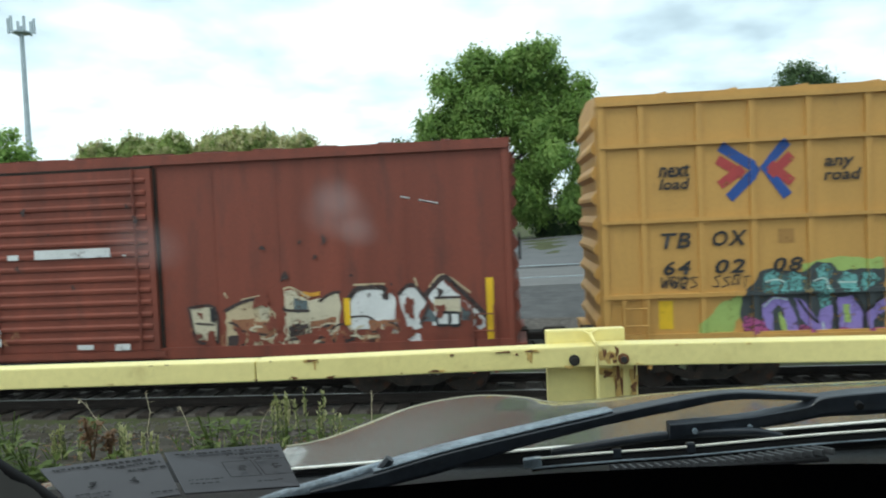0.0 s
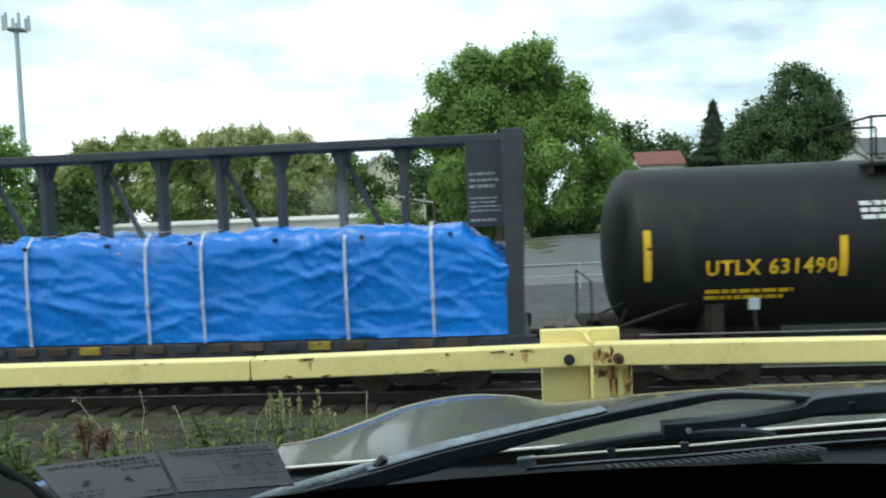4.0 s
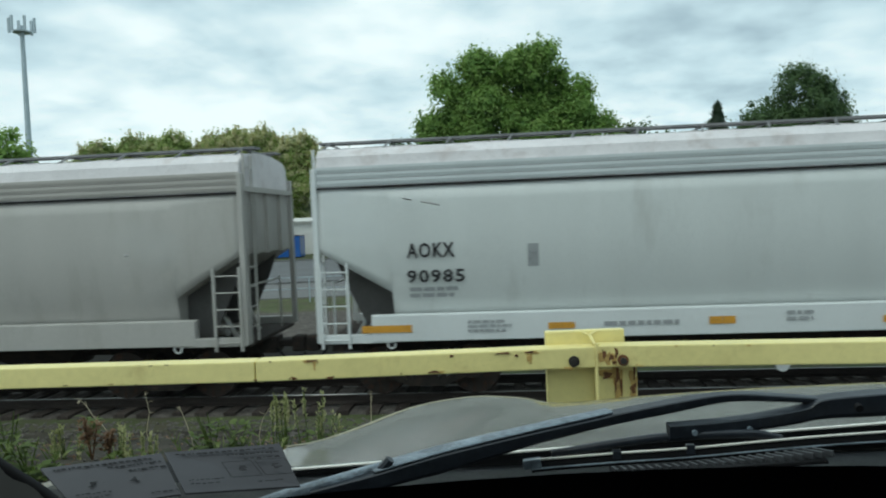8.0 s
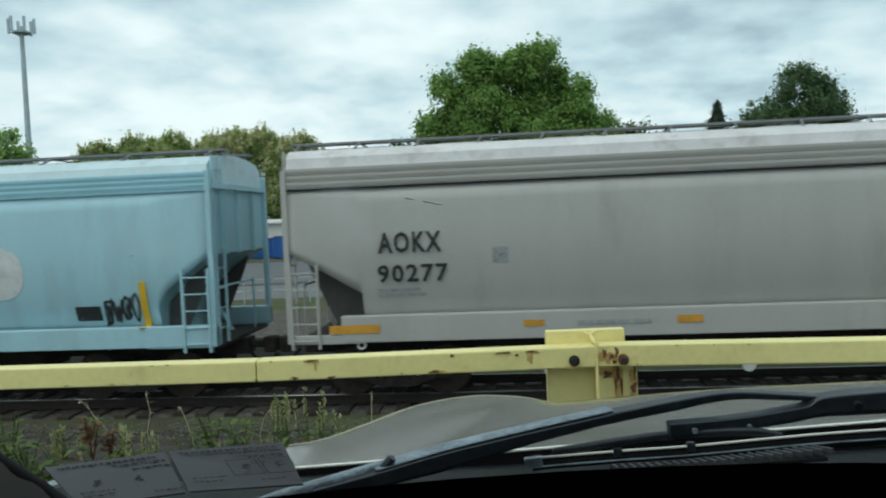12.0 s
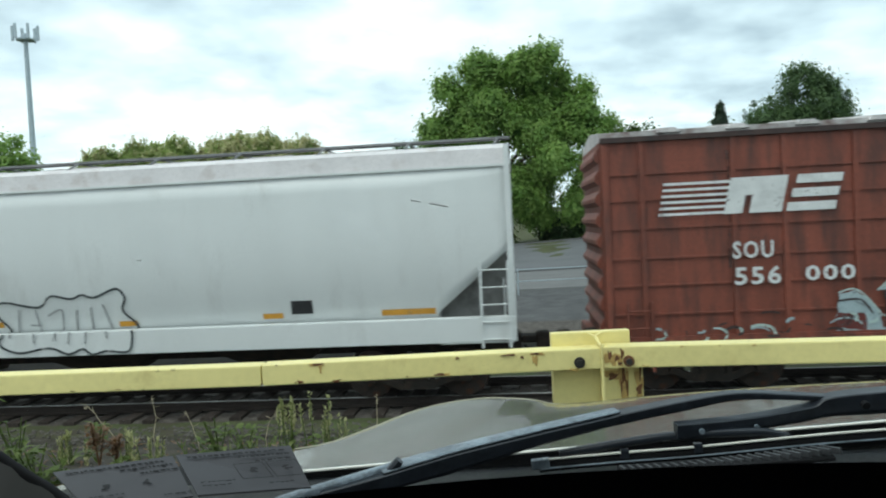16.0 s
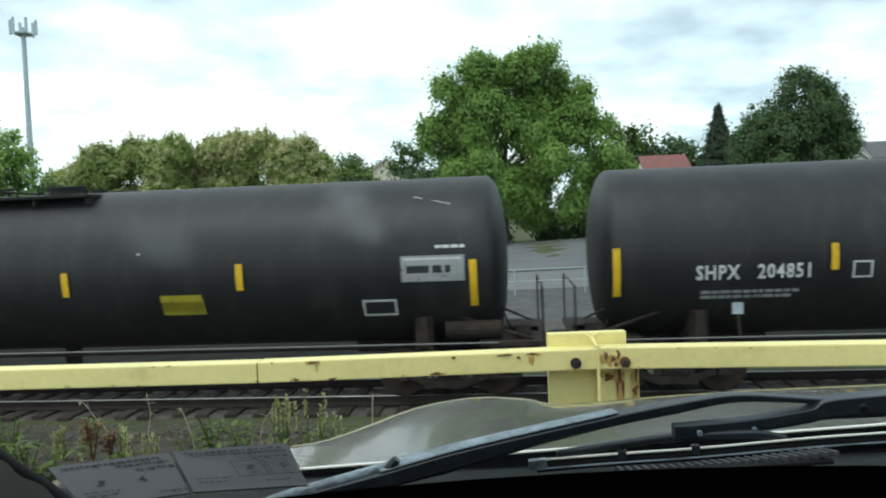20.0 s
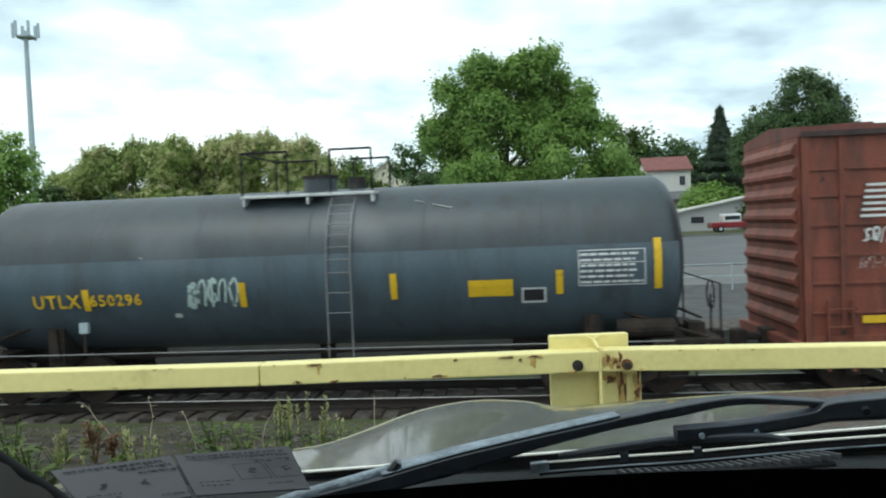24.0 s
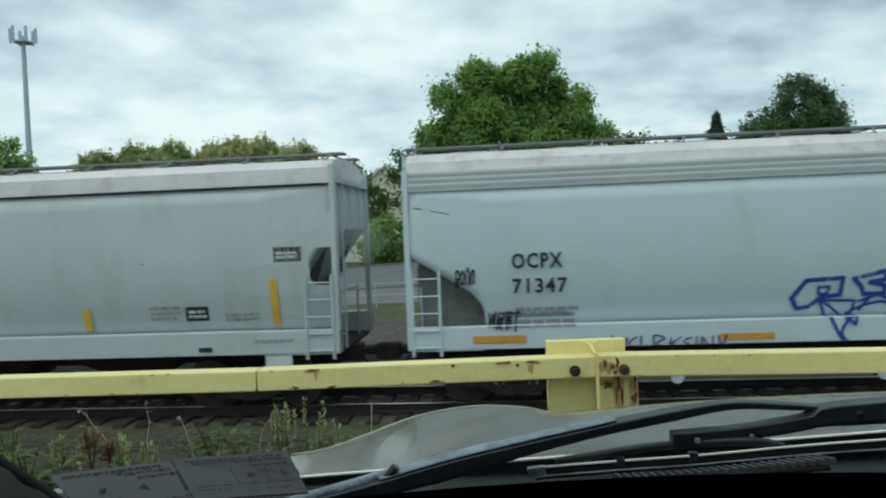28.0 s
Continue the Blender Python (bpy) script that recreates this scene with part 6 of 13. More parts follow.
def build_guard():
    g = thing("guard_rail", "pale yellow steel guard rail with rusty joint", "guard rail")
    part("beam", slab((-5.2, 2.418), (-1.013, 2.755), .09, 2.662, 2.742, .006, .036), GUARD_YELLOW, g)
    part("beam", slab((-1.009, 2.755), (.303, 2.861), .09, 2.626, 2.707, .006, -.007), GUARD_YELLOW, g)
    part("beam", slab((.308, 2.862), (4.6, 2.69), .09, 2.633, 2.717, .006, -.004), GUARD_YELLOW, g)
    p = part("post", slab((.118, 2.935), (.43, 2.965), .045, 1.95, 2.764, .006), GUARD_YELLOW, g)
    part("backing_plate", slab((.306, 2.925), (.470, 2.934), .012, 2.3, 2.655, .004), GUARD_YELLOW, p)
    bm = bmesh.new()
    for a, b in (((.262, 2.93, 2.762), (.285, 2.915, 2.750)), ((.285, 2.915, 2.750), (.318, 2.925, 2.766)), ((.29, 2.91, 2.748), (.302, 2.862, 2.722)), ((.302, 2.862, 2.722), (.325, 2.90, 2.715))):
        tube(bm, a, b, .007, 6, .005)
    part("post_cap_weld", bm, GUARD_YELLOW, p, "rough weld bead over the joint")
    part("weld_seam", slab((.3, 2.857), (.312, 2.857), .03, 2.45, 2.72, .004), GUARD_YELLOW, p)
    for x, y in ((-3.4, 2.65), (3.6, 2.82)):
        part("post", slab((x, y), (x + .3, y), .045, 1.95, 2.752, .006), GUARD_YELLOW, g)
    for x in (.219, .405):
        b = part("bolt", tube(bmesh.new(), (x, 2.862 + (x - .3) * .05, 2.662), (x, 2.832, 2.662), .013, 6), BOLT, g)
        part("washer", tube(bmesh.new(), (x, 2.868, 2.662), (x, 2.842, 2.662), .021, 14), BOLT if x < .3 else RUSTY, b)
    rng = random.Random(4)

    def rust(x, y, z, w, h, material=RUSTY, label="flaking rust"):
        bm = bmesh.new()
        pts = blob(rng, x - w / 2, x + w / 2, z - h / 2, z + h / 2, .3, 16)
        vs = [bm.verts.new((a, y + (a - x) * .06, b)) for a, b in pts]
        f = bm.faces.new(vs)
        ex = bmesh.ops.extrude_face_region(bm, geom=[f])
        for v in ex["geom"]:
            if isinstance(v, bmesh.types.BMVert):
                v.co.y += .004
        part("rust_patch", fix(bm), material, g, label)

    for x, z, w, h in ((.335, 2.685, .012, .035), (.362, 2.672, .016, .02), (.382, 2.69, .014, .03), (.372, 2.652, .014, .012), (.05, 2.704, .03, .006), (.0, 2.692, .010, .010), (-.79, 2.702, .045, .006), (-.86, 2.636, .02, .010), (-.72, 2.634, .03, .008), (-.32, 2.640, .04, .008), (.55, 2.710, .02, .01), (-.25, 2.70, .012, .01), (-.05, 2.703, .05, .006)):
        rust(x, (2.862 if x > .3 else 2.755 + (x + 1.009) * .0808) - .005, z, w, h)
    for k in range(22):
        x = rng.uniform(-2.6, .9)
        if -.95 < x - .33 < -.2 or abs(x - .3) > .12:
            y = 2.862 - (x - .308) * .04 if x > .308 else 2.755 + (x + 1.009) * .0808
            z = rng.choice((.004, .008, .0775, .0755)) + (2.634 if x > .308 else 2.626 + .0053 * (x + 1.009) if x > -1.009 else 2.626 - .0086 * (x + 1.009))
            rust(x, y - .0022, z, rng.uniform(.005, .018), rng.uniform(.002, .005), rng.choice((RUSTY, RUSTY, STAIN)))
    for x, z, w, h in ((.345, 2.67, .05, .05), (.385, 2.665, .04, .06), (-.80, 2.698, .05, .009), (-.78, 2.682, .010, .026), (.06, 2.702, .05, .010), (.05, 2.680, .018, .04), (-.3, 2.638, .04, .008), (.20, 2.635, .03, .010)):
        rust(x, (2.862 if x > .3 else 2.755 + (x + 1.009) * .0808) - .0028, z, w, h, STAIN, "orange rust stain")
    for x, z, w, h in ((.36, 2.595, .07, .04), (.392, 2.56, .035, .14), (.452, 2.55, .03, .1)):
        rust(x, 2.9235, z, w, h, STAIN, "orange rust stain")
    for x, z, w, h in ((.352, 2.59, .036, .022), (.392, 2.60, .014, .075), (.405, 2.545, .008, .07), (.383, 2.55, .006, .06), (.452, 2.535, .02, .035), (.457, 2.60, .008, .05)):
        rust(x, 2.922, z, w, h)


# ---- the car that the camera sits in ----
TURN = radians(5.4)


def fr(u, v, z):
    """Right, ahead and up of the seat, in the car's own axes, from its base on the lot."""
    return Vector((u * math.cos(TURN) - v * math.sin(TURN), u * math.sin(TURN) + v * math.cos(TURN), z - 2.066))


def sheet(name, f, us, vs, material, parent, label="", smooth=True, thick=0.0):
    bm = bmesh.new()
    g = [[bm.verts.new(f(u, v)) for v in vs] for u in us]
    for i in range(len(us) - 1):
        for j in range(len(vs) - 1):
            bm.faces.new((g[i][j], g[i + 1][j], g[i + 1][j + 1], g[i][j + 1]))
    if thick:
        bmesh.ops.solidify(bm, geom=bm.faces[:], thickness=thick)
    return part(name, fix(bm), material, parent, label, smooth)


CREST = ((-.30, 2.92), (-.242, 2.914), (-.204, 2.893), (-.148, 2.8805), (-.079, 2.8755), (.006, 2.868), (.087, 2.862), (.157, 2.853), (.211, 2.839), (.303, 2.837), (.401, 2.840), (.612, 2.839), (.96, 2.825), (1.4, 2.79))


def crest(u):
    """Height of the bonnet's front edge, smoothly through its humps."""
    P = CREST
    i = max(1, min(len(P) - 3, sum(1 for p in P if p[0] <= u) - 1))
    (x0, z0), (x1, z1), (x2, z2), (x3, z3) = P[i - 1:i + 3]
    t = (u - x1) / (x2 - x1)
    m1, m2 = (z2 - z0) / (x2 - x0) * (x2 - x1), (z3 - z1) / (x3 - x1) * (x2 - x1)
    return (2 * t ** 3 - 3 * t * t + 1) * z1 + (t ** 3 - 2 * t * t + t) * m1 + (3 * t * t - 2 * t ** 3) * z2 + (t ** 3 - t * t) * m2


def hood_front(u):
    if u < .1:
        return 1.50 - 4.0 * (.1 - u) ** 2
    return 1.50 + .12 * (u - .1)


def hood_rear(u):
    return .945 + .05 * u, 2.919 + .022 * (u + .1)


def hood_point(u, k):
    """k: 0 at the rear edge, 1 at the front edge, then over the rounded nose."""
    v0, z0 = hood_rear(u)
    v1 = hood_front(u)
    if k <= 1:
        v = v0 + (v1 - v0) * k
        z1 = crest(min(1.2, u + .5 * (v1 - v) * step(.35, .12, abs(u - .1))))
        return fr(u, v, z0 + (z1 - z0) * (.7 * k + .1 * k * k + .2 * k ** 6))
    d = k - 1
    return fr(u, v1 + .06 * math.sin(d * 1.57), crest(u) - .016 * d - .10 * (1 - math.cos(d * 1.57)) - .25 * max(0, d - .9))


def rod(name, pts, w, h, material, parent, label="", taper=1.0):
    """A flat bar of width w and height h along points, its last end taper times as thick."""
    bm = bmesh.new()
    rings = []
    for i, p in enumerate(pts):
        a, b = Vector(pts[max(0, i - 1)]), Vector(pts[min(len(pts) - 1, i + 1)])
        d = (b - a).normalized()
        s = d.cross(Vector((0, 0, 1))).normalized()
        up = s.cross(d)
        k = 1 + (taper - 1) * i / (len(pts) - 1)
        rings.append([bm.verts.new(Vector(p) + s * (x * w / 2 * k) + up * (y * h / 2 * k)) for x, y in ((-1, -.6), (-.6, -1), (.6, -1), (1, -.6), (1, .6), (.6, 1), (-.6, 1), (-1, .6))])
    for a, b in zip(rings, rings[1:]):
        for k in range(8):
            bm.faces.new((a[k], a[(k + 1) % 8], b[(k + 1) % 8], b[k]))
    bm.faces.new(rings[0]); bm.faces.new(rings[-1])
    return part(name, fix(bm), material, parent, label, True)


def fin(name, ridge, widths, heights, material, parent, label=""):
    """A bar with a flat top that runs back from its ridge and an upright front face below it, both of changing size."""
    pts = curve_pts(ridge, 5)
    n = len(ridge) - 1
    bm = bmesh.new()
    rings = []
    for i, p in enumerate(pts):
        f = i / (len(pts) - 1) * n
        k = min(n - 1, int(f))
        w, h = (q[k] + (q[k + 1] - q[k]) * (f - k) for q in (widths, heights))
        d = (pts[min(i + 1, len(pts) - 1)] - pts[max(i - 1, 0)]).normalized()
        back = Vector((-d.y, d.x, 0)).normalized()
        rings.append([bm.verts.new(p + back * a + Vector((0, 0, b))) for a, b in ((.0, -.0012), (.0014, 0), (w - .001, w * .1), (w, w * .05), (w * .8, -h), (w * .12, -h), (w * .04, -h * .8))])
    for a, b in zip(rings, rings[1:]):
        for k in range(7):
            bm.faces.new((a[k], a[(k + 1) % 7], b[(k + 1) % 7], b[k]))
    bm.faces.new(rings[0]); bm.faces.new(rings[-1])
    return part(name, fix(bm), material, parent, label)


def world_pt(x, y, z):
    return Vector((x, y, z - 2.066))


def curve_pts(pts, n=5):
    """A smooth line through points."""
    P = [pts[0]] + list(pts) + [pts[-1]]
    out = []
    for i in range(1, len(P) - 2):
        for k in range(n):
            t = k / n
            a, b, c, d = (Vector(q) for q in P[i - 1:i + 3])
            out.append(.5 * ((2 * b) + (c - a) * t + (2 * a - 5 * b + 4 * c - d) * t * t + (3 * b - a - 3 * c + d) * t ** 3))
    out.append(Vector(pts[-1]))
    return out


def build_own_car():
    car = thing("parked_car", "champagne car with black wipers parked at the guard rail", "car")
    car.matrix_basis = pose(0, 0, 2.066)
    us = [-.235 + k * .02 for k in range(68)]
    ks = [k / 24 for k in range(25)] + [1.1, 1.25, 1.45, 1.7, 1.95]
    hood = sheet("hood", hood_point, us, ks, HOOD_PAINT, car, "glossy champagne bonnet reflecting the train", thick=.004)
    rear = [fr(u, hood_rear(u)[0] - .004, hood_rear(u)[1] + .001) for u in us]
    # the sky's reflection on the lip is put into a pale paint
    rod("hood_rear_lip", rear, .005, .0034, HIGHLIGHT, hood, "rear edge of the bonnet, its sky highlight painted on")
    rod("hood_seal", [q + fr(0, .012, 2.066 - .019) for q in rear], .014, .032, RUBBER, hood, "black rubber seal under the rear edge")
    # rod added for the edge's reflection of the yellow rail, painted olive
    rod("hood_edge_glint", [fr(u, hood_front(u) - .002, crest(u) + .0004) for u in us], .004, .0022, RIM_GLINT, hood, "thin painted glint along the bonnet's front edge")
    # the wing beside the bonnet
    sheet("wing", lambda u, k: fr(-.24 - u, .95 + (.56 - .5 * u) * k, 2.835 - .5 * u * u - .05 * k * k), [.03 * k for k in range(13)], [k / 8 for k in range(9)], HOOD_PAINT, car, "champagne wing panel", thick=.004)
    # cowl, its grille, dash
    cowl = sheet("cowl", lambda u, v: fr(u, v, 2.906 + (.95 - v) * .22 - .012 * max(0, -u) - .3 * max(0, v - .95)), [-.55 + k * .03 for k in range(56)], [.66 + .03 * k for k in range(15)], COWL, car, "black plastic cowl below the windscreen", thick=.005)
    for k in range(24):
        f = k / 23
        x = .100 + .205 * f
        p = world_pt(x, .789 - .019 * f * f, 2.9555 + .022 * f ** 1.6)
        bm = bmesh.new()
        box(bm, -.0014, .0014, -.010 - .004 * f, .010 + .003 * f, -.002, .002 + .002 * f, Matrix.Translation(p) @ pose(0, 0, 0, -8, 0, 8 + 16 * f))
        part("grille_slat", bm, SLAT, cowl)
    part("grille_recess", bbox(0, .215, -.014, .014, -.004, 0, .001), RUBBER, cowl).matrix_basis = Matrix.Translation(world_pt(.094, .789, 2.9545)) @ pose(0, 0, 0, 0, -5.2, -4.5)
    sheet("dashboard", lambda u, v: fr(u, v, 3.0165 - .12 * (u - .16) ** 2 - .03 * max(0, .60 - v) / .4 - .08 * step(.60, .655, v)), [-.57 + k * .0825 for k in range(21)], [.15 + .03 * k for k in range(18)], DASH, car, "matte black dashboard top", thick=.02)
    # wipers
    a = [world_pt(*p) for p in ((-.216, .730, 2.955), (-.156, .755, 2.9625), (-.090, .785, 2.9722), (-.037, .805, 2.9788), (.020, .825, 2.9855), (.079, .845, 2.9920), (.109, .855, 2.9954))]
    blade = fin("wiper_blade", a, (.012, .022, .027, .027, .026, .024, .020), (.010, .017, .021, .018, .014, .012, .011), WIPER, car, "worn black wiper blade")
    # plate added on the blade; its blue-grey paints reflected sky
    rod("blade_spine", [p + Vector((-.003, .0135, .0026)) for p in curve_pts(a[1:], 5)], .025, .0026, WORN_SKYLIT, blade, "scuffed upper face with the sky's sheen painted in", .8)
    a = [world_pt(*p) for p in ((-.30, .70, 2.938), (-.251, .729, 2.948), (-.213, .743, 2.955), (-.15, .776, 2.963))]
    rod("blade_tail", curve_pts(a), .012, .013, WORN_SKYLIT, blade, "scuffed grey blade end")
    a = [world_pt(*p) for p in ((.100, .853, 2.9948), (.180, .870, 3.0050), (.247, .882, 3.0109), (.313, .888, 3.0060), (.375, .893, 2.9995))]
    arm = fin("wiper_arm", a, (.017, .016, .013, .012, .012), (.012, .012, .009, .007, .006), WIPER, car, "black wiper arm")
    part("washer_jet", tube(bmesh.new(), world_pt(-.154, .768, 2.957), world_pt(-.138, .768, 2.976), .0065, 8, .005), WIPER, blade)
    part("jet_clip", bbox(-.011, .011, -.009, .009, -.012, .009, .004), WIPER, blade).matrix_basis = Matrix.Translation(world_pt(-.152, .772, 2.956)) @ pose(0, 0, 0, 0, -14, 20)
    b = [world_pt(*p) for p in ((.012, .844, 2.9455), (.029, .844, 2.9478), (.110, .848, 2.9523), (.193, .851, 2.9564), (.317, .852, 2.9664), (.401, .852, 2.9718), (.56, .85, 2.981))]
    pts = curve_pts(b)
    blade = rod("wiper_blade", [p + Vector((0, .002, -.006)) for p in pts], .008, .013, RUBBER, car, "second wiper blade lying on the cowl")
    # pale paint stands in for the glint of the metal spine
    rod("blade_spine", [p + Vector((0, -.002, .0022)) for p in pts], .003, .0026, HIGHLIGHT, blade, "metal spine with its glint painted on")
    rod("blade_lip", [p + Vector((0, -.003, -.008)) for p in pts], .003, .0018, WORN_SKYLIT, blade)
    part("blade_end", bbox(-.009, .012, -.005, .005, -.007, .004, .002), WORN_SKYLIT, blade).matrix_basis = Matrix.Translation(b[0]) @ pose(0, 0, 0, 0, -7, 0)
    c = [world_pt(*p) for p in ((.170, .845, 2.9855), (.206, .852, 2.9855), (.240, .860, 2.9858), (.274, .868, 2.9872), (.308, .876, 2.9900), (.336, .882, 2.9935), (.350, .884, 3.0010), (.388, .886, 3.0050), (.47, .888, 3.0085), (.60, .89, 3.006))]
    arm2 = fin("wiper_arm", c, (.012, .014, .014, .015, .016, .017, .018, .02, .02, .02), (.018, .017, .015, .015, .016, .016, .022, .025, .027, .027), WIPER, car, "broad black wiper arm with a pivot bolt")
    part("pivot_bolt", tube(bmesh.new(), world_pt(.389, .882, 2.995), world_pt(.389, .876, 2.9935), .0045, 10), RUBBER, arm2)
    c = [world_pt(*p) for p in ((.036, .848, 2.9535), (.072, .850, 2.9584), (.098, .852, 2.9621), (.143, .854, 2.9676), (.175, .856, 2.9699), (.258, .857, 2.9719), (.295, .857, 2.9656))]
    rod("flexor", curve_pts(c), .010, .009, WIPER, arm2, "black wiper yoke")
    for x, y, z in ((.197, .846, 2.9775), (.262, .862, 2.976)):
        part("arm_rivet", tube(bmesh.new(), world_pt(x, y, z), world_pt(x, y - .003, z), .0032, 10), WORN_SKYLIT, arm2)
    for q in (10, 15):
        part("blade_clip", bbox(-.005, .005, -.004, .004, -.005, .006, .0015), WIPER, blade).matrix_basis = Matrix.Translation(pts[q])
    # windscreen with its smears
    gl = sheet("windscreen", lambda u, k: fr(u, .715 - .60 * k, 2.955 + .67 * k - .0 * u), [-.57 + k * .165 for k in range(11)], [k / 6 for k in range(7)], GLASS, car, "clear windscreen with faint smears")
    gl.visible_shadow = False

    def on_glass(px, pz, lift=.004):
        # px: sideways slope, pz: upward slope of the sight line
        k = (.275 + .715 * pz) / (.67 + .60 * pz)
        v = .715 - .60 * k - lift
        return fr(px * v, v, 3.23 + pz * v)

    for px, pz, r in ((-.139, .010, .026), (-.40, -.02, .028), (-.14, .035, .018), (-.112, -.015, .016)):
        bm = bmesh.new()
        bmesh.ops.create_circle(bm, cap_ends=True, segments=20, radius=1.0)
        s = part("dust_smear", bm, SMEAR, gl, "faint dusty smear")
        s.matrix_basis = Matrix.Translation(on_glass(px, pz)) @ pose(0, 0, 0, 132, 0, 5.4) @ Matrix.Diagonal((r, r, 1, 1))
        s.visible_shadow = False
    for px, pz, w in ((-.015, .022, .006), (-.046, .029, .003), (-.43, -.033, .0012)):
        p = on_glass(px, pz)
        part("scratch", tube(bmesh.new(), p + fr(-w, 0, 2.066 + w * .22), p + fr(w, 0, 2.066 - w * .22), .0006, 5), SCRATCH, gl)
    # pillar foot and cabin shell
    q = [world_pt(*p) for p in ((-.53, .56, 3.150), (-.47, .556, 3.088), (-.421, .556, 3.050), (-.394, .558, 3.031), (-.372, .559, 3.014), (-.33, .565, 2.985), (-.25, .58, 2.955))]
    rod("pillar_seal", curve_pts([p + Vector((0, 0, -.006)) for p in q]), .008, .008, RUBBER, car, "black rubber seal at the pillar foot")
    bm = bmesh.new()
    A = [bm.verts.new(p + Vector((0, -.004, -.004))) for p in q]
    B = [bm.verts.new(p + Vector((-.05, -.02, -.16))) for p in q]
    for i in range(len(q) - 1):
        bm.faces.new((A[i], A[i + 1], B[i + 1], B[i]))
    part("pillar_trim", bm, TRIM_GREY, car, "grey trim at the pillar foot")
    # the body shell around the seats
    U0, U1 = -.60, 1.12

    def across(name, v0, v1, z0, z1, material, inset=0.0, bevel=.01, label=""):
        bm = bbox(U0 + inset, U1 - inset, v0, v1, z0 - 2.066, z1 - 2.066, bevel)
        bmesh.ops.transform(bm, matrix=pose(0, 0, 0, 0, 0, math.degrees(TURN)), verts=bm.verts)
        return part(name, bm, material, car, label)

    across("roof_lining", -1.75, .12, 3.66, 3.69, TRIM_GREY, .06)
    across("roof", -1.8, .10, 3.695, 3.74, HOOD_PAINT, .04, .02, "champagne roof panel")
    across("rear_wall", -1.9, -1.84, 2.35, 3.2, HOOD_PAINT, .05, .02)
    across("rear_window", -1.86, -1.84, 3.22, 3.66, WINDOW_DARK, .12, .005)
    across("floor_pan", -1.85, 1.55, 2.26, 2.3, RUBBER, .05, .005)
    # unseen black block, added to close the view through under the bonnet
    across("underhood_blocker", .98, 1.36, 2.3, 2.80, RUBBER, .05, .01)
    across("bumper", 1.52, 1.66, 2.30, 2.56, HOOD_PAINT, .0, .05, "champagne front bumper")
    across("front_panel", 1.46, 1.52, 2.5, 2.70, RUBBER, .08, .01)
    for u in (U0, U1 - .03):
        for name, pr, material in (("lower_side", [(-1.88, 2.30), (.9, 2.30), (.9, 2.92), (-1.88, 2.95)], HOOD_PAINT), ("side_window", [(-1.6, 2.96), (.62, 2.94), (.08, 3.66), (-1.5, 3.66)], WINDOW_DARK), ("front_wing", [(.9, 2.40), (1.55, 2.34), (1.48, 2.74), (1.2, 2.84), (.9, 2.90)], HOOD_PAINT)):
            bm = bmesh.new()
            A = [bm.verts.new(fr(u, v, z)) for v, z in pr]
            B = [bm.verts.new(fr(u + .03, v, z)) for v, z in pr]
            k = len(pr)
            for i in range(k):
                bm.faces.new((A[i], A[(i + 1) % k], B[(i + 1) % k], B[i]))
            bm.faces.new(A); bm.faces.new(B)
            part(name, fix(bm), material, car)
        part("pillar", tube(bmesh.new(), fr(u + .015, -1.62, 2.94), fr(u + .015, -1.52, 3.68), .04, 8), HOOD_PAINT, car)
        part("pillar", tube(bmesh.new(), fr(u + .015, -.6, 2.94), fr(u + .015, -.58, 3.68), .035, 8), RUBBER, car)
        for v in (1.22, -1.35):
            s = -.02 if u < 0 else .05
            wl = part("wheel", tube(bmesh.new(), fr(u + s - .08, v, 2.376), fr(u + s + .08, v, 2.376), .31, 24), RUBBER, car)
            part("rim", tube(bmesh.new(), fr(u + s - .085, v, 2.376), fr(u + s + .085, v, 2.376), .19, 16), CHROME, wl)
    # solid cards standing in for papers reflected in the windscreen
    for quad_pts, label in (((world_pt(-.487, .699, 2.9925), world_pt(-.349, .682, 3.0125), world_pt(-.294, .606, 3.0005), world_pt(-.397, .615, 2.9845)), "l"), ((world_pt(-.345, .681, 3.0135), world_pt(-.227, .674, 3.0230), world_pt(-.191, .616, 3.0035), world_pt(-.290, .606, 3.0012)), "r")):
        cd = thing("reflected_card", "solid grey printed card standing in for a reflection in the windscreen", "card", "cards on the dashboard")
        cd.matrix_basis = pose(0, 0, 2.066)
        bm = bmesh.new()
        vs = [bm.verts.new(p) for p in quad_pts]
        f = bm.faces.new(vs)
        ex = bmesh.ops.extrude_face_region(bm, geom=[f])
        for v in ex["geom"]:
            if isinstance(v, bmesh.types.BMVert):
                v.co.z -= .0015
        part("card_sheet", fix(bm), CARD_REFLECTION, cd)
        o, r, d = quad_pts[0], quad_pts[1] - quad_pts[0], quad_pts[3] - quad_pts[0]
        nrm = Vector((0, -.0006, .0012))
        rng = random.Random(len(label) + ord(label))
        bm = bmesh.new()

        def ink(x, y, w, h):
            bm.faces.new([bm.verts.new(o + r * p + d * q + nrm) for p, q in ((x, y + h), (x + w, y + h), (x + w, y), (x, y))])

        for t0, t1, y, h in ((.08, .88, .10, .05), (.5, .92, .2, .045), (.62, .9, .32, .04), (.08, .36, .74, .025), (.08, .3, .82, .025), (.6, .8, .86, .025)):
            x = t0
            while x < t1:
                w = rng.uniform(.012, .045)
                ink(x, y + rng.uniform(-.008, .008), w, h * rng.uniform(.6, 1))
                x += w + rng.uniform(.006, .02)
        for k in range(2):
            x0 = .42 + .27 * k if label == "r" else .15 + .33 * k
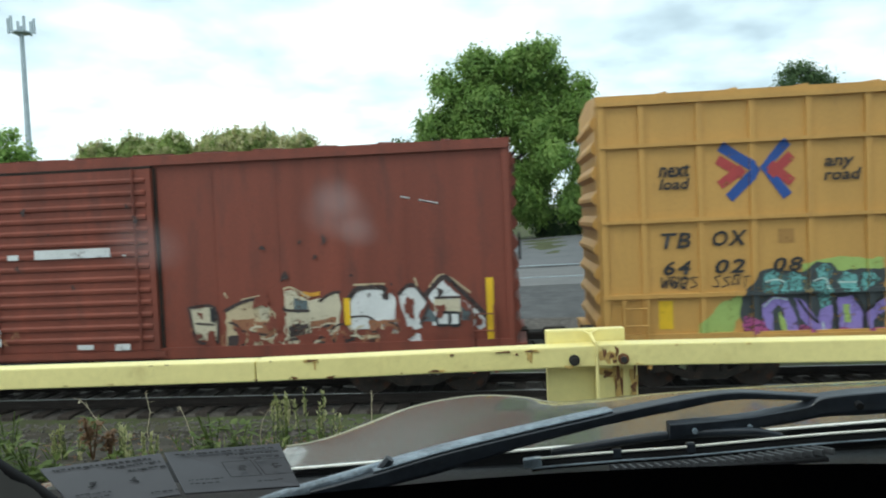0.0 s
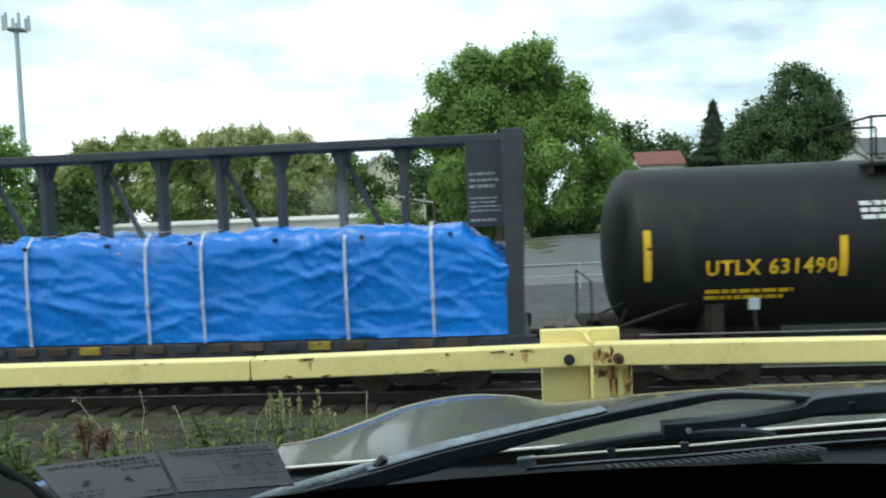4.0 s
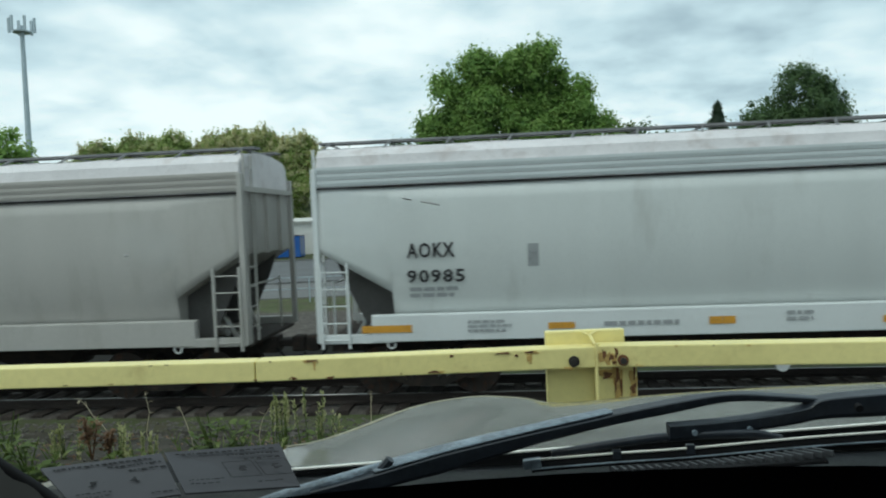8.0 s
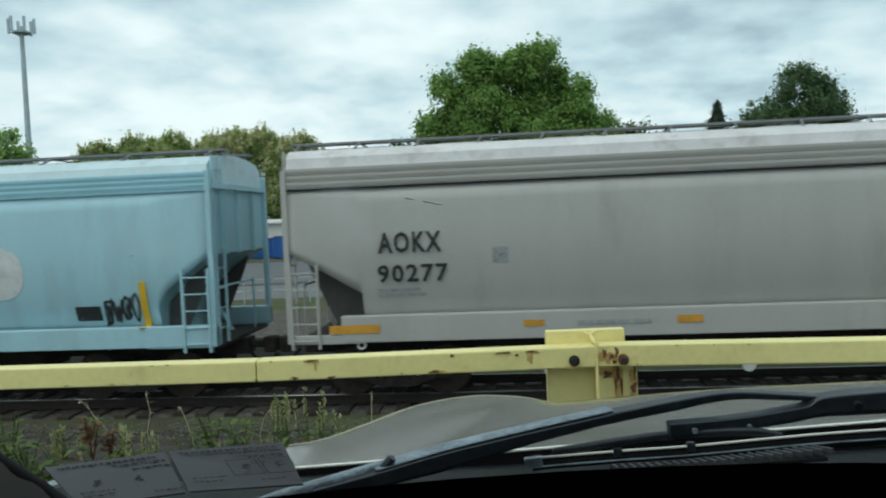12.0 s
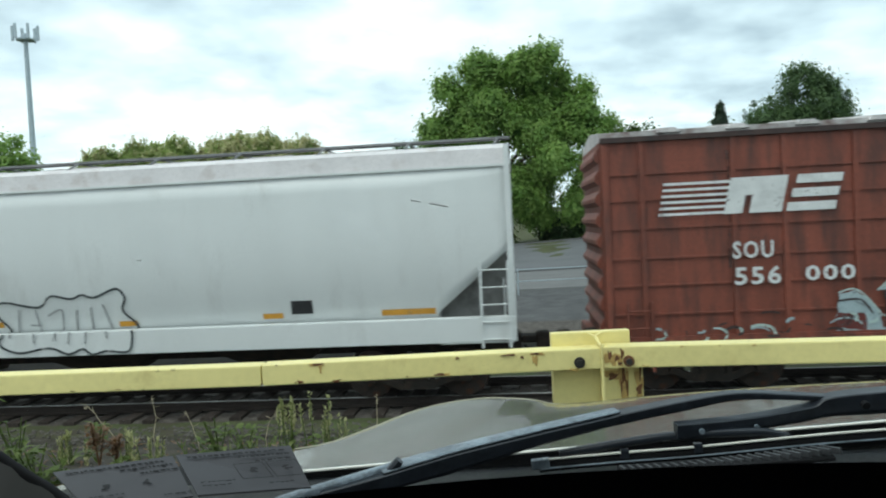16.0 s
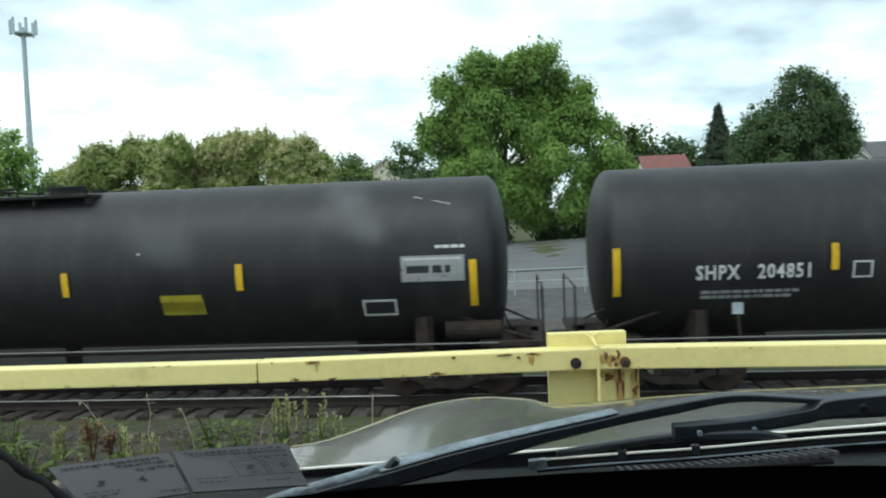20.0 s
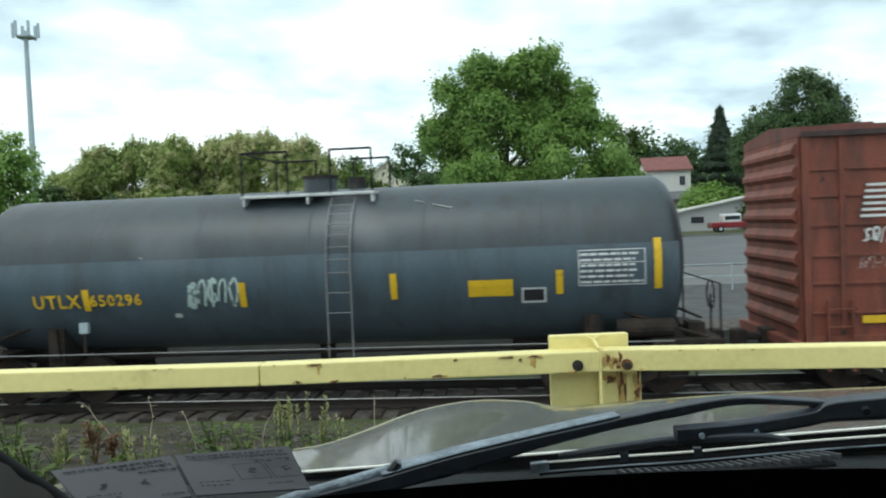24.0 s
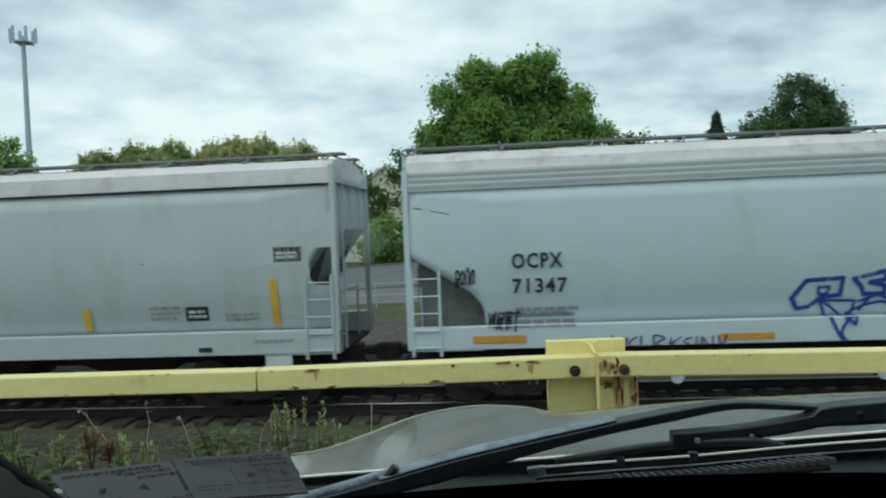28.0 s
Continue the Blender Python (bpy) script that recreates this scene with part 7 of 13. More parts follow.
            if label == "r":
                for y in (.38, .74):
                    ink(x0, y, .24, .012)
                for x in (x0, x0 + .24):
                    ink(x, .38, .006, .37)
            for q in range(4):
                ink(x0 + .09 + rng.uniform(-.02, .03), .5 + .03 * q, rng.uniform(.02, .07), .022)
        tagged(part("small_print", bm, RUBBER, cd), kind="stuff")




# ---- weeds on the bank ----
def blade_leaf(bm, p, d, length, w, droop):
    p, d = Vector(p), Vector(d).normalized()
    s = d.cross(Vector((0, 0, 1)))
    s = (s if s.length > .01 else Vector((1, 0, 0))).normalized() * w
    a = p
    prev = (bm.verts.new(a - s * .5), bm.verts.new(a + s * .5))
    for k in range(1, 4):
        f = k / 3
        q = p + d * length * f + Vector((0, 0, -droop * length * f * f))
        ww = s * (.9 - .75 * f) if k < 3 else s * .08
        cur = (bm.verts.new(q - ww), bm.verts.new(q + ww))
        bm.faces.new((prev[0], prev[1], cur[1], cur[0]))
        prev = cur


def weed(kind, x, y, h, seed, label):
    rng = random.Random(seed)
    w = thing("weed", label, "weed", "weeds on the bank")
    w.matrix_basis = pose(x, y, ground_z(x, y) - .01)
    if kind == "seed":
        for k in range(rng.randint(4, 6)):
            dx, dy = rng.uniform(-.07, .07), rng.uniform(-.06, .06)
            top = Vector((dx * 1.5, dy * 1.5, h * rng.uniform(.7, 1)))
            part("stem", tube(bmesh.new(), (dx, dy, 0), top, .004, 5, .0025), WEED, w)
            bm = bmesh.new()
            for j in range(30):
                z = rng.uniform(-.15, .02)
                blade_leaf(bm, top + Vector((rng.uniform(-.008, .008), rng.uniform(-.008, .008), z)), (rng.uniform(-1, 1), rng.uniform(-1, 1), 1.2), .028, .008, .2)
            part("seed_head", bm, SEEDHEAD, w, "pale green seed head")
    if kind in ("seed", "leafy"):
        bm = bmesh.new()
        n = 24 if kind == "leafy" else 9
        for k in range(n):
            a, z = rng.uniform(0, 6.28), rng.uniform(.0, h * (.85 if kind == "leafy" else .35))
            blade_leaf(bm, (rng.uniform(-.05, .05), rng.uniform(-.05, .05), z), (math.cos(a), math.sin(a), rng.uniform(.2, 1.1)), rng.uniform(.06, .13), rng.uniform(.018, .034), .5)
        part("leaves", bm, WEED, w)
        if kind == "leafy":
            for k in range(5):
                part("stem", tube(bmesh.new(), (0, 0, 0), (rng.uniform(-.1, .1), rng.uniform(-.08, .08), h * rng.uniform(.7, 1)), .005, 5, .003), WEED, w)
    if kind == "dry":
        for k in range(3):
            top = Vector((rng.uniform(-.035, .035), rng.uniform(-.05, .05), h * rng.uniform(.6, 1)))
            part("stem", tube(bmesh.new(), (0, 0, 0), top, .006, 5, .004), WEED_DRY, w)
            bm = bmesh.new()
            for j in range(42):
                blade_leaf(bm, top * rng.uniform(.4, 1.02) + Vector((rng.uniform(-.025, .025), rng.uniform(-.025, .025), 0)), (rng.uniform(-1, 1), rng.uniform(-1, 1), .6), .035, .016, .4)
            part("dry_head", bm, WEED_DRY, w, "rust-brown dry seed head")
    if kind == "stalk":
        part("stem", tube(bmesh.new(), (0, 0, 0), (.012, 0, h), .0035, 6, .0022), STALK, w, "straight pale dry stem")
        bm = bmesh.new()
        for j in range(6):
            blade_leaf(bm, (.012, 0, h * rng.uniform(.8, 1)), (rng.uniform(-1, 1), rng.uniform(-1, 1), .8), .02, .006, .3)
        part("dry_leaves", bm, STALK, w)
    if kind == "twig":
        bm = bmesh.new()
        q, lean = Vector((0, 0, 0)), rng.uniform(-.25, .25)
        for k in range(6):
            e = q + Vector((h / 6 * (lean + rng.uniform(-.25, .25)), rng.uniform(-.01, .01), h / 6))
            tube(bm, q, e, .0034 - .0003 * k, 5, .0031 - .0003 * k)
            if k > 2 and rng.random() < .7:
                tube(bm, e, e + Vector((rng.uniform(-.05, .05), 0, rng.uniform(-.01, .04))), .0018, 4, .001)
            q, lean = e, lean + rng.uniform(-.3, .3)
        for j in range(5):
            blade_leaf(bm, q + Vector((0, 0, rng.uniform(-.03, 0))), (rng.uniform(-1, 1), rng.uniform(-1, 1), .3), .02, .007, .5)
        part("twig", bm, STALK, w, "bare pale dry stalk")


def build_weeds():
    tall, low, dock, lush, bare = "green weed with tall pale seed heads", "leafy green weed on gravel", "rust-brown dry dock weed", "lush green weed near the guard rail", "bare forked dry stalk"
    for kind, x, y, h, s, label in (("seed", -1.42, 4.1, .34, 1, tall), ("seed", -1.36, 4.15, .31, 21, tall), ("seed", -1.19, 4.1, .33, 2, tall), ("seed", -1.13, 4.2, .22, 22, tall),
                                    ("leafy", -1.78, 4.1, .27, 3, low), ("leafy", -1.66, 4.2, .2, 4, low), ("leafy", -1.9, 4.25, .16, 31, low), ("leafy", -1.0, 4.35, .12, 14, low),
                                    ("dry", -2.34, 3.8, .26, 6, dock), ("dry", -2.27, 3.85, .18, 16, dock), ("seed", -2.2, 3.8, .2, 32, "green weed with pale seed heads"), ("seed", -2.52, 3.9, .2, 35, "green weed with pale seed heads"), ("seed", -2.0, 3.75, .16, 33, "green weed with pale seed heads"),
                                    ("twig", -2.5, 4.3, .33, 7, bare), ("twig", -2.27, 4.3, .38, 8, bare), ("twig", -2.02, 4.35, .3, 38, bare), ("twig", -1.6, 4.4, .26, 9, "thin bare dry stalk"), ("stalk", -.905, 4.4, .33, 37, "thin straight dry stalk"),
                                    ("leafy", -2.82, 3.8, .34, 10, lush), ("leafy", -2.95, 3.7, .5, 11, lush), ("leafy", -2.42, 3.38, .2, 12, lush), ("leafy", -2.58, 3.4, .2, 13, lush), ("leafy", -2.3, 3.3, .12, 34, lush), ("leafy", -3.15, 3.6, .55, 39, lush), ("leafy", -2.85, 4.6, .2, 15, low)):
        weed(kind, x, y, h, s, label)
    rng = np.random.default_rng(11)
    verts, faces = [], []
    for k in range(3800):
        x, y = rng.uniform(-8, 3.5), 3.0 + 7.5 * rng.random() ** 1.4
        if noise.noise((x * .9, y * .9, 5)) < rng.uniform(-.25, .45) + .25 * (x > -1):
            continue
        z = ground_z(x, y) - .01
        for j in range(3):
            a, l, w = rng.uniform(0, 6.28), rng.uniform(.04, .13), rng.uniform(.003, .007)
            dx, dy = math.cos(a) * l * .5, math.sin(a) * l * .5
            b = len(verts)
            verts += [(x - w, y, z), (x + w, y, z), (x + dx, y + dy, z + l)]
            faces.append((b, b + 1, b + 2))
    dv, df = [], []
    for k in range(2600):
        x, y = rng.uniform(-6, 2.5), 3.1 + 7.5 * rng.random() ** 1.6
        z = ground_z(x, y) + .004
        a, l, w = rng.uniform(0, 6.28), rng.uniform(.012, .05), rng.uniform(.003, .010)
        c, s, b = math.cos(a), math.sin(a), len(dv)
        dv += [(x - c * l, y - s * l, z), (x + s * w, y - c * w, z + .008), (x + c * l, y + s * l, z + rng.uniform(0, .03)), (x - s * w, y + c * w, z + .006)]
        df.append((b, b + 1, b + 2, b + 3))
    tagged(mesh_from("leaf_litter", dv, df, WEED_DRY), "dry stems and leaf litter on the gravel bank", "litter", kind="stuff")
    tagged(mesh_from("grass", verts, faces, WEED), "sparse thin grass on the gravel bank", "grass", kind="stuff")


# ---- trees, houses and street side ----
def leaf_mesh(name, lobes, clumps, per, size, spread, material, parent, seed, plain=False, up=.35, shell=(.72, 1.06)):
    """A crown of many small leaves. Each rounded lobe (x, y, z, rx, ry, rz) carries smaller boughs, and the leaves sit in tufts on the boughs."""
    rng = np.random.default_rng(seed)
    L = np.array([l for l in lobes], float)
    vol = L[:, 3] * L[:, 5]
    vol = vol / vol.sum()
    per_lobe = 1 if plain else max(6, int(56 / len(lobes)))
    S, R, V = [], [], []
    for l, v in zip(L, vol):
        for k in range(per_lobe):
            d = rng.normal(size=3); d /= np.linalg.norm(d)
            S.append(l[:3] + (0 if plain else 1) * d * l[3:] * rng.uniform(.45, .8))
            R.append(l[3:] * (1 if plain else rng.uniform(.36, .54)))
            V.append(v)
    S, R, V = np.array(S), np.array(R), np.array(V)
    pick = rng.choice(len(S), clumps, p=V / V.sum())
    mid = (L[:, :3] * vol[:, None]).sum(0)
    d = rng.normal(size=(clumps, 3)); d /= np.linalg.norm(d, axis=1)[:, None]
    away = S[pick] - mid
    away /= np.linalg.norm(away, axis=1)[:, None] + 1e-6
    d += away * .45 + np.array((0, 0, .25)); d /= np.linalg.norm(d, axis=1)[:, None]
    C = S[pick] + d * R[pick] * rng.uniform(*shell, (clumps, 1))
    q = rng.normal(size=(clumps, per, 3)) * (spread * rng.uniform(.6, 1.2, (clumps, 1, 1)))
    P = (C[:, None] + q).reshape(-1, 3)
    N = np.repeat(d, per, 0) * .75 + (q / (np.linalg.norm(q, axis=2, keepdims=True) + 1e-6)).reshape(-1, 3) * .35
    # twigs stand out of the larger crowns
    top = clumps // 9 if clumps > 400 and not plain else 0
    if top:
        far = np.argsort(-(C - mid) @ np.array((0, 0, 1.0)) - .6 * np.linalg.norm(C - mid, axis=1))[:top * 3]
        for k in rng.choice(far, top):
            way = d[k] * .5 + np.array((0, 0, .8)) + rng.normal(size=3) * .2
            f = np.linspace(0, 1, 30)[:, None]
            q = rng.normal(size=(30, 3)) * (.20 - .13 * f)
            P = np.concatenate([P, C[k] + way * f * rng.uniform(.4, 1.2) + q])
            N = np.concatenate([N, np.tile(d[k], (30, 1)) * .5 + q])
    n = len(P)
    nrm = N + np.array((0, 0, up)) + rng.normal(size=(n, 3)) * .33
    nrm /= np.linalg.norm(nrm, axis=1)[:, None]
    a = np.cross(nrm, rng.normal(size=(n, 3))); a /= np.linalg.norm(a, axis=1)[:, None]
    b = np.cross(nrm, a)
    s = size * rng.uniform(.6, 1.3, (n, 1))
    W = np.concatenate([P - a * s, P + b * s * .6, P + a * s, P - b * s * .6], axis=1).reshape(-1, 3)
    me = bpy.data.meshes.new(name)
    me.vertices.add(4 * n); me.vertices.foreach_set("co", W.ravel())
    me.loops.add(4 * n); me.loops.foreach_set("vertex_index", np.arange(4 * n))
    me.polygons.add(n); me.polygons.foreach_set("loop_start", np.arange(0, 4 * n, 4)); me.polygons.foreach_set("loop_total", np.full(n, 4))
    me.update(); me.validate()
    me.materials.append(material)
    ob = new(name, me)
    ob.parent = parent
    return ob


def tree(x, y, label, lobes, clumps, per, size, spread, material, seed, trunk=.35, z0=None, category="tree", limbs=6, bloom=0):
    t = thing("tree", label, category)
    z = ground_z(x, y) if z0 is None else z0
    t.matrix_basis = pose(x, y, z)
    rel = [(a - x, b - y, c - z, d, e, f) for a, b, c, d, e, f in lobes]
    rng = random.Random(seed)
    mid = sum(l[2] for l in rel) / len(rel)
    tr = part("trunk", tube(bmesh.new(), (0, 0, -.2), (rng.uniform(-.3, .3), 0, mid), trunk, 10, trunk * .45), BARK, t)
    for k in range(limbs):
        l = rel[k % len(rel)]
        zb = mid * rng.uniform(.35, .8)
        part("limb", tube(bmesh.new(), (0, 0, zb), (l[0] + l[3] * rng.uniform(-.7, .7), l[1] + l[4] * rng.uniform(-.5, .5), l[2] + l[5] * rng.uniform(-.2, .8)), trunk * .35, 7, trunk * .08), BARK, tr)
    crown = leaf_mesh("crown", rel, clumps, per, size, spread, material, t, seed)
    if bloom:
        tagged(leaf_mesh("blossom", [(a, b, c + .25, d * 1.04, e * 1.06, f * 1.04) for a, b, c, d, e, f in rel], bloom, 20, .17, .22, BLOSSOM, crown, seed, up=.8, shell=(1.0, 1.26)), "cream blossom on the outer boughs")
    return t


def bush(name, x, y, label, rx, rz, clumps, per, size, material, seed, ry=None, base=None):
    z = ground_z(x, y) if base is None else base
    b = thing(name, label, "bush")
    b.matrix_basis = pose(x, y, z)
    leaf_mesh("foliage", [(0, 0, rz * .45, rx, ry or rx * .7, rz * .55)], clumps, per, size, rx * .1 + .1, material, b, seed)
    st = part("stem", tube(bmesh.new(), (0, 0, -.1), (0, 0, rz * .5), .08, 6, .03), BARK, b)


def house(x, y, z, w, d, hw, hr, label, wall, roof, windows, name="house", ridge_x=True, door=None, rz=0):
    h = thing(name, label, "house")
    h.matrix_basis = pose(x, y, z, 0, 0, rz)
    zb = -6.0
    part("wall", box(bmesh.new(), -w / 2, w / 2, 0, d, zb, hw), wall, h)
    bm = bmesh.new()
    o = .35
    if ridge_x:
        prism(bm, [(-o, hw - .1), (d / 2, hw + hr), (d + o, hw - .1), (d + o, hw + .08), (d / 2, hw + hr + .2), (-o, hw + .08)], -w / 2 - o, w / 2 + o)
        g = bmesh.new()
        prism(g, [(0, hw), (d, hw), (d / 2, hw + hr)], -w / 2 + .01, w / 2 - .01)
        part("gable", fix(g), wall, h)
    else:
        A = [bm.verts.new((a, -o, b)) for a, b in ((-w / 2 - o, hw - .1), (0, hw + hr), (w / 2 + o, hw - .1), (w / 2 + o, hw + .1), (0, hw + hr + .22), (-w / 2 - o, hw + .1))]
        B = [bm.verts.new((v.co.x, d + o, v.co.z)) for v in A]
        for i in range(6):
            bm.faces.new((A[i], A[(i + 1) % 6], B[(i + 1) % 6], B[i]))
        bm.faces.new(A); bm.faces.new(B)
        g = bmesh.new()
        A = [g.verts.new((a, 0, b)) for a, b in ((-w / 2, hw), (w / 2, hw), (0, hw + hr))]
        B = [g.verts.new((v.co.x, d, v.co.z)) for v in A]
        g.faces.new(A); g.faces.new(B)
        part("gable", fix(g), wall, h)
    part("roof", fix(bm), roof, h)
    for wx, wz, ww, wh in windows:
        f = part("window", box(bmesh.new(), wx - ww / 2 - .08, wx + ww / 2 + .08, -.05, .02, wz - .08, wz + wh + .08), WALL_WHITE, h)
        part("pane", box(bmesh.new(), wx - ww / 2, wx + ww / 2, -.065, -.04, wz, wz + wh), WINDOW_DARK, f)
    return h


def vehicle(x, y, L, label, body, cab, pickup, rz=0):
    v = thing("pickup_truck" if pickup else "car", label, "vehicle")
    v.matrix_basis = pose(x, y, ground_z(x, y) + .015, 0, 0, rz)
    h = L / 2
    part("body", bbox(-h, h, -.9, .9, .42, 1.0, .1), body, v)
    if pickup:
        c = part("cab", bbox(-h + 1.2, -h + 3.0, -.85, .85, .95, 1.82, .16), cab, v)
        part("window", bbox(-h + 1.35, -h + 2.85, -.87, .87, 1.2, 1.62, .05), WINDOW_DARK, c)
        part("bed_wall", bbox(-h + 3.05, h, -.92, -.82, .9, 1.2, .03), body, v)
    else:
        c = part("cabin", bbox(-h + 1.0, h - .8, -.78, .78, .95, 1.45, .2), cab, v)
        part("window", bbox(-h + 1.25, h - 1.05, -.8, .8, 1.05, 1.35, .08), WINDOW_DARK, c)
    for a in (-h + .9, h - .95):
        for s in (-.82, .82):
            w = part("wheel", tube(bmesh.new(), (a, s - .1, .33), (a, s + .1, .33), .33, 18), RUBBER, v)
            part("rim", tube(bmesh.new(), (a, s - .11, .33), (a, s + .11, .33), .19, 12), CHROME, w)


def dumpster(x, y, w, d, h, label, material):
    t = thing("dumpster", label, "dumpster")
    t.matrix_basis = pose(x, y, ground_z(x, y) + .02)
    b = part("bin", bbox(-w / 2, w / 2, -d / 2, d / 2, .08, h, .04), material, t)
    for k in range(int(w / .6)):
        xx = -w / 2 + .3 + k * .6
        part("side_rib", box(bmesh.new(), xx - .05, xx + .05, -d / 2 - .05, -d / 2 + .01, .15, h - .1), material, b)
    for s in (-1, 1):
        part("lid", bbox(s * w / 4 - w / 4 + .02, s * w / 4 + w / 4 - .02, -d / 2 - .05, d / 2 + .02, h + .004, h + .07, .02), RUBBER, t, "black plastic lid")
        part("skid", box(bmesh.new(), s * (w / 2 - .25) - .07, s * (w / 2 - .25) + .07, -d / 2, d / 2, 0, .08), BLACK_STEEL, t)


def build_street_side():
    boughs = [(.8, 70, 16.9, 3.0, 3, 2.3), (-2.2, 69.5, 16.0, 2.7, 3, 2.4), (3.6, 70, 16.1, 2.6, 3, 2.5), (-4.8, 69.5, 13.7, 2.6, 3, 2.7), (5.6, 69.5, 13.6, 2.4, 3, 2.5), (-6.2, 69, 10.6, 2.4, 3, 2.5),
              (-1.6, 68.5, 12.4, 3.3, 3, 3.2), (2.7, 68, 12.0, 3.3, 3, 3.2), (7.2, 69, 10.8, 2.4, 3, 2.3), (-5.3, 68.5, 7.0, 2.9, 3, 2.7), (-.6, 67.5, 7.6, 3.3, 3, 3.0), (4.2, 67.5, 7.6, 3.2, 3, 2.9), (8.6, 69, 7.6, 2.4, 3, 2.4),
              (-3.6, 68, 4.4, 2.7, 2.6, 2.0), (1.8, 68, 4.3, 3.0, 2.6, 2.0), (6.6, 68.5, 4.6, 2.7, 2.6, 2.1), (.4, 72, 10.5, 6.2, 4, 6.0)]
    tree(-.73, 70, "large fresh green leafy tree by the street", boughs, 3600, 50, .17, .44, LEAF_MAIN, 3, .5, limbs=14)
    tree(-48, 89, "broad tree with cream blossom", [(-55.3, 89, 9.5, 3.2, 3.5, 3.2), (-52.6, 89, 10.9, 3.2, 3.5, 3.2), (-49.2, 89, 11.2, 3.2, 3.5, 3.2), (-45.8, 89, 11.5, 3.2, 3.5, 3.2), (-42.5, 89, 11.5, 3.2, 3.5, 3.2), (-55.3, 89, 5.0, 3.6, 3.6, 3.2), (-49.2, 89, 6.7, 3.6, 3.6, 3.2), (-42.5, 89, 7.0, 3.6, 3.6, 3.2)], 3200, 44, .19, .5, LEAF_BLOSSOM, 5, .4, bloom=1100)
    tree(-32.5, 94, "broad pale blossoming tree", [(-41.1, 93, 9.4, 3.4, 3.7, 3.4), (-38, 93, 10.8, 3.4, 3.7, 3.4), (-34.5, 93, 11.5, 3.4, 3.7, 3.4), (-30.9, 93, 11.9, 3.4, 3.7, 3.4), (-28.2, 93, 10.8, 3.4, 3.7, 3.4), (-25.6, 93, 9.1, 3.4, 3.7, 3.4), (-23.7, 93, 6.0, 3.4, 3.7, 3.4), (-41.1, 93, 4.8, 3.8, 3.6, 3.3), (-34.5, 93, 6.9, 3.8, 3.6, 3.3), (-28.2, 93, 6.2, 3.8, 3.6, 3.3), (-23.7, 93, 1.4, 3.8, 3.6, 3.3)], 3800, 44, .19, .5, LEAF_BLOSSOM, 6, .4, bloom=4200)
    tree(-50.8, 71, "green leafy tree beside the street", [(-51, 71, 9.5, 2.6, 3, 5.2), (-52.5, 71, 7, 4, 3, 5)], 170, 60, .26, .5, LEAF_MAIN, 7, .35)
    tree(-54, 84, "dark green tree beyond the garages", [(-55, 84, 5.5, 5, 4, 4.0), (-49, 84, 4.5, 3, 3, 3.4)], 110, 40, .3, .5, LEAF_DARK, 8)
    tree(38, 100, "large dark green oak tree", [(37.5, 100, 13.5, 6.0, 6, 6.8), (40.5, 100, 11, 3.6, 5, 5), (34, 100, 10.5, 4.5, 5, 5)], 1500, 50, .19, .5, LEAF_DARK, 9, .5, limbs=10)
    t = thing("fir_tree", "narrow dark fir tree", "tree")
    t.matrix_basis = pose(32.7, 120, ground_z(32.7, 120))
    h0 = 19.6 - ground_z(32.7, 120)
    part("trunk", tube(bmesh.new(), (0, 0, 0), (0, 0, h0 - .3), .25, 8, .03), BARK, t)
    leaf_mesh("crown", [(0, 0, h0 * (1 - f), .04 + 6.6 * f ** 1.12, .04 + 6.6 * f ** 1.12, .6) for f in (.02, .05, .08, .12, .16, .2, .25, .3, .36, .42, .5, .6)], 900, 60, .18, .22, LEAF_FIR, t, 12, plain=True)
    tree(10.9, 76, "sparse young tree beside the street", [(10.3, 76, 10.6, 1.3, 1.3, 1.7), (12.4, 76, 10.6, .9, .8, 1.3), (9.6, 75, 7.6, 1.8, 2, 2.4), (11.0, 75.5, 7, 1.6, 2, 2.2)], 74, 30, .22, .34, LEAF_LIME, 13, .14, limbs=9)
    tree(-11.8, 88, "slender dark leafy tree by a gabled building", [(-12, 88, 9.5, 2.4, 2.2, 3.4), (-11, 87, 6, 3, 2, 2.6)], 70, 36, .26, .45, LEAF_DARK, 14, .18)
    tree(-20, 92, "light green leafy tree", [(-20.5, 92, 7.4, 3.6, 3, 3.2), (-17.5, 91, 5.6, 3, 2.6, 2.8)], 120, 40, .28, .5, LEAF_LIME, 15, .2)
    # woods along the far side
    rng = random.Random(8)
    for x0, x1, y, top, n, mt, lb in ((-62, -5, 165, 19.0, 14, LEAF_DARK, "dark green tree of distant woods"), (15, 46, 132, 15.0, 13, LEAF_DARK, "dark green trees behind the houses"), (44, 80, 150, 8, 6, LEAF_DARK, "dark green tree of distant woods"), (-120, -60, 150, 10, 7, LEAF_DARK, "dark green tree of distant woods")):
        for k in range(n):
            x = x0 + (x1 - x0) * (k + rng.random() * .6) / n
            z = ground_z(x, y)
            tp = top * rng.uniform(.75, 1.05)
            tree(x, y + rng.uniform(-6, 6), lb, [(x, y, z + tp * .55, 4.6, 4, tp * .48), (x + 2.5, y, z + tp * .4, 3.6, 3, tp * .36)], 90, 40, .42, .8, mt, 300 + k + int(x), .25, limbs=3)
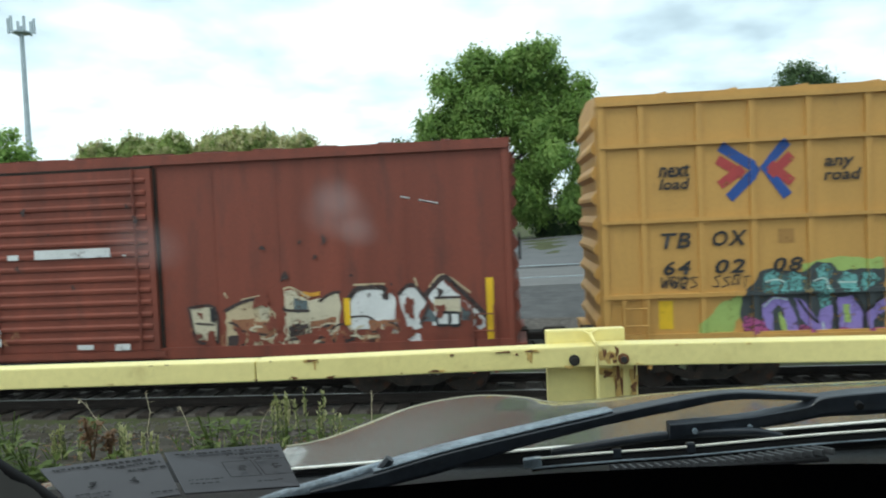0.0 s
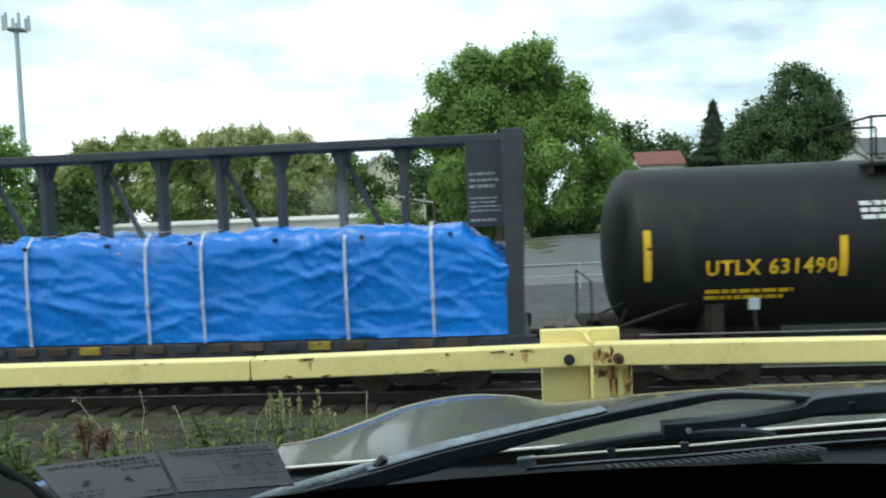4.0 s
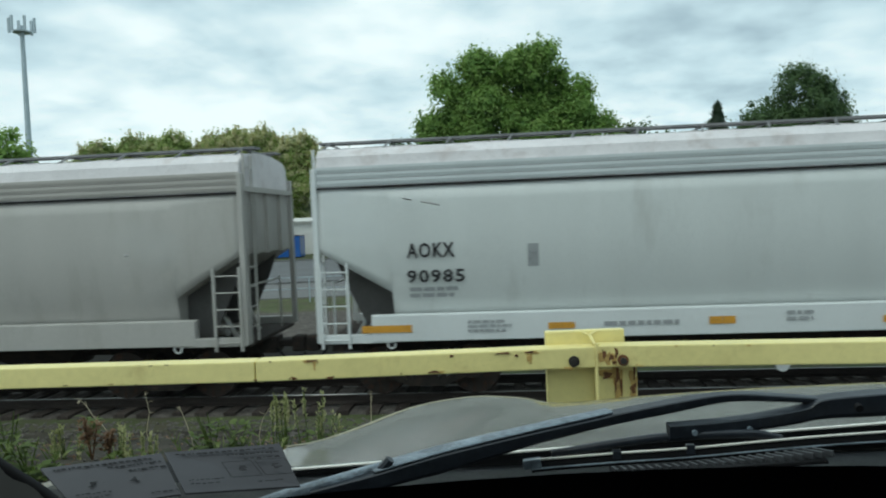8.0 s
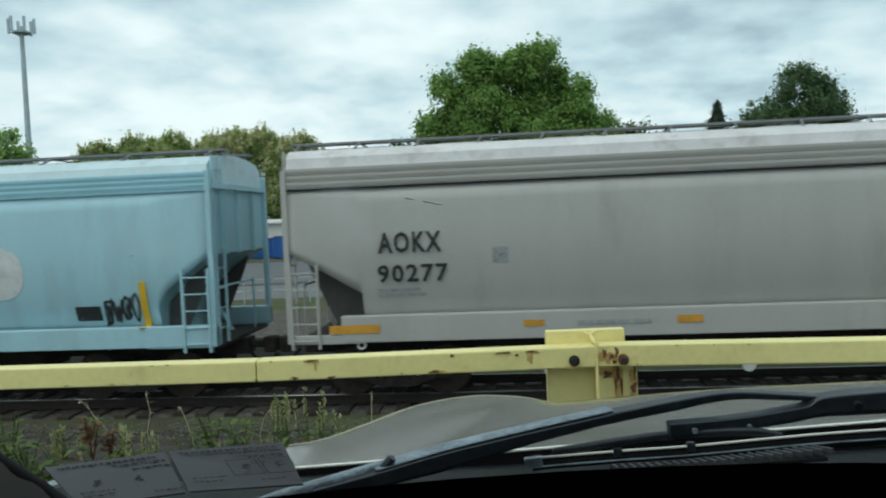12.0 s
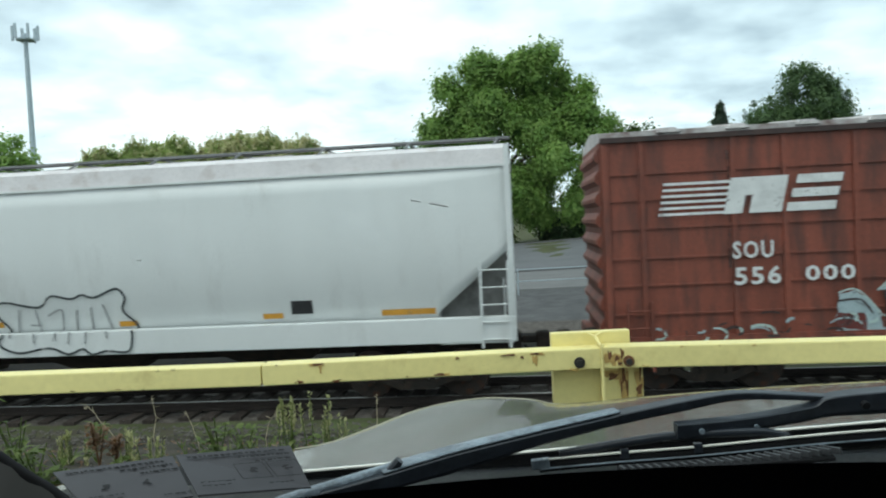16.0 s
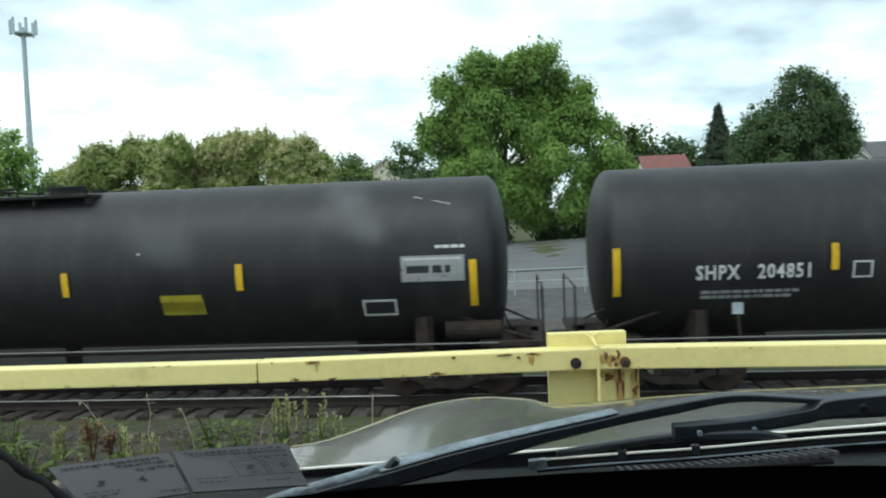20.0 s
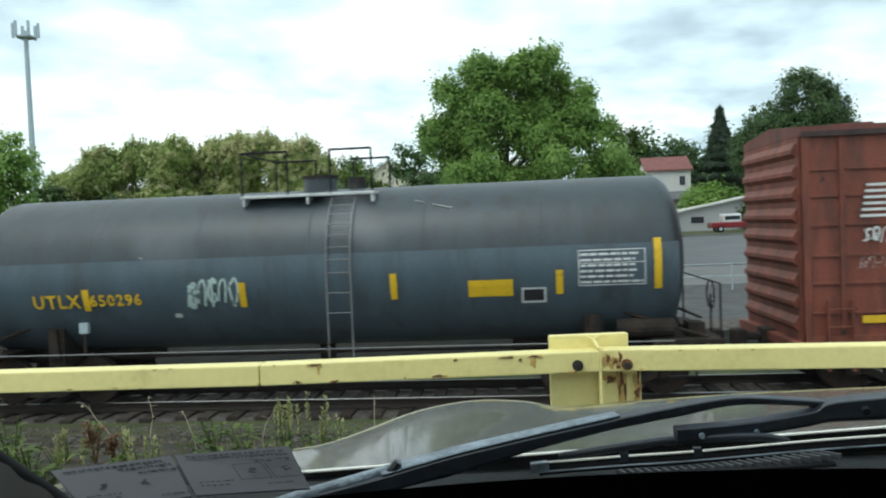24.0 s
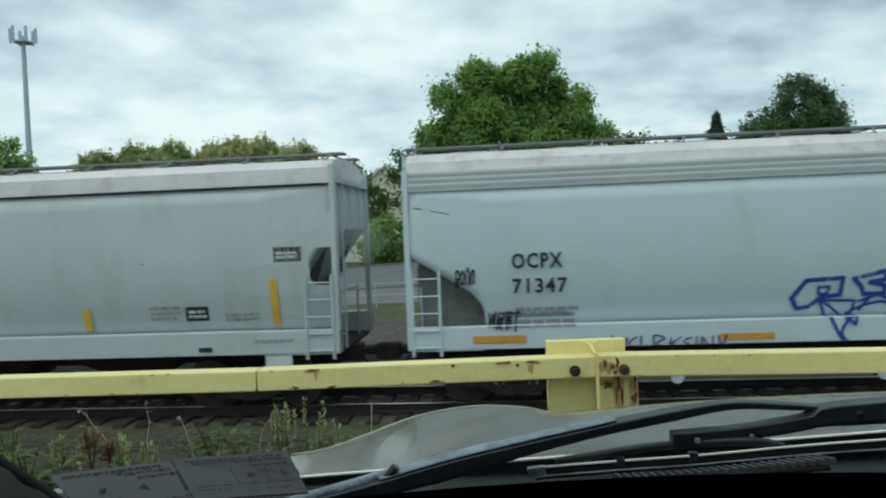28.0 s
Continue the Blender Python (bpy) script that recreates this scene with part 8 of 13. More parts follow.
    for x, y, rx, rz, c, mt, s, lb in ((27.4, 84, 2.4, 4.2, 80, LEAF_LIME, 21, "rounded light green bush"), (31.0, 84, 2.2, 4.4, 80, LEAF_LIME, 22, "rounded light green bush"), (11.4, 74, 2.3, 7.2, 130, LEAF_LIME, 23, "dense green shrub beside the street"), (8.2, 75, 2.6, 7.0, 130, LEAF_MAIN, 24, "dense green shrub beside the street"), (-12.2, 74, 3.4, 4.2, 120, LEAF_MAIN, 25, "dense green shrub beside the street"), (-8.5, 72, 2.6, 2.6, 90, LEAF_LIME, 26, "low light green shrub"), (-2.6, 71.5, 2.4, 2.2, 70, LEAF_LIME, 27, "low light green shrub"), (14.8, 78, 1.6, 2.2, 50, LEAF_MAIN, 28, "small green shrub beside the street"), (-49, 74, 4.5, 4.2, 120, LEAF_DARK, 29, "dark green shrubs below the mast"), (4.5, 73, 2.4, 2.2, 60, LEAF_DARK, 30, "dark green shrub under the tree"), (24, 92, 4, 5, 100, LEAF_MAIN, 31, "dense green shrub beside the street")):
        bush("bush", x, y, lb, rx, rz, c, 40, .22, mt, s)
    for k in range(5):
        bush("hedge", 34 + k * 3.6, 86 + k * .8, "clipped dark green garden hedge", 2.4, 4.6, 110, 42, .24, LEAF_DARK, 40 + k)
    # buildings
    g = house(-31.2, 80.5, ground_z(-31, 80) , 30.5, 7, 3.7, .25, "long low white garage building with flat roof", WALL_WHITE, WALL_WHITE, [(-8 + k * 3.1, 1.4, 1.5, .9) for k in range(4)], "garage_building")
    for k in range(3):
        dr = part("garage_door", box(bmesh.new(), 8.2 + k * 2.3, 10.1 + k * 2.3, -.06, .02, 0, 2.5), WALL_GREY if k == 1 else WALL_WHITE, g, "pale garage door")
        for j in range(4):
            part("door_panel", box(bmesh.new(), 8.28 + k * 2.3, 10.02 + k * 2.3, -.085, -.055, .08 + j * .61, .62 + j * .61), WALL_WHITE, dr)
    house(-17.5, 104, 1.5, 9.5, 12, 7.4, 3.4, "cream gabled building behind trees", WALL_CREAM, ROOF_GREY, [], "gabled_building", False)
    house(22.6, 110, 2.4, 6.2, 7, 7.2, 2.0, "white house with pinkish red roof", WALL_WHITE, ROOF_PINK, [(1.9, 5.0, .8, 1.3), (-.6, 2.4, 1.0, 1.2)])
    house(21.5, 104, 1.6, 6.0, 4.5, 3.6, 1.0, "low brown-sided house annex with grey roof", WALL_BROWN, ROOF_DARK, [(-1.2, 1.6, 1.0, 1.2), (1.4, 1.6, 1.0, 1.2)])
    s = thing("shed", "low pale shed with sloping white roof", "shed")
    s.matrix_basis = pose(22.4, 86, ground_z(22.4, 86))
    bm = bmesh.new()
    A = [bm.verts.new((a, 0, b)) for a, b in ((-4.4, -.4), (4.3, -.4), (4.3, 3.6), (-4.4, 2.0))]
    B = [bm.verts.new((v.co.x, 6, v.co.z)) for v in A]
    for i in range(4):
        bm.faces.new((A[i], A[(i + 1) % 4], B[(i + 1) % 4], B[i]))
    bm.faces.new(A); bm.faces.new(B)
    part("wall", fix(bm), WALL_GREY, s)
    bm = bmesh.new()
    A = [bm.verts.new((a, -.4, b)) for a, b in ((-4.7, 2.0), (4.6, 3.68), (4.6, 3.86), (-4.7, 2.18))]
    B = [bm.verts.new((v.co.x, 6.4, v.co.z)) for v in A]
    for i in range(4):
        bm.faces.new((A[i], A[(i + 1) % 4], B[(i + 1) % 4], B[i]))
    bm.faces.new(A); bm.faces.new(B)
    part("roof", fix(bm), ROOF_GREY, s)
    part("window", box(bmesh.new(), -2.4, -1.0, -.05, .02, .9, 1.6), WINDOW_DARK, s)
    for k in range(3):
        house(49 + k * 9, 112 + k * 5, 3 + k * 1.2, 6.5, 8, 6.0, 2.6, "white house on the slope", (WALL_WHITE, WALL_GREY, WALL_WHITE)[k], (ROOF_GREY, ROOF_DARK, ROOF_GREY)[k], [(-1.6, 4.2, 1, 1.3), (1.6, 4.2, 1, 1.3), (-1.6, 1.4, 1, 1.3), (1.6, 1.4, 1, 1.3)], ridge_x=bool(k % 2))
    vehicle(22.5, 77.5, 5.4, "red and white pickup truck parked by the shed", CAR_RED, CAR_WHITE, True)
    vehicle(11.9, 72.5, 4.2, "pale silver car parked at the street", CAR_SILVER, CAR_SILVER, False, 8)
    vehicle(-36, 75.5, 4.6, "dark red car parked by the garages", CAR_RED, CAR_WHITE, False)
    dumpster(-26.3, 75.5, 3.0, 1.8, 2.0, "dark blue steel dumpster by the garages", CAR_BLUE)
    dumpster(-22.7, 73.5, 2.8, 1.8, 2.2, "bright blue steel dumpster by the garages", CAR_BLUE)
    # antenna mast
    m = thing("antenna_mast", "tall grey antenna mast with panel antennas", "mast")
    m.matrix_basis = pose(-61.4, 90, ground_z(-61.4, 90))
    zt = 30.0 - ground_z(-61.4, 90)
    part("pole", tube(bmesh.new(), (0, 0, 0), (0, 0, zt), .46, 16, .26), POLE_GREY, m)
    part("platform", tube(bmesh.new(), (0, 0, zt - .9), (0, 0, zt - .7), 1.1, 12), POLE_GREY, m)
    for k in range(6):
        a = k * math.pi / 3 + .3
        x, y = 1.5 * math.cos(a), 1.5 * math.sin(a)
        ar = part("antenna_arm", pipe(bmesh.new(), [(0, 0, zt - .8), (x, y, zt - .8), (x, y, zt + .9)], .05), POLE_GREY, m)
        part("panel_antenna", bbox(x - .16, x + .16, y - .1, y + .1, zt - .9, zt + 1.0, .03), POLE_GREY, ar)
    # overhead cables at the left
    for k in range(2):
        p = thing("utility_pole", "wooden utility pole with crossarm", "utility pole")
        x, y = (-66, 104) if k == 0 else (-47.2, 96)
        p.matrix_basis = pose(x, y, ground_z(x, y))
        part("pole", tube(bmesh.new(), (0, 0, 0), (0, 0, 9.5), .16, 8, .11), BARK, p)
        part("crossarm", box(bmesh.new(), -1.1, 1.1, -.06, .06, 8.8, 8.95), BARK, p)
        for s in (-.9, .9):
            part("insulator", tube(bmesh.new(), (s, 0, 8.95), (s, 0, 9.12), .06, 8), WALL_GREY, p)
    # wire fence between the verge and the pavement
    f = thing("wire_fence", "low galvanised wire fence along the verge", "fence")
    for k in range(-24, 25):
        x = k * 3.0
        part("post", tube(bmesh.new(), (x, 31.8, ground_z(x, 31.8) - .1), (x, 31.8, ground_z(x, 31.8) + 1.15), .03, 6), POLE_GREY, f)
    bm = bmesh.new()
    for z in (1.1, .6):
        pipe(bm, [(k * 6.0, 31.8, ground_z(k * 6.0, 31.8) + z) for k in range(-12, 13)], .02)
    part("rail", bm, POLE_GREY, f)


build_street_side()
build_guard()
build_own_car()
build_weeds()


# ---- the train, from its front to its rear ----
def evenly(a, b, n):
    return [a + (b - a) * k / (n - 1) for k in range(n)]


def paint_TBOX(c):
    text(c, -8.27, 3.75, -7.74, 3.98, "next", BLACKP)
    text(c, -8.27, 3.54, -7.75, 3.73, "load", BLACKP)
    text(c, -5.55, 3.75, -5.06, 3.96, "any", BLACKP)
    text(c, -5.56, 3.58, -4.95, 3.78, "road", BLACKP)
    text(c, -8.27, 2.53, -7.76, 2.80, "TB", BLACKP, slant=True)
    text(c, -7.41, 2.54, -6.82, 2.81, "OX", BLACKP, slant=True)
    text(c, -8.24, 2.07, -7.77, 2.32, "64", BLACKP, slant=True)
    text(c, -7.37, 2.07, -6.87, 2.32, "02", BLACKP, slant=True)
    text(c, -6.41, 2.07, -5.92, 2.32, "08", BLACKP, slant=True)
    tag(c, -8.30, 1.82, -7.65, 2.07, BLACKP, 3, 11)
    tag(c, -7.43, 1.82, -6.78, 2.05, BLACKP, 3, 12)
    wash(c, LIMEP, 0.001, -7.7, 0.95, -7.65, 1.21, -7.42, 1.39, -7.27, 1.58, -6.97, 1.69, -6.82, 1.53, -7.05, 1.23, -7.1, 0.95)
    wash(c, LIMEP, 0.001, -5.92, 2.19, -5.41, 2.28, -4.61, 2.25, -4.59, 1.99, -5.93, 2.04)
    wash(c, SOOTP, 0.003, -6.93, 1.65, -6.59, 2.1, -6.33, 2.13, -6.15, 2.08, -5.93, 2.04, -5.7, 2.22, -5.45, 2.19, -5.34, 2.05, -4.59, 2.08, -4.61, 0.95, -6.91, 0.96, -6.97, 1.42)
    wash(c, TEALP, 0.006, -6.59, 1.79, -6.55, 2.04, -6.37, 2.1, -6.22, 2.01, -6.19, 1.72, -6.58, 1.71)
    wash(c, TEALP, 0.006, -6.18, 2.01, -6.07, 2.08, -5.82, 1.88, -5.57, 1.91, -5.46, 1.79, -5.48, 1.49, -5.65, 1.41, -5.68, 1.7, -6.15, 1.74)
    wash(c, TEALP, 0.006, -5.71, 2.1, -5.56, 2.19, -5.42, 2.09, -5.46, 1.91, -5.67, 1.92)
    wash(c, TEALP, 0.006, -5.37, 1.9, -5.24, 2.05, -5.06, 1.98, -5.04, 1.7, -5.28, 1.67)
    wash(c, TEALP, 0.006, -5, 2, -4.84, 2.03, -4.66, 1.88, -4.97, 1.68)
    wash(c, PURPLEP, 0.006, -6.59, 1.29, -6.6, 1.52, -6.45, 1.65, -6.19, 1.62, -6.04, 1.27, -6.01, 0.96, -6.17, 0.97, -6.24, 1.36, -6.34, 1.51, -6.44, 1.4, -6.43, 1.05, -6.57, 1.14)
    wash(c, PURPLEP, 0.006, -6.08, 1.62, -5.94, 1.58, -5.69, 1.15, -5.65, 1.4, -5.46, 1.48, -5.47, 1.1, -5.58, 0.99, -5.8, 1.07, -5.98, 1.27)
    wash(c, PURPLEP, 0.006, -5.39, 1.6, -5.14, 1.63, -4.96, 1.32, -4.98, 1.05, -5.33, 1.06)
    wash(c, PURPLEP, 0.006, -4.92, 1.32, -4.6, 1.57, -4.6, 1.38, -4.82, 1.2, -4.86, 1.01)
    wash(c, LIMEP, 0.009, -5.28, 1.48, -5.17, 1.48, -5.16, 1.17, -5.26, 1.17)
    wash(c, LIMEP, 0.006, -6.32, 1.4, -6.22, 1.24, -6.19, 1.01, -6.3, 1.09)
    wash(c, MAGENTAP, 0.008, -6.95, 0.96, -6.9, 1.34, -6.75, 1.3, -6.57, 1.23, -6.43, 0.95)
    wash(c, MAGENTAP, 0.008, -6.21, 0.95, -5.95, 1.16, -5.62, 0.99, -5.29, 1.1, -4.97, 1.05, -4.61, 1.08, -4.61, 0.95)
    line(c, MINTP, 0.025, False, -6.55, 1.9, -6.37, 1.94, -6.22, 1.89)
    line(c, MINTP, 0.025, False, -5.77, 1.9, -5.56, 1.93, -5.51, 1.75)
    line(c, MINTP, 0.025, False, -5.35, 1.86, -5.06, 1.85)
    line(c, MINTP, 0.025, False, -5.62, 1.18, -5.6, 1.03)
    line(c, MINTP, 0.025, False, -6.58, 1.48, -6.41, 1.62, -6.19, 1.59)
    line(c, BLACKP, 0.045, False, -5.38, 1.06, -5.39, 1.6, -5.1, 1.64, -4.94, 1.32)
    line(c, BLACKP, 0.045, False, -6.01, 1.58, -5.8, 1.27, -5.69, 1.19)
    line(c, BLACKP, 0.045, False, -4.95, 1.01, -4.92, 1.35, -4.62, 1.61)
    line(c, BLACKP, 0.045, False, -5.97, 1.69, -5.72, 1.7)
    line(c, BLACKP, 0.045, False, -5.43, 1.66, -5.06, 1.66)
    panel(c, -8.33, 1.14, -8.09, 1.63, YELLOWP)
    panel(c, -6.31, 2.56, -6.05, 2.80, TBOXLINE)


def paint_ATW(c):
    peel(c, -8.02, 0.83, 7.58, 3.74, BROWNP, 40, 95)
    peel(c, -8.17, 0.73, 7.54, 1.52, RUSTP, 20, 96)
    text(c, -6.19, 2.48, -3.90, 2.79, "CUSHION - CAR", YELLOWP)
    text(c, -7.07, 1.80, -6.31, 2.07, "ATW", WHITEP)
    text(c, -5.56, 1.84, -5.40, 2.08, "2", WHITEP)
    bars(c, -6.79, 1.20, -6.48, 1.62, WHITEP, 3)
    bars(c, -5.68, 1.18, -5.39, 1.65, WHITEP, 3)
    stripe(c, -8.00, 1.35, -7.84, 2.29)
    stripe(c, -5.00, 1.46, -4.88, 1.89)
    stripe(c, -1.95, 1.40, -1.83, 1.86)
    stripe(c, 4.91, 1.38, 5.02, 1.87)
    stripe(c, 7.47, 0.91, 7.60, 2.15)
    panel(c, -0.85, 2.78, 0.62, 2.95, WHITEP)
    panel(c, -1.38, 2.78, -1.17, 2.88, WHITEP)
    panel(c, 0.61, 1.05, 0.90, 1.17, WHITEP)
    panel(c, -0.12, 1.08, 0.19, 1.17, WHITEP)
    bars(c, -2.42, 2.13, -1.86, 3.44, WHITEP, 6)
    peel(c, 2.06, 0.96, 7.51, 2.03, BOX_RED, 20, 71)
    peel(c, -5.23, 0.90, -1.78, 1.76, BOX_RED, 40, 72)
    bars(c, 6.49, 1.30, 6.98, 1.61, WHITEP, 2)
    wash(c, CREAMP, 0.003, 2.01, 1.78, 2.5, 1.76, 2.53, 1.14, 2.14, 1.17)
    wash(c, BLACKP, 0.006, 2.4, 1.76, 2.5, 1.76, 2.5, 1.48, 2.4, 1.52)
    wash(c, TANP, 0.003, 2.7, 1.69, 3.06, 1.86, 3.46, 1.93, 3.53, 1.73, 3.63, 1.64, 3.62, 1.01, 2.68, 1.02)
    wash(c, RUSTP, 0.005, 2.8, 1.55, 3.24, 1.56, 3.25, 1.34, 2.82, 1.35)
    wash(c, BROWNP, 0.006, 2.72, 1.24, 3.02, 1.25, 3.03, 1.01, 2.7, 1.02)
    wash(c, RUSTP, 0.005, 3.24, 1.5, 3.6, 1.47, 3.61, 1.17, 3.27, 1.26)
    wash(c, CREAMP, 0.005, 3.34, 1.77, 3.52, 1.77, 3.5, 1.51, 3.34, 1.52)
    wash(c, CREAMP, 0.003, 3.81, 2.03, 3.95, 2.05, 4.26, 1.84, 4.5, 1.89, 4.81, 1.96, 4.84, 1.8, 4.78, 0.97, 3.84, 0.99, 3.81, 1.68)
    wash(c, DGREYP, 0.006, 3.99, 1.91, 4.24, 1.84, 4.25, 1.64, 3.97, 1.65)
    wash(c, BROWNP, 0.006, 3.86, 1.38, 4.24, 1.43, 4.25, 1.21, 3.87, 1.2)
    wash(c, RUSTP, 0.006, 4.28, 1.47, 4.76, 1.53, 4.73, 1.3, 4.29, 1.27)
    wash(c, BROWNP, 0.006, 4.27, 1.21, 4.72, 1.22, 4.7, 0.98, 4.28, 1)
    wash(c, ORANGEP, 0.006, 4.11, 2, 4.47, 2.01, 4.47, 1.93, 4.15, 1.92)
    wash(c, WHITEP, 0.003, 4.99, 1.8, 5.19, 2.06, 5.65, 2.05, 5.84, 1.85, 5.82, 1.42, 5.99, 1.38, 5.98, 1.16, 5.66, 1.27, 5.03, 1.29)
    wash(c, RUSTP, 0.006, 5.33, 1.45, 5.9, 1.46, 5.95, 1.24, 5.36, 1.28)
    wash(c, TANP, 0.005, 5.14, 1.19, 5.69, 1.19, 5.69, 1.09, 5.18, 1.11)
    wash(c, WHITEP, 0.003, 5.9, 1.88, 6.04, 2.03, 6.2, 2.01, 6.4, 1.77, 6.25, 1.49, 6.3, 1.29, 6.05, 1.26)
    wash(c, WHITEP, 0.003, 6.42, 1.87, 6.71, 2.13, 7, 1.85, 7.01, 1.69, 6.51, 1.72)
    wash(c, CREAMP, 0.005, 6.54, 1.8, 7, 1.81, 7, 1.38, 6.55, 1.57)
    wash(c, DGREYP, 0.005, 6.27, 1.39, 6.42, 1.67, 6.6, 1.39)
    wash(c, DGREYP, 0.005, 7.01, 1.65, 7.22, 1.55, 7.21, 1.37, 7.02, 1.4)
    wash(c, WHITEP, 0.003, 7.02, 1.81, 7.44, 1.47, 7.45, 1.22, 7.24, 1.22, 7.22, 1.55)
    wash(c, WHITEP, 0.003, 6.04, 1.2, 6.26, 1.19, 6.28, 0.95, 6.05, 0.95)
    wash(c, CREAMP, 0.003, 5.49, 1.08, 6, 1.07, 5.99, 0.95, 5.48, 0.95)
    line(c, BROWNP, 0.06, False, 2.7, 1.71, 3.06, 1.87, 3.47, 1.93)
    line(c, BROWNP, 0.05, False, 2.01, 1.78, 2.5, 1.77, 2.53, 1.14)
    line(c, BROWNP, 0.05, False, 2.01, 1.78, 2.14, 1.17, 2.51, 1.14)
    line(c, BROWNP, 0.05, False, 3.8, 1.72, 3.85, 1.68, 4.25, 1.66)
    line(c, BROWNP, 0.05, False, 4.46, 1.83, 4.67, 1.96, 4.83, 1.98)
    line(c, BROWNP, 0.09, False, 4.98, 1.82, 5.18, 2.03, 5.63, 2.03, 5.68, 1.85)
    line(c, BROWNP, 0.06, False, 5.9, 1.9, 6.08, 2.06, 6.22, 2.03, 6.4, 1.79)
    line(c, BROWNP, 0.09, False, 6.41, 1.89, 6.7, 2.18, 6.93, 2.03, 7.46, 1.47)
    line(c, BROWNP, 0.05, False, 6.29, 1.37, 6.44, 1.69)
    line(c, BROWNP, 0.035, False, 5, 1.52, 5.28, 1.53, 5.43, 1.47)
    line(c, BROWNP, 0.04, False, 6.56, 1.82, 7, 1.82)
    line(c, BROWNP, 0.05, False, 2.87, 1.35, 3.59, 1.21)
    line(c, BROWNP, 0.05, False, 3.85, 1.15, 4.79, 1.18)
    line(c, BROWNP, 0.035, False, 2.14, 1.49, 2.46, 1.46)
    line(c, TANP, 0.035, False, 2.7, 2.03, 2.74, 1.95)
    line(c, TANP, 0.035, False, 3.02, 1.9, 3.47, 1.98)
    line(c, TANP, 0.035, False, 3.81, 2.07, 3.96, 2.09, 4.27, 1.9)
    line(c, TANP, 0.035, False, 5.11, 2.1, 5.66, 2.1)
    line(c, TANP, 0.035, False, 6.47, 2.02, 6.72, 2.23, 7.18, 1.9)
    line(c, TANP, 0.035, False, 6.21, 2.18, 6.24, 2.05)
    wash(c, BLACKP, 0.008, 6.58, 1.57, 7, 1.55, 6.99, 1.3, 6.57, 1.31)
    wash(c, WHITEP, 0.01, 6.62, 1.53, 6.78, 1.52, 6.77, 1.35, 6.61, 1.35)
    wash(c, WHITEP, 0.01, 6.83, 1.52, 6.96, 1.52, 6.96, 1.34, 6.82, 1.34)
    patchwork(c, -5.25, .95, -1.78, 1.88, (CREAMP, WHITEP, GREYP, TANP, BROWNP), 90, 5)
    scribbles(c, 2.7, .97, 5.9, 1.35, (BROWNP, RUSTP, CREAMP), 60, 74)
    peel(c, 1.9, 0.93, 7.5, 1.3, BOX_RED, 40, 74)


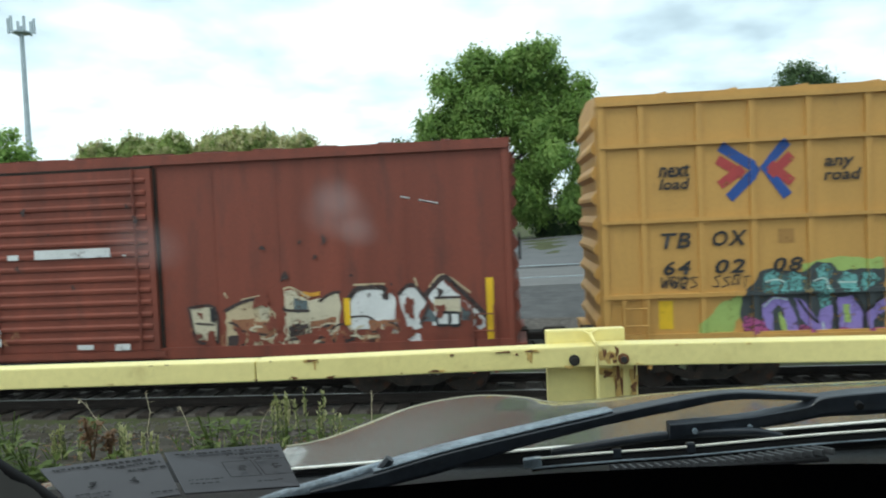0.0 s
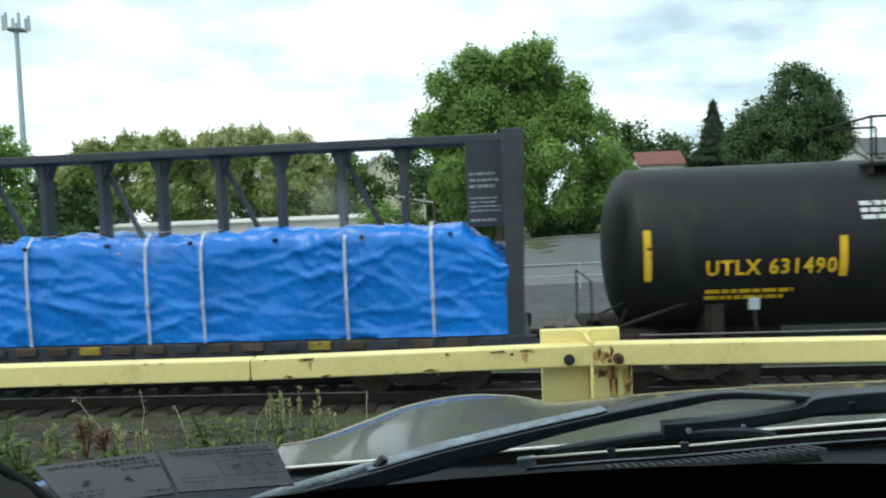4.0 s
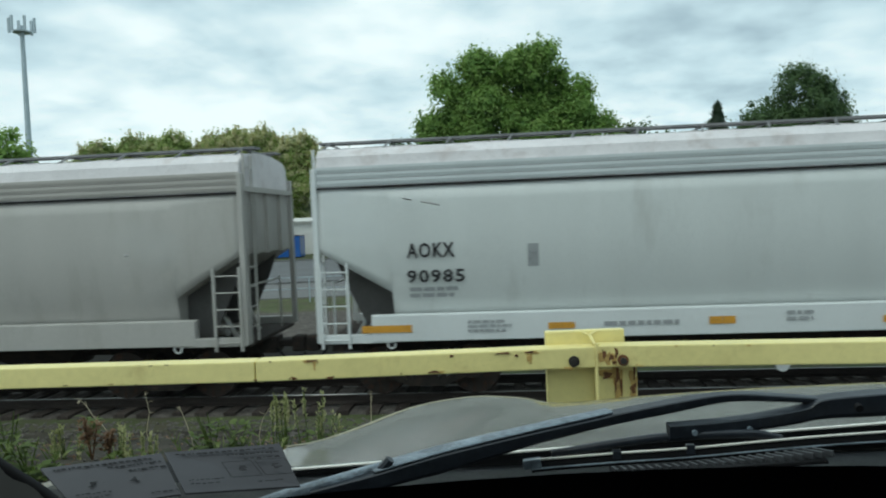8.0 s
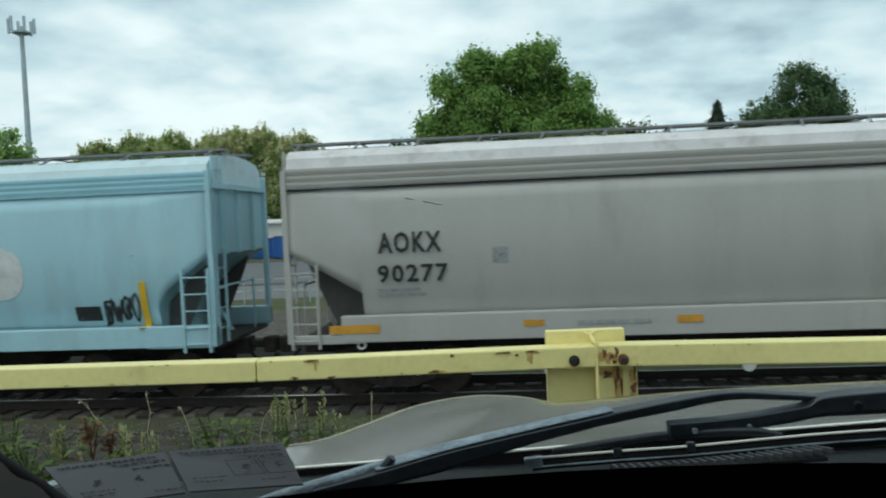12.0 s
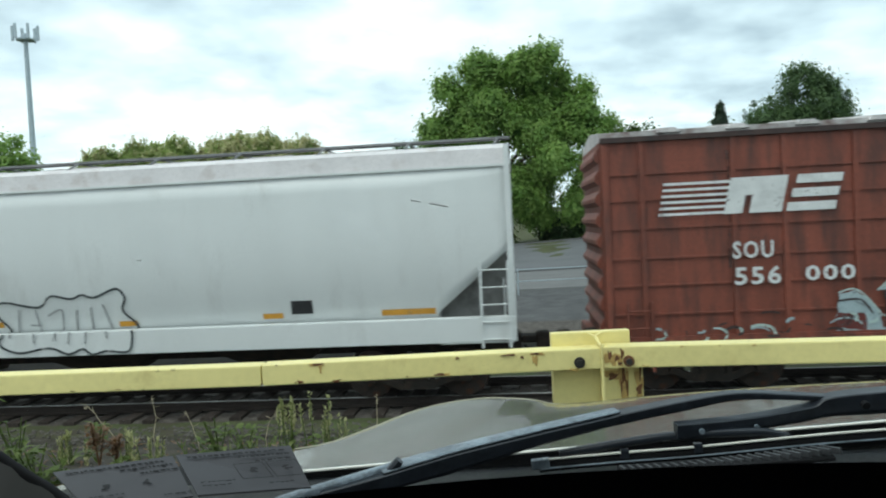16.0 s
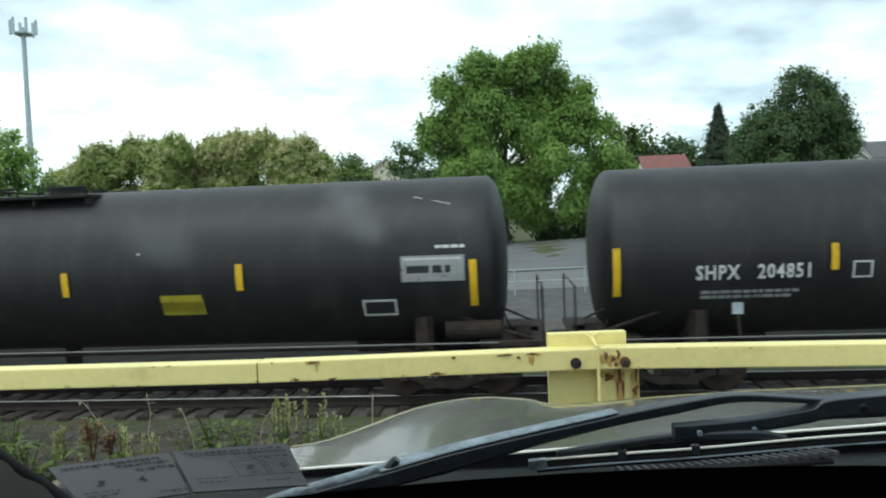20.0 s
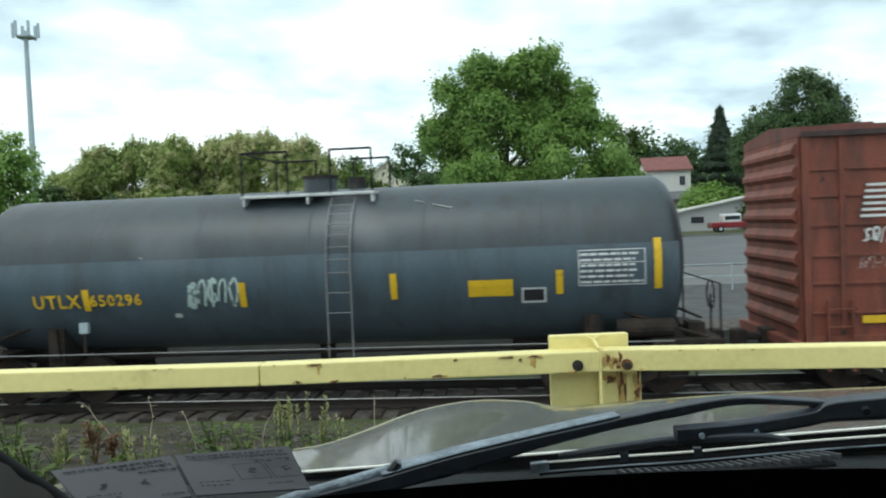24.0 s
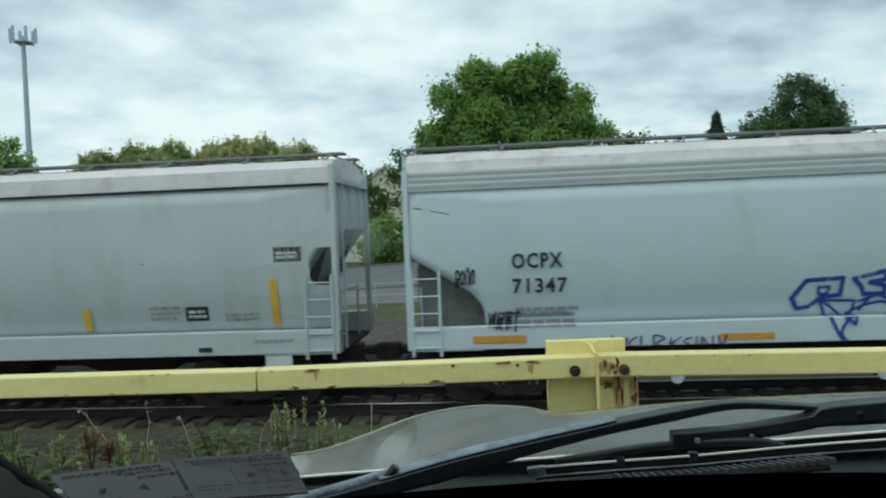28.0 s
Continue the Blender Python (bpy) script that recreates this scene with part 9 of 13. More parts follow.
def paint_AGR(c):
    peel(c, -7.81, 0.99, -1.68, 4.35, BROWNP, 40, 97)
    panel(c, -7.23, 2.81, -5.57, 4.16, CREAMP, -0.006)
    panel(c, -7.17, 2.87, -5.63, 4.10, MAROONP, -0.003)
    bars(c, -7.02, 2.95, -5.74, 4.01, CREAMP, 2)
    bars(c, -5.39, 2.99, -1.98, 4.06, CREAMP, 3)
    text(c, -7.13, 1.80, -6.61, 2.08, "AGR", WHITEP, 0.016)
    text(c, -6.26, 1.81, -5.57, 2.09, "8318", WHITEP, 0.016)
    panel(c, -7.22, 1.76, -5.55, 2.16, DGREYP, 0.025)
    panel(c, -5.50, 1.75, -4.87, 2.15, BLACKP, 0.025)
    stripe(c, -7.80, 1.23, -7.65, 2.13)
    bars(c, -2.47, 2.69, -2.15, 3.13, WHITEP, 3)
    bars(c, -0.38, 2.06, 0.38, 2.17, WHITEP, 1)
    bars(c, -0.25, 3.00, 0.29, 3.12, WHITEP, 1)
    panel(c, 0.56, 1.03, 0.84, 1.16, WHITEP)
    peel(c, 1.62, 0.92, 7.78, 1.50, RUST_BROWN, 40, 73)
    stripe(c, 7.64, 1.05, 7.77, 1.98)
    panel(c, 6.38, 1.22, 7.13, 1.70, BLACKP)
    bars(c, 6.64, 1.22, 7.02, 1.37, WHITEP, 2)
    wash(c, LILACP, 0.0005, -7.06, 1.01, -7, 1.31, -6.46, 1.49, -5.77, 1.77, -4.82, 1.83, -4.25, 2.25, -3.78, 2.28, -3.59, 2.42, -3.46, 2.17, -2.77, 2.19, -2.58, 2.38, -2.32, 2.13, -1.7, 2.15, -1.72, 0.93)
    wash(c, CREAMP, 0.002, -4.54, 2.02, -3.88, 2.14, -3.99, 1.42, -4.51, 1.14)
    wash(c, CREAMP, 0.002, -3.23, 2.02, -2.77, 2.05, -2.88, 1.38, -3.34, 1.49)
    wash(c, CREAMP, 0.002, -2.41, 1.99, -1.78, 2, -1.96, 1.55, -2.33, 1.56)
    wash(c, CREAMP, 0.002, -5.59, 1.71, -5.11, 1.74, -5.22, 1.31, -5.6, 1.27)
    wash(c, TEALP, 0.002, -6.55, 1.64, -6.26, 1.76, -6.07, 1.53, -6.46, 1.44)
    wash(c, LILACP, 0.003, -6.85, 1.21, -1.72, 1.16, -1.72, 0.93, -7.06, 1.01)
    line(c, WHITEP, 0.06, False, -5.68, 1.76, -5.3, 1.8, -5.41, 1.07)
    line(c, WHITEP, 0.06, False, -5.11, 1.74, -4.73, 1.73, -4.84, 1.3, -5.22, 1.01)
    line(c, WHITEP, 0.06, False, -4.44, 2.11, -3.88, 2.07, -4.08, 1.52, -3.72, 1.12)
    line(c, WHITEP, 0.06, False, -3.79, 1.99, -3.05, 2.01, -3.24, 1.68, -3.52, 1.69)
    line(c, WHITEP, 0.06, False, -2.86, 2.15, -2.5, 2.04, -2.88, 1.38, -2.34, 0.98)
    line(c, WHITEP, 0.06, False, -2.32, 1.99, -1.78, 1.83, -2.15, 1.55, -1.72, 1.16)
    line(c, WHITEP, 0.06, False, -6.46, 1.39, -5.88, 1.57, -6.08, 1.07)
    line(c, WHITEP, 0.06, False, -4.64, 1.44, -4.26, 1.72, -4.37, 1.04)
    line(c, DUSKP, 0.04, False, -5.6, 1.7, -5.21, 1.74, -5.33, 1.01)
    line(c, DUSKP, 0.04, False, -5.03, 1.68, -4.65, 1.67, -4.75, 1.23, -5.14, 0.95)
    line(c, DUSKP, 0.04, False, -4.36, 2.05, -3.8, 2.01, -4, 1.46, -3.63, 1.06)
    line(c, DUSKP, 0.04, False, -3.71, 1.93, -2.97, 1.95, -3.16, 1.62, -3.44, 1.63)
    line(c, DUSKP, 0.04, False, -2.78, 2.09, -2.42, 1.98, -2.8, 1.32, -2.26, 0.93)
    line(c, DUSKP, 0.04, False, -2.24, 1.93, -1.7, 1.77, -2.06, 1.49, -1.64, 1.1)
    line(c, DUSKP, 0.04, False, -6.38, 1.33, -5.79, 1.51, -6, 1)
    line(c, DUSKP, 0.04, False, -4.56, 1.38, -4.18, 1.66, -4.29, 0.98)
    line(c, SALMONP, 0.05, False, -4.57, 1.96, -4.01, 1.92, -4.21, 1.37, -3.85, 0.97)
    line(c, SALMONP, 0.05, False, -3.92, 1.84, -3.18, 1.86, -3.37, 1.53, -3.65, 1.54)
    line(c, SALMONP, 0.05, False, -2.99, 2, -2.63, 1.89, -3.01, 1.23, -2.47, 0.93)
    line(c, SALMONP, 0.05, False, -2.45, 1.84, -1.91, 1.68, -2.27, 1.4, -1.85, 1.01)
    wash(c, TEALP, 0, 2.84, 1.94, 3.01, 2.29, 3.72, 2.36, 4.33, 2.44, 4.42, 2.14, 3.3, 2.02)
    wash(c, TEALP, 0, 5.21, 2.08, 5.51, 2.27, 6.3, 2.34, 6.4, 2, 5.35, 1.94)
    wash(c, TEALP, 0, 6.77, 1.96, 7.02, 2.17, 7.74, 2.36, 8.07, 2.14, 7.82, 1.87)
    wash(c, SALMONP, 0.001, 1.65, 1.93, 2.27, 1.86, 3.09, 1.83, 3.48, 1.41, 3.41, 1.01, 1.66, 1.03)
    wash(c, SAGEP, 0.003, 3.25, 2.08, 4.12, 2.15, 4.3, 1.89, 4.19, 1.59, 3.94, 1.65, 4.38, 1.18, 4.07, 1.01, 3.51, 1.03, 3.63, 1.51, 3.29, 1.72)
    wash(c, SAGEP, 0.003, 4.31, 2.04, 5.31, 2.06, 5.2, 1.76, 4.85, 1.77, 4.79, 1.42, 5.18, 1.41, 5.07, 1.01, 4.37, 1, 4.44, 1.48)
    wash(c, SAGEP, 0.003, 5.35, 1.91, 5.6, 2.05, 6.38, 2.07, 6.32, 1.53, 6.25, 0.98, 5.91, 0.99, 5.87, 1.34, 5.66, 1, 5.36, 0.98, 5.58, 1.55)
    wash(c, SAGEP, 0.003, 6.38, 2.02, 6.87, 1.95, 7.15, 1.8, 7.03, 1.01, 6.4, 0.98)
    wash(c, SAGEP, 0.003, 7.16, 2.19, 7.36, 2.28, 7.87, 2.02, 7.91, 1.77, 7.72, 1.58, 7.84, 0.99, 7.12, 0.96)
    line(c, WHITEP, 0.03, True, 3.26, 2.14, 4.12, 2.21, 4.31, 1.95, 4.19, 1.65, 4.19, 1.64, 4.31, 1.94)
    line(c, WHITEP, 0.03, True, 5.35, 1.96, 5.6, 2.11, 6.39, 2.13, 6.32, 1.59, 6.32, 1.58, 6.39, 2.12)
    line(c, WHITEP, 0.03, True, 7.16, 2.25, 7.36, 2.34, 7.88, 2.08, 7.92, 1.83, 7.92, 1.82, 7.88, 2.07)
    line(c, BROWNP, 0.04, True, 3.25, 2.08, 4.12, 2.15, 4.3, 1.89, 4.19, 1.59, 3.94, 1.65, 4.38, 1.18, 4.07, 1.01, 3.51, 1.03, 3.63, 1.51, 3.29, 1.72)
    line(c, BROWNP, 0.04, True, 4.31, 2.04, 5.31, 2.06, 5.2, 1.76, 4.85, 1.77, 4.79, 1.42, 5.18, 1.41, 5.07, 1.01, 4.37, 1, 4.44, 1.48)
    line(c, BROWNP, 0.04, True, 5.35, 1.91, 5.6, 2.05, 6.38, 2.07, 6.32, 1.53, 6.25, 0.98, 5.91, 0.99, 5.87, 1.34, 5.66, 1, 5.36, 0.98, 5.58, 1.55)
    line(c, BROWNP, 0.04, True, 6.38, 2.02, 6.87, 1.95, 7.15, 1.8, 7.03, 1.01, 6.4, 0.98)
    line(c, BROWNP, 0.04, True, 7.16, 2.19, 7.36, 2.28, 7.87, 2.02, 7.91, 1.77, 7.72, 1.58, 7.84, 0.99, 7.12, 0.96)
    line(c, BROWNP, 0.04, False, 1.7, 1.87, 1.84, 1.05)
    line(c, BROWNP, 0.04, False, 1.85, 1.77, 2.23, 1.06)
    line(c, BROWNP, 0.04, False, 2.36, 1.65, 2.64, 1.05)
    line(c, BROWNP, 0.04, False, 2.83, 1.69, 3.21, 1.72, 3.44, 1.21, 3.15, 0.96, 2.9, 1.02)
    line(c, BROWNP, 0.04, False, 2.47, 1.65, 2.76, 1.43)
    line(c, BROWNP, 0.04, False, 3.8, 1.91, 3.95, 1.85)
    line(c, BROWNP, 0.04, False, 5.73, 1.64, 6.08, 1.65)
    wash(c, LILACP, 0.006, 4.51, 1.93, 4.81, 1.95, 4.69, 1.63)
    wash(c, LILACP, 0.006, 7.35, 1.94, 7.63, 1.88, 7.58, 1.68, 7.32, 1.74)
    wash(c, LILACP, 0.006, 4.99, 1.57, 5.19, 1.51, 5.13, 1.41, 4.9, 1.42)
    wash(c, BROWNP, 0.006, 2.1, 1.55, 2.36, 1.19, 2.23, 1.06, 2.03, 1.3)
    wash(c, BROWNP, 0.006, 2.82, 1.48, 3.18, 1.57, 3.27, 1.27, 2.95, 1.04)

    scribbles(c, -5.2, .97, -2.6, 1.9, (LILACP, BROWNP, WHITEP, DGREYP), 56, 31)
    scribbles(c, -2.6, .97, 1.2, 2.1, (SALMONP, BROWNP, WHITEP, LILACP, DGREYP), 90, 32)
    scribbles(c, -7.6, .97, -5.2, 1.6, (TEALP, BROWNP, MISTP), 30, 33)
    for x in AGR_RIBS:
        drips(c, ((x + .35, 2.0, 3.1, .34), (x + .12, 1.2, 4.2, .07), (x - .2, 1.5, 2.6, .2)), int(100 + x * 7))


def paint_U205(c):
    stripe(c, -7.74, 1.93, -7.59, 2.84)
    stripe(c, -4.72, 2.11, -4.62, 2.52)
    stripe(c, -2.15, 2.16, -2.04, 2.63)
    stripe(c, 1.28, 2.17, 1.40, 2.65)
    stripe(c, 4.27, 2.22, 4.38, 2.67)
    stripe(c, 7.18, 2.01, 7.30, 2.92)
    text(c, -6.91, 1.92, -4.78, 2.15, "UTLX 205812", YELLOWP)
    panel(c, 2.40, 1.72, 3.20, 1.99, YELLOWP)
    panel(c, 5.79, 2.07, 6.92, 2.53, GREYP)
    bars(c, 5.85, 2.12, 6.86, 2.45, BLACKP, 3)
    bars(c, 0.75, 1.88, 1.88, 2.18, GREYP, 2)
    bars(c, 0.73, 3.10, 1.59, 3.23, GREYP, 1)
    bars(c, 4.81, 1.63, 5.50, 1.99, GREYP, 3)


def paint_U631(c):
    stripe(c, -5.05, 1.97, -4.92, 2.86)
    stripe(c, -1.81, 1.97, -1.68, 2.66)
    stripe(c, 1.40, 1.98, 1.51, 2.69)
    stripe(c, 4.69, 2.01, 4.83, 2.94)
    text(c, -4.00, 2.03, -1.85, 2.31, "UTLX 631490", YELLOWP)
    panel(c, 1.56, 2.24, 2.39, 2.56, YELLOWP)
    bars(c, 3.35, 2.04, 4.52, 2.57, WHITEP, 6)
    bars(c, -1.40, 2.90, -0.79, 3.25, WHITEP, 3)
    bars(c, -3.99, 1.58, -2.41, 1.81, YELLOWP, 2)
    bars(c, 1.69, 1.83, 2.51, 2.12, YELLOWP, 2)
    panel(c, 2.55, 1.61, 3.01, 1.90, WHITEP)
    panel(c, 2.59, 1.65, 2.97, 1.86, BLACKP, 0.003)
    tag(c, 1.33, 1.53, 2.25, 1.83, WHITEP, 4, 13)
    bars(c, 3.38, 1.91, 4.09, 2.00, YELLOWP, 1)
    panel(c, 3.97, 1.31, 4.28, 1.60, WHITEP)


def paint_CBA(c):
    stripe(c, -11.50, 1.29, -11.40, 2.20)
    text(c, -9.03, 0.91, -8.18, 1.05, "KLRX", WHITEP)
    panel(c, -11.63, 3.20, -11.45, 3.48, GREYP)


def paint_CBB(c):
    stripe(c, 11.40, 1.10, 11.53, 2.05)
    text(c, -8.93, 0.93, -8.18, 1.05, "KLRX", WHITEP)
    text(c, -7.63, 0.90, -7.02, 1.02, "6187", WHITEP)
    panel(c, -11.41, 1.92, -11.29, 2.04, WHITEP, 0.034)
    panel(c, -11.42, 1.56, -11.30, 1.67, WHITEP, 0.034)
    panel(c, -11.54, 3.47, -11.30, 3.51, GREYP)
    panel(c, -11.55, 3.25, -11.31, 3.29, GREYP)
    panel(c, -11.55, 3.25, -11.51, 3.51, GREYP)
    panel(c, -11.35, 3.25, -11.31, 3.50, GREYP)
    panel(c, -11.47, 3.33, -11.38, 3.42, GREYP)
    stripe(c, -11.39, 1.21, -11.24, 2.16)


def paint_AOK985(c):
    text(c, -8.19, 2.55, -7.34, 2.82, "AOKX", BLACKP)
    text(c, -8.21, 2.10, -7.18, 2.34, "90985", BLACKP)
    bars(c, -8.18, 1.82, -7.24, 2.05, GREYP, 2)
    panel(c, -9.05, 1.24, -8.15, 1.37, ORANGEP)
    panel(c, -5.75, 1.24, -5.29, 1.35, ORANGEP)
    panel(c, -3.02, 1.25, -2.58, 1.38, ORANGEP)
    bars(c, -7.15, 1.20, -6.38, 1.44, GREYP, 3)
    bars(c, -4.79, 1.25, -3.52, 1.37, GREYP, 1)
    bars(c, -1.74, 1.26, -1.22, 1.47, GREYP, 2)
    panel(c, -6.06, 2.34, -5.87, 2.74, GREYP)
    panel(c, 8.15, 1.27, 9.08, 1.41, ORANGEP)
    panel(c, 5.25, 1.23, 5.70, 1.35, ORANGEP)
    panel(c, 2.62, 1.22, 3.08, 1.35, ORANGEP)
    panel(c, -0.19, 1.21, 0.20, 1.32, ORANGEP)
    bars(c, 6.36, 1.27, 6.85, 1.45, GREYP, 2)
    bars(c, 3.34, 1.22, 4.54, 1.35, GREYP, 1)


def paint_AOK281(c):
    text(c, -8.46, 2.61, -7.33, 2.96, "AOKX", BLACKP)
    text(c, -8.47, 2.08, -7.25, 2.40, "90281", BLACKP)
    bars(c, -8.43, 1.80, -7.53, 1.98, GREYP, 2)
    panel(c, -9.31, 1.23, -8.40, 1.36, ORANGEP)
    panel(c, -6.00, 1.22, -5.52, 1.36, ORANGEP)
    panel(c, -3.31, 1.25, -2.88, 1.38, ORANGEP)
    panel(c, -0.45, 1.24, 0.02, 1.35, ORANGEP)
    panel(c, 2.44, 1.24, 2.92, 1.36, ORANGEP)
    bars(c, -5.14, 1.24, -3.76, 1.36, GREYP, 1)
    bars(c, -2.06, 1.24, -1.58, 1.50, GREYP, 2)
    panel(c, -6.36, 2.34, -6.12, 2.70, GREYP)


def paint_ACF46(c):
    text(c, -8.07, 2.55, -7.07, 2.81, "ACFX", BLACKP)
    text(c, -8.06, 2.11, -6.52, 2.34, "462010", BLACKP)
    stripe(c, -8.60, 1.48, -8.45, 2.38)
    stripe(c, -6.44, 1.49, -6.30, 1.96)
    stripe(c, -3.54, 1.52, -3.39, 1.97)
    stripe(c, -0.14, 1.54, -0.01, 1.99)
    scribbles(c, -9.85, 3.0, -9.0, 3.7, (TEALP, MISTP), 24, 14)
    scribbles(c, -8.1, 1.6, -7.2, 2.0, (TEALP, MISTP), 22, 15)
    panel(c, 5.08, 2.10, 6.31, 3.10, WHITEP)
    bars(c, 5.59, 2.50, 6.23, 2.65, GREENP, 2)
    panel(c, 5.23, 2.36, 5.54, 2.70, GREENP, 0.003)
    panel(c, 4.16, 1.20, 4.32, 1.93, ORANGEP, 0.03)
    graffiti(c, 5.78, 0.96, 7.08, 1.31, (BLUEP,), NAVYP, 1, 12)
    ring(c, 0.92, 0.77, 2.19, 2.28, BLACKP, 60, 0.03)
    ring(c, 2.32, 1.54, 3.05, 2.38, BLACKP, 61, 0.03)
    ring(c, 3.49, 1.51, 4.21, 2.41, BLACKP, 62, 0.03)
    block_letters(c, 1.79, 0.90, 5.71, 1.96, "EQUR", MIDBLUEP, NAVYP, 11, GREENP, REDP)
    stripe(c, 8.23, 1.44, 8.39, 2.42)
    tag(c, 6.00, 1.52, 7.02, 2.08, BLACKP, 3, 15)
    tag(c, 7.75, 1.43, 8.27, 1.78, BLACKP, 4, 16)
    tag(c, 7.71, 0.98, 9.32, 1.30, BLACKP, 6, 17)
    panel(c, 7.12, 1.64, 7.60, 1.91, BLACKP)
    bars(c, 6.55, 2.07, 7.62, 2.66, GREYP, 6)
    wash(c, PINKP, 0.0005, -4.9, 2.27, -4.84, 2.43, -3.33, 2.4, -3.4, 2.23, -4.21, 2.25)
    wash(c, PINKP, 0.0005, -2.98, 1.71, -2.43, 1.5, -2.37, 1.18, -2.74, 1.26)
    wash(c, TANP, 0.003, -7.11, 2.01, -6.52, 2.07, -6.13, 2.15, -5.73, 2.3, -4.81, 2.3, -3.4, 2.3, -3.62, 1.98, -3.25, 1.9, -3.17, 1.59, -2.74, 1.51, -2.71, 1.29, -3, 0.98, -6.17, 0.93, -6.88, 1.1, -6.93, 1.56)
    line(c, BROWNP, 0.05, False, -7.11, 2.01, -6.92, 1.88, -6.52, 2.07, -5.77, 2.14)
    line(c, BROWNP, 0.05, False, -5.77, 2.3, -5.16, 2.23, -4.59, 2.21)
    line(c, BROWNP, 0.05, False, -5.7, 2.27, -5.69, 1.82)
    line(c, BROWNP, 0.05, False, -5.16, 2.35, -5.21, 1.8)
    line(c, BROWNP, 0.05, False, -4.71, 2.3, -4.83, 1.79, -4.58, 1.62, -4.63, 0.98, -4.76, 0.93)
    line(c, BROWNP, 0.05, False, -4.81, 2.3, -4.08, 2.32, -3.43, 2.3)
    line(c, BROWNP, 0.05, False, -4.17, 2.44, -4.19, 2.03)
    line(c, BROWNP, 0.05, False, -3.43, 2.3, -3.68, 1.98, -3.25, 1.9)
    line(c, BROWNP, 0.05, False, -3.68, 1.98, -4.22, 1.9, -4.45, 1.68, -4.4, 1.36, -4.05, 1.32, -3.79, 1.48)
    line(c, BROWNP, 0.05, False, -3.35, 1.78, -3.17, 1.59, -2.79, 1.61, -2.68, 1.35, -3, 1.01)
    line(c, BROWNP, 0.05, False, -6.14, 1.7, -5.82, 1.63, -5.71, 1.27, -5.78, 0.95)
    line(c, BROWNP, 0.05, False, -5.38, 1.39, -5.31, 1.58, -5.09, 1.54, -5.03, 1.25, -5.24, 0.97)
    line(c, BROWNP, 0.05, False, -6.92, 1.88, -6.83, 1.56, -6.98, 1.23, -6.56, 1.03)
    line(c, BROWNP, 0.05, False, -5.52, 2.04, -5.3, 1.84)
    line(c, BROWNP, 0.05, False, -5.41, 2.1, -5.42, 1.71)
    line(c, BROWNP, 0.05, False, -5.56, 1.84, -5.27, 1.97)
    line(c, BROWNP, 0.05, False, -4.32, 1.68, -3.94, 1.67)
    line(c, BROWNP, 0.05, False, -4.23, 1.52, -4.04, 1.49)
    line(c, BLACKP, 0.032, False, -3.5, 2.04, -3.33, 2.32, -3.02, 2.33, -2.87, 2.08, -2.85, 1.77)
    line(c, BLACKP, 0.032, False, -2.85, 1.8, -2.61, 1.76, -2.48, 1.98, -2.23, 2.03, -2.12, 1.75)
    line(c, BLACKP, 0.032, False, -2.11, 1.93, -1.92, 2.05, -1.65, 1.92, -1.75, 1.55, -2, 1.52, -2.08, 1.74)
    line(c, BLACKP, 0.032, False, -1.66, 1.79, -1.5, 2.13, -1.2, 2.19, -0.96, 1.96, -0.97, 1.4)
    line(c, BLACKP, 0.032, False, -0.99, 2.06, -0.77, 2.17, -0.48, 2.13, -0.27, 1.88, -0.17, 1.07)
    line(c, BLACKP, 0.032, False, -0.33, 2, -0.18, 2.22, 0.18, 2.33, 0.53, 2.19, 0.61, 1.85, 0.46, 1.61, 0.05, 1.59)
    line(c, BLACKP, 0.032, False, 0.34, 1.58, 0.55, 1.36, 0.48, 1.05)
    line(c, BLACKP, 0.032, False, -1.82, 1.42, -1.51, 1.51, -1.55, 1.04)
    line(c, BLACKP, 0.032, False, 0.08, 1.99, 0.41, 1.92)
    line(c, BLACKP, 0.032, False, 0.17, 2.08, 0.2, 1.8)
    line(c, BLACKP, 0.032, False, -0.85, 1.65, -0.78, 1.08)
    line(c, BLACKP, 0.032, False, -1.38, 1.91, -1.08, 1.96, -1.32, 1.82, -1.05, 1.84, -1.36, 1.69)
    line(c, BLACKP, 0.032, False, 0.9, 1.13, 0.93, 1.5, 1.17, 1.68, 1.34, 1.65)
    line(c, BLACKP, 0.032, False, -2.05, 1.87, -1.87, 1.74, -2.06, 1.62, -1.81, 1.67)
    line(c, BLACKP, 0.032, False, -1.09, 1.59, -1.04, 1.15)


def paint_AOK277(c):
    text(c, -8.14, 2.65, -7.00, 3.03, "AOKX", BLACKP)
    text(c, -8.17, 2.12, -6.90, 2.45, "90277", BLACKP)
    bars(c, -8.18, 1.85, -7.29, 2.04, GREYP, 2)
    panel(c, -9.08, 1.24, -8.16, 1.39, ORANGEP)
    panel(c, -5.61, 1.29, -5.25, 1.40, ORANGEP)
    panel(c, -2.98, 1.28, -2.55, 1.41, ORANGEP)
    bars(c, -4.68, 1.28, -3.36, 1.39, GREYP, 1)
    panel(c, -6.10, 2.41, -5.83, 2.70, GREYP)


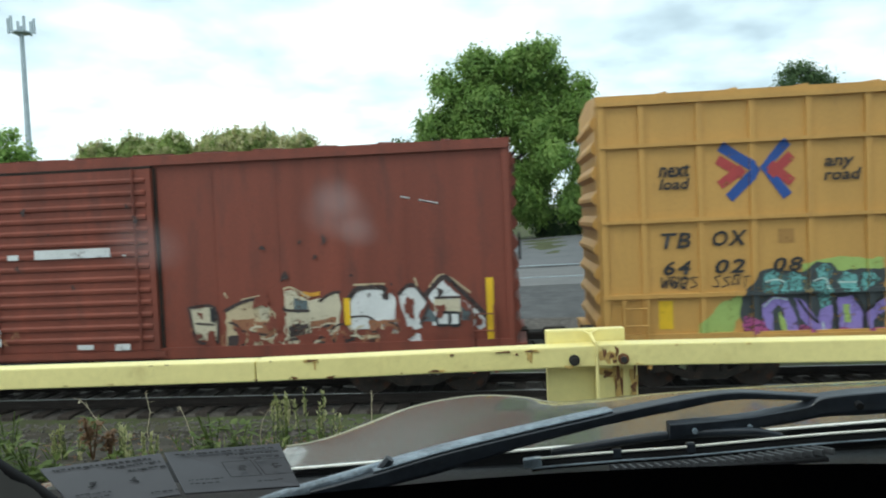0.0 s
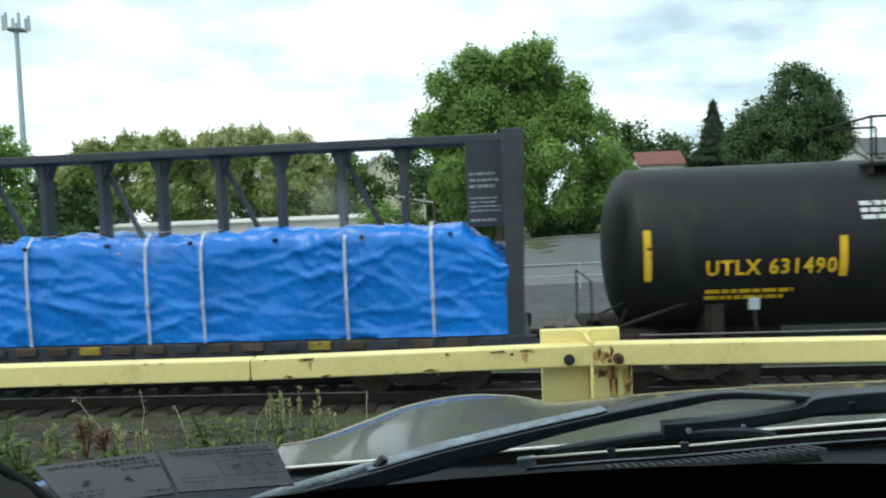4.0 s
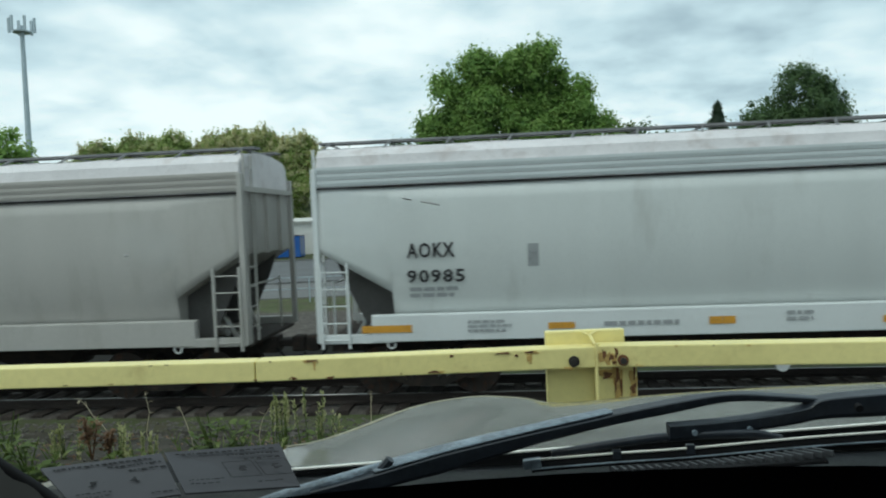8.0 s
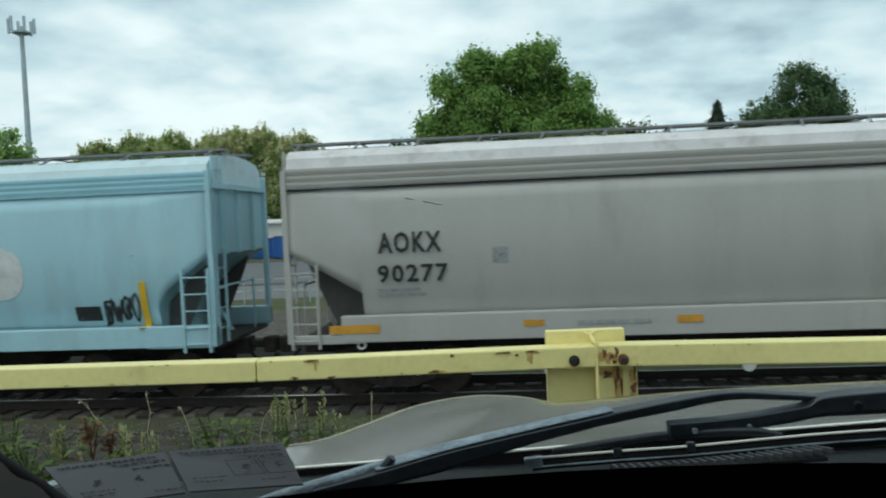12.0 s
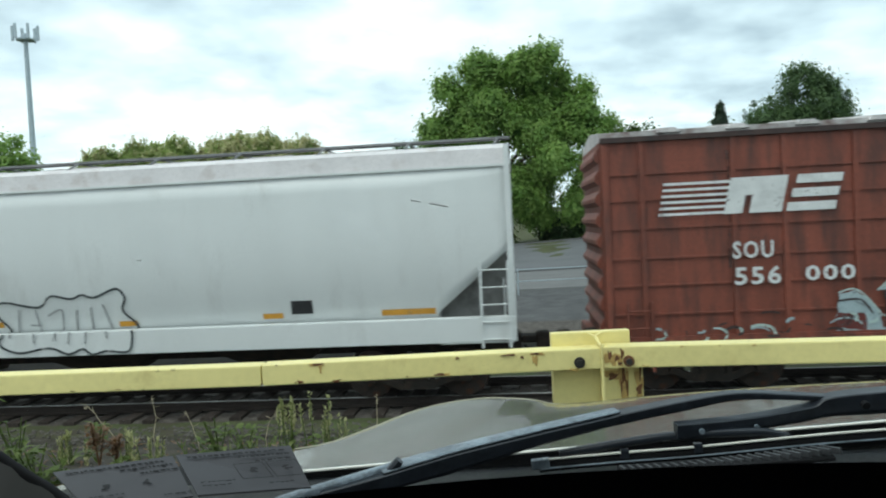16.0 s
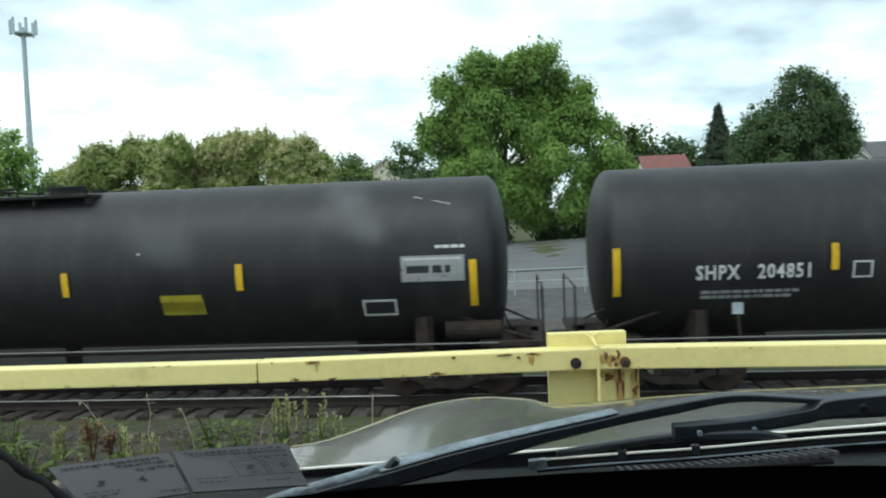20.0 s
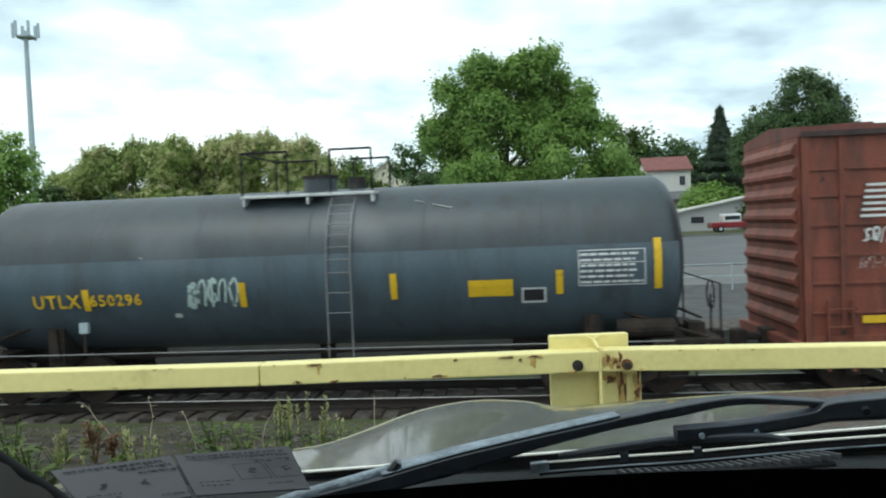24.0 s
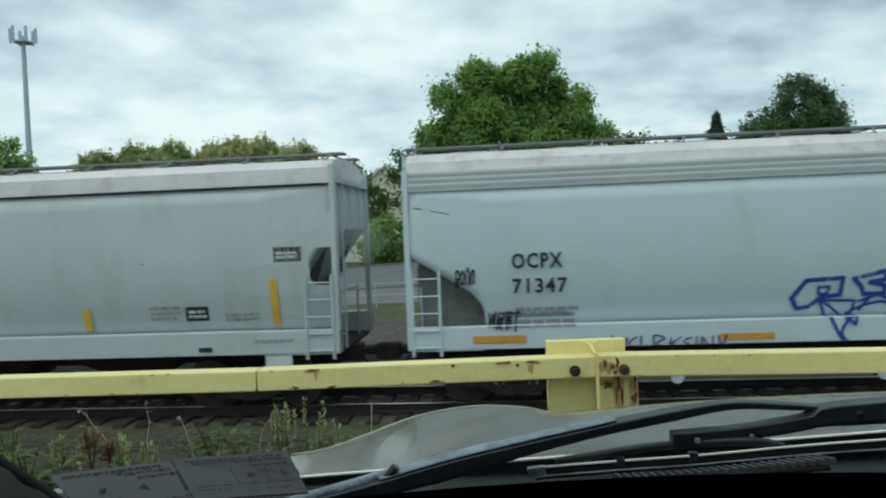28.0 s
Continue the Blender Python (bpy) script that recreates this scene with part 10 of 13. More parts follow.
def paint_BLUE2(c):
    panel(c, 4.99, 2.03, 6.27, 3.03, WHITEP)
    panel(c, 5.13, 2.30, 5.48, 2.75, GREENP, 0.003)
    bars(c, 5.52, 2.43, 6.21, 2.61, GREENP, 2)
    stripe(c, 8.49, 1.45, 8.63, 2.31)
    stripe(c, 4.84, 1.40, 5.00, 1.86)
    stripe(c, 1.29, 1.37, 1.42, 1.78)
    panel(c, 7.18, 1.58, 7.68, 1.86, BLACKP)
    tag(c, 7.73, 1.48, 8.47, 2.06, BLACKP, 4, 18)
    tag(c, 4.13, 0.97, 4.94, 1.24, PURPLEP, 4, 19)
    graffiti(c, -1.95, 1.46, 3.63, 2.35, (), GREYP, 7, 20)


def paint_SOU(c):
    text(c, -6.20, 2.05, -5.57, 2.40, "52", WHITEP, 0.034)
    text(c, -5.22, 2.06, -4.59, 2.39, "66", WHITEP, 0.034)
    text(c, -4.27, 2.10, -3.66, 2.42, "69", WHITEP, 0.034)
    panel(c, -6.31, 1.98, -3.54, 2.53, BLACKP)
    for k in range(8):
        block_row(c, -7.06 + k * .66, 3.45, -6.72 + k * .66, 3.96, 1, FADEDP)
    bars(c, -6.82, 2.84, -2.01, 3.08, FADEDP, 1)
    panel(c, -7.13, 1.23, -6.65, 1.49, ORANGEP, 0.003)
    panel(c, -7.25, 1.02, -6.42, 1.62, BLACKP)
    graffiti(c, -1.07, 1.12, 1.46, 1.99, (CREAMP,), BROWNP, 4, 23)
    bars(c, -0.22, 3.41, 0.44, 3.61, WHITEP, 2)
    panel(c, -0.17, 1.79, 1.63, 2.05, BLACKP)
    bars(c, -0.07, 1.84, 1.57, 1.97, SALMONP, 1)
    wash(c, BLACKP, 0.004, -5.6, 2.04, -5.31, 2.05, -4.9, 1.73, -4.83, 1, -5.11, 1.01, -5.2, 1.3, -5.38, 1.31, -5.63, 1.02, -5.91, 1.03)
    wash(c, BLACKP, 0.004, -4.9, 1.87, -4.34, 1.9, -4.4, 1.61, -4.63, 1.52, -4.45, 1.47, -4.5, 1.04, -4.92, 1.03)
    wash(c, BLACKP, 0.004, -4.3, 1.85, -3.97, 1.89, -3.89, 1.5, -3.79, 1.88, -3.56, 1.92, -3.67, 1.01, -3.95, 1.02, -4.08, 1.31, -4.18, 1.01, -4.36, 1.01)
    wash(c, BLACKP, 0.004, -3.47, 1.91, -2.97, 1.9, -3.02, 1.66, -3.25, 1.57, -3.03, 1.42, -3.26, 1.24, -2.99, 1.04, -3.54, 0.99)
    wash(c, BLACKP, 0.004, -2.84, 1.89, -2.34, 1.92, -2.44, 1.64, -2.22, 1.35, -2.31, 1.02, -2.9, 0.99, -2.71, 1.32)
    line(c, WHITEP, 0.04, True, -5.6, 2.04, -5.31, 2.05, -4.9, 1.73, -4.83, 1, -5.11, 1.01, -5.2, 1.3, -5.38, 1.31, -5.63, 1.02, -5.91, 1.03)
    line(c, WHITEP, 0.04, True, -4.9, 1.87, -4.34, 1.9, -4.4, 1.61, -4.63, 1.52, -4.45, 1.47, -4.5, 1.04, -4.92, 1.03)
    line(c, WHITEP, 0.04, True, -4.3, 1.85, -3.97, 1.89, -3.89, 1.5, -3.79, 1.88, -3.56, 1.92, -3.67, 1.01, -3.95, 1.02, -4.08, 1.31, -4.18, 1.01, -4.36, 1.01)
    line(c, WHITEP, 0.04, True, -3.47, 1.91, -2.97, 1.9, -3.02, 1.66, -3.25, 1.57, -3.03, 1.42, -3.26, 1.24, -2.99, 1.04, -3.54, 0.99)
    line(c, WHITEP, 0.04, True, -2.84, 1.89, -2.34, 1.92, -2.44, 1.64, -2.22, 1.35, -2.31, 1.02, -2.9, 0.99, -2.71, 1.32)
    line(c, MINTP, 0.06, False, -7.24, 1.27, -7.52, 1.57, -7.6, 1.97, -7.35, 2.26, -7.04, 2.29)
    line(c, MINTP, 0.06, False, -7.08, 2.27, -7.07, 2.54, -6.81, 2.65, -6.47, 2.69)
    line(c, MINTP, 0.06, False, -6.78, 2.62, -6.67, 2.42, -6.3, 2.36)
    line(c, MINTP, 0.06, False, -6.01, 1.03, -5.67, 1.07)
    line(c, TEALP, 0.05, False, -7.29, 1.42, -7.46, 1.82, -7.16, 2.18)
    line(c, TEALP, 0.05, False, -6.87, 2.17, -6.77, 2.53)
    line(c, TEALP, 0.05, False, -6.99, 1.7, -6.6, 1.84, -6.27, 1.77)
    line(c, WHITEP, 0.03, False, -6.79, 1.74, -6.6, 1.88, -6.41, 1.86)
    line(c, WHITEP, 0.03, False, -3.24, 2.14, -2.87, 2.27, -2.71, 2.36)
    line(c, WHITEP, 0.03, False, -3.23, 2.48, -3.19, 2.24)
    wash(c, MINTP, 0.006, -6.39, 2.69, -6.42, 2.62, -6.48, 2.6, -6.54, 2.63, -6.56, 2.69, -6.53, 2.75, -6.47, 2.78, -6.41, 2.75)
    wash(c, MINTP, 0.006, -7.42, 2.31, -7.44, 2.25, -7.5, 2.23, -7.55, 2.26, -7.57, 2.31, -7.55, 2.37, -7.49, 2.39, -7.44, 2.36)
    wash(c, MINTP, 0.006, -7.5, 1.52, -7.53, 1.47, -7.57, 1.46, -7.62, 1.48, -7.64, 1.53, -7.62, 1.57, -7.57, 1.59, -7.52, 1.57)


def paint_NS1(c):
    emblem_lines(c, -7.07, 3.11, -5.88, 3.73)
    block_emblem(c, -5.99, 3.12, -4.10, 3.73)
    text(c, -5.87, 2.35, -5.20, 2.65, "SOU", WHITEP)
    text(c, -5.85, 1.90, -5.09, 2.21, "556", WHITEP)
    text(c, -4.70, 1.93, -3.89, 2.19, "000", WHITEP)
    panel(c, -3.28, 2.17, -2.97, 2.45, MAROONP)
    bars(c, -0.57, 3.53, 1.00, 3.76, WHITEP, 2)
    peel(c, -1.38, 0.90, 8.19, 3.68, BROWNP, 24, 91)
    bars(c, 7.48, 2.14, 8.18, 2.30, WHITEP, 1)
    wash(c, PALEBLUEP, 0.001, 2.04, 1.96, 2.32, 1.71, 2.65, 1.75, 2.76, 2.1, 3.04, 2.11, 3.36, 1.89, 3.68, 1.73, 3.86, 1.63, 3.91, 1.91, 4.14, 1.86, 4.15, 1.58, 4.32, 1.8, 4.44, 1.71, 4.44, 1.28, 4.67, 1.18, 4.57, 1, 2.04, 0.93, 2.07, 1.56)
    wash(c, BROWNP, 0.004, 3.68, 1.76, 3.86, 1.82, 3.87, 1.23, 3.68, 1.31)
    wash(c, BROWNP, 0.004, 4.16, 1.81, 4.23, 1.71, 4.19, 1.22, 4.14, 1.25)
    wash(c, MAROONP, 0.004, 2.88, 1.72, 3.16, 1.61, 2.92, 1.38)
    wash(c, SAGEP, 0.001, 4.64, 1.65, 4.97, 1.92, 5.65, 1.94, 6.18, 1.94, 6.32, 1.89, 6.31, 1.01, 5.03, 1.03, 4.62, 1.14)
    wash(c, PALEBLUEP, 0.003, 5.82, 1.84, 6.18, 1.87, 6.17, 1.6, 5.86, 1.62)
    wash(c, PALEBLUEP, 0.003, 5.36, 1.51, 6.15, 1.5, 6.14, 1.3, 5.45, 1.33)
    wash(c, MINTP, 0.004, 6.2, 1.88, 6.33, 1.89, 6.32, 1.01, 6.21, 1.01)
    wash(c, BROWNP, 0.004, 5.28, 1.86, 5.51, 1.86, 5.5, 1.62, 5.3, 1.63)
    wash(c, GRIMEP, 0.004, 5, 1.59, 5.23, 1.56, 5.19, 1.16, 5.01, 1.16)
    wash(c, CREAMP, 0.004, 5.51, 1.92, 5.81, 1.93, 5.78, 1.66, 5.53, 1.65)
    wash(c, LILACP, 0.004, 5.9, 1.3, 6.14, 1.3, 6.13, 1.02, 5.89, 1.03)
    wash(c, GREYP, 0.004, 4.66, 1.49, 4.95, 1.5, 4.97, 1.38, 4.67, 1.3)
    wash(c, PALEBLUEP, 0.001, 7.38, 1.87, 7.69, 2.02, 7.9, 1.85, 8.09, 1.52, 8.1, 1.2, 7.83, 1.03, 7.48, 1.02, 7.33, 1.09)
    wash(c, GREYP, 0.003, 7.59, 1.63, 7.81, 1.76, 8, 1.62, 8.02, 1.41, 7.8, 1.28, 7.6, 1.41)
    wash(c, CREAMP, 0.003, 7.49, 1.29, 7.65, 1.33, 7.66, 1.13, 7.51, 1.11)
    line(c, BROWNP, 0.035, False, 2.68, 2.39, 2.69, 2.05, 2.82, 1.91, 2.7, 1.77)
    line(c, BROWNP, 0.035, False, 2.07, 1.56, 2.41, 1.61, 2.65, 1.75, 2.93, 1.71, 3.17, 1.89, 3.68, 1.76)
    line(c, BROWNP, 0.035, False, 2.28, 0.93, 2.4, 1.35, 2.59, 1.54, 2.74, 1.72, 2.85, 1.57, 2.71, 1.1, 2.61, 0.94)
    line(c, BROWNP, 0.035, False, 2.93, 1.67, 3.21, 1.68, 3.34, 1.56)
    line(c, BROWNP, 0.035, False, 3.36, 1.89, 3.39, 1.67, 3.67, 1.66)
    line(c, BROWNP, 0.035, False, 3.7, 1.73, 3.87, 1.91, 4.15, 1.95)
    line(c, BROWNP, 0.035, False, 3.89, 1.82, 3.89, 1.23)
    line(c, BROWNP, 0.035, False, 2.91, 1.29, 3.14, 1.28)
    line(c, BROWNP, 0.035, False, 3.66, 1.31, 3.67, 1.03)
    line(c, BROWNP, 0.028, False, 5.23, 1.61, 6.17, 1.59)
    line(c, BROWNP, 0.028, False, 4.81, 1.34, 5.26, 1.29)
    line(c, BROWNP, 0.028, False, 5.57, 1.08, 6.07, 1.11)
    line(c, BROWNP, 0.028, False, 5.49, 1.27, 5.62, 1.1)
    line(c, BROWNP, 0.028, False, 5.85, 1.31, 5.86, 1.03)
    line(c, BROWNP, 0.028, False, 4.88, 1.88, 4.96, 1.69, 5.14, 1.63)
    line(c, BROWNP, 0.028, False, 5.06, 1.92, 5.26, 1.81)
    line(c, BROWNP, 0.028, False, 4.67, 1.16, 4.99, 1.16)
    line(c, BROWNP, 0.028, False, 7.35, 1.6, 7.54, 1.61)
    line(c, BROWNP, 0.028, False, 7.67, 1.45, 7.84, 1.4, 7.93, 1.53)
    line(c, WHITEP, 0.028, False, 2.02, 1.95, 2.32, 1.7, 2.65, 1.72)
    line(c, WHITEP, 0.028, False, 3.09, 2.11, 3.45, 1.81, 3.72, 1.69)
    line(c, WHITEP, 0.028, False, 4.23, 1.76, 4.33, 1.83, 4.41, 1.71)
    line(c, WHITEP, 0.028, False, 4.78, 1.69, 5.01, 1.93, 5.65, 1.95)
    line(c, WHITEP, 0.028, False, 7.31, 2.01, 7.34, 1.32)
    line(c, WHITEP, 0.028, False, 7.9, 1.9, 8.09, 1.57, 8.1, 1.2)
    line(c, WHITEP, 0.028, False, 5.6, 1.87, 5.78, 1.89)
    line(c, WHITEP, 0.028, False, 5.57, 1.76, 5.77, 1.76)
    line(c, WHITEP, 0.028, False, 4.77, 1.41, 4.93, 1.43)
    wash(c, PALEBLUEP, 0.001, -4.16, 1.69, -3.9, 1.75, -3.66, 1.55, -3.5, 1.38, -3.47, 1.09, -2.92, 1.05, -2.78, 1.28, -2.7, 1.56, -2.79, 1.73, -2.67, 1.68, -2.54, 1.35, -2.51, 0.93, -4.22, 0.93)
    wash(c, PALEBLUEP, 0.001, -3.52, 1.73, -3.29, 1.89, -2.91, 1.86, -2.67, 1.64, -2.76, 1.52, -2.88, 1.71, -3.3, 1.75)
    wash(c, GREYP, 0.001, -2.99, 1.98, -2.78, 2.02, -2.53, 1.88, -2.46, 1.68, -2.67, 1.68, -2.79, 1.85)
    wash(c, BROWNP, 0.004, -3.45, 1.73, -2.79, 1.71, -2.74, 1.3, -3.41, 1.31)
    wash(c, MAROONP, 0.004, -4.18, 1.38, -3.75, 1.35, -3.73, 1.06, -4.2, 1.11)
    wash(c, PALEBLUEP, 0.001, -2.41, 1.82, -2.11, 1.91, -1.78, 1.81, -1.76, 1.51, -2.39, 1.51)
    wash(c, DGREYP, 0.004, -2.33, 1.75, -2.12, 1.79, -2.13, 1.54, -2.36, 1.55)
    wash(c, MAROONP, 0.004, -2.39, 1.49, -1.88, 1.49, -1.88, 1.17, -2.41, 1.12)
    wash(c, SAGEP, 0.001, -1.87, 1.29, -1.69, 1.2, -1.67, 0.93, -1.92, 0.93)
    wash(c, DGREYP, 0.001, -1.45, 1.76, -1.21, 1.67, -0.94, 1.36, -0.98, 1.26, -1.44, 1.29)
    wash(c, MISTP, 0.001, -0.78, 1.9, -0.15, 1.96, -0.18, 1.74, -0.68, 1.63)
    wash(c, WHITEP, 0.006, -0.1, 1.87, 0.08, 1.87, 0.08, 1.68, -0.1, 1.68)
    wash(c, DGREYP, 0.001, -0.11, 1.59, 0.34, 1.62, 0.32, 1.22, -0.12, 1.23)
    wash(c, MISTP, 0.001, 0.38, 1.54, 0.63, 1.77, 0.98, 1.59, 1.13, 1.31, 1.08, 1.01, 0.35, 1.06)
    wash(c, DGREYP, 0.001, 1.18, 1.55, 1.39, 1.7, 1.6, 1.57, 1.67, 1.01, 1.16, 1.03)
    line(c, MINTP, 0.026, False, -4.16, 1.71, -3.9, 1.76, -3.66, 1.55, -3.48, 1.3)
    line(c, MINTP, 0.026, False, -3.54, 1.73, -3.29, 1.9, -2.91, 1.86, -2.67, 1.66, -2.54, 1.31, -2.48, 0.96)
    line(c, MINTP, 0.026, False, -2.99, 1.98, -2.77, 2.04, -2.53, 1.89, -2.44, 1.68)
    line(c, MINTP, 0.026, False, -2.41, 1.82, -2.11, 1.92, -1.78, 1.84, -1.76, 1.51, -2.39, 1.51)
    line(c, MINTP, 0.026, False, -2.05, 2.23, -2.04, 2.03)
    line(c, MINTP, 0.026, False, -2.76, 2.34, -2.75, 2.1)
    line(c, MINTP, 0.026, False, -1.08, 2.11, -1.09, 1.67)
    line(c, MINTP, 0.026, False, -1.74, 1.81, -1.61, 1.83, -1.53, 1.79)
    line(c, MINTP, 0.026, False, -1.49, 1.8, -1.28, 1.8, -1.05, 1.55, -0.94, 1.34)
    line(c, MINTP, 0.026, False, -0.8, 1.64, -0.51, 1.69, -0.16, 1.74)
    line(c, MINTP, 0.026, False, 0.38, 1.56, 0.63, 1.78, 0.98, 1.6, 1.15, 1.3)
    line(c, MINTP, 0.026, False, 0.46, 1.65, 0.67, 1.73, 0.86, 1.58)
    line(c, MINTP, 0.026, False, 1.18, 1.53, 1.39, 1.71, 1.58, 1.61)
    line(c, MINTP, 0.026, False, 1.64, 1.97, 1.71, 1.73, 1.62, 1.53)
    line(c, MINTP, 0.026, False, -0.11, 2.28, 0.29, 2.24)
    line(c, MINTP, 0.026, False, -3.28, 2.35, -3.03, 2.35, -3.03, 2.09, -3.28, 2.08, -3.28, 2.34)
    line(c, MINTP, 0.026, False, -3.16, 2.28, -3.16, 2.13)
    line(c, MINTP, 0.026, False, -3.44, 1.3, -2.82, 1.28)
    line(c, MISTP, 0.026, False, -0.82, 1.29, -0.53, 1.35, -0.33, 1.26, -0.08, 1.31)
    line(c, MISTP, 0.026, False, 0.37, 1.42, 0.61, 1.39, 0.94, 1.44, 1.11, 1.3)
    line(c, MISTP, 0.026, False, 0.41, 1.31, 0.73, 1.26, 1.05, 1.31)
    line(c, MISTP, 0.026, False, -1.44, 1.27, -1.14, 1.35, -0.94, 1.3)
    line(c, MISTP, 0.026, False, -0.75, 1.09, -0.5, 1.16, -0.01, 1.09, 0.24, 1.12)
    line(c, MISTP, 0.026, False, 0.32, 1.14, 0.56, 1.17, 0.8, 1.08, 1.08, 1.15)
    line(c, MISTP, 0.026, False, -0.03, 1.47, 0.14, 1.54, 0.25, 1.42, 0.12, 1.3, 0.01, 1.39)
    line(c, MISTP, 0.026, False, -1.45, 1.07, -1.08, 1.04)
    line(c, MISTP, 0.026, False, -1.46, 0.93, -1.17, 0.94, -0.88, 0.93)
    line(c, MISTP, 0.026, False, -0.76, 0.93, -0.43, 0.93, -0.18, 0.93)
    line(c, MISTP, 0.026, False, 1.17, 1.35, 1.42, 1.42, 1.57, 1.32)
    line(c, MISTP, 0.026, False, 1.2, 1.03, 1.56, 1.06)
    line(c, MISTP, 0.026, False, 1.26, 1.55, 1.42, 1.56, 1.54, 1.48)
    line(c, MISTP, 0.026, False, -3.35, 1.05, -3.09, 1.08, -2.8, 0.99)
    line(c, MISTP, 0.026, False, -3.91, 1.56, -3.75, 1.47)
    line(c, MISTP, 0.026, False, -0.6, 1.53, -0.35, 1.54)
    line(c, BROWNP, 0.03, False, -2.71, 1.64, -2.47, 1.43, -2.4, 1.26)
    line(c, BROWNP, 0.03, False, -4.17, 1.57, -3.82, 1.58, -3.63, 1.35)
    line(c, BROWNP, 0.03, False, -3.73, 1.02, -3.35, 1)
    line(c, BROWNP, 0.03, False, -3.14, 0.93, -2.8, 0.95)
    line(c, BROWNP, 0.03, False, -2.53, 1.84, -2.28, 1.79, -2.04, 1.66)
    line(c, BROWNP, 0.03, False, 0.32, 1.22, 1.09, 1.21)
    line(c, BROWNP, 0.03, False, -1.48, 1.23, 0.28, 1.18)
    line(c, BROWNP, 0.03, False, -0.83, 0.99, 0.23, 0.98)
    panel(c, -3.31, 1.09, -2.87, 1.23, ORANGEP, 0.01)
    panel(c, 0.31, 0.94, 0.79, 0.97, ORANGEP, 0.01)
    panel(c, 3.07, 1.1, 3.58, 1.26, YELLOWP, 0.01)
    panel(c, 6.58, 1.3, 6.99, 1.49, ORANGEP, 0.01)
    panel(c, 6.45, 1.52, 6.9, 1.86, BLACKP, 0.01)
    bars(c, 6.48, 1.56, 6.87, 1.82, WHITEP, 2)
    scribbles(c, -1.4, .95, 1.75, 1.5, (MISTP, BROWNP, GREYP), 60, 6)
    scribbles(c, -7.3, .95, -1.7, 1.3, (PALEBLUEP, BROWNP, MINTP), 44, 7)
    scribbles(c, 4.4, .95, 6.1, 1.8, (GREYP, BROWNP, SAGEP), 30, 8)
    drips(c, ((-1.55, 2.0, 4.3, .1), (1.82, 1.0, 4.3, .12), (-1.4, 1.1, 3.0, .05), (1.66, .95, 2.6, .07), (2.4, 3.1, 4.2, .06), (-5.9, 2.2, 4.2, .05)), 21)


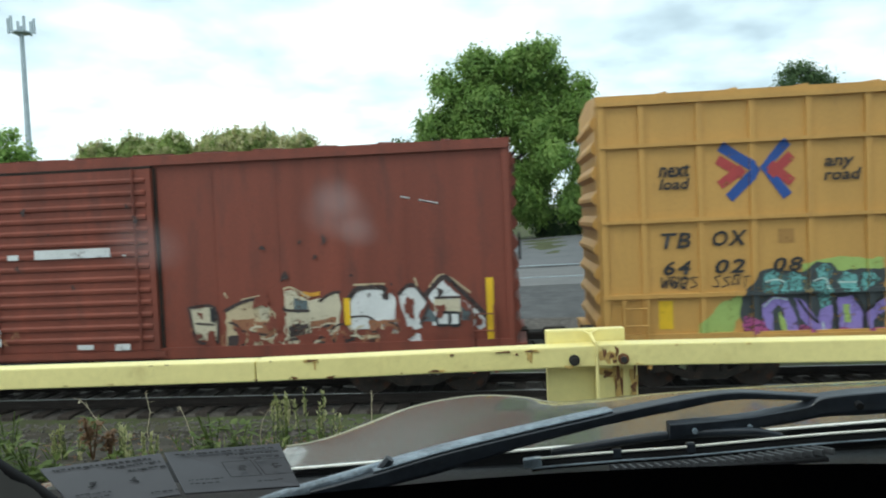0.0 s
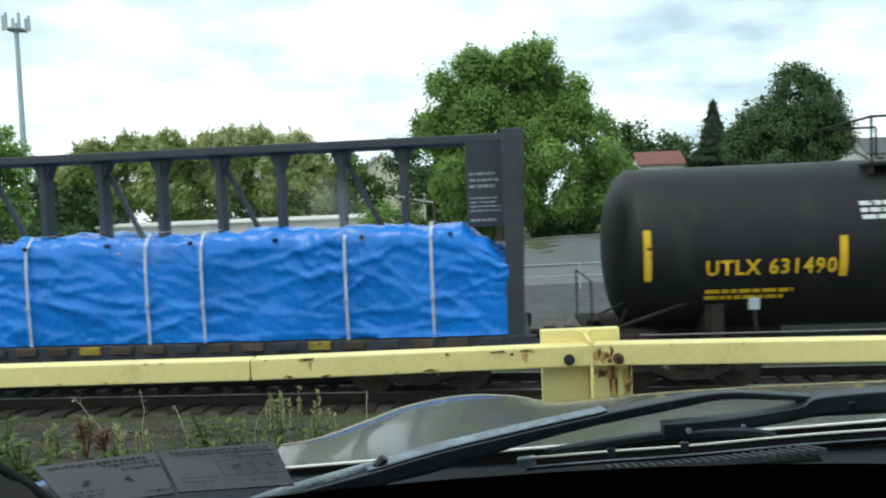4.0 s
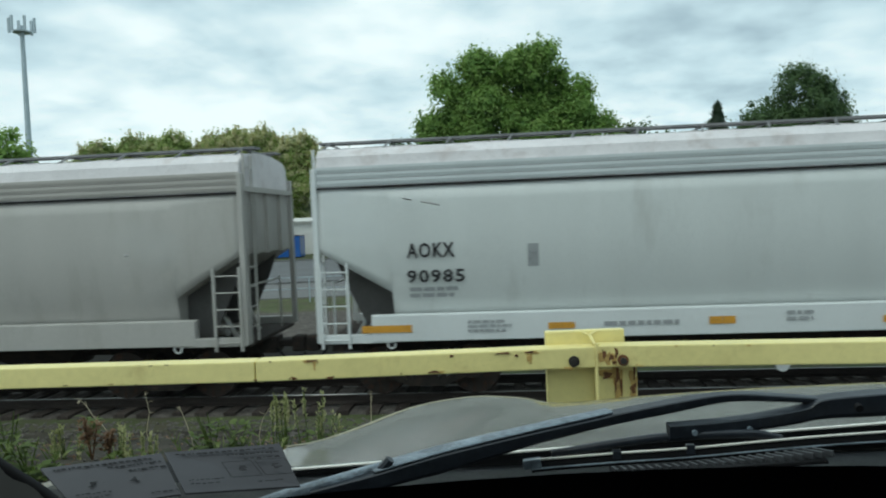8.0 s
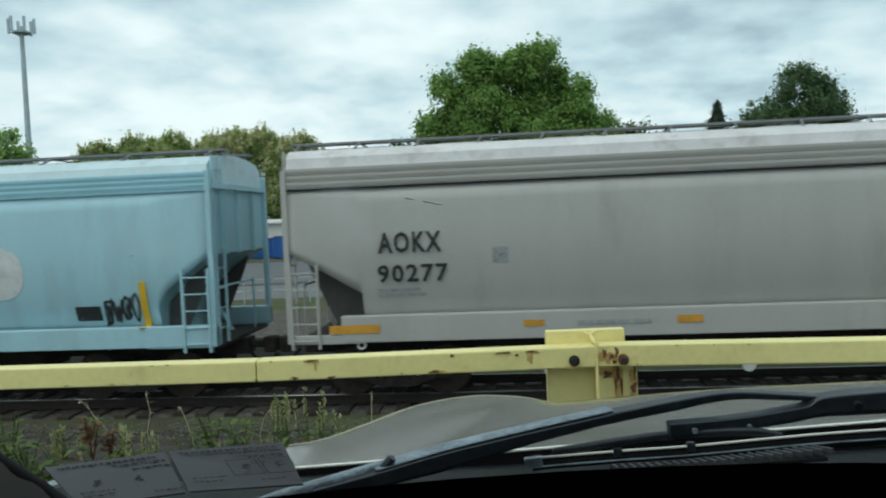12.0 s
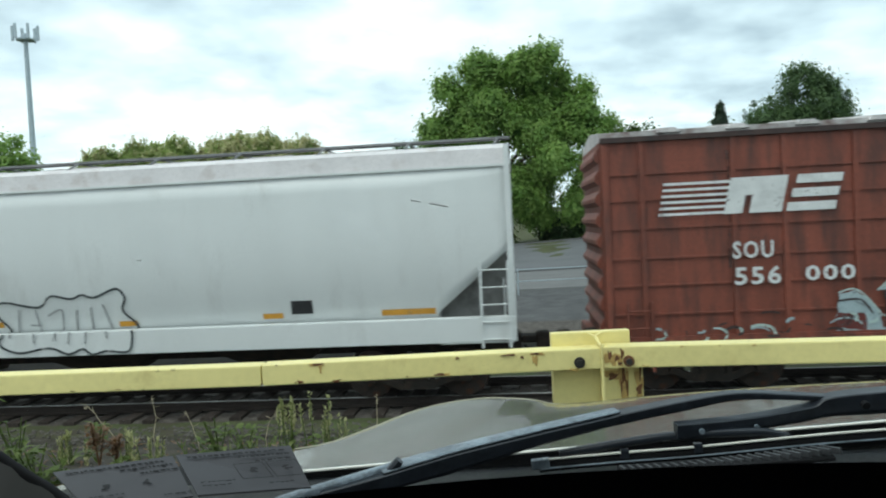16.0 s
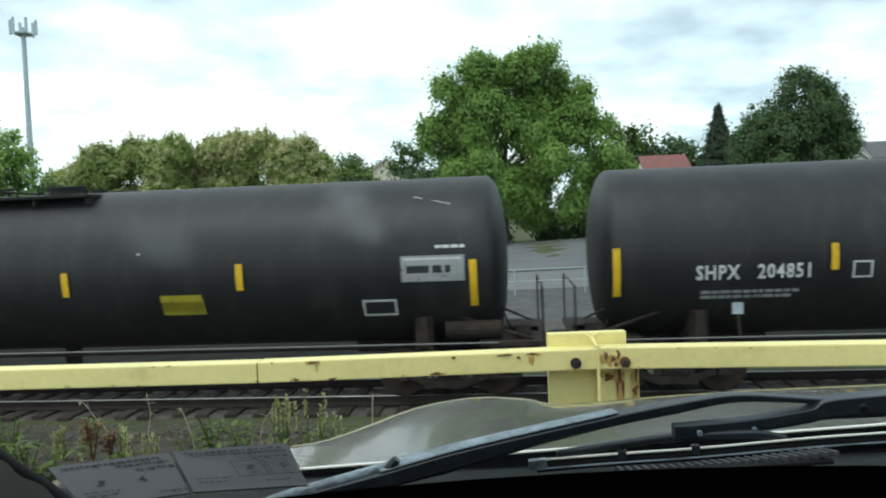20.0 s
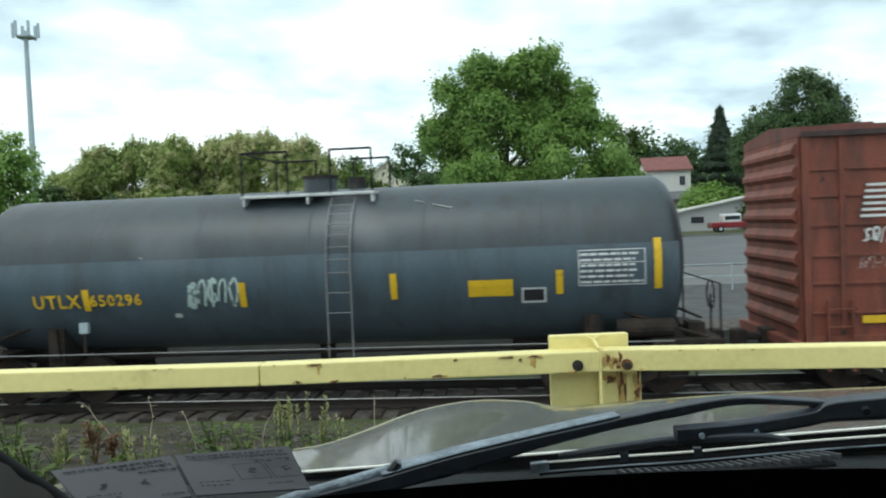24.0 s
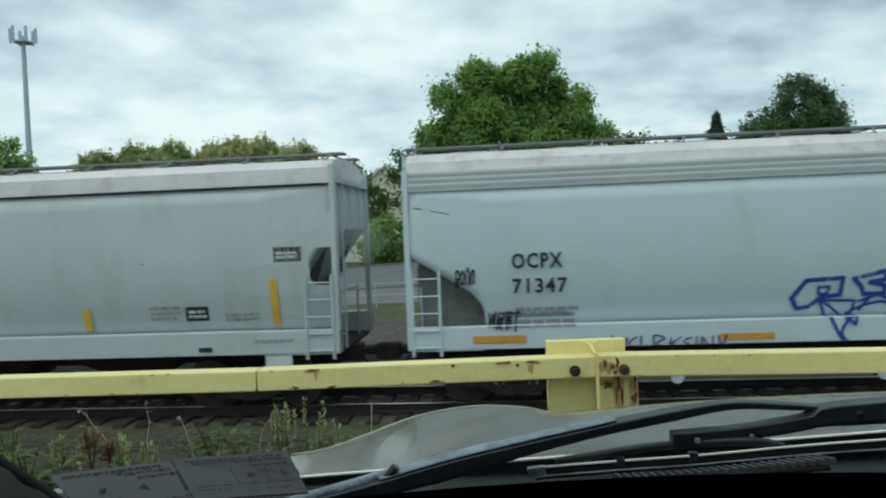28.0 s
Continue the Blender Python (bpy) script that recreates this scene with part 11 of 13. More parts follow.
def paint_NRLX(c):
    text(c, -8.05, 2.47, -7.22, 2.73, "NRLX", BLACKP)
    text(c, -8.04, 2.08, -7.11, 2.33, "62041", BLACKP)
    bars(c, -7.98, 1.74, -6.80, 1.96, GREYP, 2)
    panel(c, -8.51, 1.56, -7.64, 1.69, ORANGEP)
    panel(c, -5.50, 1.61, -5.09, 1.72, ORANGEP)
    panel(c, -2.86, 1.60, -2.42, 1.71, ORANGEP)
    panel(c, -0.21, 1.62, 0.24, 1.73, ORANGEP)
    panel(c, -6.48, 2.38, -6.19, 2.65, GREYP)
    tag(c, -2.21, 1.79, -1.61, 2.03, GREYP, 4, 30)
    panel(c, 5.90, 1.67, 6.30, 1.92, BLACKP)
    panel(c, 5.35, 1.60, 5.73, 1.70, ORANGEP)
    panel(c, 7.57, 1.58, 8.55, 1.69, ORANGEP)
    panel(c, 2.55, 1.56, 2.92, 1.66, ORANGEP)
    line(c, SOOTP, 0.045, False, -5.14, 1.87, -5.58, 1.86, -5.92, 1.81, -6.02, 1.71, -5.96, 1.58, -5.6, 1.47, -5.4, 1.41, -5.19, 1.26, -5.13, 1.08)
    line(c, SOOTP, 0.05, False, -5.17, 1.88, -5.09, 2.06, -4.94, 2.12, -4.8, 1.98, -4.63, 1.99, -4.37, 1.87, -4.14, 1.74, -3.99, 1.8, -3.9, 1.9, -3.69, 1.77)
    line(c, SOOTP, 0.04, False, -4.8, 1.98, -4.71, 1.8, -4.53, 1.6, -4.48, 1.51)
    line(c, SOOTP, 0.03, False, -4.5, 1.77, -4.36, 1.6, -4.35, 1.52)
    line(c, SOOTP, 0.035, False, -4.19, 1.66, -4.05, 1.68, -4.05, 1.47)
    line(c, SOOTP, 0.04, False, -3.98, 1.8, -3.97, 1.58, -4.05, 1.47)
    line(c, SOOTP, 0.055, False, -3.69, 1.77, -3.72, 1.58, -3.78, 1.2)
    line(c, SOOTP, 0.05, False, -3.62, 1.79, -3.4, 1.97, -3.24, 1.75, -3.15, 1.63)
    line(c, SOOTP, 0.04, False, -3.4, 1.97, -3.23, 1.92, -3.01, 1.74, -2.83, 1.54, -2.5, 1.41)
    line(c, SOOTP, 0.05, False, -3.41, 1.56, -3.24, 1.65, -3.32, 1.54, -3.39, 1.58)
    line(c, SOOTP, 0.035, False, -3.34, 1.56, -3.42, 1.22, -3.33, 1.22, -3.29, 1.49)
    line(c, SOOTP, 0.04, False, -3, 1.84, -2.67, 1.9, -2.49, 1.77, -2.5, 1.67)
    line(c, SOOTP, 0.024, False, -2.63, 1.92, -2.26, 1.86, -2.23, 1.57, -2.36, 1.42)
    line(c, SOOTP, 0.035, False, -5.62, 1.54, -5.59, 1.62, -5.47, 1.66, -5.27, 1.68)
    line(c, SOOTP, 0.04, False, -4.88, 1.67, -4.73, 1.6, -4.87, 1.53)
    line(c, SOOTP, 0.045, False, -4.77, 1.07, -4.78, 1.3, -4.49, 1.35, -4.44, 1.2)
    line(c, SOOTP, 0.04, False, -4.18, 1.25, -4.02, 1.27, -3.8, 1.24)
    line(c, SOOTP, 0.035, False, -3.06, 1.48, -2.99, 1.42)
    line(c, SOOTP, 0.04, False, -3.12, 1.31, -3.02, 1.24, -2.88, 1.38, -2.55, 1.34, -2.5, 1.24, -2.64, 1.21)
    line(c, SOOTP, 0.025, False, -2.23, 1.52, -2.23, 1.16)
    line(c, SOOTP, 0.042, "round", 0.14, 1.92, 0.34, 2.11, 1.02, 1.99, 1.31, 2.2, 1.69, 2.13, 1.93, 2.2, 2.17, 2.14, 2.6, 2.29, 2.76, 2.11, 2.68, 1.87, 2.91, 1.57, 2.85, 1.14, 2.42, 1.15, 2.13, 1.09, 1.95, 1.2, 1.66, 1.11, 1.28, 1.24, 0.69, 1.16, 0.31, 1.32, 0.37, 1.57)
    line(c, GREYP, 0.034, False, 0.63, 1.95, 0.51, 1.46)
    line(c, GREYP, 0.034, False, 0.96, 1.94, 0.99, 1.35)
    line(c, GREYP, 0.034, False, 1.2, 1.83, 1.49, 1.92, 1.38, 1.38)
    line(c, GREYP, 0.034, False, 1.78, 1.91, 1.66, 1.32)
    line(c, GREYP, 0.034, False, 2.07, 1.95, 2, 1.31)
    line(c, GREYP, 0.034, False, 2.31, 1.99, 2.43, 1.4)
    line(c, GREYP, 0.034, False, 0.81, 1.65, 1, 1.64)


def paint_ACF68(c):
    # thin rust washed down from the roof in soft overlapping runs
    rng = random.Random(68)
    for x, w, z in ((-6.6, .8, 3.1), (-4.9, .9, 3.0), (-3.1, .7, 3.2), (-.2, 1.0, 2.9), (1.6, .5, 3.2), (2.9, .9, 3.0), (4.6, 1.1, 3.1), (6.5, .8, 3.1)):
        for k in range(2):
            a, b = x + (k - .5) * .55 * w, rng.uniform(.26, .38) * w
            bm = bmesh.new()
            poly(bm, [(u, min(v, 3.73)) for u, v in blob(rng, a - b, a + b, z + rng.uniform(-.1, .4), 3.75, .3, 22)])
            decal("rust_stain", bm, c, RUSTSTAIN, .0005 + .0004 * k)
    text(c, -7.59, 2.39, -6.66, 2.63, "ACFX", BLACKP)
    text(c, -7.61, 2.02, -6.61, 2.25, "68978", BLACKP)
    bars(c, -7.50, 1.58, -5.93, 1.80, GREYP, 2)
    stripe(c, -7.93, 1.43, -7.78, 2.26)
    stripe(c, 0.35, 1.44, 0.46, 1.92)
    stripe(c, 3.90, 1.46, 4.01, 1.92)
    panel(c, -5.94, 2.20, -5.67, 2.50, GREYP)
    tag(c, 4.12, 1.48, 4.99, 2.01, DGREYP, 4, 33)
    stripe(c, 7.74, 1.46, 7.87, 2.34)
    stripe(c, 3.81, 1.41, 3.93, 1.78)
    bars(c, 6.46, 1.51, 7.43, 2.05, GREYP, 5)
    panel(c, 5.97, 1.53, 6.40, 1.73, BLACKP)
    wash(c, DULLREDP, 0.001, -5.45, 1.47, -5.1, 1.93, -4.57, 1.88, -4.65, 1.43, -5.09, 1.2)
    wash(c, DULLREDP, 0.001, -4.29, 2.06, -3.87, 2.15, -3.78, 1.73, -4.11, 1.59, -4.31, 1.7)
    wash(c, DULLREDP, 0.001, -3.37, 1.56, -2.74, 1.7, -2.96, 1.38, -3.28, 1.3)
    wash(c, DULLREDP, 0.001, -2.52, 1.99, -1.9, 2.09, -1.5, 1.96, -1.92, 1.62, -2.33, 1.68)
    wash(c, DULLREDP, 0.001, -1.2, 1.77, -0.9, 1.78, -0.53, 1.47, -0.92, 1.28, -1.32, 1.42)
    wash(c, DULLREDP, 0.001, -0.66, 1.47, 0.08, 1.2, 0.49, 1.01, -0.13, 0.98, -0.42, 1.16)
    wash(c, DULLREDP, 0.001, -5.81, 1.12, -5.42, 1.32, -5.52, 0.93, -5.88, 0.93)
    wash(c, DULLREDP, 0.001, -5.72, 1.67, -5.74, 1.63, -5.78, 1.61, -5.83, 1.63, -5.85, 1.68, -5.82, 1.72, -5.78, 1.74, -5.73, 1.72)
    wash(c, DULLREDP, 0.001, -5.74, 1.44, -5.77, 1.38, -5.83, 1.36, -5.89, 1.39, -5.91, 1.45, -5.88, 1.51, -5.82, 1.53, -5.76, 1.5)
    wash(c, DULLREDP, 0.001, -5.22, 1.86, -5.24, 1.82, -5.29, 1.8, -5.33, 1.82, -5.35, 1.87, -5.33, 1.91, -5.28, 1.93, -5.24, 1.91)
    wash(c, DULLREDP, 0.001, -0.46, 1.76, -0.48, 1.72, -0.52, 1.7, -0.56, 1.72, -0.58, 1.76, -0.56, 1.81, -0.51, 1.82, -0.47, 1.8)
    wash(c, DULLREDP, 0.001, -0.3, 1.65, -0.33, 1.6, -0.38, 1.58, -0.44, 1.6, -0.46, 1.66, -0.43, 1.71, -0.38, 1.74, -0.32, 1.71)
    wash(c, DULLREDP, 0.001, -0.73, 1.71, -0.75, 1.67, -0.78, 1.66, -0.82, 1.68, -0.83, 1.71, -0.81, 1.75, -0.78, 1.76, -0.74, 1.74)
    wash(c, SOOTP, 0.004, -4.61, 2.04, -4.21, 2.06, -4.32, 1.59, -4.51, 1.08, -4.79, 0.93, -5.48, 0.93, -5.52, 1.22, -5.23, 1.47, -4.86, 1.4, -4.69, 1.66)
    wash(c, SOOTP, 0.004, -3.93, 1.94, -2.93, 1.99, -2.76, 1.8, -3.06, 1.55, -3.37, 1.67, -3.53, 1.52, -3.07, 1.38, -3.24, 1.15, -3.55, 1.21, -3.82, 1.01, -3.41, 0.93, -4.36, 0.93, -4.23, 1.28, -3.79, 1.53)
    wash(c, SOOTP, 0.004, -2.83, 2.01, -2.52, 2.01, -2.64, 1.64, -2.37, 1.81, -2.01, 1.93, -2.13, 1.62, -2.34, 1.48, -2, 0.96, -2.37, 0.93, -2.61, 1.18, -2.78, 0.93, -3.2, 0.93, -2.96, 1.4)
    wash(c, SOOTP, 0.004, -1.6, 2.01, -1.04, 1.96, -1.21, 1.64, -1.47, 1.45, -1.58, 1.25, -1.02, 1.33, -0.56, 1.34, -0.22, 1.11, -0.18, 0.93, -1.5, 0.93, -2.06, 0.93, -1.83, 1.46)
    line(c, WHITEP, 0.035, True, -4.61, 2.04, -4.21, 2.06, -4.32, 1.59, -4.51, 1.08, -4.79, 0.93, -5.48, 0.93, -5.52, 1.22, -5.23, 1.47, -4.86, 1.4, -4.69, 1.66)
    line(c, WHITEP, 0.035, True, -3.93, 1.94, -2.93, 1.99, -2.76, 1.8, -3.06, 1.55, -3.37, 1.67, -3.53, 1.52, -3.07, 1.38, -3.24, 1.15, -3.55, 1.21, -3.82, 1.01, -3.41, 0.93, -4.36, 0.93, -4.23, 1.28, -3.79, 1.53)
    line(c, WHITEP, 0.035, True, -2.83, 2.01, -2.52, 2.01, -2.64, 1.64, -2.37, 1.81, -2.01, 1.93, -2.13, 1.62, -2.34, 1.48, -2, 0.96, -2.37, 0.93, -2.61, 1.18, -2.78, 0.93, -3.2, 0.93, -2.96, 1.4)
    line(c, WHITEP, 0.035, True, -1.6, 2.01, -1.04, 1.96, -1.21, 1.64, -1.47, 1.45, -1.58, 1.25, -1.02, 1.33, -0.56, 1.34, -0.22, 1.11, -0.18, 0.93, -1.5, 0.93, -2.06, 0.93, -1.83, 1.46)
    line(c, GREYP, 0.03, False, -4.52, 1.86, -4.65, 1.35, -4.88, 1.04)
    line(c, GREYP, 0.03, False, -3.57, 1.83, -3.04, 1.86)
    line(c, GREYP, 0.03, False, -2.74, 1.8, -2.84, 1.29)
    line(c, GREYP, 0.03, False, -1.4, 1.85, -1.68, 1.36)
    line(c, GREYP, 0.03, False, -5.09, 1.1, -4.88, 1.14)


def paint_S851(c):
    stripe(c, -5.13, 2.16, -5.01, 2.61)
    stripe(c, -2.33, 2.16, -2.21, 2.64)
    stripe(c, 0.34, 2.19, 0.44, 2.68)
    stripe(c, 2.67, 2.19, 2.78, 2.69)
    stripe(c, 5.24, 2.22, 5.36, 2.70)
    text(c, -7.34, 2.04, -6.61, 2.30, "SHPX", WHITEP)
    text(c, -6.32, 2.04, -5.46, 2.30, "204851", WHITEP)
    panel(c, -4.77, 2.01, -4.45, 2.30, WHITEP)
    panel(c, -4.74, 2.04, -4.48, 2.27, BLACKP, 0.003)
    tag(c, -3.64, 2.16, -2.95, 2.71, WHITEP, 4, 35)
    panel(c, -0.14, 1.87, 0.66, 2.16, LIMEYELP)
    panel(c, 2.30, 1.63, 3.01, 1.96, ORANGEP)
    bars(c, 0.76, 1.83, 2.06, 1.94, GREYP, 1)
    bars(c, -7.24, 1.69, -5.54, 1.87, GREYP, 2)
    panel(c, 5.83, 1.67, 6.33, 2.00, WHITEP)
    panel(c, 5.87, 1.71, 6.30, 1.96, BLACKP, 0.003)
    stripe(c, 7.92, 1.78, 8.11, 2.67)
    panel(c, 6.71, 2.07, 7.88, 2.65, GREYP)
    bars(c, 6.76, 2.52, 7.86, 2.60, BLACKP, 1)
    bars(c, 6.88, 2.19, 7.66, 2.44, WHITEP, 1)
    bars(c, 6.74, 2.69, 7.50, 2.74, WHITEP, 1)
    stripe(c, -8.75, 1.79, -8.59, 2.64)


def paint_S853(c):
    text(c, -7.07, 1.97, -6.17, 2.21, "SHPX", WHITEP)
    text(c, -5.90, 1.96, -4.59, 2.23, "204853", WHITEP)
    stripe(c, -4.62, 2.03, -4.48, 2.49)
    stripe(c, -2.12, 2.07, -2.00, 2.52)
    stripe(c, 0.53, 2.08, 0.66, 2.53)
    stripe(c, 3.86, 2.11, 3.99, 2.59)
    stripe(c, -8.56, 1.61, -8.33, 2.45)
    tag(c, -3.61, 1.72, -2.68, 2.11, WHITEP, 4, 36)
    panel(c, 2.38, 1.74, 3.17, 2.05, LIMEYELP)
    bars(c, -7.03, 1.65, -5.18, 1.87, WHITEP, 2)
    bars(c, -4.80, 1.68, -4.07, 1.76, WHITEP, 1)
    stripe(c, 8.08, 1.70, 8.24, 2.54)
    panel(c, 2.38, 1.67, 3.19, 1.97, LIMEYELP)
    panel(c, 6.88, 2.17, 8.01, 2.63, GREYP)
    bars(c, 6.98, 2.29, 7.76, 2.50, BLACKP, 1)
    bars(c, 6.94, 2.55, 7.97, 2.60, WHITEP, 1)
    panel(c, 6.14, 1.55, 6.76, 1.86, WHITEP)
    panel(c, 6.18, 1.59, 6.72, 1.82, BLACKP, 0.003)
    bars(c, 7.50, 2.74, 8.02, 2.83, WHITEP, 1)


def paint_RED(c):
    peel(c, -4.38, 0.84, 7.90, 3.71, BROWNP, 34, 94)
    stripe(c, 7.90, 1.03, 8.04, 2.00)
    stripe(c, 0.53, 1.41, 0.65, 1.90)
    stripe(c, -1.66, 1.04, -1.54, 1.51)
    stripe(c, 2.53, 0.97, 2.65, 1.63)
    stripe(c, 4.89, 0.98, 4.99, 1.44)
    graffiti(c, -4.77, 0.77, -1.74, 1.96, (WHITEP, TEALP), BLACKP, 4, 39)
    tag(c, -0.74, 1.32, 0.03, 1.90, CREAMP, 4, 40)
    wash(c, CREAMP, 0.001, 1.66, 0.93, 1.75, 1.81, 1.94, 2.28, 2.48, 2.31, 3.21, 2.13, 3.85, 2.17, 4.69, 2.26, 5.31, 2.17, 5.34, 1.71, 5.89, 1.29, 5.92, 0.93)
    wash(c, SKYBLUEP, 0.002, 1.81, 0.96, 1.84, 1.6, 2.55, 1.74, 3.51, 1.76, 4.57, 1.84, 4.69, 2.19, 5.15, 2.12, 5.21, 1.72, 4.96, 0.93)
    wash(c, PURPLEP, 0.003, 1.82, 1.21, 2.42, 1.33, 3.16, 1.15, 4.02, 1.26, 4.97, 1.16, 4.92, 0.93, 1.84, 0.93)
    wash(c, NAVYP, 0.003, 4.68, 2.04, 5, 2.08, 5.09, 1.82, 4.87, 1.67, 4.69, 1.78)
    wash(c, PURPLEP, 0.003, 1.9, 1.58, 2.44, 1.69, 2.48, 1.36, 1.93, 1.29)
    wash(c, PURPLEP, 0.003, 2.78, 1.63, 3.56, 1.66, 3.57, 1.27, 2.81, 1.27)
    wash(c, PURPLEP, 0.003, 3.77, 1.63, 4.58, 1.68, 4.59, 1.22, 3.8, 1.2)
    wash(c, PINKP, 0.0045, 1.99, 1.64, 2.14, 1.65, 2.17, 1.47, 2.31, 1.65, 2.5, 1.61, 2.29, 1.33, 2.25, 1.09, 2.06, 1.1, 2.1, 1.37)
    wash(c, PINKP, 0.0045, 2.86, 1.58, 3.5, 1.58, 3.48, 1.43, 3.18, 1.42, 3.19, 1.26, 2.95, 1.26)
    wash(c, PINKP, 0.0045, 3.84, 1.55, 4.54, 1.58, 4.51, 1.43, 4.08, 1.42, 4.06, 1.34, 4.44, 1.33, 4.41, 1.18, 3.84, 1.2)
    line(c, NAVYP, 0.035, False, 2.66, 1.69, 2.64, 1.01)
    line(c, NAVYP, 0.035, False, 3.67, 1.68, 3.66, 0.93)
    line(c, NAVYP, 0.035, False, 2.6, 1.63, 3.51, 1.71, 4.57, 1.79)
    line(c, NAVYP, 0.035, False, 1.93, 1.24, 2.53, 1.29, 3.38, 1.17)
    line(c, NAVYP, 0.035, False, 4.67, 1.68, 4.84, 1.01)
    line(c, NAVYP, 0.035, False, 3.9, 1.08, 4.22, 1.23)
    line(c, SKYBLUEP, 0.06, False, 2.74, 1.63, 2.75, 1.04)
    line(c, SKYBLUEP, 0.06, False, 3.11, 1.21, 3.15, 0.95)
    line(c, SKYBLUEP, 0.06, False, 4.77, 1.73, 5, 1.01)
    line(c, SKYBLUEP, 0.06, False, 1.98, 1.1, 2.18, 0.95)
    line(c, SKYBLUEP, 0.06, False, 4.22, 1.13, 4.31, 0.93)
    line(c, WHITEP, 0.032, False, 6.26, 2.85, 6.68, 3.13, 7.28, 3.16)
    line(c, WHITEP, 0.032, False, 6.63, 3.23, 6.71, 2.63)
    line(c, WHITEP, 0.032, False, 6.45, 2.59, 6.49, 2.23, 6.55, 2.48, 6.69, 2.23)
    line(c, WHITEP, 0.032, False, 6.8, 2.27, 6.86, 2.52, 7.06, 2.57, 7.1, 2.26, 6.83, 2.35)
    line(c, WHITEP, 0.032, False, 7.08, 3.02, 7.36, 2.64)
    line(c, WHITEP, 0.032, False, 7.38, 3.1, 7.11, 2.61, 7.81, 2.49)
    line(c, WHITEP, 0.032, False, 7.52, 2.9, 7.82, 2.89, 7.66, 2.64, 7.8, 2.44)
    line(c, WHITEP, 0.032, False, 6.83, 3.02, 6.98, 3.07, 7.01, 2.72, 6.81, 2.69)
    line(c, WHITEP, 0.032, False, 7.01, 2.62, 7.04, 2.17)
    line(c, WHITEP, 0.032, False, 6.44, 2.64, 6.76, 2.73)
    line(c, CREAMP, 0.03, False, -0.35, 1.82, 0.21, 1.86, 0.22, 1.41, -0.32, 1.4)
    line(c, CREAMP, 0.03, False, -0.24, 1.71, 0.13, 1.49)
    line(c, CREAMP, 0.03, False, -0.2, 1.5, 0.13, 1.73)

    scribbles(c, 1.75, .95, 5.3, 1.8, (PURPLEP, WHITEP, NAVYP, PINKP), 70, 9)
    scribbles(c, -4.7, .95, -1.8, 1.9, (MISTP, BROWNP, WHITEP), 40, 10)
    drips(c, ((-1.62, .95, 4.3, .1), (1.74, .95, 4.3, .12), (3.2, 2.6, 4.3, .06), (-4.4, 2.2, 4.3, .06)), 22)


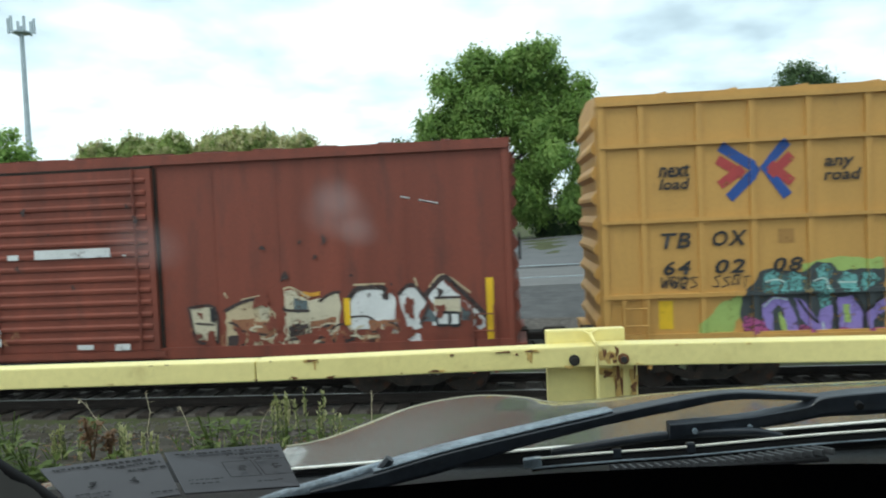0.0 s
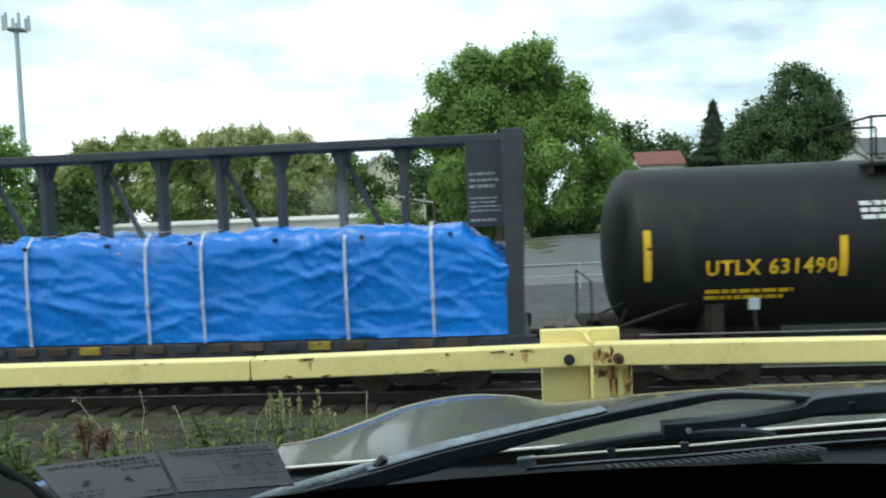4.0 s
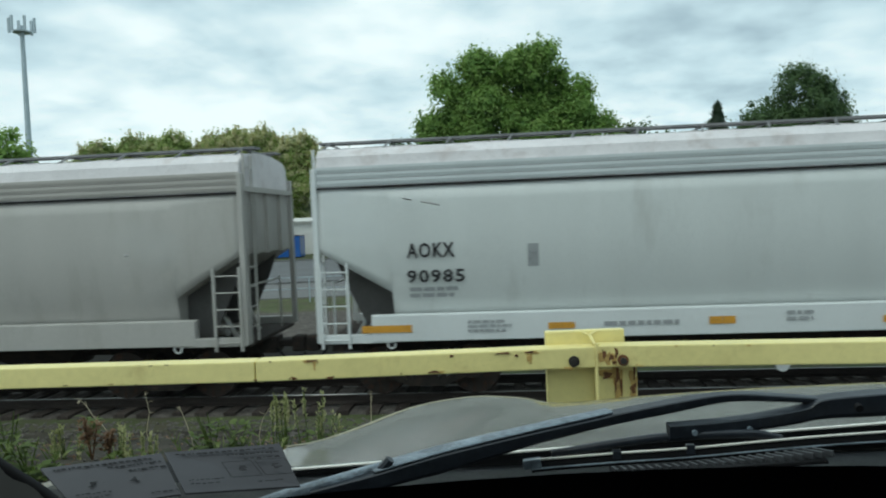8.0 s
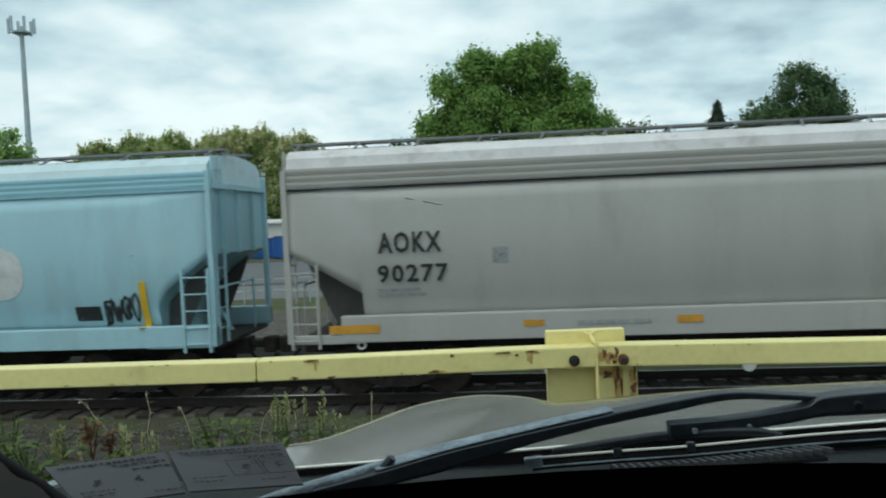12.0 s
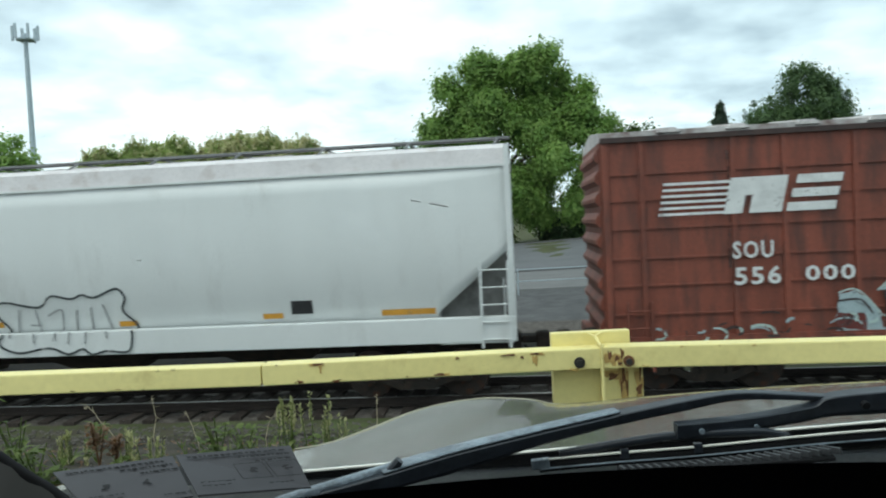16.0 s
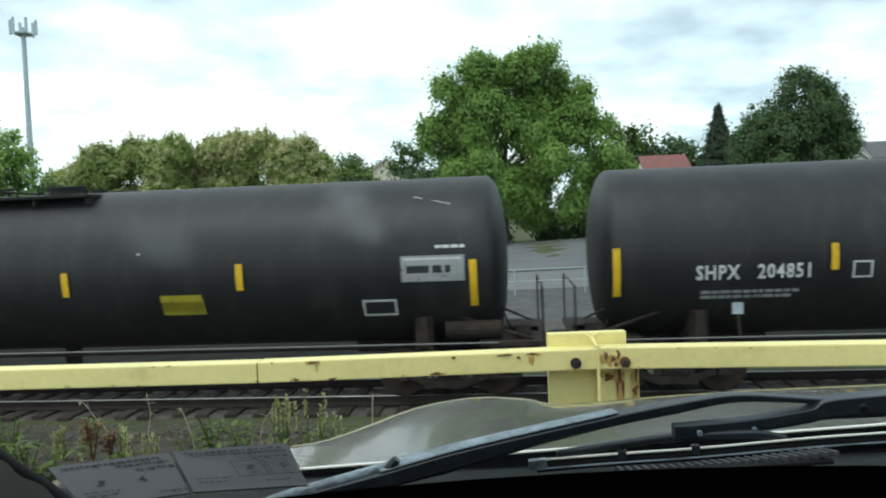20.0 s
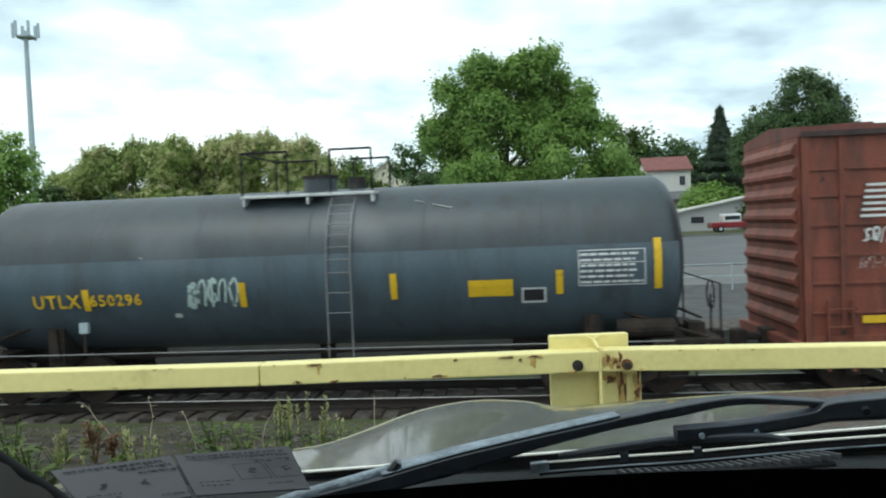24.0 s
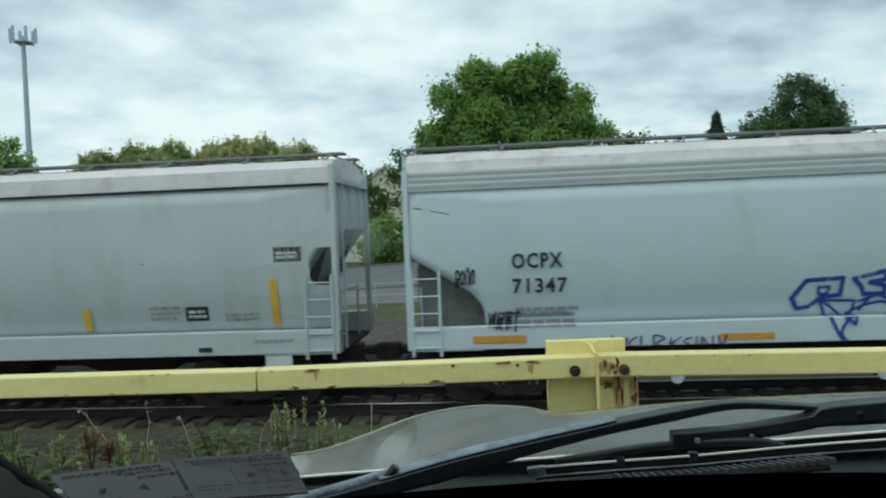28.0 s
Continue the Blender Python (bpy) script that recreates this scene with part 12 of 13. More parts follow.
def paint_NS2(c):
    peel(c, -7.68, 1.05, 0.07, 3.73, BROWNP, 26, 93)
    emblem_lines(c, -7.03, 3.03, -5.88, 3.65)
    block_emblem(c, -5.99, 3.04, -4.08, 3.67)
    text(c, -5.84, 2.29, -5.17, 2.56, "SOU", WHITEP)
    text(c, -5.85, 1.84, -4.96, 2.10, "556", WHITEP)
    bars(c, -4.67, 1.84, -3.81, 2.08, FADEDP, 1)
    tag(c, -7.00, 2.61, -6.16, 2.88, WHITEP, 6, 42)
    tag(c, -7.09, 2.19, -6.26, 2.42, FADEDP, 4, 43)
    panel(c, -7.03, 1.27, -6.39, 1.40, YELLOWP)
    wash(c, GRIMEP, .002, -0.65, 4.1, -.6, 3.5, .05, 3.42, .2, 3.3, .9, 3.36, 1.1, 4.12, .3, 4.2)
    line(c, MINTP, 0.085, False, -3.63, 4.38, -3.71, 3.95, -3.85, 3.57, -4.05, 3.24, -3.96, 3.09)
    line(c, MINTP, 0.085, False, -3.96, 3.09, -3.44, 2.82, -3.12, 2.52, -3.36, 2.14)
    line(c, MINTP, 0.085, False, -2.58, 4.33, -2.67, 3.42, -2.74, 2.55, -2.85, 1.88)
    line(c, MINTP, 0.085, False, -1.42, 4.27, -1.47, 3.56, -1.45, 2.99, -1.44, 1.93)
    line(c, MINTP, 0.085, False, -1.44, 2.32, -1.95, 2.26, -2.28, 2.2, -2.52, 2.01)
    line(c, MINTP, 0.085, False, -0.04, 3.31, 0.03, 2.36, -0.14, 1.8)
    line(c, MINTP, 0.085, False, -1.21, 1.93, -1.03, 1.73)
    wash(c, PALEBLUEP, 0.003, -6.18, 1.16, -4.88, 1.64, -5.09, 1.13)
    wash(c, PALEBLUEP, 0.003, -4.94, 1.82, -3.46, 1.99, -3.78, 1.1, -4.75, 1.09)
    wash(c, PALEBLUEP, 0.003, -3.38, 1.78, -1.58, 1.91, -1.4, 1.02, -3.49, 1.02)
    wash(c, SKYBLUEP, 0.004, -3.9, 1.91, -3.46, 1.97, -3.61, 1.07, -3.83, 1.07)
    wash(c, SKYBLUEP, 0.004, -2.24, 1.86, -1.86, 1.89, -1.97, 1.37, -2.23, 1.47)
    wash(c, SKYBLUEP, 0.004, -1.59, 1.55, -1.42, 1.02, -1.7, 0.99)
    wash(c, REDP, 0.005, -5.21, 1.85, -4.97, 1.88, -4.81, 1.52, -5.08, 1.5)
    wash(c, REDP, 0.005, -4.39, 1.58, -4.03, 1.74, -4.14, 1.15, -4.31, 1.15)
    wash(c, REDP, 0.005, -3.21, 1.69, -2.89, 1.47, -3.15, 1.28)
    wash(c, REDP, 0.005, -2.45, 1.85, -2.22, 1.67, -2.05, 1.27, -2.33, 1.16)
    wash(c, REDP, 0.005, -4.74, 1.24, -4.5, 1.32, -4.57, 1.09)
    line(c, NAVYP, 0.03, False, -6.18, 1.16, -4.87, 1.66, -5.09, 1.1)
    line(c, NAVYP, 0.03, False, -4.94, 1.84, -4.75, 1.09)
    line(c, NAVYP, 0.03, False, -3.46, 2.01, -3.78, 1.07)
    line(c, NAVYP, 0.03, False, -3.37, 1.8, -3.47, 1.03)
    line(c, NAVYP, 0.03, False, -2.8, 1.88, -2.71, 1.02)
    line(c, NAVYP, 0.03, False, -1.58, 1.91, -1.4, 1.02)
    line(c, NAVYP, 0.03, False, -3, 1.59, -2.52, 1.69)
    line(c, WHITEP, 0.03, False, -4.94, 1.88, -3.46, 2.05)
    line(c, WHITEP, 0.03, False, -3.33, 1.85, -1.58, 1.96)
    line(c, WHITEP, 0.03, False, -6.12, 1.22, -5.32, 1.55)

    scribbles(c, -5.9, 1.0, -1.5, 1.85, (WHITEP, NAVYP, SKYBLUEP, REDP), 56, 11)
    drips(c, ((-1.5, .95, 4.3, .1), (1.82, .95, 4.3, .12), (4.2, 2.0, 4.3, .07)), 23)


def paint_U650(c):
    text(c, -5.29, 1.91, -4.36, 2.17, "UTLX", YELLOWP)
    text(c, -4.18, 1.93, -3.17, 2.16, "650296", YELLOWP)
    stripe(c, -4.31, 1.85, -4.18, 2.26)
    stripe(c, -6.41, 1.83, -6.25, 2.71)
    stripe(c, -1.31, 1.84, -1.17, 2.30)
    stripe(c, 1.49, 1.90, 1.61, 2.37)
    stripe(c, 4.42, 1.91, 4.54, 2.34)
    stripe(c, 6.10, 1.96, 6.23, 2.84)
    panel(c, 2.88, 1.90, 3.67, 2.20, YELLOWP)
    panel(c, 3.82, 1.76, 4.25, 2.04, WHITEP)
    panel(c, 3.85, 1.80, 4.21, 2.01, BLACKP, 0.003)
    bars(c, 4.81, 2.04, 5.96, 2.67, WHITEP, 6)
    tag(c, -2.30, 1.85, -1.31, 2.39, MINTP, 5, 49)
    panel(c, -2.61, 1.67, -2.47, 1.75, WHITEP)


def paint_GATX(c):
    text(c, -4.88, 2.13, -3.51, 2.37, "GATX 7982", GREYP)
    stripe(c, -3.39, 2.17, -3.26, 2.63)
    stripe(c, -1.22, 2.19, -1.09, 2.69)
    stripe(c, 1.45, 2.20, 1.57, 2.66)
    stripe(c, 3.29, 2.25, 3.41, 2.71)
    stripe(c, 5.67, 2.10, 5.80, 2.94)
    stripe(c, -5.76, 2.22, -5.60, 2.82)
    text(c, 3.88, 2.29, 4.44, 2.42, "FRA AIP", WHITEP)
    panel(c, 1.83, 1.84, 2.62, 2.13, DULLYELP)
    bars(c, 4.49, 2.10, 5.63, 2.67, GREYP, 6)
    panel(c, 4.21, 1.83, 4.69, 2.14, WHITEP)
    panel(c, 4.25, 1.87, 4.65, 2.11, BLACKP, 0.003)
    bars(c, 3.55, 1.94, 4.03, 2.15, WHITEP, 2)
    panel(c, 5.39, 1.70, 5.77, 1.84, REDP)
    panel(c, -0.91, 3.08, 1.07, 3.66, GRIMEP)


def paint_PROX(c):
    block_row(c, -4.44, 2.45, -2.06, 2.85, 6, WHITEP)
    wash(c, WHITEP, .003, -4.92, 2.78, -4.86, 2.80, -4.82, 2.68, -4.76, 2.62, -4.76, 2.48, -4.84, 2.48, -4.90, 2.60)
    wash(c, WHITEP, .003, -4.56, 2.80, -4.62, 2.82, -4.66, 2.70, -4.72, 2.64, -4.72, 2.50, -4.64, 2.50, -4.58, 2.62)
    wash(c, WHITEP, .003, -4.80, 2.82, -4.74, 2.94, -4.66, 2.84, -4.74, 2.74)
    text(c, -4.44, 2.07, -2.69, 2.33, "PROX 60172", WHITEP)
    stripe(c, -5.31, 1.63, -5.11, 2.47)
    stripe(c, -2.66, 2.02, -2.52, 2.49)
    stripe(c, 0.26, 2.03, 0.38, 2.50)
    stripe(c, 2.61, 2.05, 2.74, 2.53)
    stripe(c, 5.18, 1.67, 5.31, 2.55)
    panel(c, 1.89, 2.04, 2.62, 2.45, YELLOWP)
    text(c, 2.87, 2.11, 3.48, 2.23, "MOLTEN", WHITEP)
    text(c, 2.86, 1.98, 3.50, 2.11, "SULPHUR", WHITEP)
    bars(c, 3.55, 1.98, 4.69, 2.54, WHITEP, 6)
    bars(c, 1.20, 2.73, 2.09, 2.97, WHITEP, 3)
    bars(c, 1.22, 2.26, 1.84, 2.42, WHITEP, 2)
    bars(c, 1.29, 1.53, 1.94, 1.99, WHITEP, 4)
    bars(c, -1.75, 1.70, -0.64, 1.88, WHITEP, 2)
    bars(c, -4.21, 1.65, -2.67, 1.88, GREYP, 2)
    panel(c, 4.66, 1.74, 5.00, 1.86, REDP)
    panel(c, 3.57, 1.57, 4.01, 1.82, GREYP)
    panel(c, 1.93, 3.60, 2.45, 3.71, WHITEP)


def paint_OCPX(c):
    text(c, -8.04, 2.47, -7.15, 2.75, "OCPX", BLACKP)
    text(c, -8.04, 2.03, -7.08, 2.30, "71347", BLACKP)
    panel(c, -4.55, 1.14, -3.64, 1.25, ORANGEP)
    panel(c, -0.90, 1.15, -0.44, 1.28, ORANGEP)
    panel(c, 3.33, 1.14, 4.74, 1.28, ORANGEP)
    bars(c, -8.05, 1.43, -6.85, 1.73, GREYP, 2)
    panel(c, 5.54, 1.63, 5.89, 1.74, GREYP)
    bars(c, 6.48, 2.05, 7.83, 2.58, BLACKP, 6)
    panel(c, 7.10, 1.57, 7.60, 1.90, BLACKP)
    bars(c, 7.18, 1.61, 7.56, 1.84, WHITEP, 2)
    panel(c, 7.79, 1.14, 8.78, 1.28, ORANGEP)
    panel(c, -8.76, 1.18, -7.83, 1.31, ORANGEP)
    tag(c, -8.50, 1.39, -7.92, 1.73, BLACKP, 3, 54)
    tag(c, -9.05, 2.19, -8.69, 2.50, BLACKP, 2, 55)
    bars(c, -8.01, 1.58, -6.84, 1.80, GREYP, 2)
    line(c, DEEPBLUEP, 0.075, True, -3.29, 1.8, -3.06, 2.1, -2.46, 2.13, -2.5, 1.84, -2.81, 1.8, -3, 1.64, -3.2, 1.61)
    line(c, DEEPBLUEP, 0.05, True, -2.86, 1.98, -2.68, 1.98, -2.71, 1.86, -2.85, 1.86)
    line(c, DEEPBLUEP, 0.05, False, -2.83, 1.75, -2.65, 1.31, -2.54, 1.1)
    line(c, DEEPBLUEP, 0.045, True, -2.8, 1.75, -2.25, 1.73, -2.33, 1.35, -2.64, 1.63)
    line(c, DEEPBLUEP, 0.075, True, -2.28, 2.11, -1.79, 2.23, -1.77, 2.08, -2.03, 2.04, -1.78, 1.98, -1.78, 1.84, -2.12, 1.84, -2.15, 1.96)
    line(c, DEEPBLUEP, 0.065, False, -1.66, 1.83, -1.53, 2.21, -1.07, 2.19, -0.77, 1.88)
    line(c, DEEPBLUEP, 0.05, False, -1.54, 2.03, -1.17, 2.06, -1.32, 1.8)
    line(c, DEEPBLUEP, 0.04, False, -2.19, 1.71, -1.85, 1.81, -1.57, 1.55, -1.53, 1.2)
    line(c, DEEPBLUEP, 0.055, False, -1.72, 1.75, -1.38, 1.77, -1.22, 1.47, -1.34, 1.15)
    line(c, DEEPBLUEP, 0.04, False, -1.33, 1.74, -1.05, 1.89, -0.72, 1.82)
    line(c, DEEPBLUEP, 0.05, False, -2.16, 1.56, -1.99, 1.79, -1.73, 1.82)
    line(c, DEEPBLUEP, 0.05, "round", -2.1, 1.64, -1.72, 1.68, -1.53, 1.36, -1.76, 1, -2.3, 0.96, -2.55, 1.18, -2.43, 1.44)
    line(c, DEEPBLUEP, 0.06, "round", -1.51, 1.67, -1.08, 1.81, -0.62, 1.64, -0.51, 1.28, -0.81, 0.98, -1.55, 1, -1.75, 1.21, -1.68, 1.47)
    line(c, BLACKP, 0.06, False, 1, 1.8, 1.22, 2.12, 1.47, 2.04, 1.36, 1.79, 1.09, 1.64, 1.31, 1.49, 0.98, 1.31)
    line(c, BLACKP, 0.06, False, 1.47, 2.09, 1.55, 1.58, 1.7, 1.55)
    line(c, BLACKP, 0.06, False, 1.72, 2.03, 2.15, 1.99, 1.86, 1.62, 2.13, 1.56)
    line(c, BLACKP, 0.06, False, 1.08, 1.34, 1.22, 0.98, 1.62, 0.93, 1.97, 1.08, 2.22, 1.38)
    line(c, BLACKP, 0.06, False, 0.99, 1.65, 0.94, 1.34)
    line(c, BLACKP, 0.035, "round", 2.58, 1.58, 2.54, 1.48, 2.46, 1.42, 2.35, 1.42, 2.27, 1.49, 2.24, 1.59, 2.28, 1.69, 2.36, 1.75, 2.47, 1.75, 2.55, 1.68)
    line(c, BLACKP, 0.03, "round", 1.63, 1.19, 1.61, 1.14, 1.56, 1.11, 1.5, 1.11, 1.46, 1.14, 1.44, 1.2, 1.46, 1.25, 1.51, 1.28, 1.57, 1.28, 1.61, 1.25)
    line(c, BLACKP, 0.02, False, 2.42, 1.7, 2.39, 1.55)
    line(c, MISTP, 0.06, False, 2.67, 1.8, 2.86, 1.52, 3.03, 2.04, 3.35, 2.08, 3.26, 1.51)
    line(c, MISTP, 0.06, False, 3.47, 1.92, 3.55, 1.45, 3.72, 2.01, 3.92, 1.59)
    line(c, MISTP, 0.06, False, 4.07, 2.1, 4.33, 2.14, 4.24, 1.48, 4.05, 1.49)
    line(c, MISTP, 0.06, False, 4.8, 1.98, 4.51, 2.04, 4.52, 1.81, 4.79, 1.68, 4.68, 1.44, 4.48, 1.42)
    line(c, MISTP, 0.06, False, 3.07, 1.73, 3.27, 1.78)
    line(c, MISTP, 0.06, False, 3.66, 1.67, 3.86, 1.71)
    line(c, NAVYP, 0.028, False, -6.35, 1.26, -6.29, 1.01, -6.17, 1.22)
    line(c, NAVYP, 0.028, False, -6.1, 1.22, -6.13, 1.01, -5.95, 1.01, -6.08, 1.12, -5.94, 1.23)
    line(c, NAVYP, 0.028, False, -5.86, 1.24, -5.87, 1, -5.72, 1.07)
    line(c, NAVYP, 0.028, False, -5.64, 0.99, -5.65, 1.24, -5.47, 1.2, -5.61, 1.11, -5.46, 0.99)
    line(c, NAVYP, 0.028, False, -5.36, 1.2, -5.39, 0.99, -5.23, 0.99, -5.34, 1.1, -5.2, 1.21)
    line(c, NAVYP, 0.028, False, -5.02, 1.2, -5.16, 1.14, -5.03, 1.05, -5.17, 0.98)
    line(c, NAVYP, 0.028, False, -4.93, 1.22, -4.94, 0.98)
    line(c, NAVYP, 0.028, False, -4.86, 0.97, -4.84, 1.2, -4.7, 0.98, -4.66, 1.21)
    line(c, NAVYP, 0.028, False, -4.57, 1.21, -4.52, 1.02, -4.44, 1.23)
    scribbles(c, 1.0, .98, 2.2, 2.0, (BLACKP, SOOTP), 26, 41)
    scribbles(c, 2.7, 1.45, 4.8, 2.1, (MISTP, GREYP), 40, 42)


def paint_LAST(c):
    panel(c, 7.63, 2.74, 8.15, 3.01, BLACKP)
    bars(c, 7.68, 2.80, 8.09, 2.94, WHITEP, 2)
    stripe(c, 7.51, 1.59, 7.69, 2.44)
    stripe(c, 3.89, 1.56, 4.06, 1.97)
    panel(c, 5.88, 1.70, 6.32, 1.97, BLACKP)
    bars(c, 5.94, 1.74, 6.27, 1.92, WHITEP, 2)
    bars(c, 6.63, 1.66, 7.31, 1.85, GREYP, 2)
    bars(c, 5.20, 1.71, 5.80, 2.01, GREYP, 3)
    panel(c, 6.18, 1.14, 6.43, 1.23, BLACKP)
    bars(c, 7.22, 1.29, 7.95, 1.37, GREYP, 1)


ATW_RIBS = [-7.41, -6.15, -5.02, -3.82, -2.72, 2.55, 3.74, 4.89, 6.07, 7.27]
AGR_RIBS = [-7.32, -6.45, -5.5, -4.6, -3.68, -2.78, 2.59, 3.48, 4.35, 5.26, 6.22, 7.12]
SOU_RIBS = [-7.34, -6.35, -5.47, -4.5, -3.55, -2.69, 2.7, 3.55, 4.5, 5.45, 6.4, 7.3]
NS_RIBS = [-7.33, -5.81, -4.97, -3.82, -2.56, 2.46, 3.75, 4.84, 6.09, 7.22]
RED_RIBS = [-7.2, -6.0, -4.85, -3.67, -2.57, 2.63, 3.72, 4.83, 5.98, 7.17]
NS2_RIBS = [-7.31, -6.1, -4.95, -3.86, -2.66, 2.55, 3.75, 4.9, 6.05, 7.25]
SEAMS = (1.45, 1.95, 2.42, 2.94, 3.43, 3.88)


def build_train():
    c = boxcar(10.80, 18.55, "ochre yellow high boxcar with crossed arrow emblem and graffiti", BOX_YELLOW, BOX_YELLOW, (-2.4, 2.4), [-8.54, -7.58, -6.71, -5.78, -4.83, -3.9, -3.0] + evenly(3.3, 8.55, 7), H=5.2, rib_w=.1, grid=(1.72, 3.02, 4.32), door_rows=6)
    paint_TBOX(c)
    emblem(c)
    c = boxcar(-7.97, 15.91, "faded red boxcar with louvred sliding door and peeling graffiti", BOX_RED, BOX_RED, (-1.75, 1.46), ATW_RIBS, rib_w=.05, rib_d=.008, door_ribs=14, H=4.6)
    paint_ATW(c)
    c = boxcar(-25.45, 15.87, "faded green boxcar with maroon door, rust and graffiti", BOX_GREEN, GALV, (-1.86, 1.49), AGR_RIBS, rib_w=.09, rib_d=.06, door_ribs=13, door_mat=MAROON, H=4.66, end_mat=BOX_RED3, rib_mat=RUST_BROWN, fascia=RUST_BROWN)
    paint_AGR(c)
    c = tank(-43.05, 17.25, "long blue-grey tank car with yellow reflective stripes", TANK_GREY, 1.63, 2.62, (-1.68, 1.29), dome=.35, ladder_x=-.68, trim=(0, .3))
    paint_U205(c)
    c = tank(-58.90, 11.10, "short black tank car with yellow stripes and placards", TANK_INK, 1.53, 2.46, (-1.07, 1.97), dome=1.0, ladder_x=-.3, trim=(0, .15))
    paint_U631(c)
    c = centerbeam(-77.58, 23.50, "dark centre-beam flatcar loaded with blue-tarped lumber", [-10.3, -8.77, -6.1, -3.75, -2.3, .1, 2.4, 4.7, 5.75, 8.4, 9.95], 3)
    paint_CBA(c)
    c = centerbeam(-101.89, 23.41, "dark centre-beam flatcar loaded with blue-tarped lumber", [-9.97, -8.52, -6.1, -3.75, -2.26, 2.45, 4.75, 5.82, 8.58, 10.17], 8)
    paint_CBB(c)
    c = hopper(-124.50, 19.76, "clean pale grey covered hopper with white side sill", HOP_WHITE, ROOF_PALE, BAND_GREY, frame=HOP_LIGHT, sill_short=1.0)
    paint_AOK985(c)
    c = hopper(-145.75, 20.19, "dusty grey covered hopper with black lettering", HOP_TAN, ROOF_PALE, BAND_TAN, frame=HOP_TAN, sill_short=1.0)
    paint_AOK281(c)
    c = hopper(-167.08, 19.97, "light blue covered hopper covered in graffiti along its sill", HOP_BLUE, ROOF_BLUE, BAND_BLUE, z_dark=3.95, sill_top=1.46, cut=(2.75, 1.74, 1.08), round_cut=True, spacing=1.6, band_h=.1)
    paint_ACF46(c)
    c = hopper(-188.21, 19.73, "dusty grey covered hopper with black lettering", HOP_TAN, ROOF_PALE, BAND_TAN, frame=HOP_TAN, sill_short=1.0)
    paint_AOK277(c)
    c = hopper(-209.36, 19.93, "faded light blue covered hopper with round white emblem", HOP_FADED, ROOF_BLUE, BAND_BLUE, z_dark=3.95, sill_top=1.46, cut=(2.75, 1.74, 1.08), round_cut=True, spacing=1.6, band_h=.1)
    paint_BLUE2(c)
    c = boxcar(-228.60, 15.90, "dark brown boxcar with faded lettering and silver graffiti", BOX_RED3, GALV, (-1.54, 1.81), SOU_RIBS, rib_w=.1, rib_d=.05, door_mat=DOOR_ORANGE, door_rows=3, fascia=BOX_RED3, end_mat=BROWN_BLACK)
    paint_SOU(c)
    c = boxcar(-246.29, 16.01, "brown-red panelled boxcar with white striped emblem and graffiti", BOX_RED2, GALV, (-1.45, 1.74), NS_RIBS, rib_w=.09, rib_d=.04, seams=SEAMS, door_rows=4, fascia=BROWN_BLACK)
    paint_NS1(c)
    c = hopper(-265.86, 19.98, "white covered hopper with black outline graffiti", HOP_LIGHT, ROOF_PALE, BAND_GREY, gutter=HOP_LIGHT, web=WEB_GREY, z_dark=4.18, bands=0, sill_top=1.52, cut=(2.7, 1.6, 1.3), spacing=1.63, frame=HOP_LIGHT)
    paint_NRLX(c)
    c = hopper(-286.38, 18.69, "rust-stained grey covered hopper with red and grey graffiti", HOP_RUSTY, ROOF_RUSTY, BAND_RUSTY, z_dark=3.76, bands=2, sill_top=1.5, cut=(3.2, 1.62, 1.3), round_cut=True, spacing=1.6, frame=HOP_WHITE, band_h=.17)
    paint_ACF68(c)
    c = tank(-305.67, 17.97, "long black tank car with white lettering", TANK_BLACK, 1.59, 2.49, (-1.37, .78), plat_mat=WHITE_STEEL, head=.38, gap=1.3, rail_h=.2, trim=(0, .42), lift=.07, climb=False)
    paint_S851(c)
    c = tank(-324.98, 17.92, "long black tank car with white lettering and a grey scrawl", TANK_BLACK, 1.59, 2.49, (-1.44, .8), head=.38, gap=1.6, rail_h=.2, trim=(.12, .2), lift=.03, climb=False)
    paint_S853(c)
    c = boxcar(-343.82, 15.90, "brown-red panelled boxcar with violet and cream graffiti", BOX_RED2, BOX_RED3, (-1.57, 1.67), RED_RIBS, rib_w=.09, rib_d=.04, seams=SEAMS, door_rows=4, fascia=BROWN_BLACK)
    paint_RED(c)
    c = boxcar(-362.04, 15.90, "brown-red panelled boxcar with white emblem and pale drips", BOX_RED2, BOX_RED3, (-1.45, 1.75), NS2_RIBS, rib_w=.09, rib_d=.04, seams=SEAMS, door_rows=4, fascia=BROWN_BLACK)
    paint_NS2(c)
    c = tank(-378.57, 13.64, "grey two-tone tank car with yellow lettering", TANK_MID, 1.53, 2.46, (-1.37, 1.18), plat_mat=WHITE_STEEL, rail_h=.85, ladder_x=.57, seam=2.76, jacket=TANK_GREY, rung_mat=WALKWAY)
    paint_U650(c)
    c = tank(-393.35, 12.54, "grimy grey tank car with rust round its hatch", TANK_BROWN, 1.48, 2.38, (-.8, 1.16), rail_h=.2, trim=(.4, 0))
    paint_GATX(c)
    c = tank(-406.95, 11.21, "short black tank car with large white lettering blocks", TANK_INK, 1.41, 2.29, (-.12, 1.05), dome=-1.12, ladder_x=-.5, trim=(0, -.16))
    paint_PROX(c)
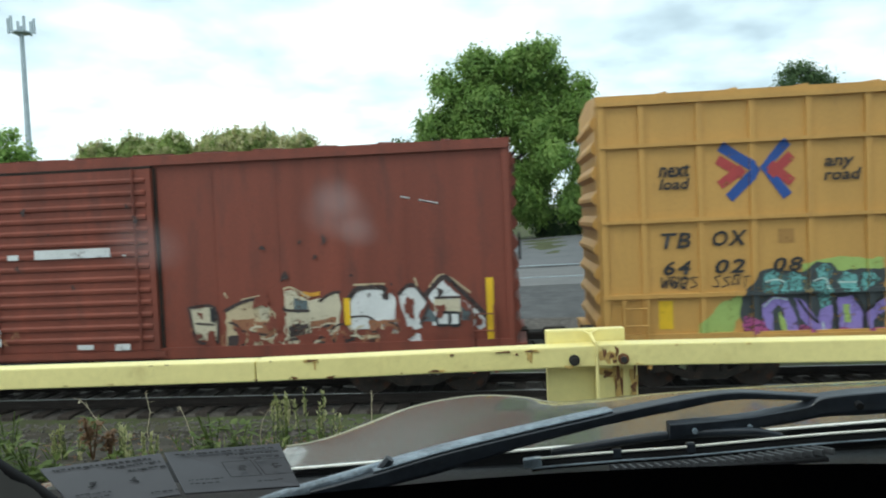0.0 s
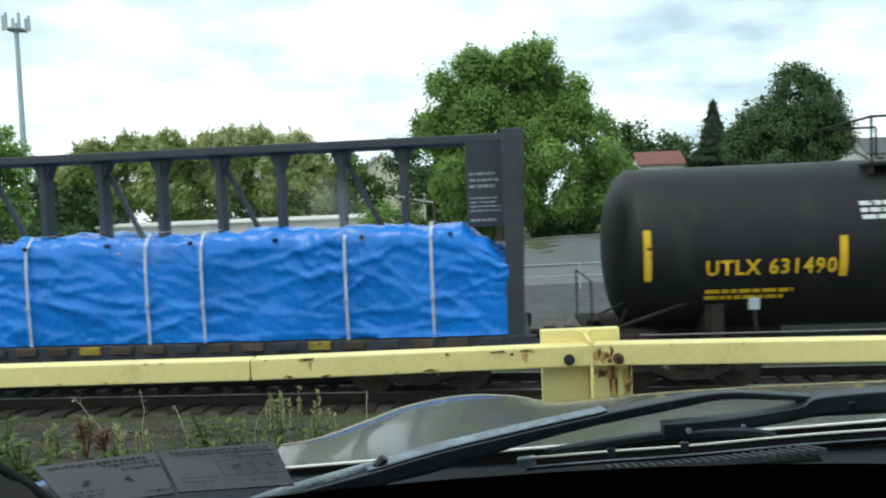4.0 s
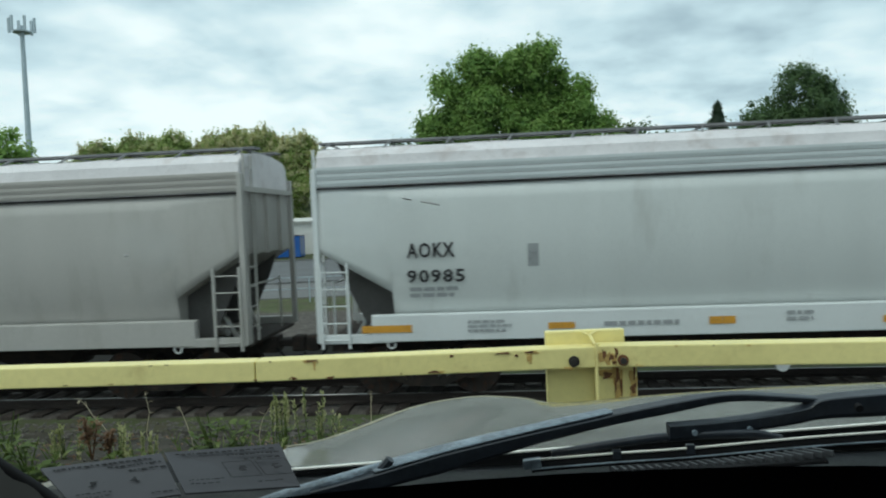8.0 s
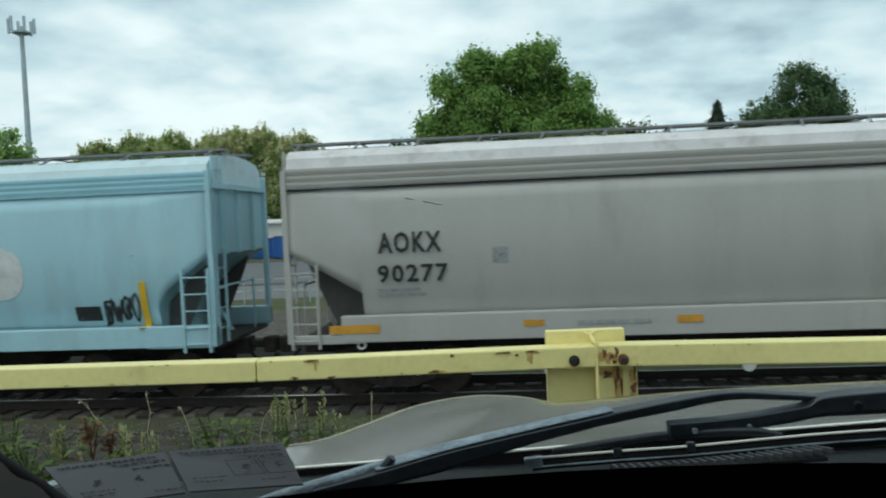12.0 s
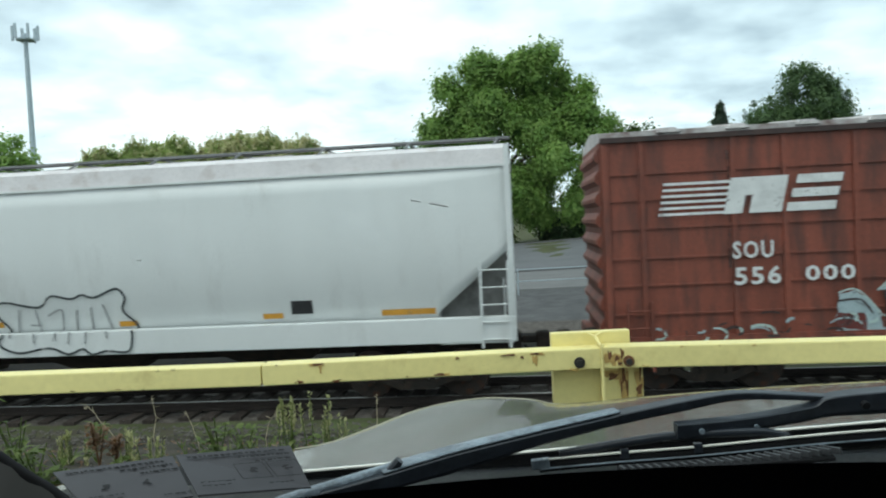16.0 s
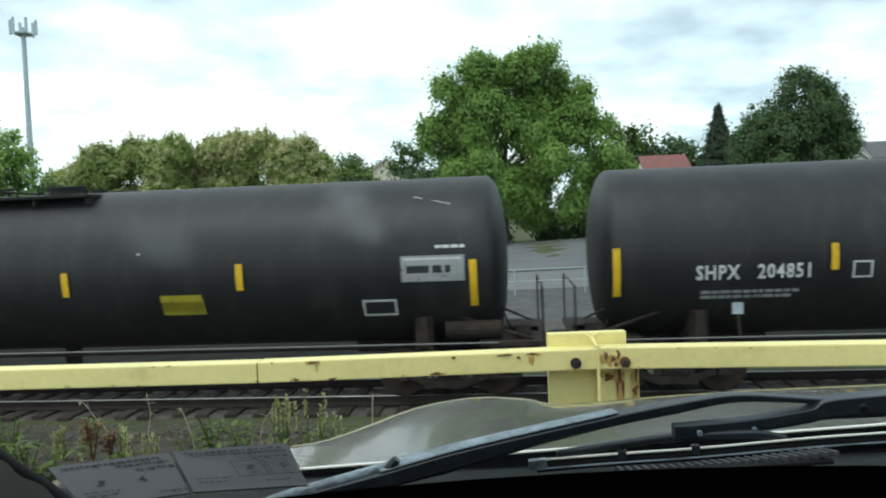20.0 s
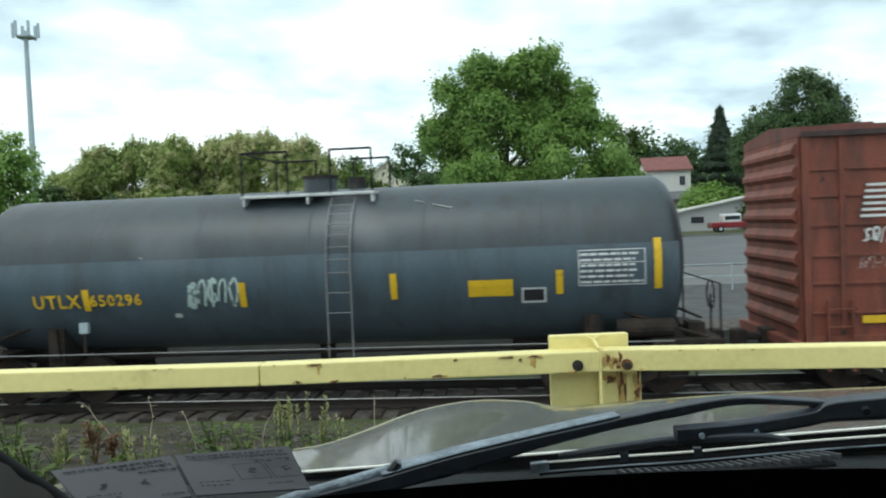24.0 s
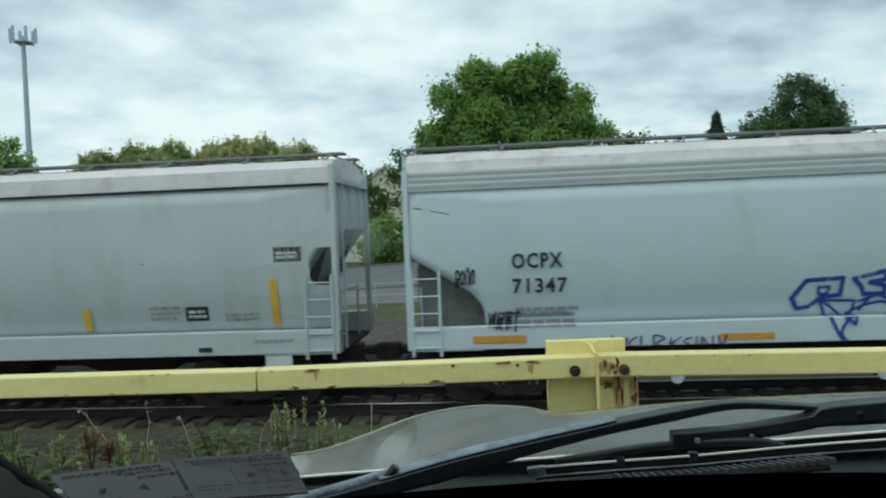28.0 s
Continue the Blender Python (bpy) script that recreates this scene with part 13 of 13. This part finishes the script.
    c = hopper(-424.02, 19.86, "white covered hopper with blue outline graffiti", HOP_COOL, ROOF_PALE, BAND_GREY, gutter=BAND_GREY, web=WEB_GREY, z_dark=3.92, sill_top=1.48, cut=(2.75, 1.7, 1.3), round_cut=True, spacing=1.62, frame=HOP_COOL, band_h=.1)
    paint_OCPX(c)
    c = hopper(-443.97, 17.60, "dusty white covered hopper with single roof gutter", HOP_DUST, ROOF_PALE, BAND_GREY, z_dark=4.12, bands=0, sill_top=1.5, cut=(3.3, 1.7, 1.2), spacing=1.5, frame=HOP_DUST, closed_end=True)
    paint_LAST(c)


def emblem(c):
    """Crossed red and blue arrows on the yellow car."""
    x0, x1, z0, z1 = -7.28, -6.06, 3.30, 4.32
    bm = bmesh.new()
    w = .17
    ribbon(bm, [(x0 + .05, z1 - .08), (x0 + .55, z1 - .42), (x0 + .62, (z0 + z1) / 2), (x0 + .55, z0 + .42), (x0 + .18, z0 + .05)], w)
    decal("emblem_bend", bm, c, EMBLEMBLUE, .004)
    bm = bmesh.new()
    ribbon(bm, [(x1 - .08, z1 - .05), (x0 + .78, (z0 + z1) / 2 + .05), (x1 - .08, z0 + .05)], w)
    decal("emblem_arrow", bm, c, EMBLEMBLUE, .005)
    bm = bmesh.new()
    for a, b in (((x0, z1 - .3), (x0 + .42, z1 - .58)), ((x0 + .03, z0 + .28), (x0 + .42, z0 + .55)), ((x1, z1 - .28), (x0 + .86, z1 - .6)), ((x1, z0 + .28), (x0 + .86, z0 + .6))):
        ribbon(bm, [a, b], w * .95)
    decal("emblem_bars", bm, c, REDP, .006)


build_train()


# ---- movement ----
# how far the train has come at each second; it slows down gently
GONE = [0.00, 16.74, 33.37, 49.88, 66.27, 82.56, 98.75, 114.84, 130.82, 146.71, 162.53, 178.28, 193.96, 209.57, 225.08, 240.50, 255.81, 271.02, 286.14, 301.17, 316.10, 330.95, 345.70, 360.33, 374.84, 389.25, 403.59, 417.85, 432.04]


def gone(t):
    k = min(27, int(t))
    return GONE[k] + (GONE[k + 1] - GONE[k]) * (t - k)


def motions():
    for c, centre in TRAIN + LOADS:
        walk(c, [(float(t), pose(centre + s, TRACK_Y, 0)) for t, s in enumerate(GONE)])
    for w, centre, x in WHEELS:
        rows, last = [], None
        for f in range(0, 841):
            t = f / 30
            if abs(centre + gone(t)) < 24:
                last = (gone(t) - gone(0)) / .457
                rows.append((t, pose(x, 0, .457, 0, math.degrees(last) % 360, 0)))
        rest = pose(x, 0, .457)
        rows = rows or [(0.0, rest)]
        if rows[0][0] > 0:
            rows.insert(0, (0.0, rows[0][1]))
        if rows[-1][0] < 28:
            rows.append((28.0, rows[-1][1]))
        if len(rows) == 1:
            rows.append((28.0, rest))
        walk(w, rows)


motions()
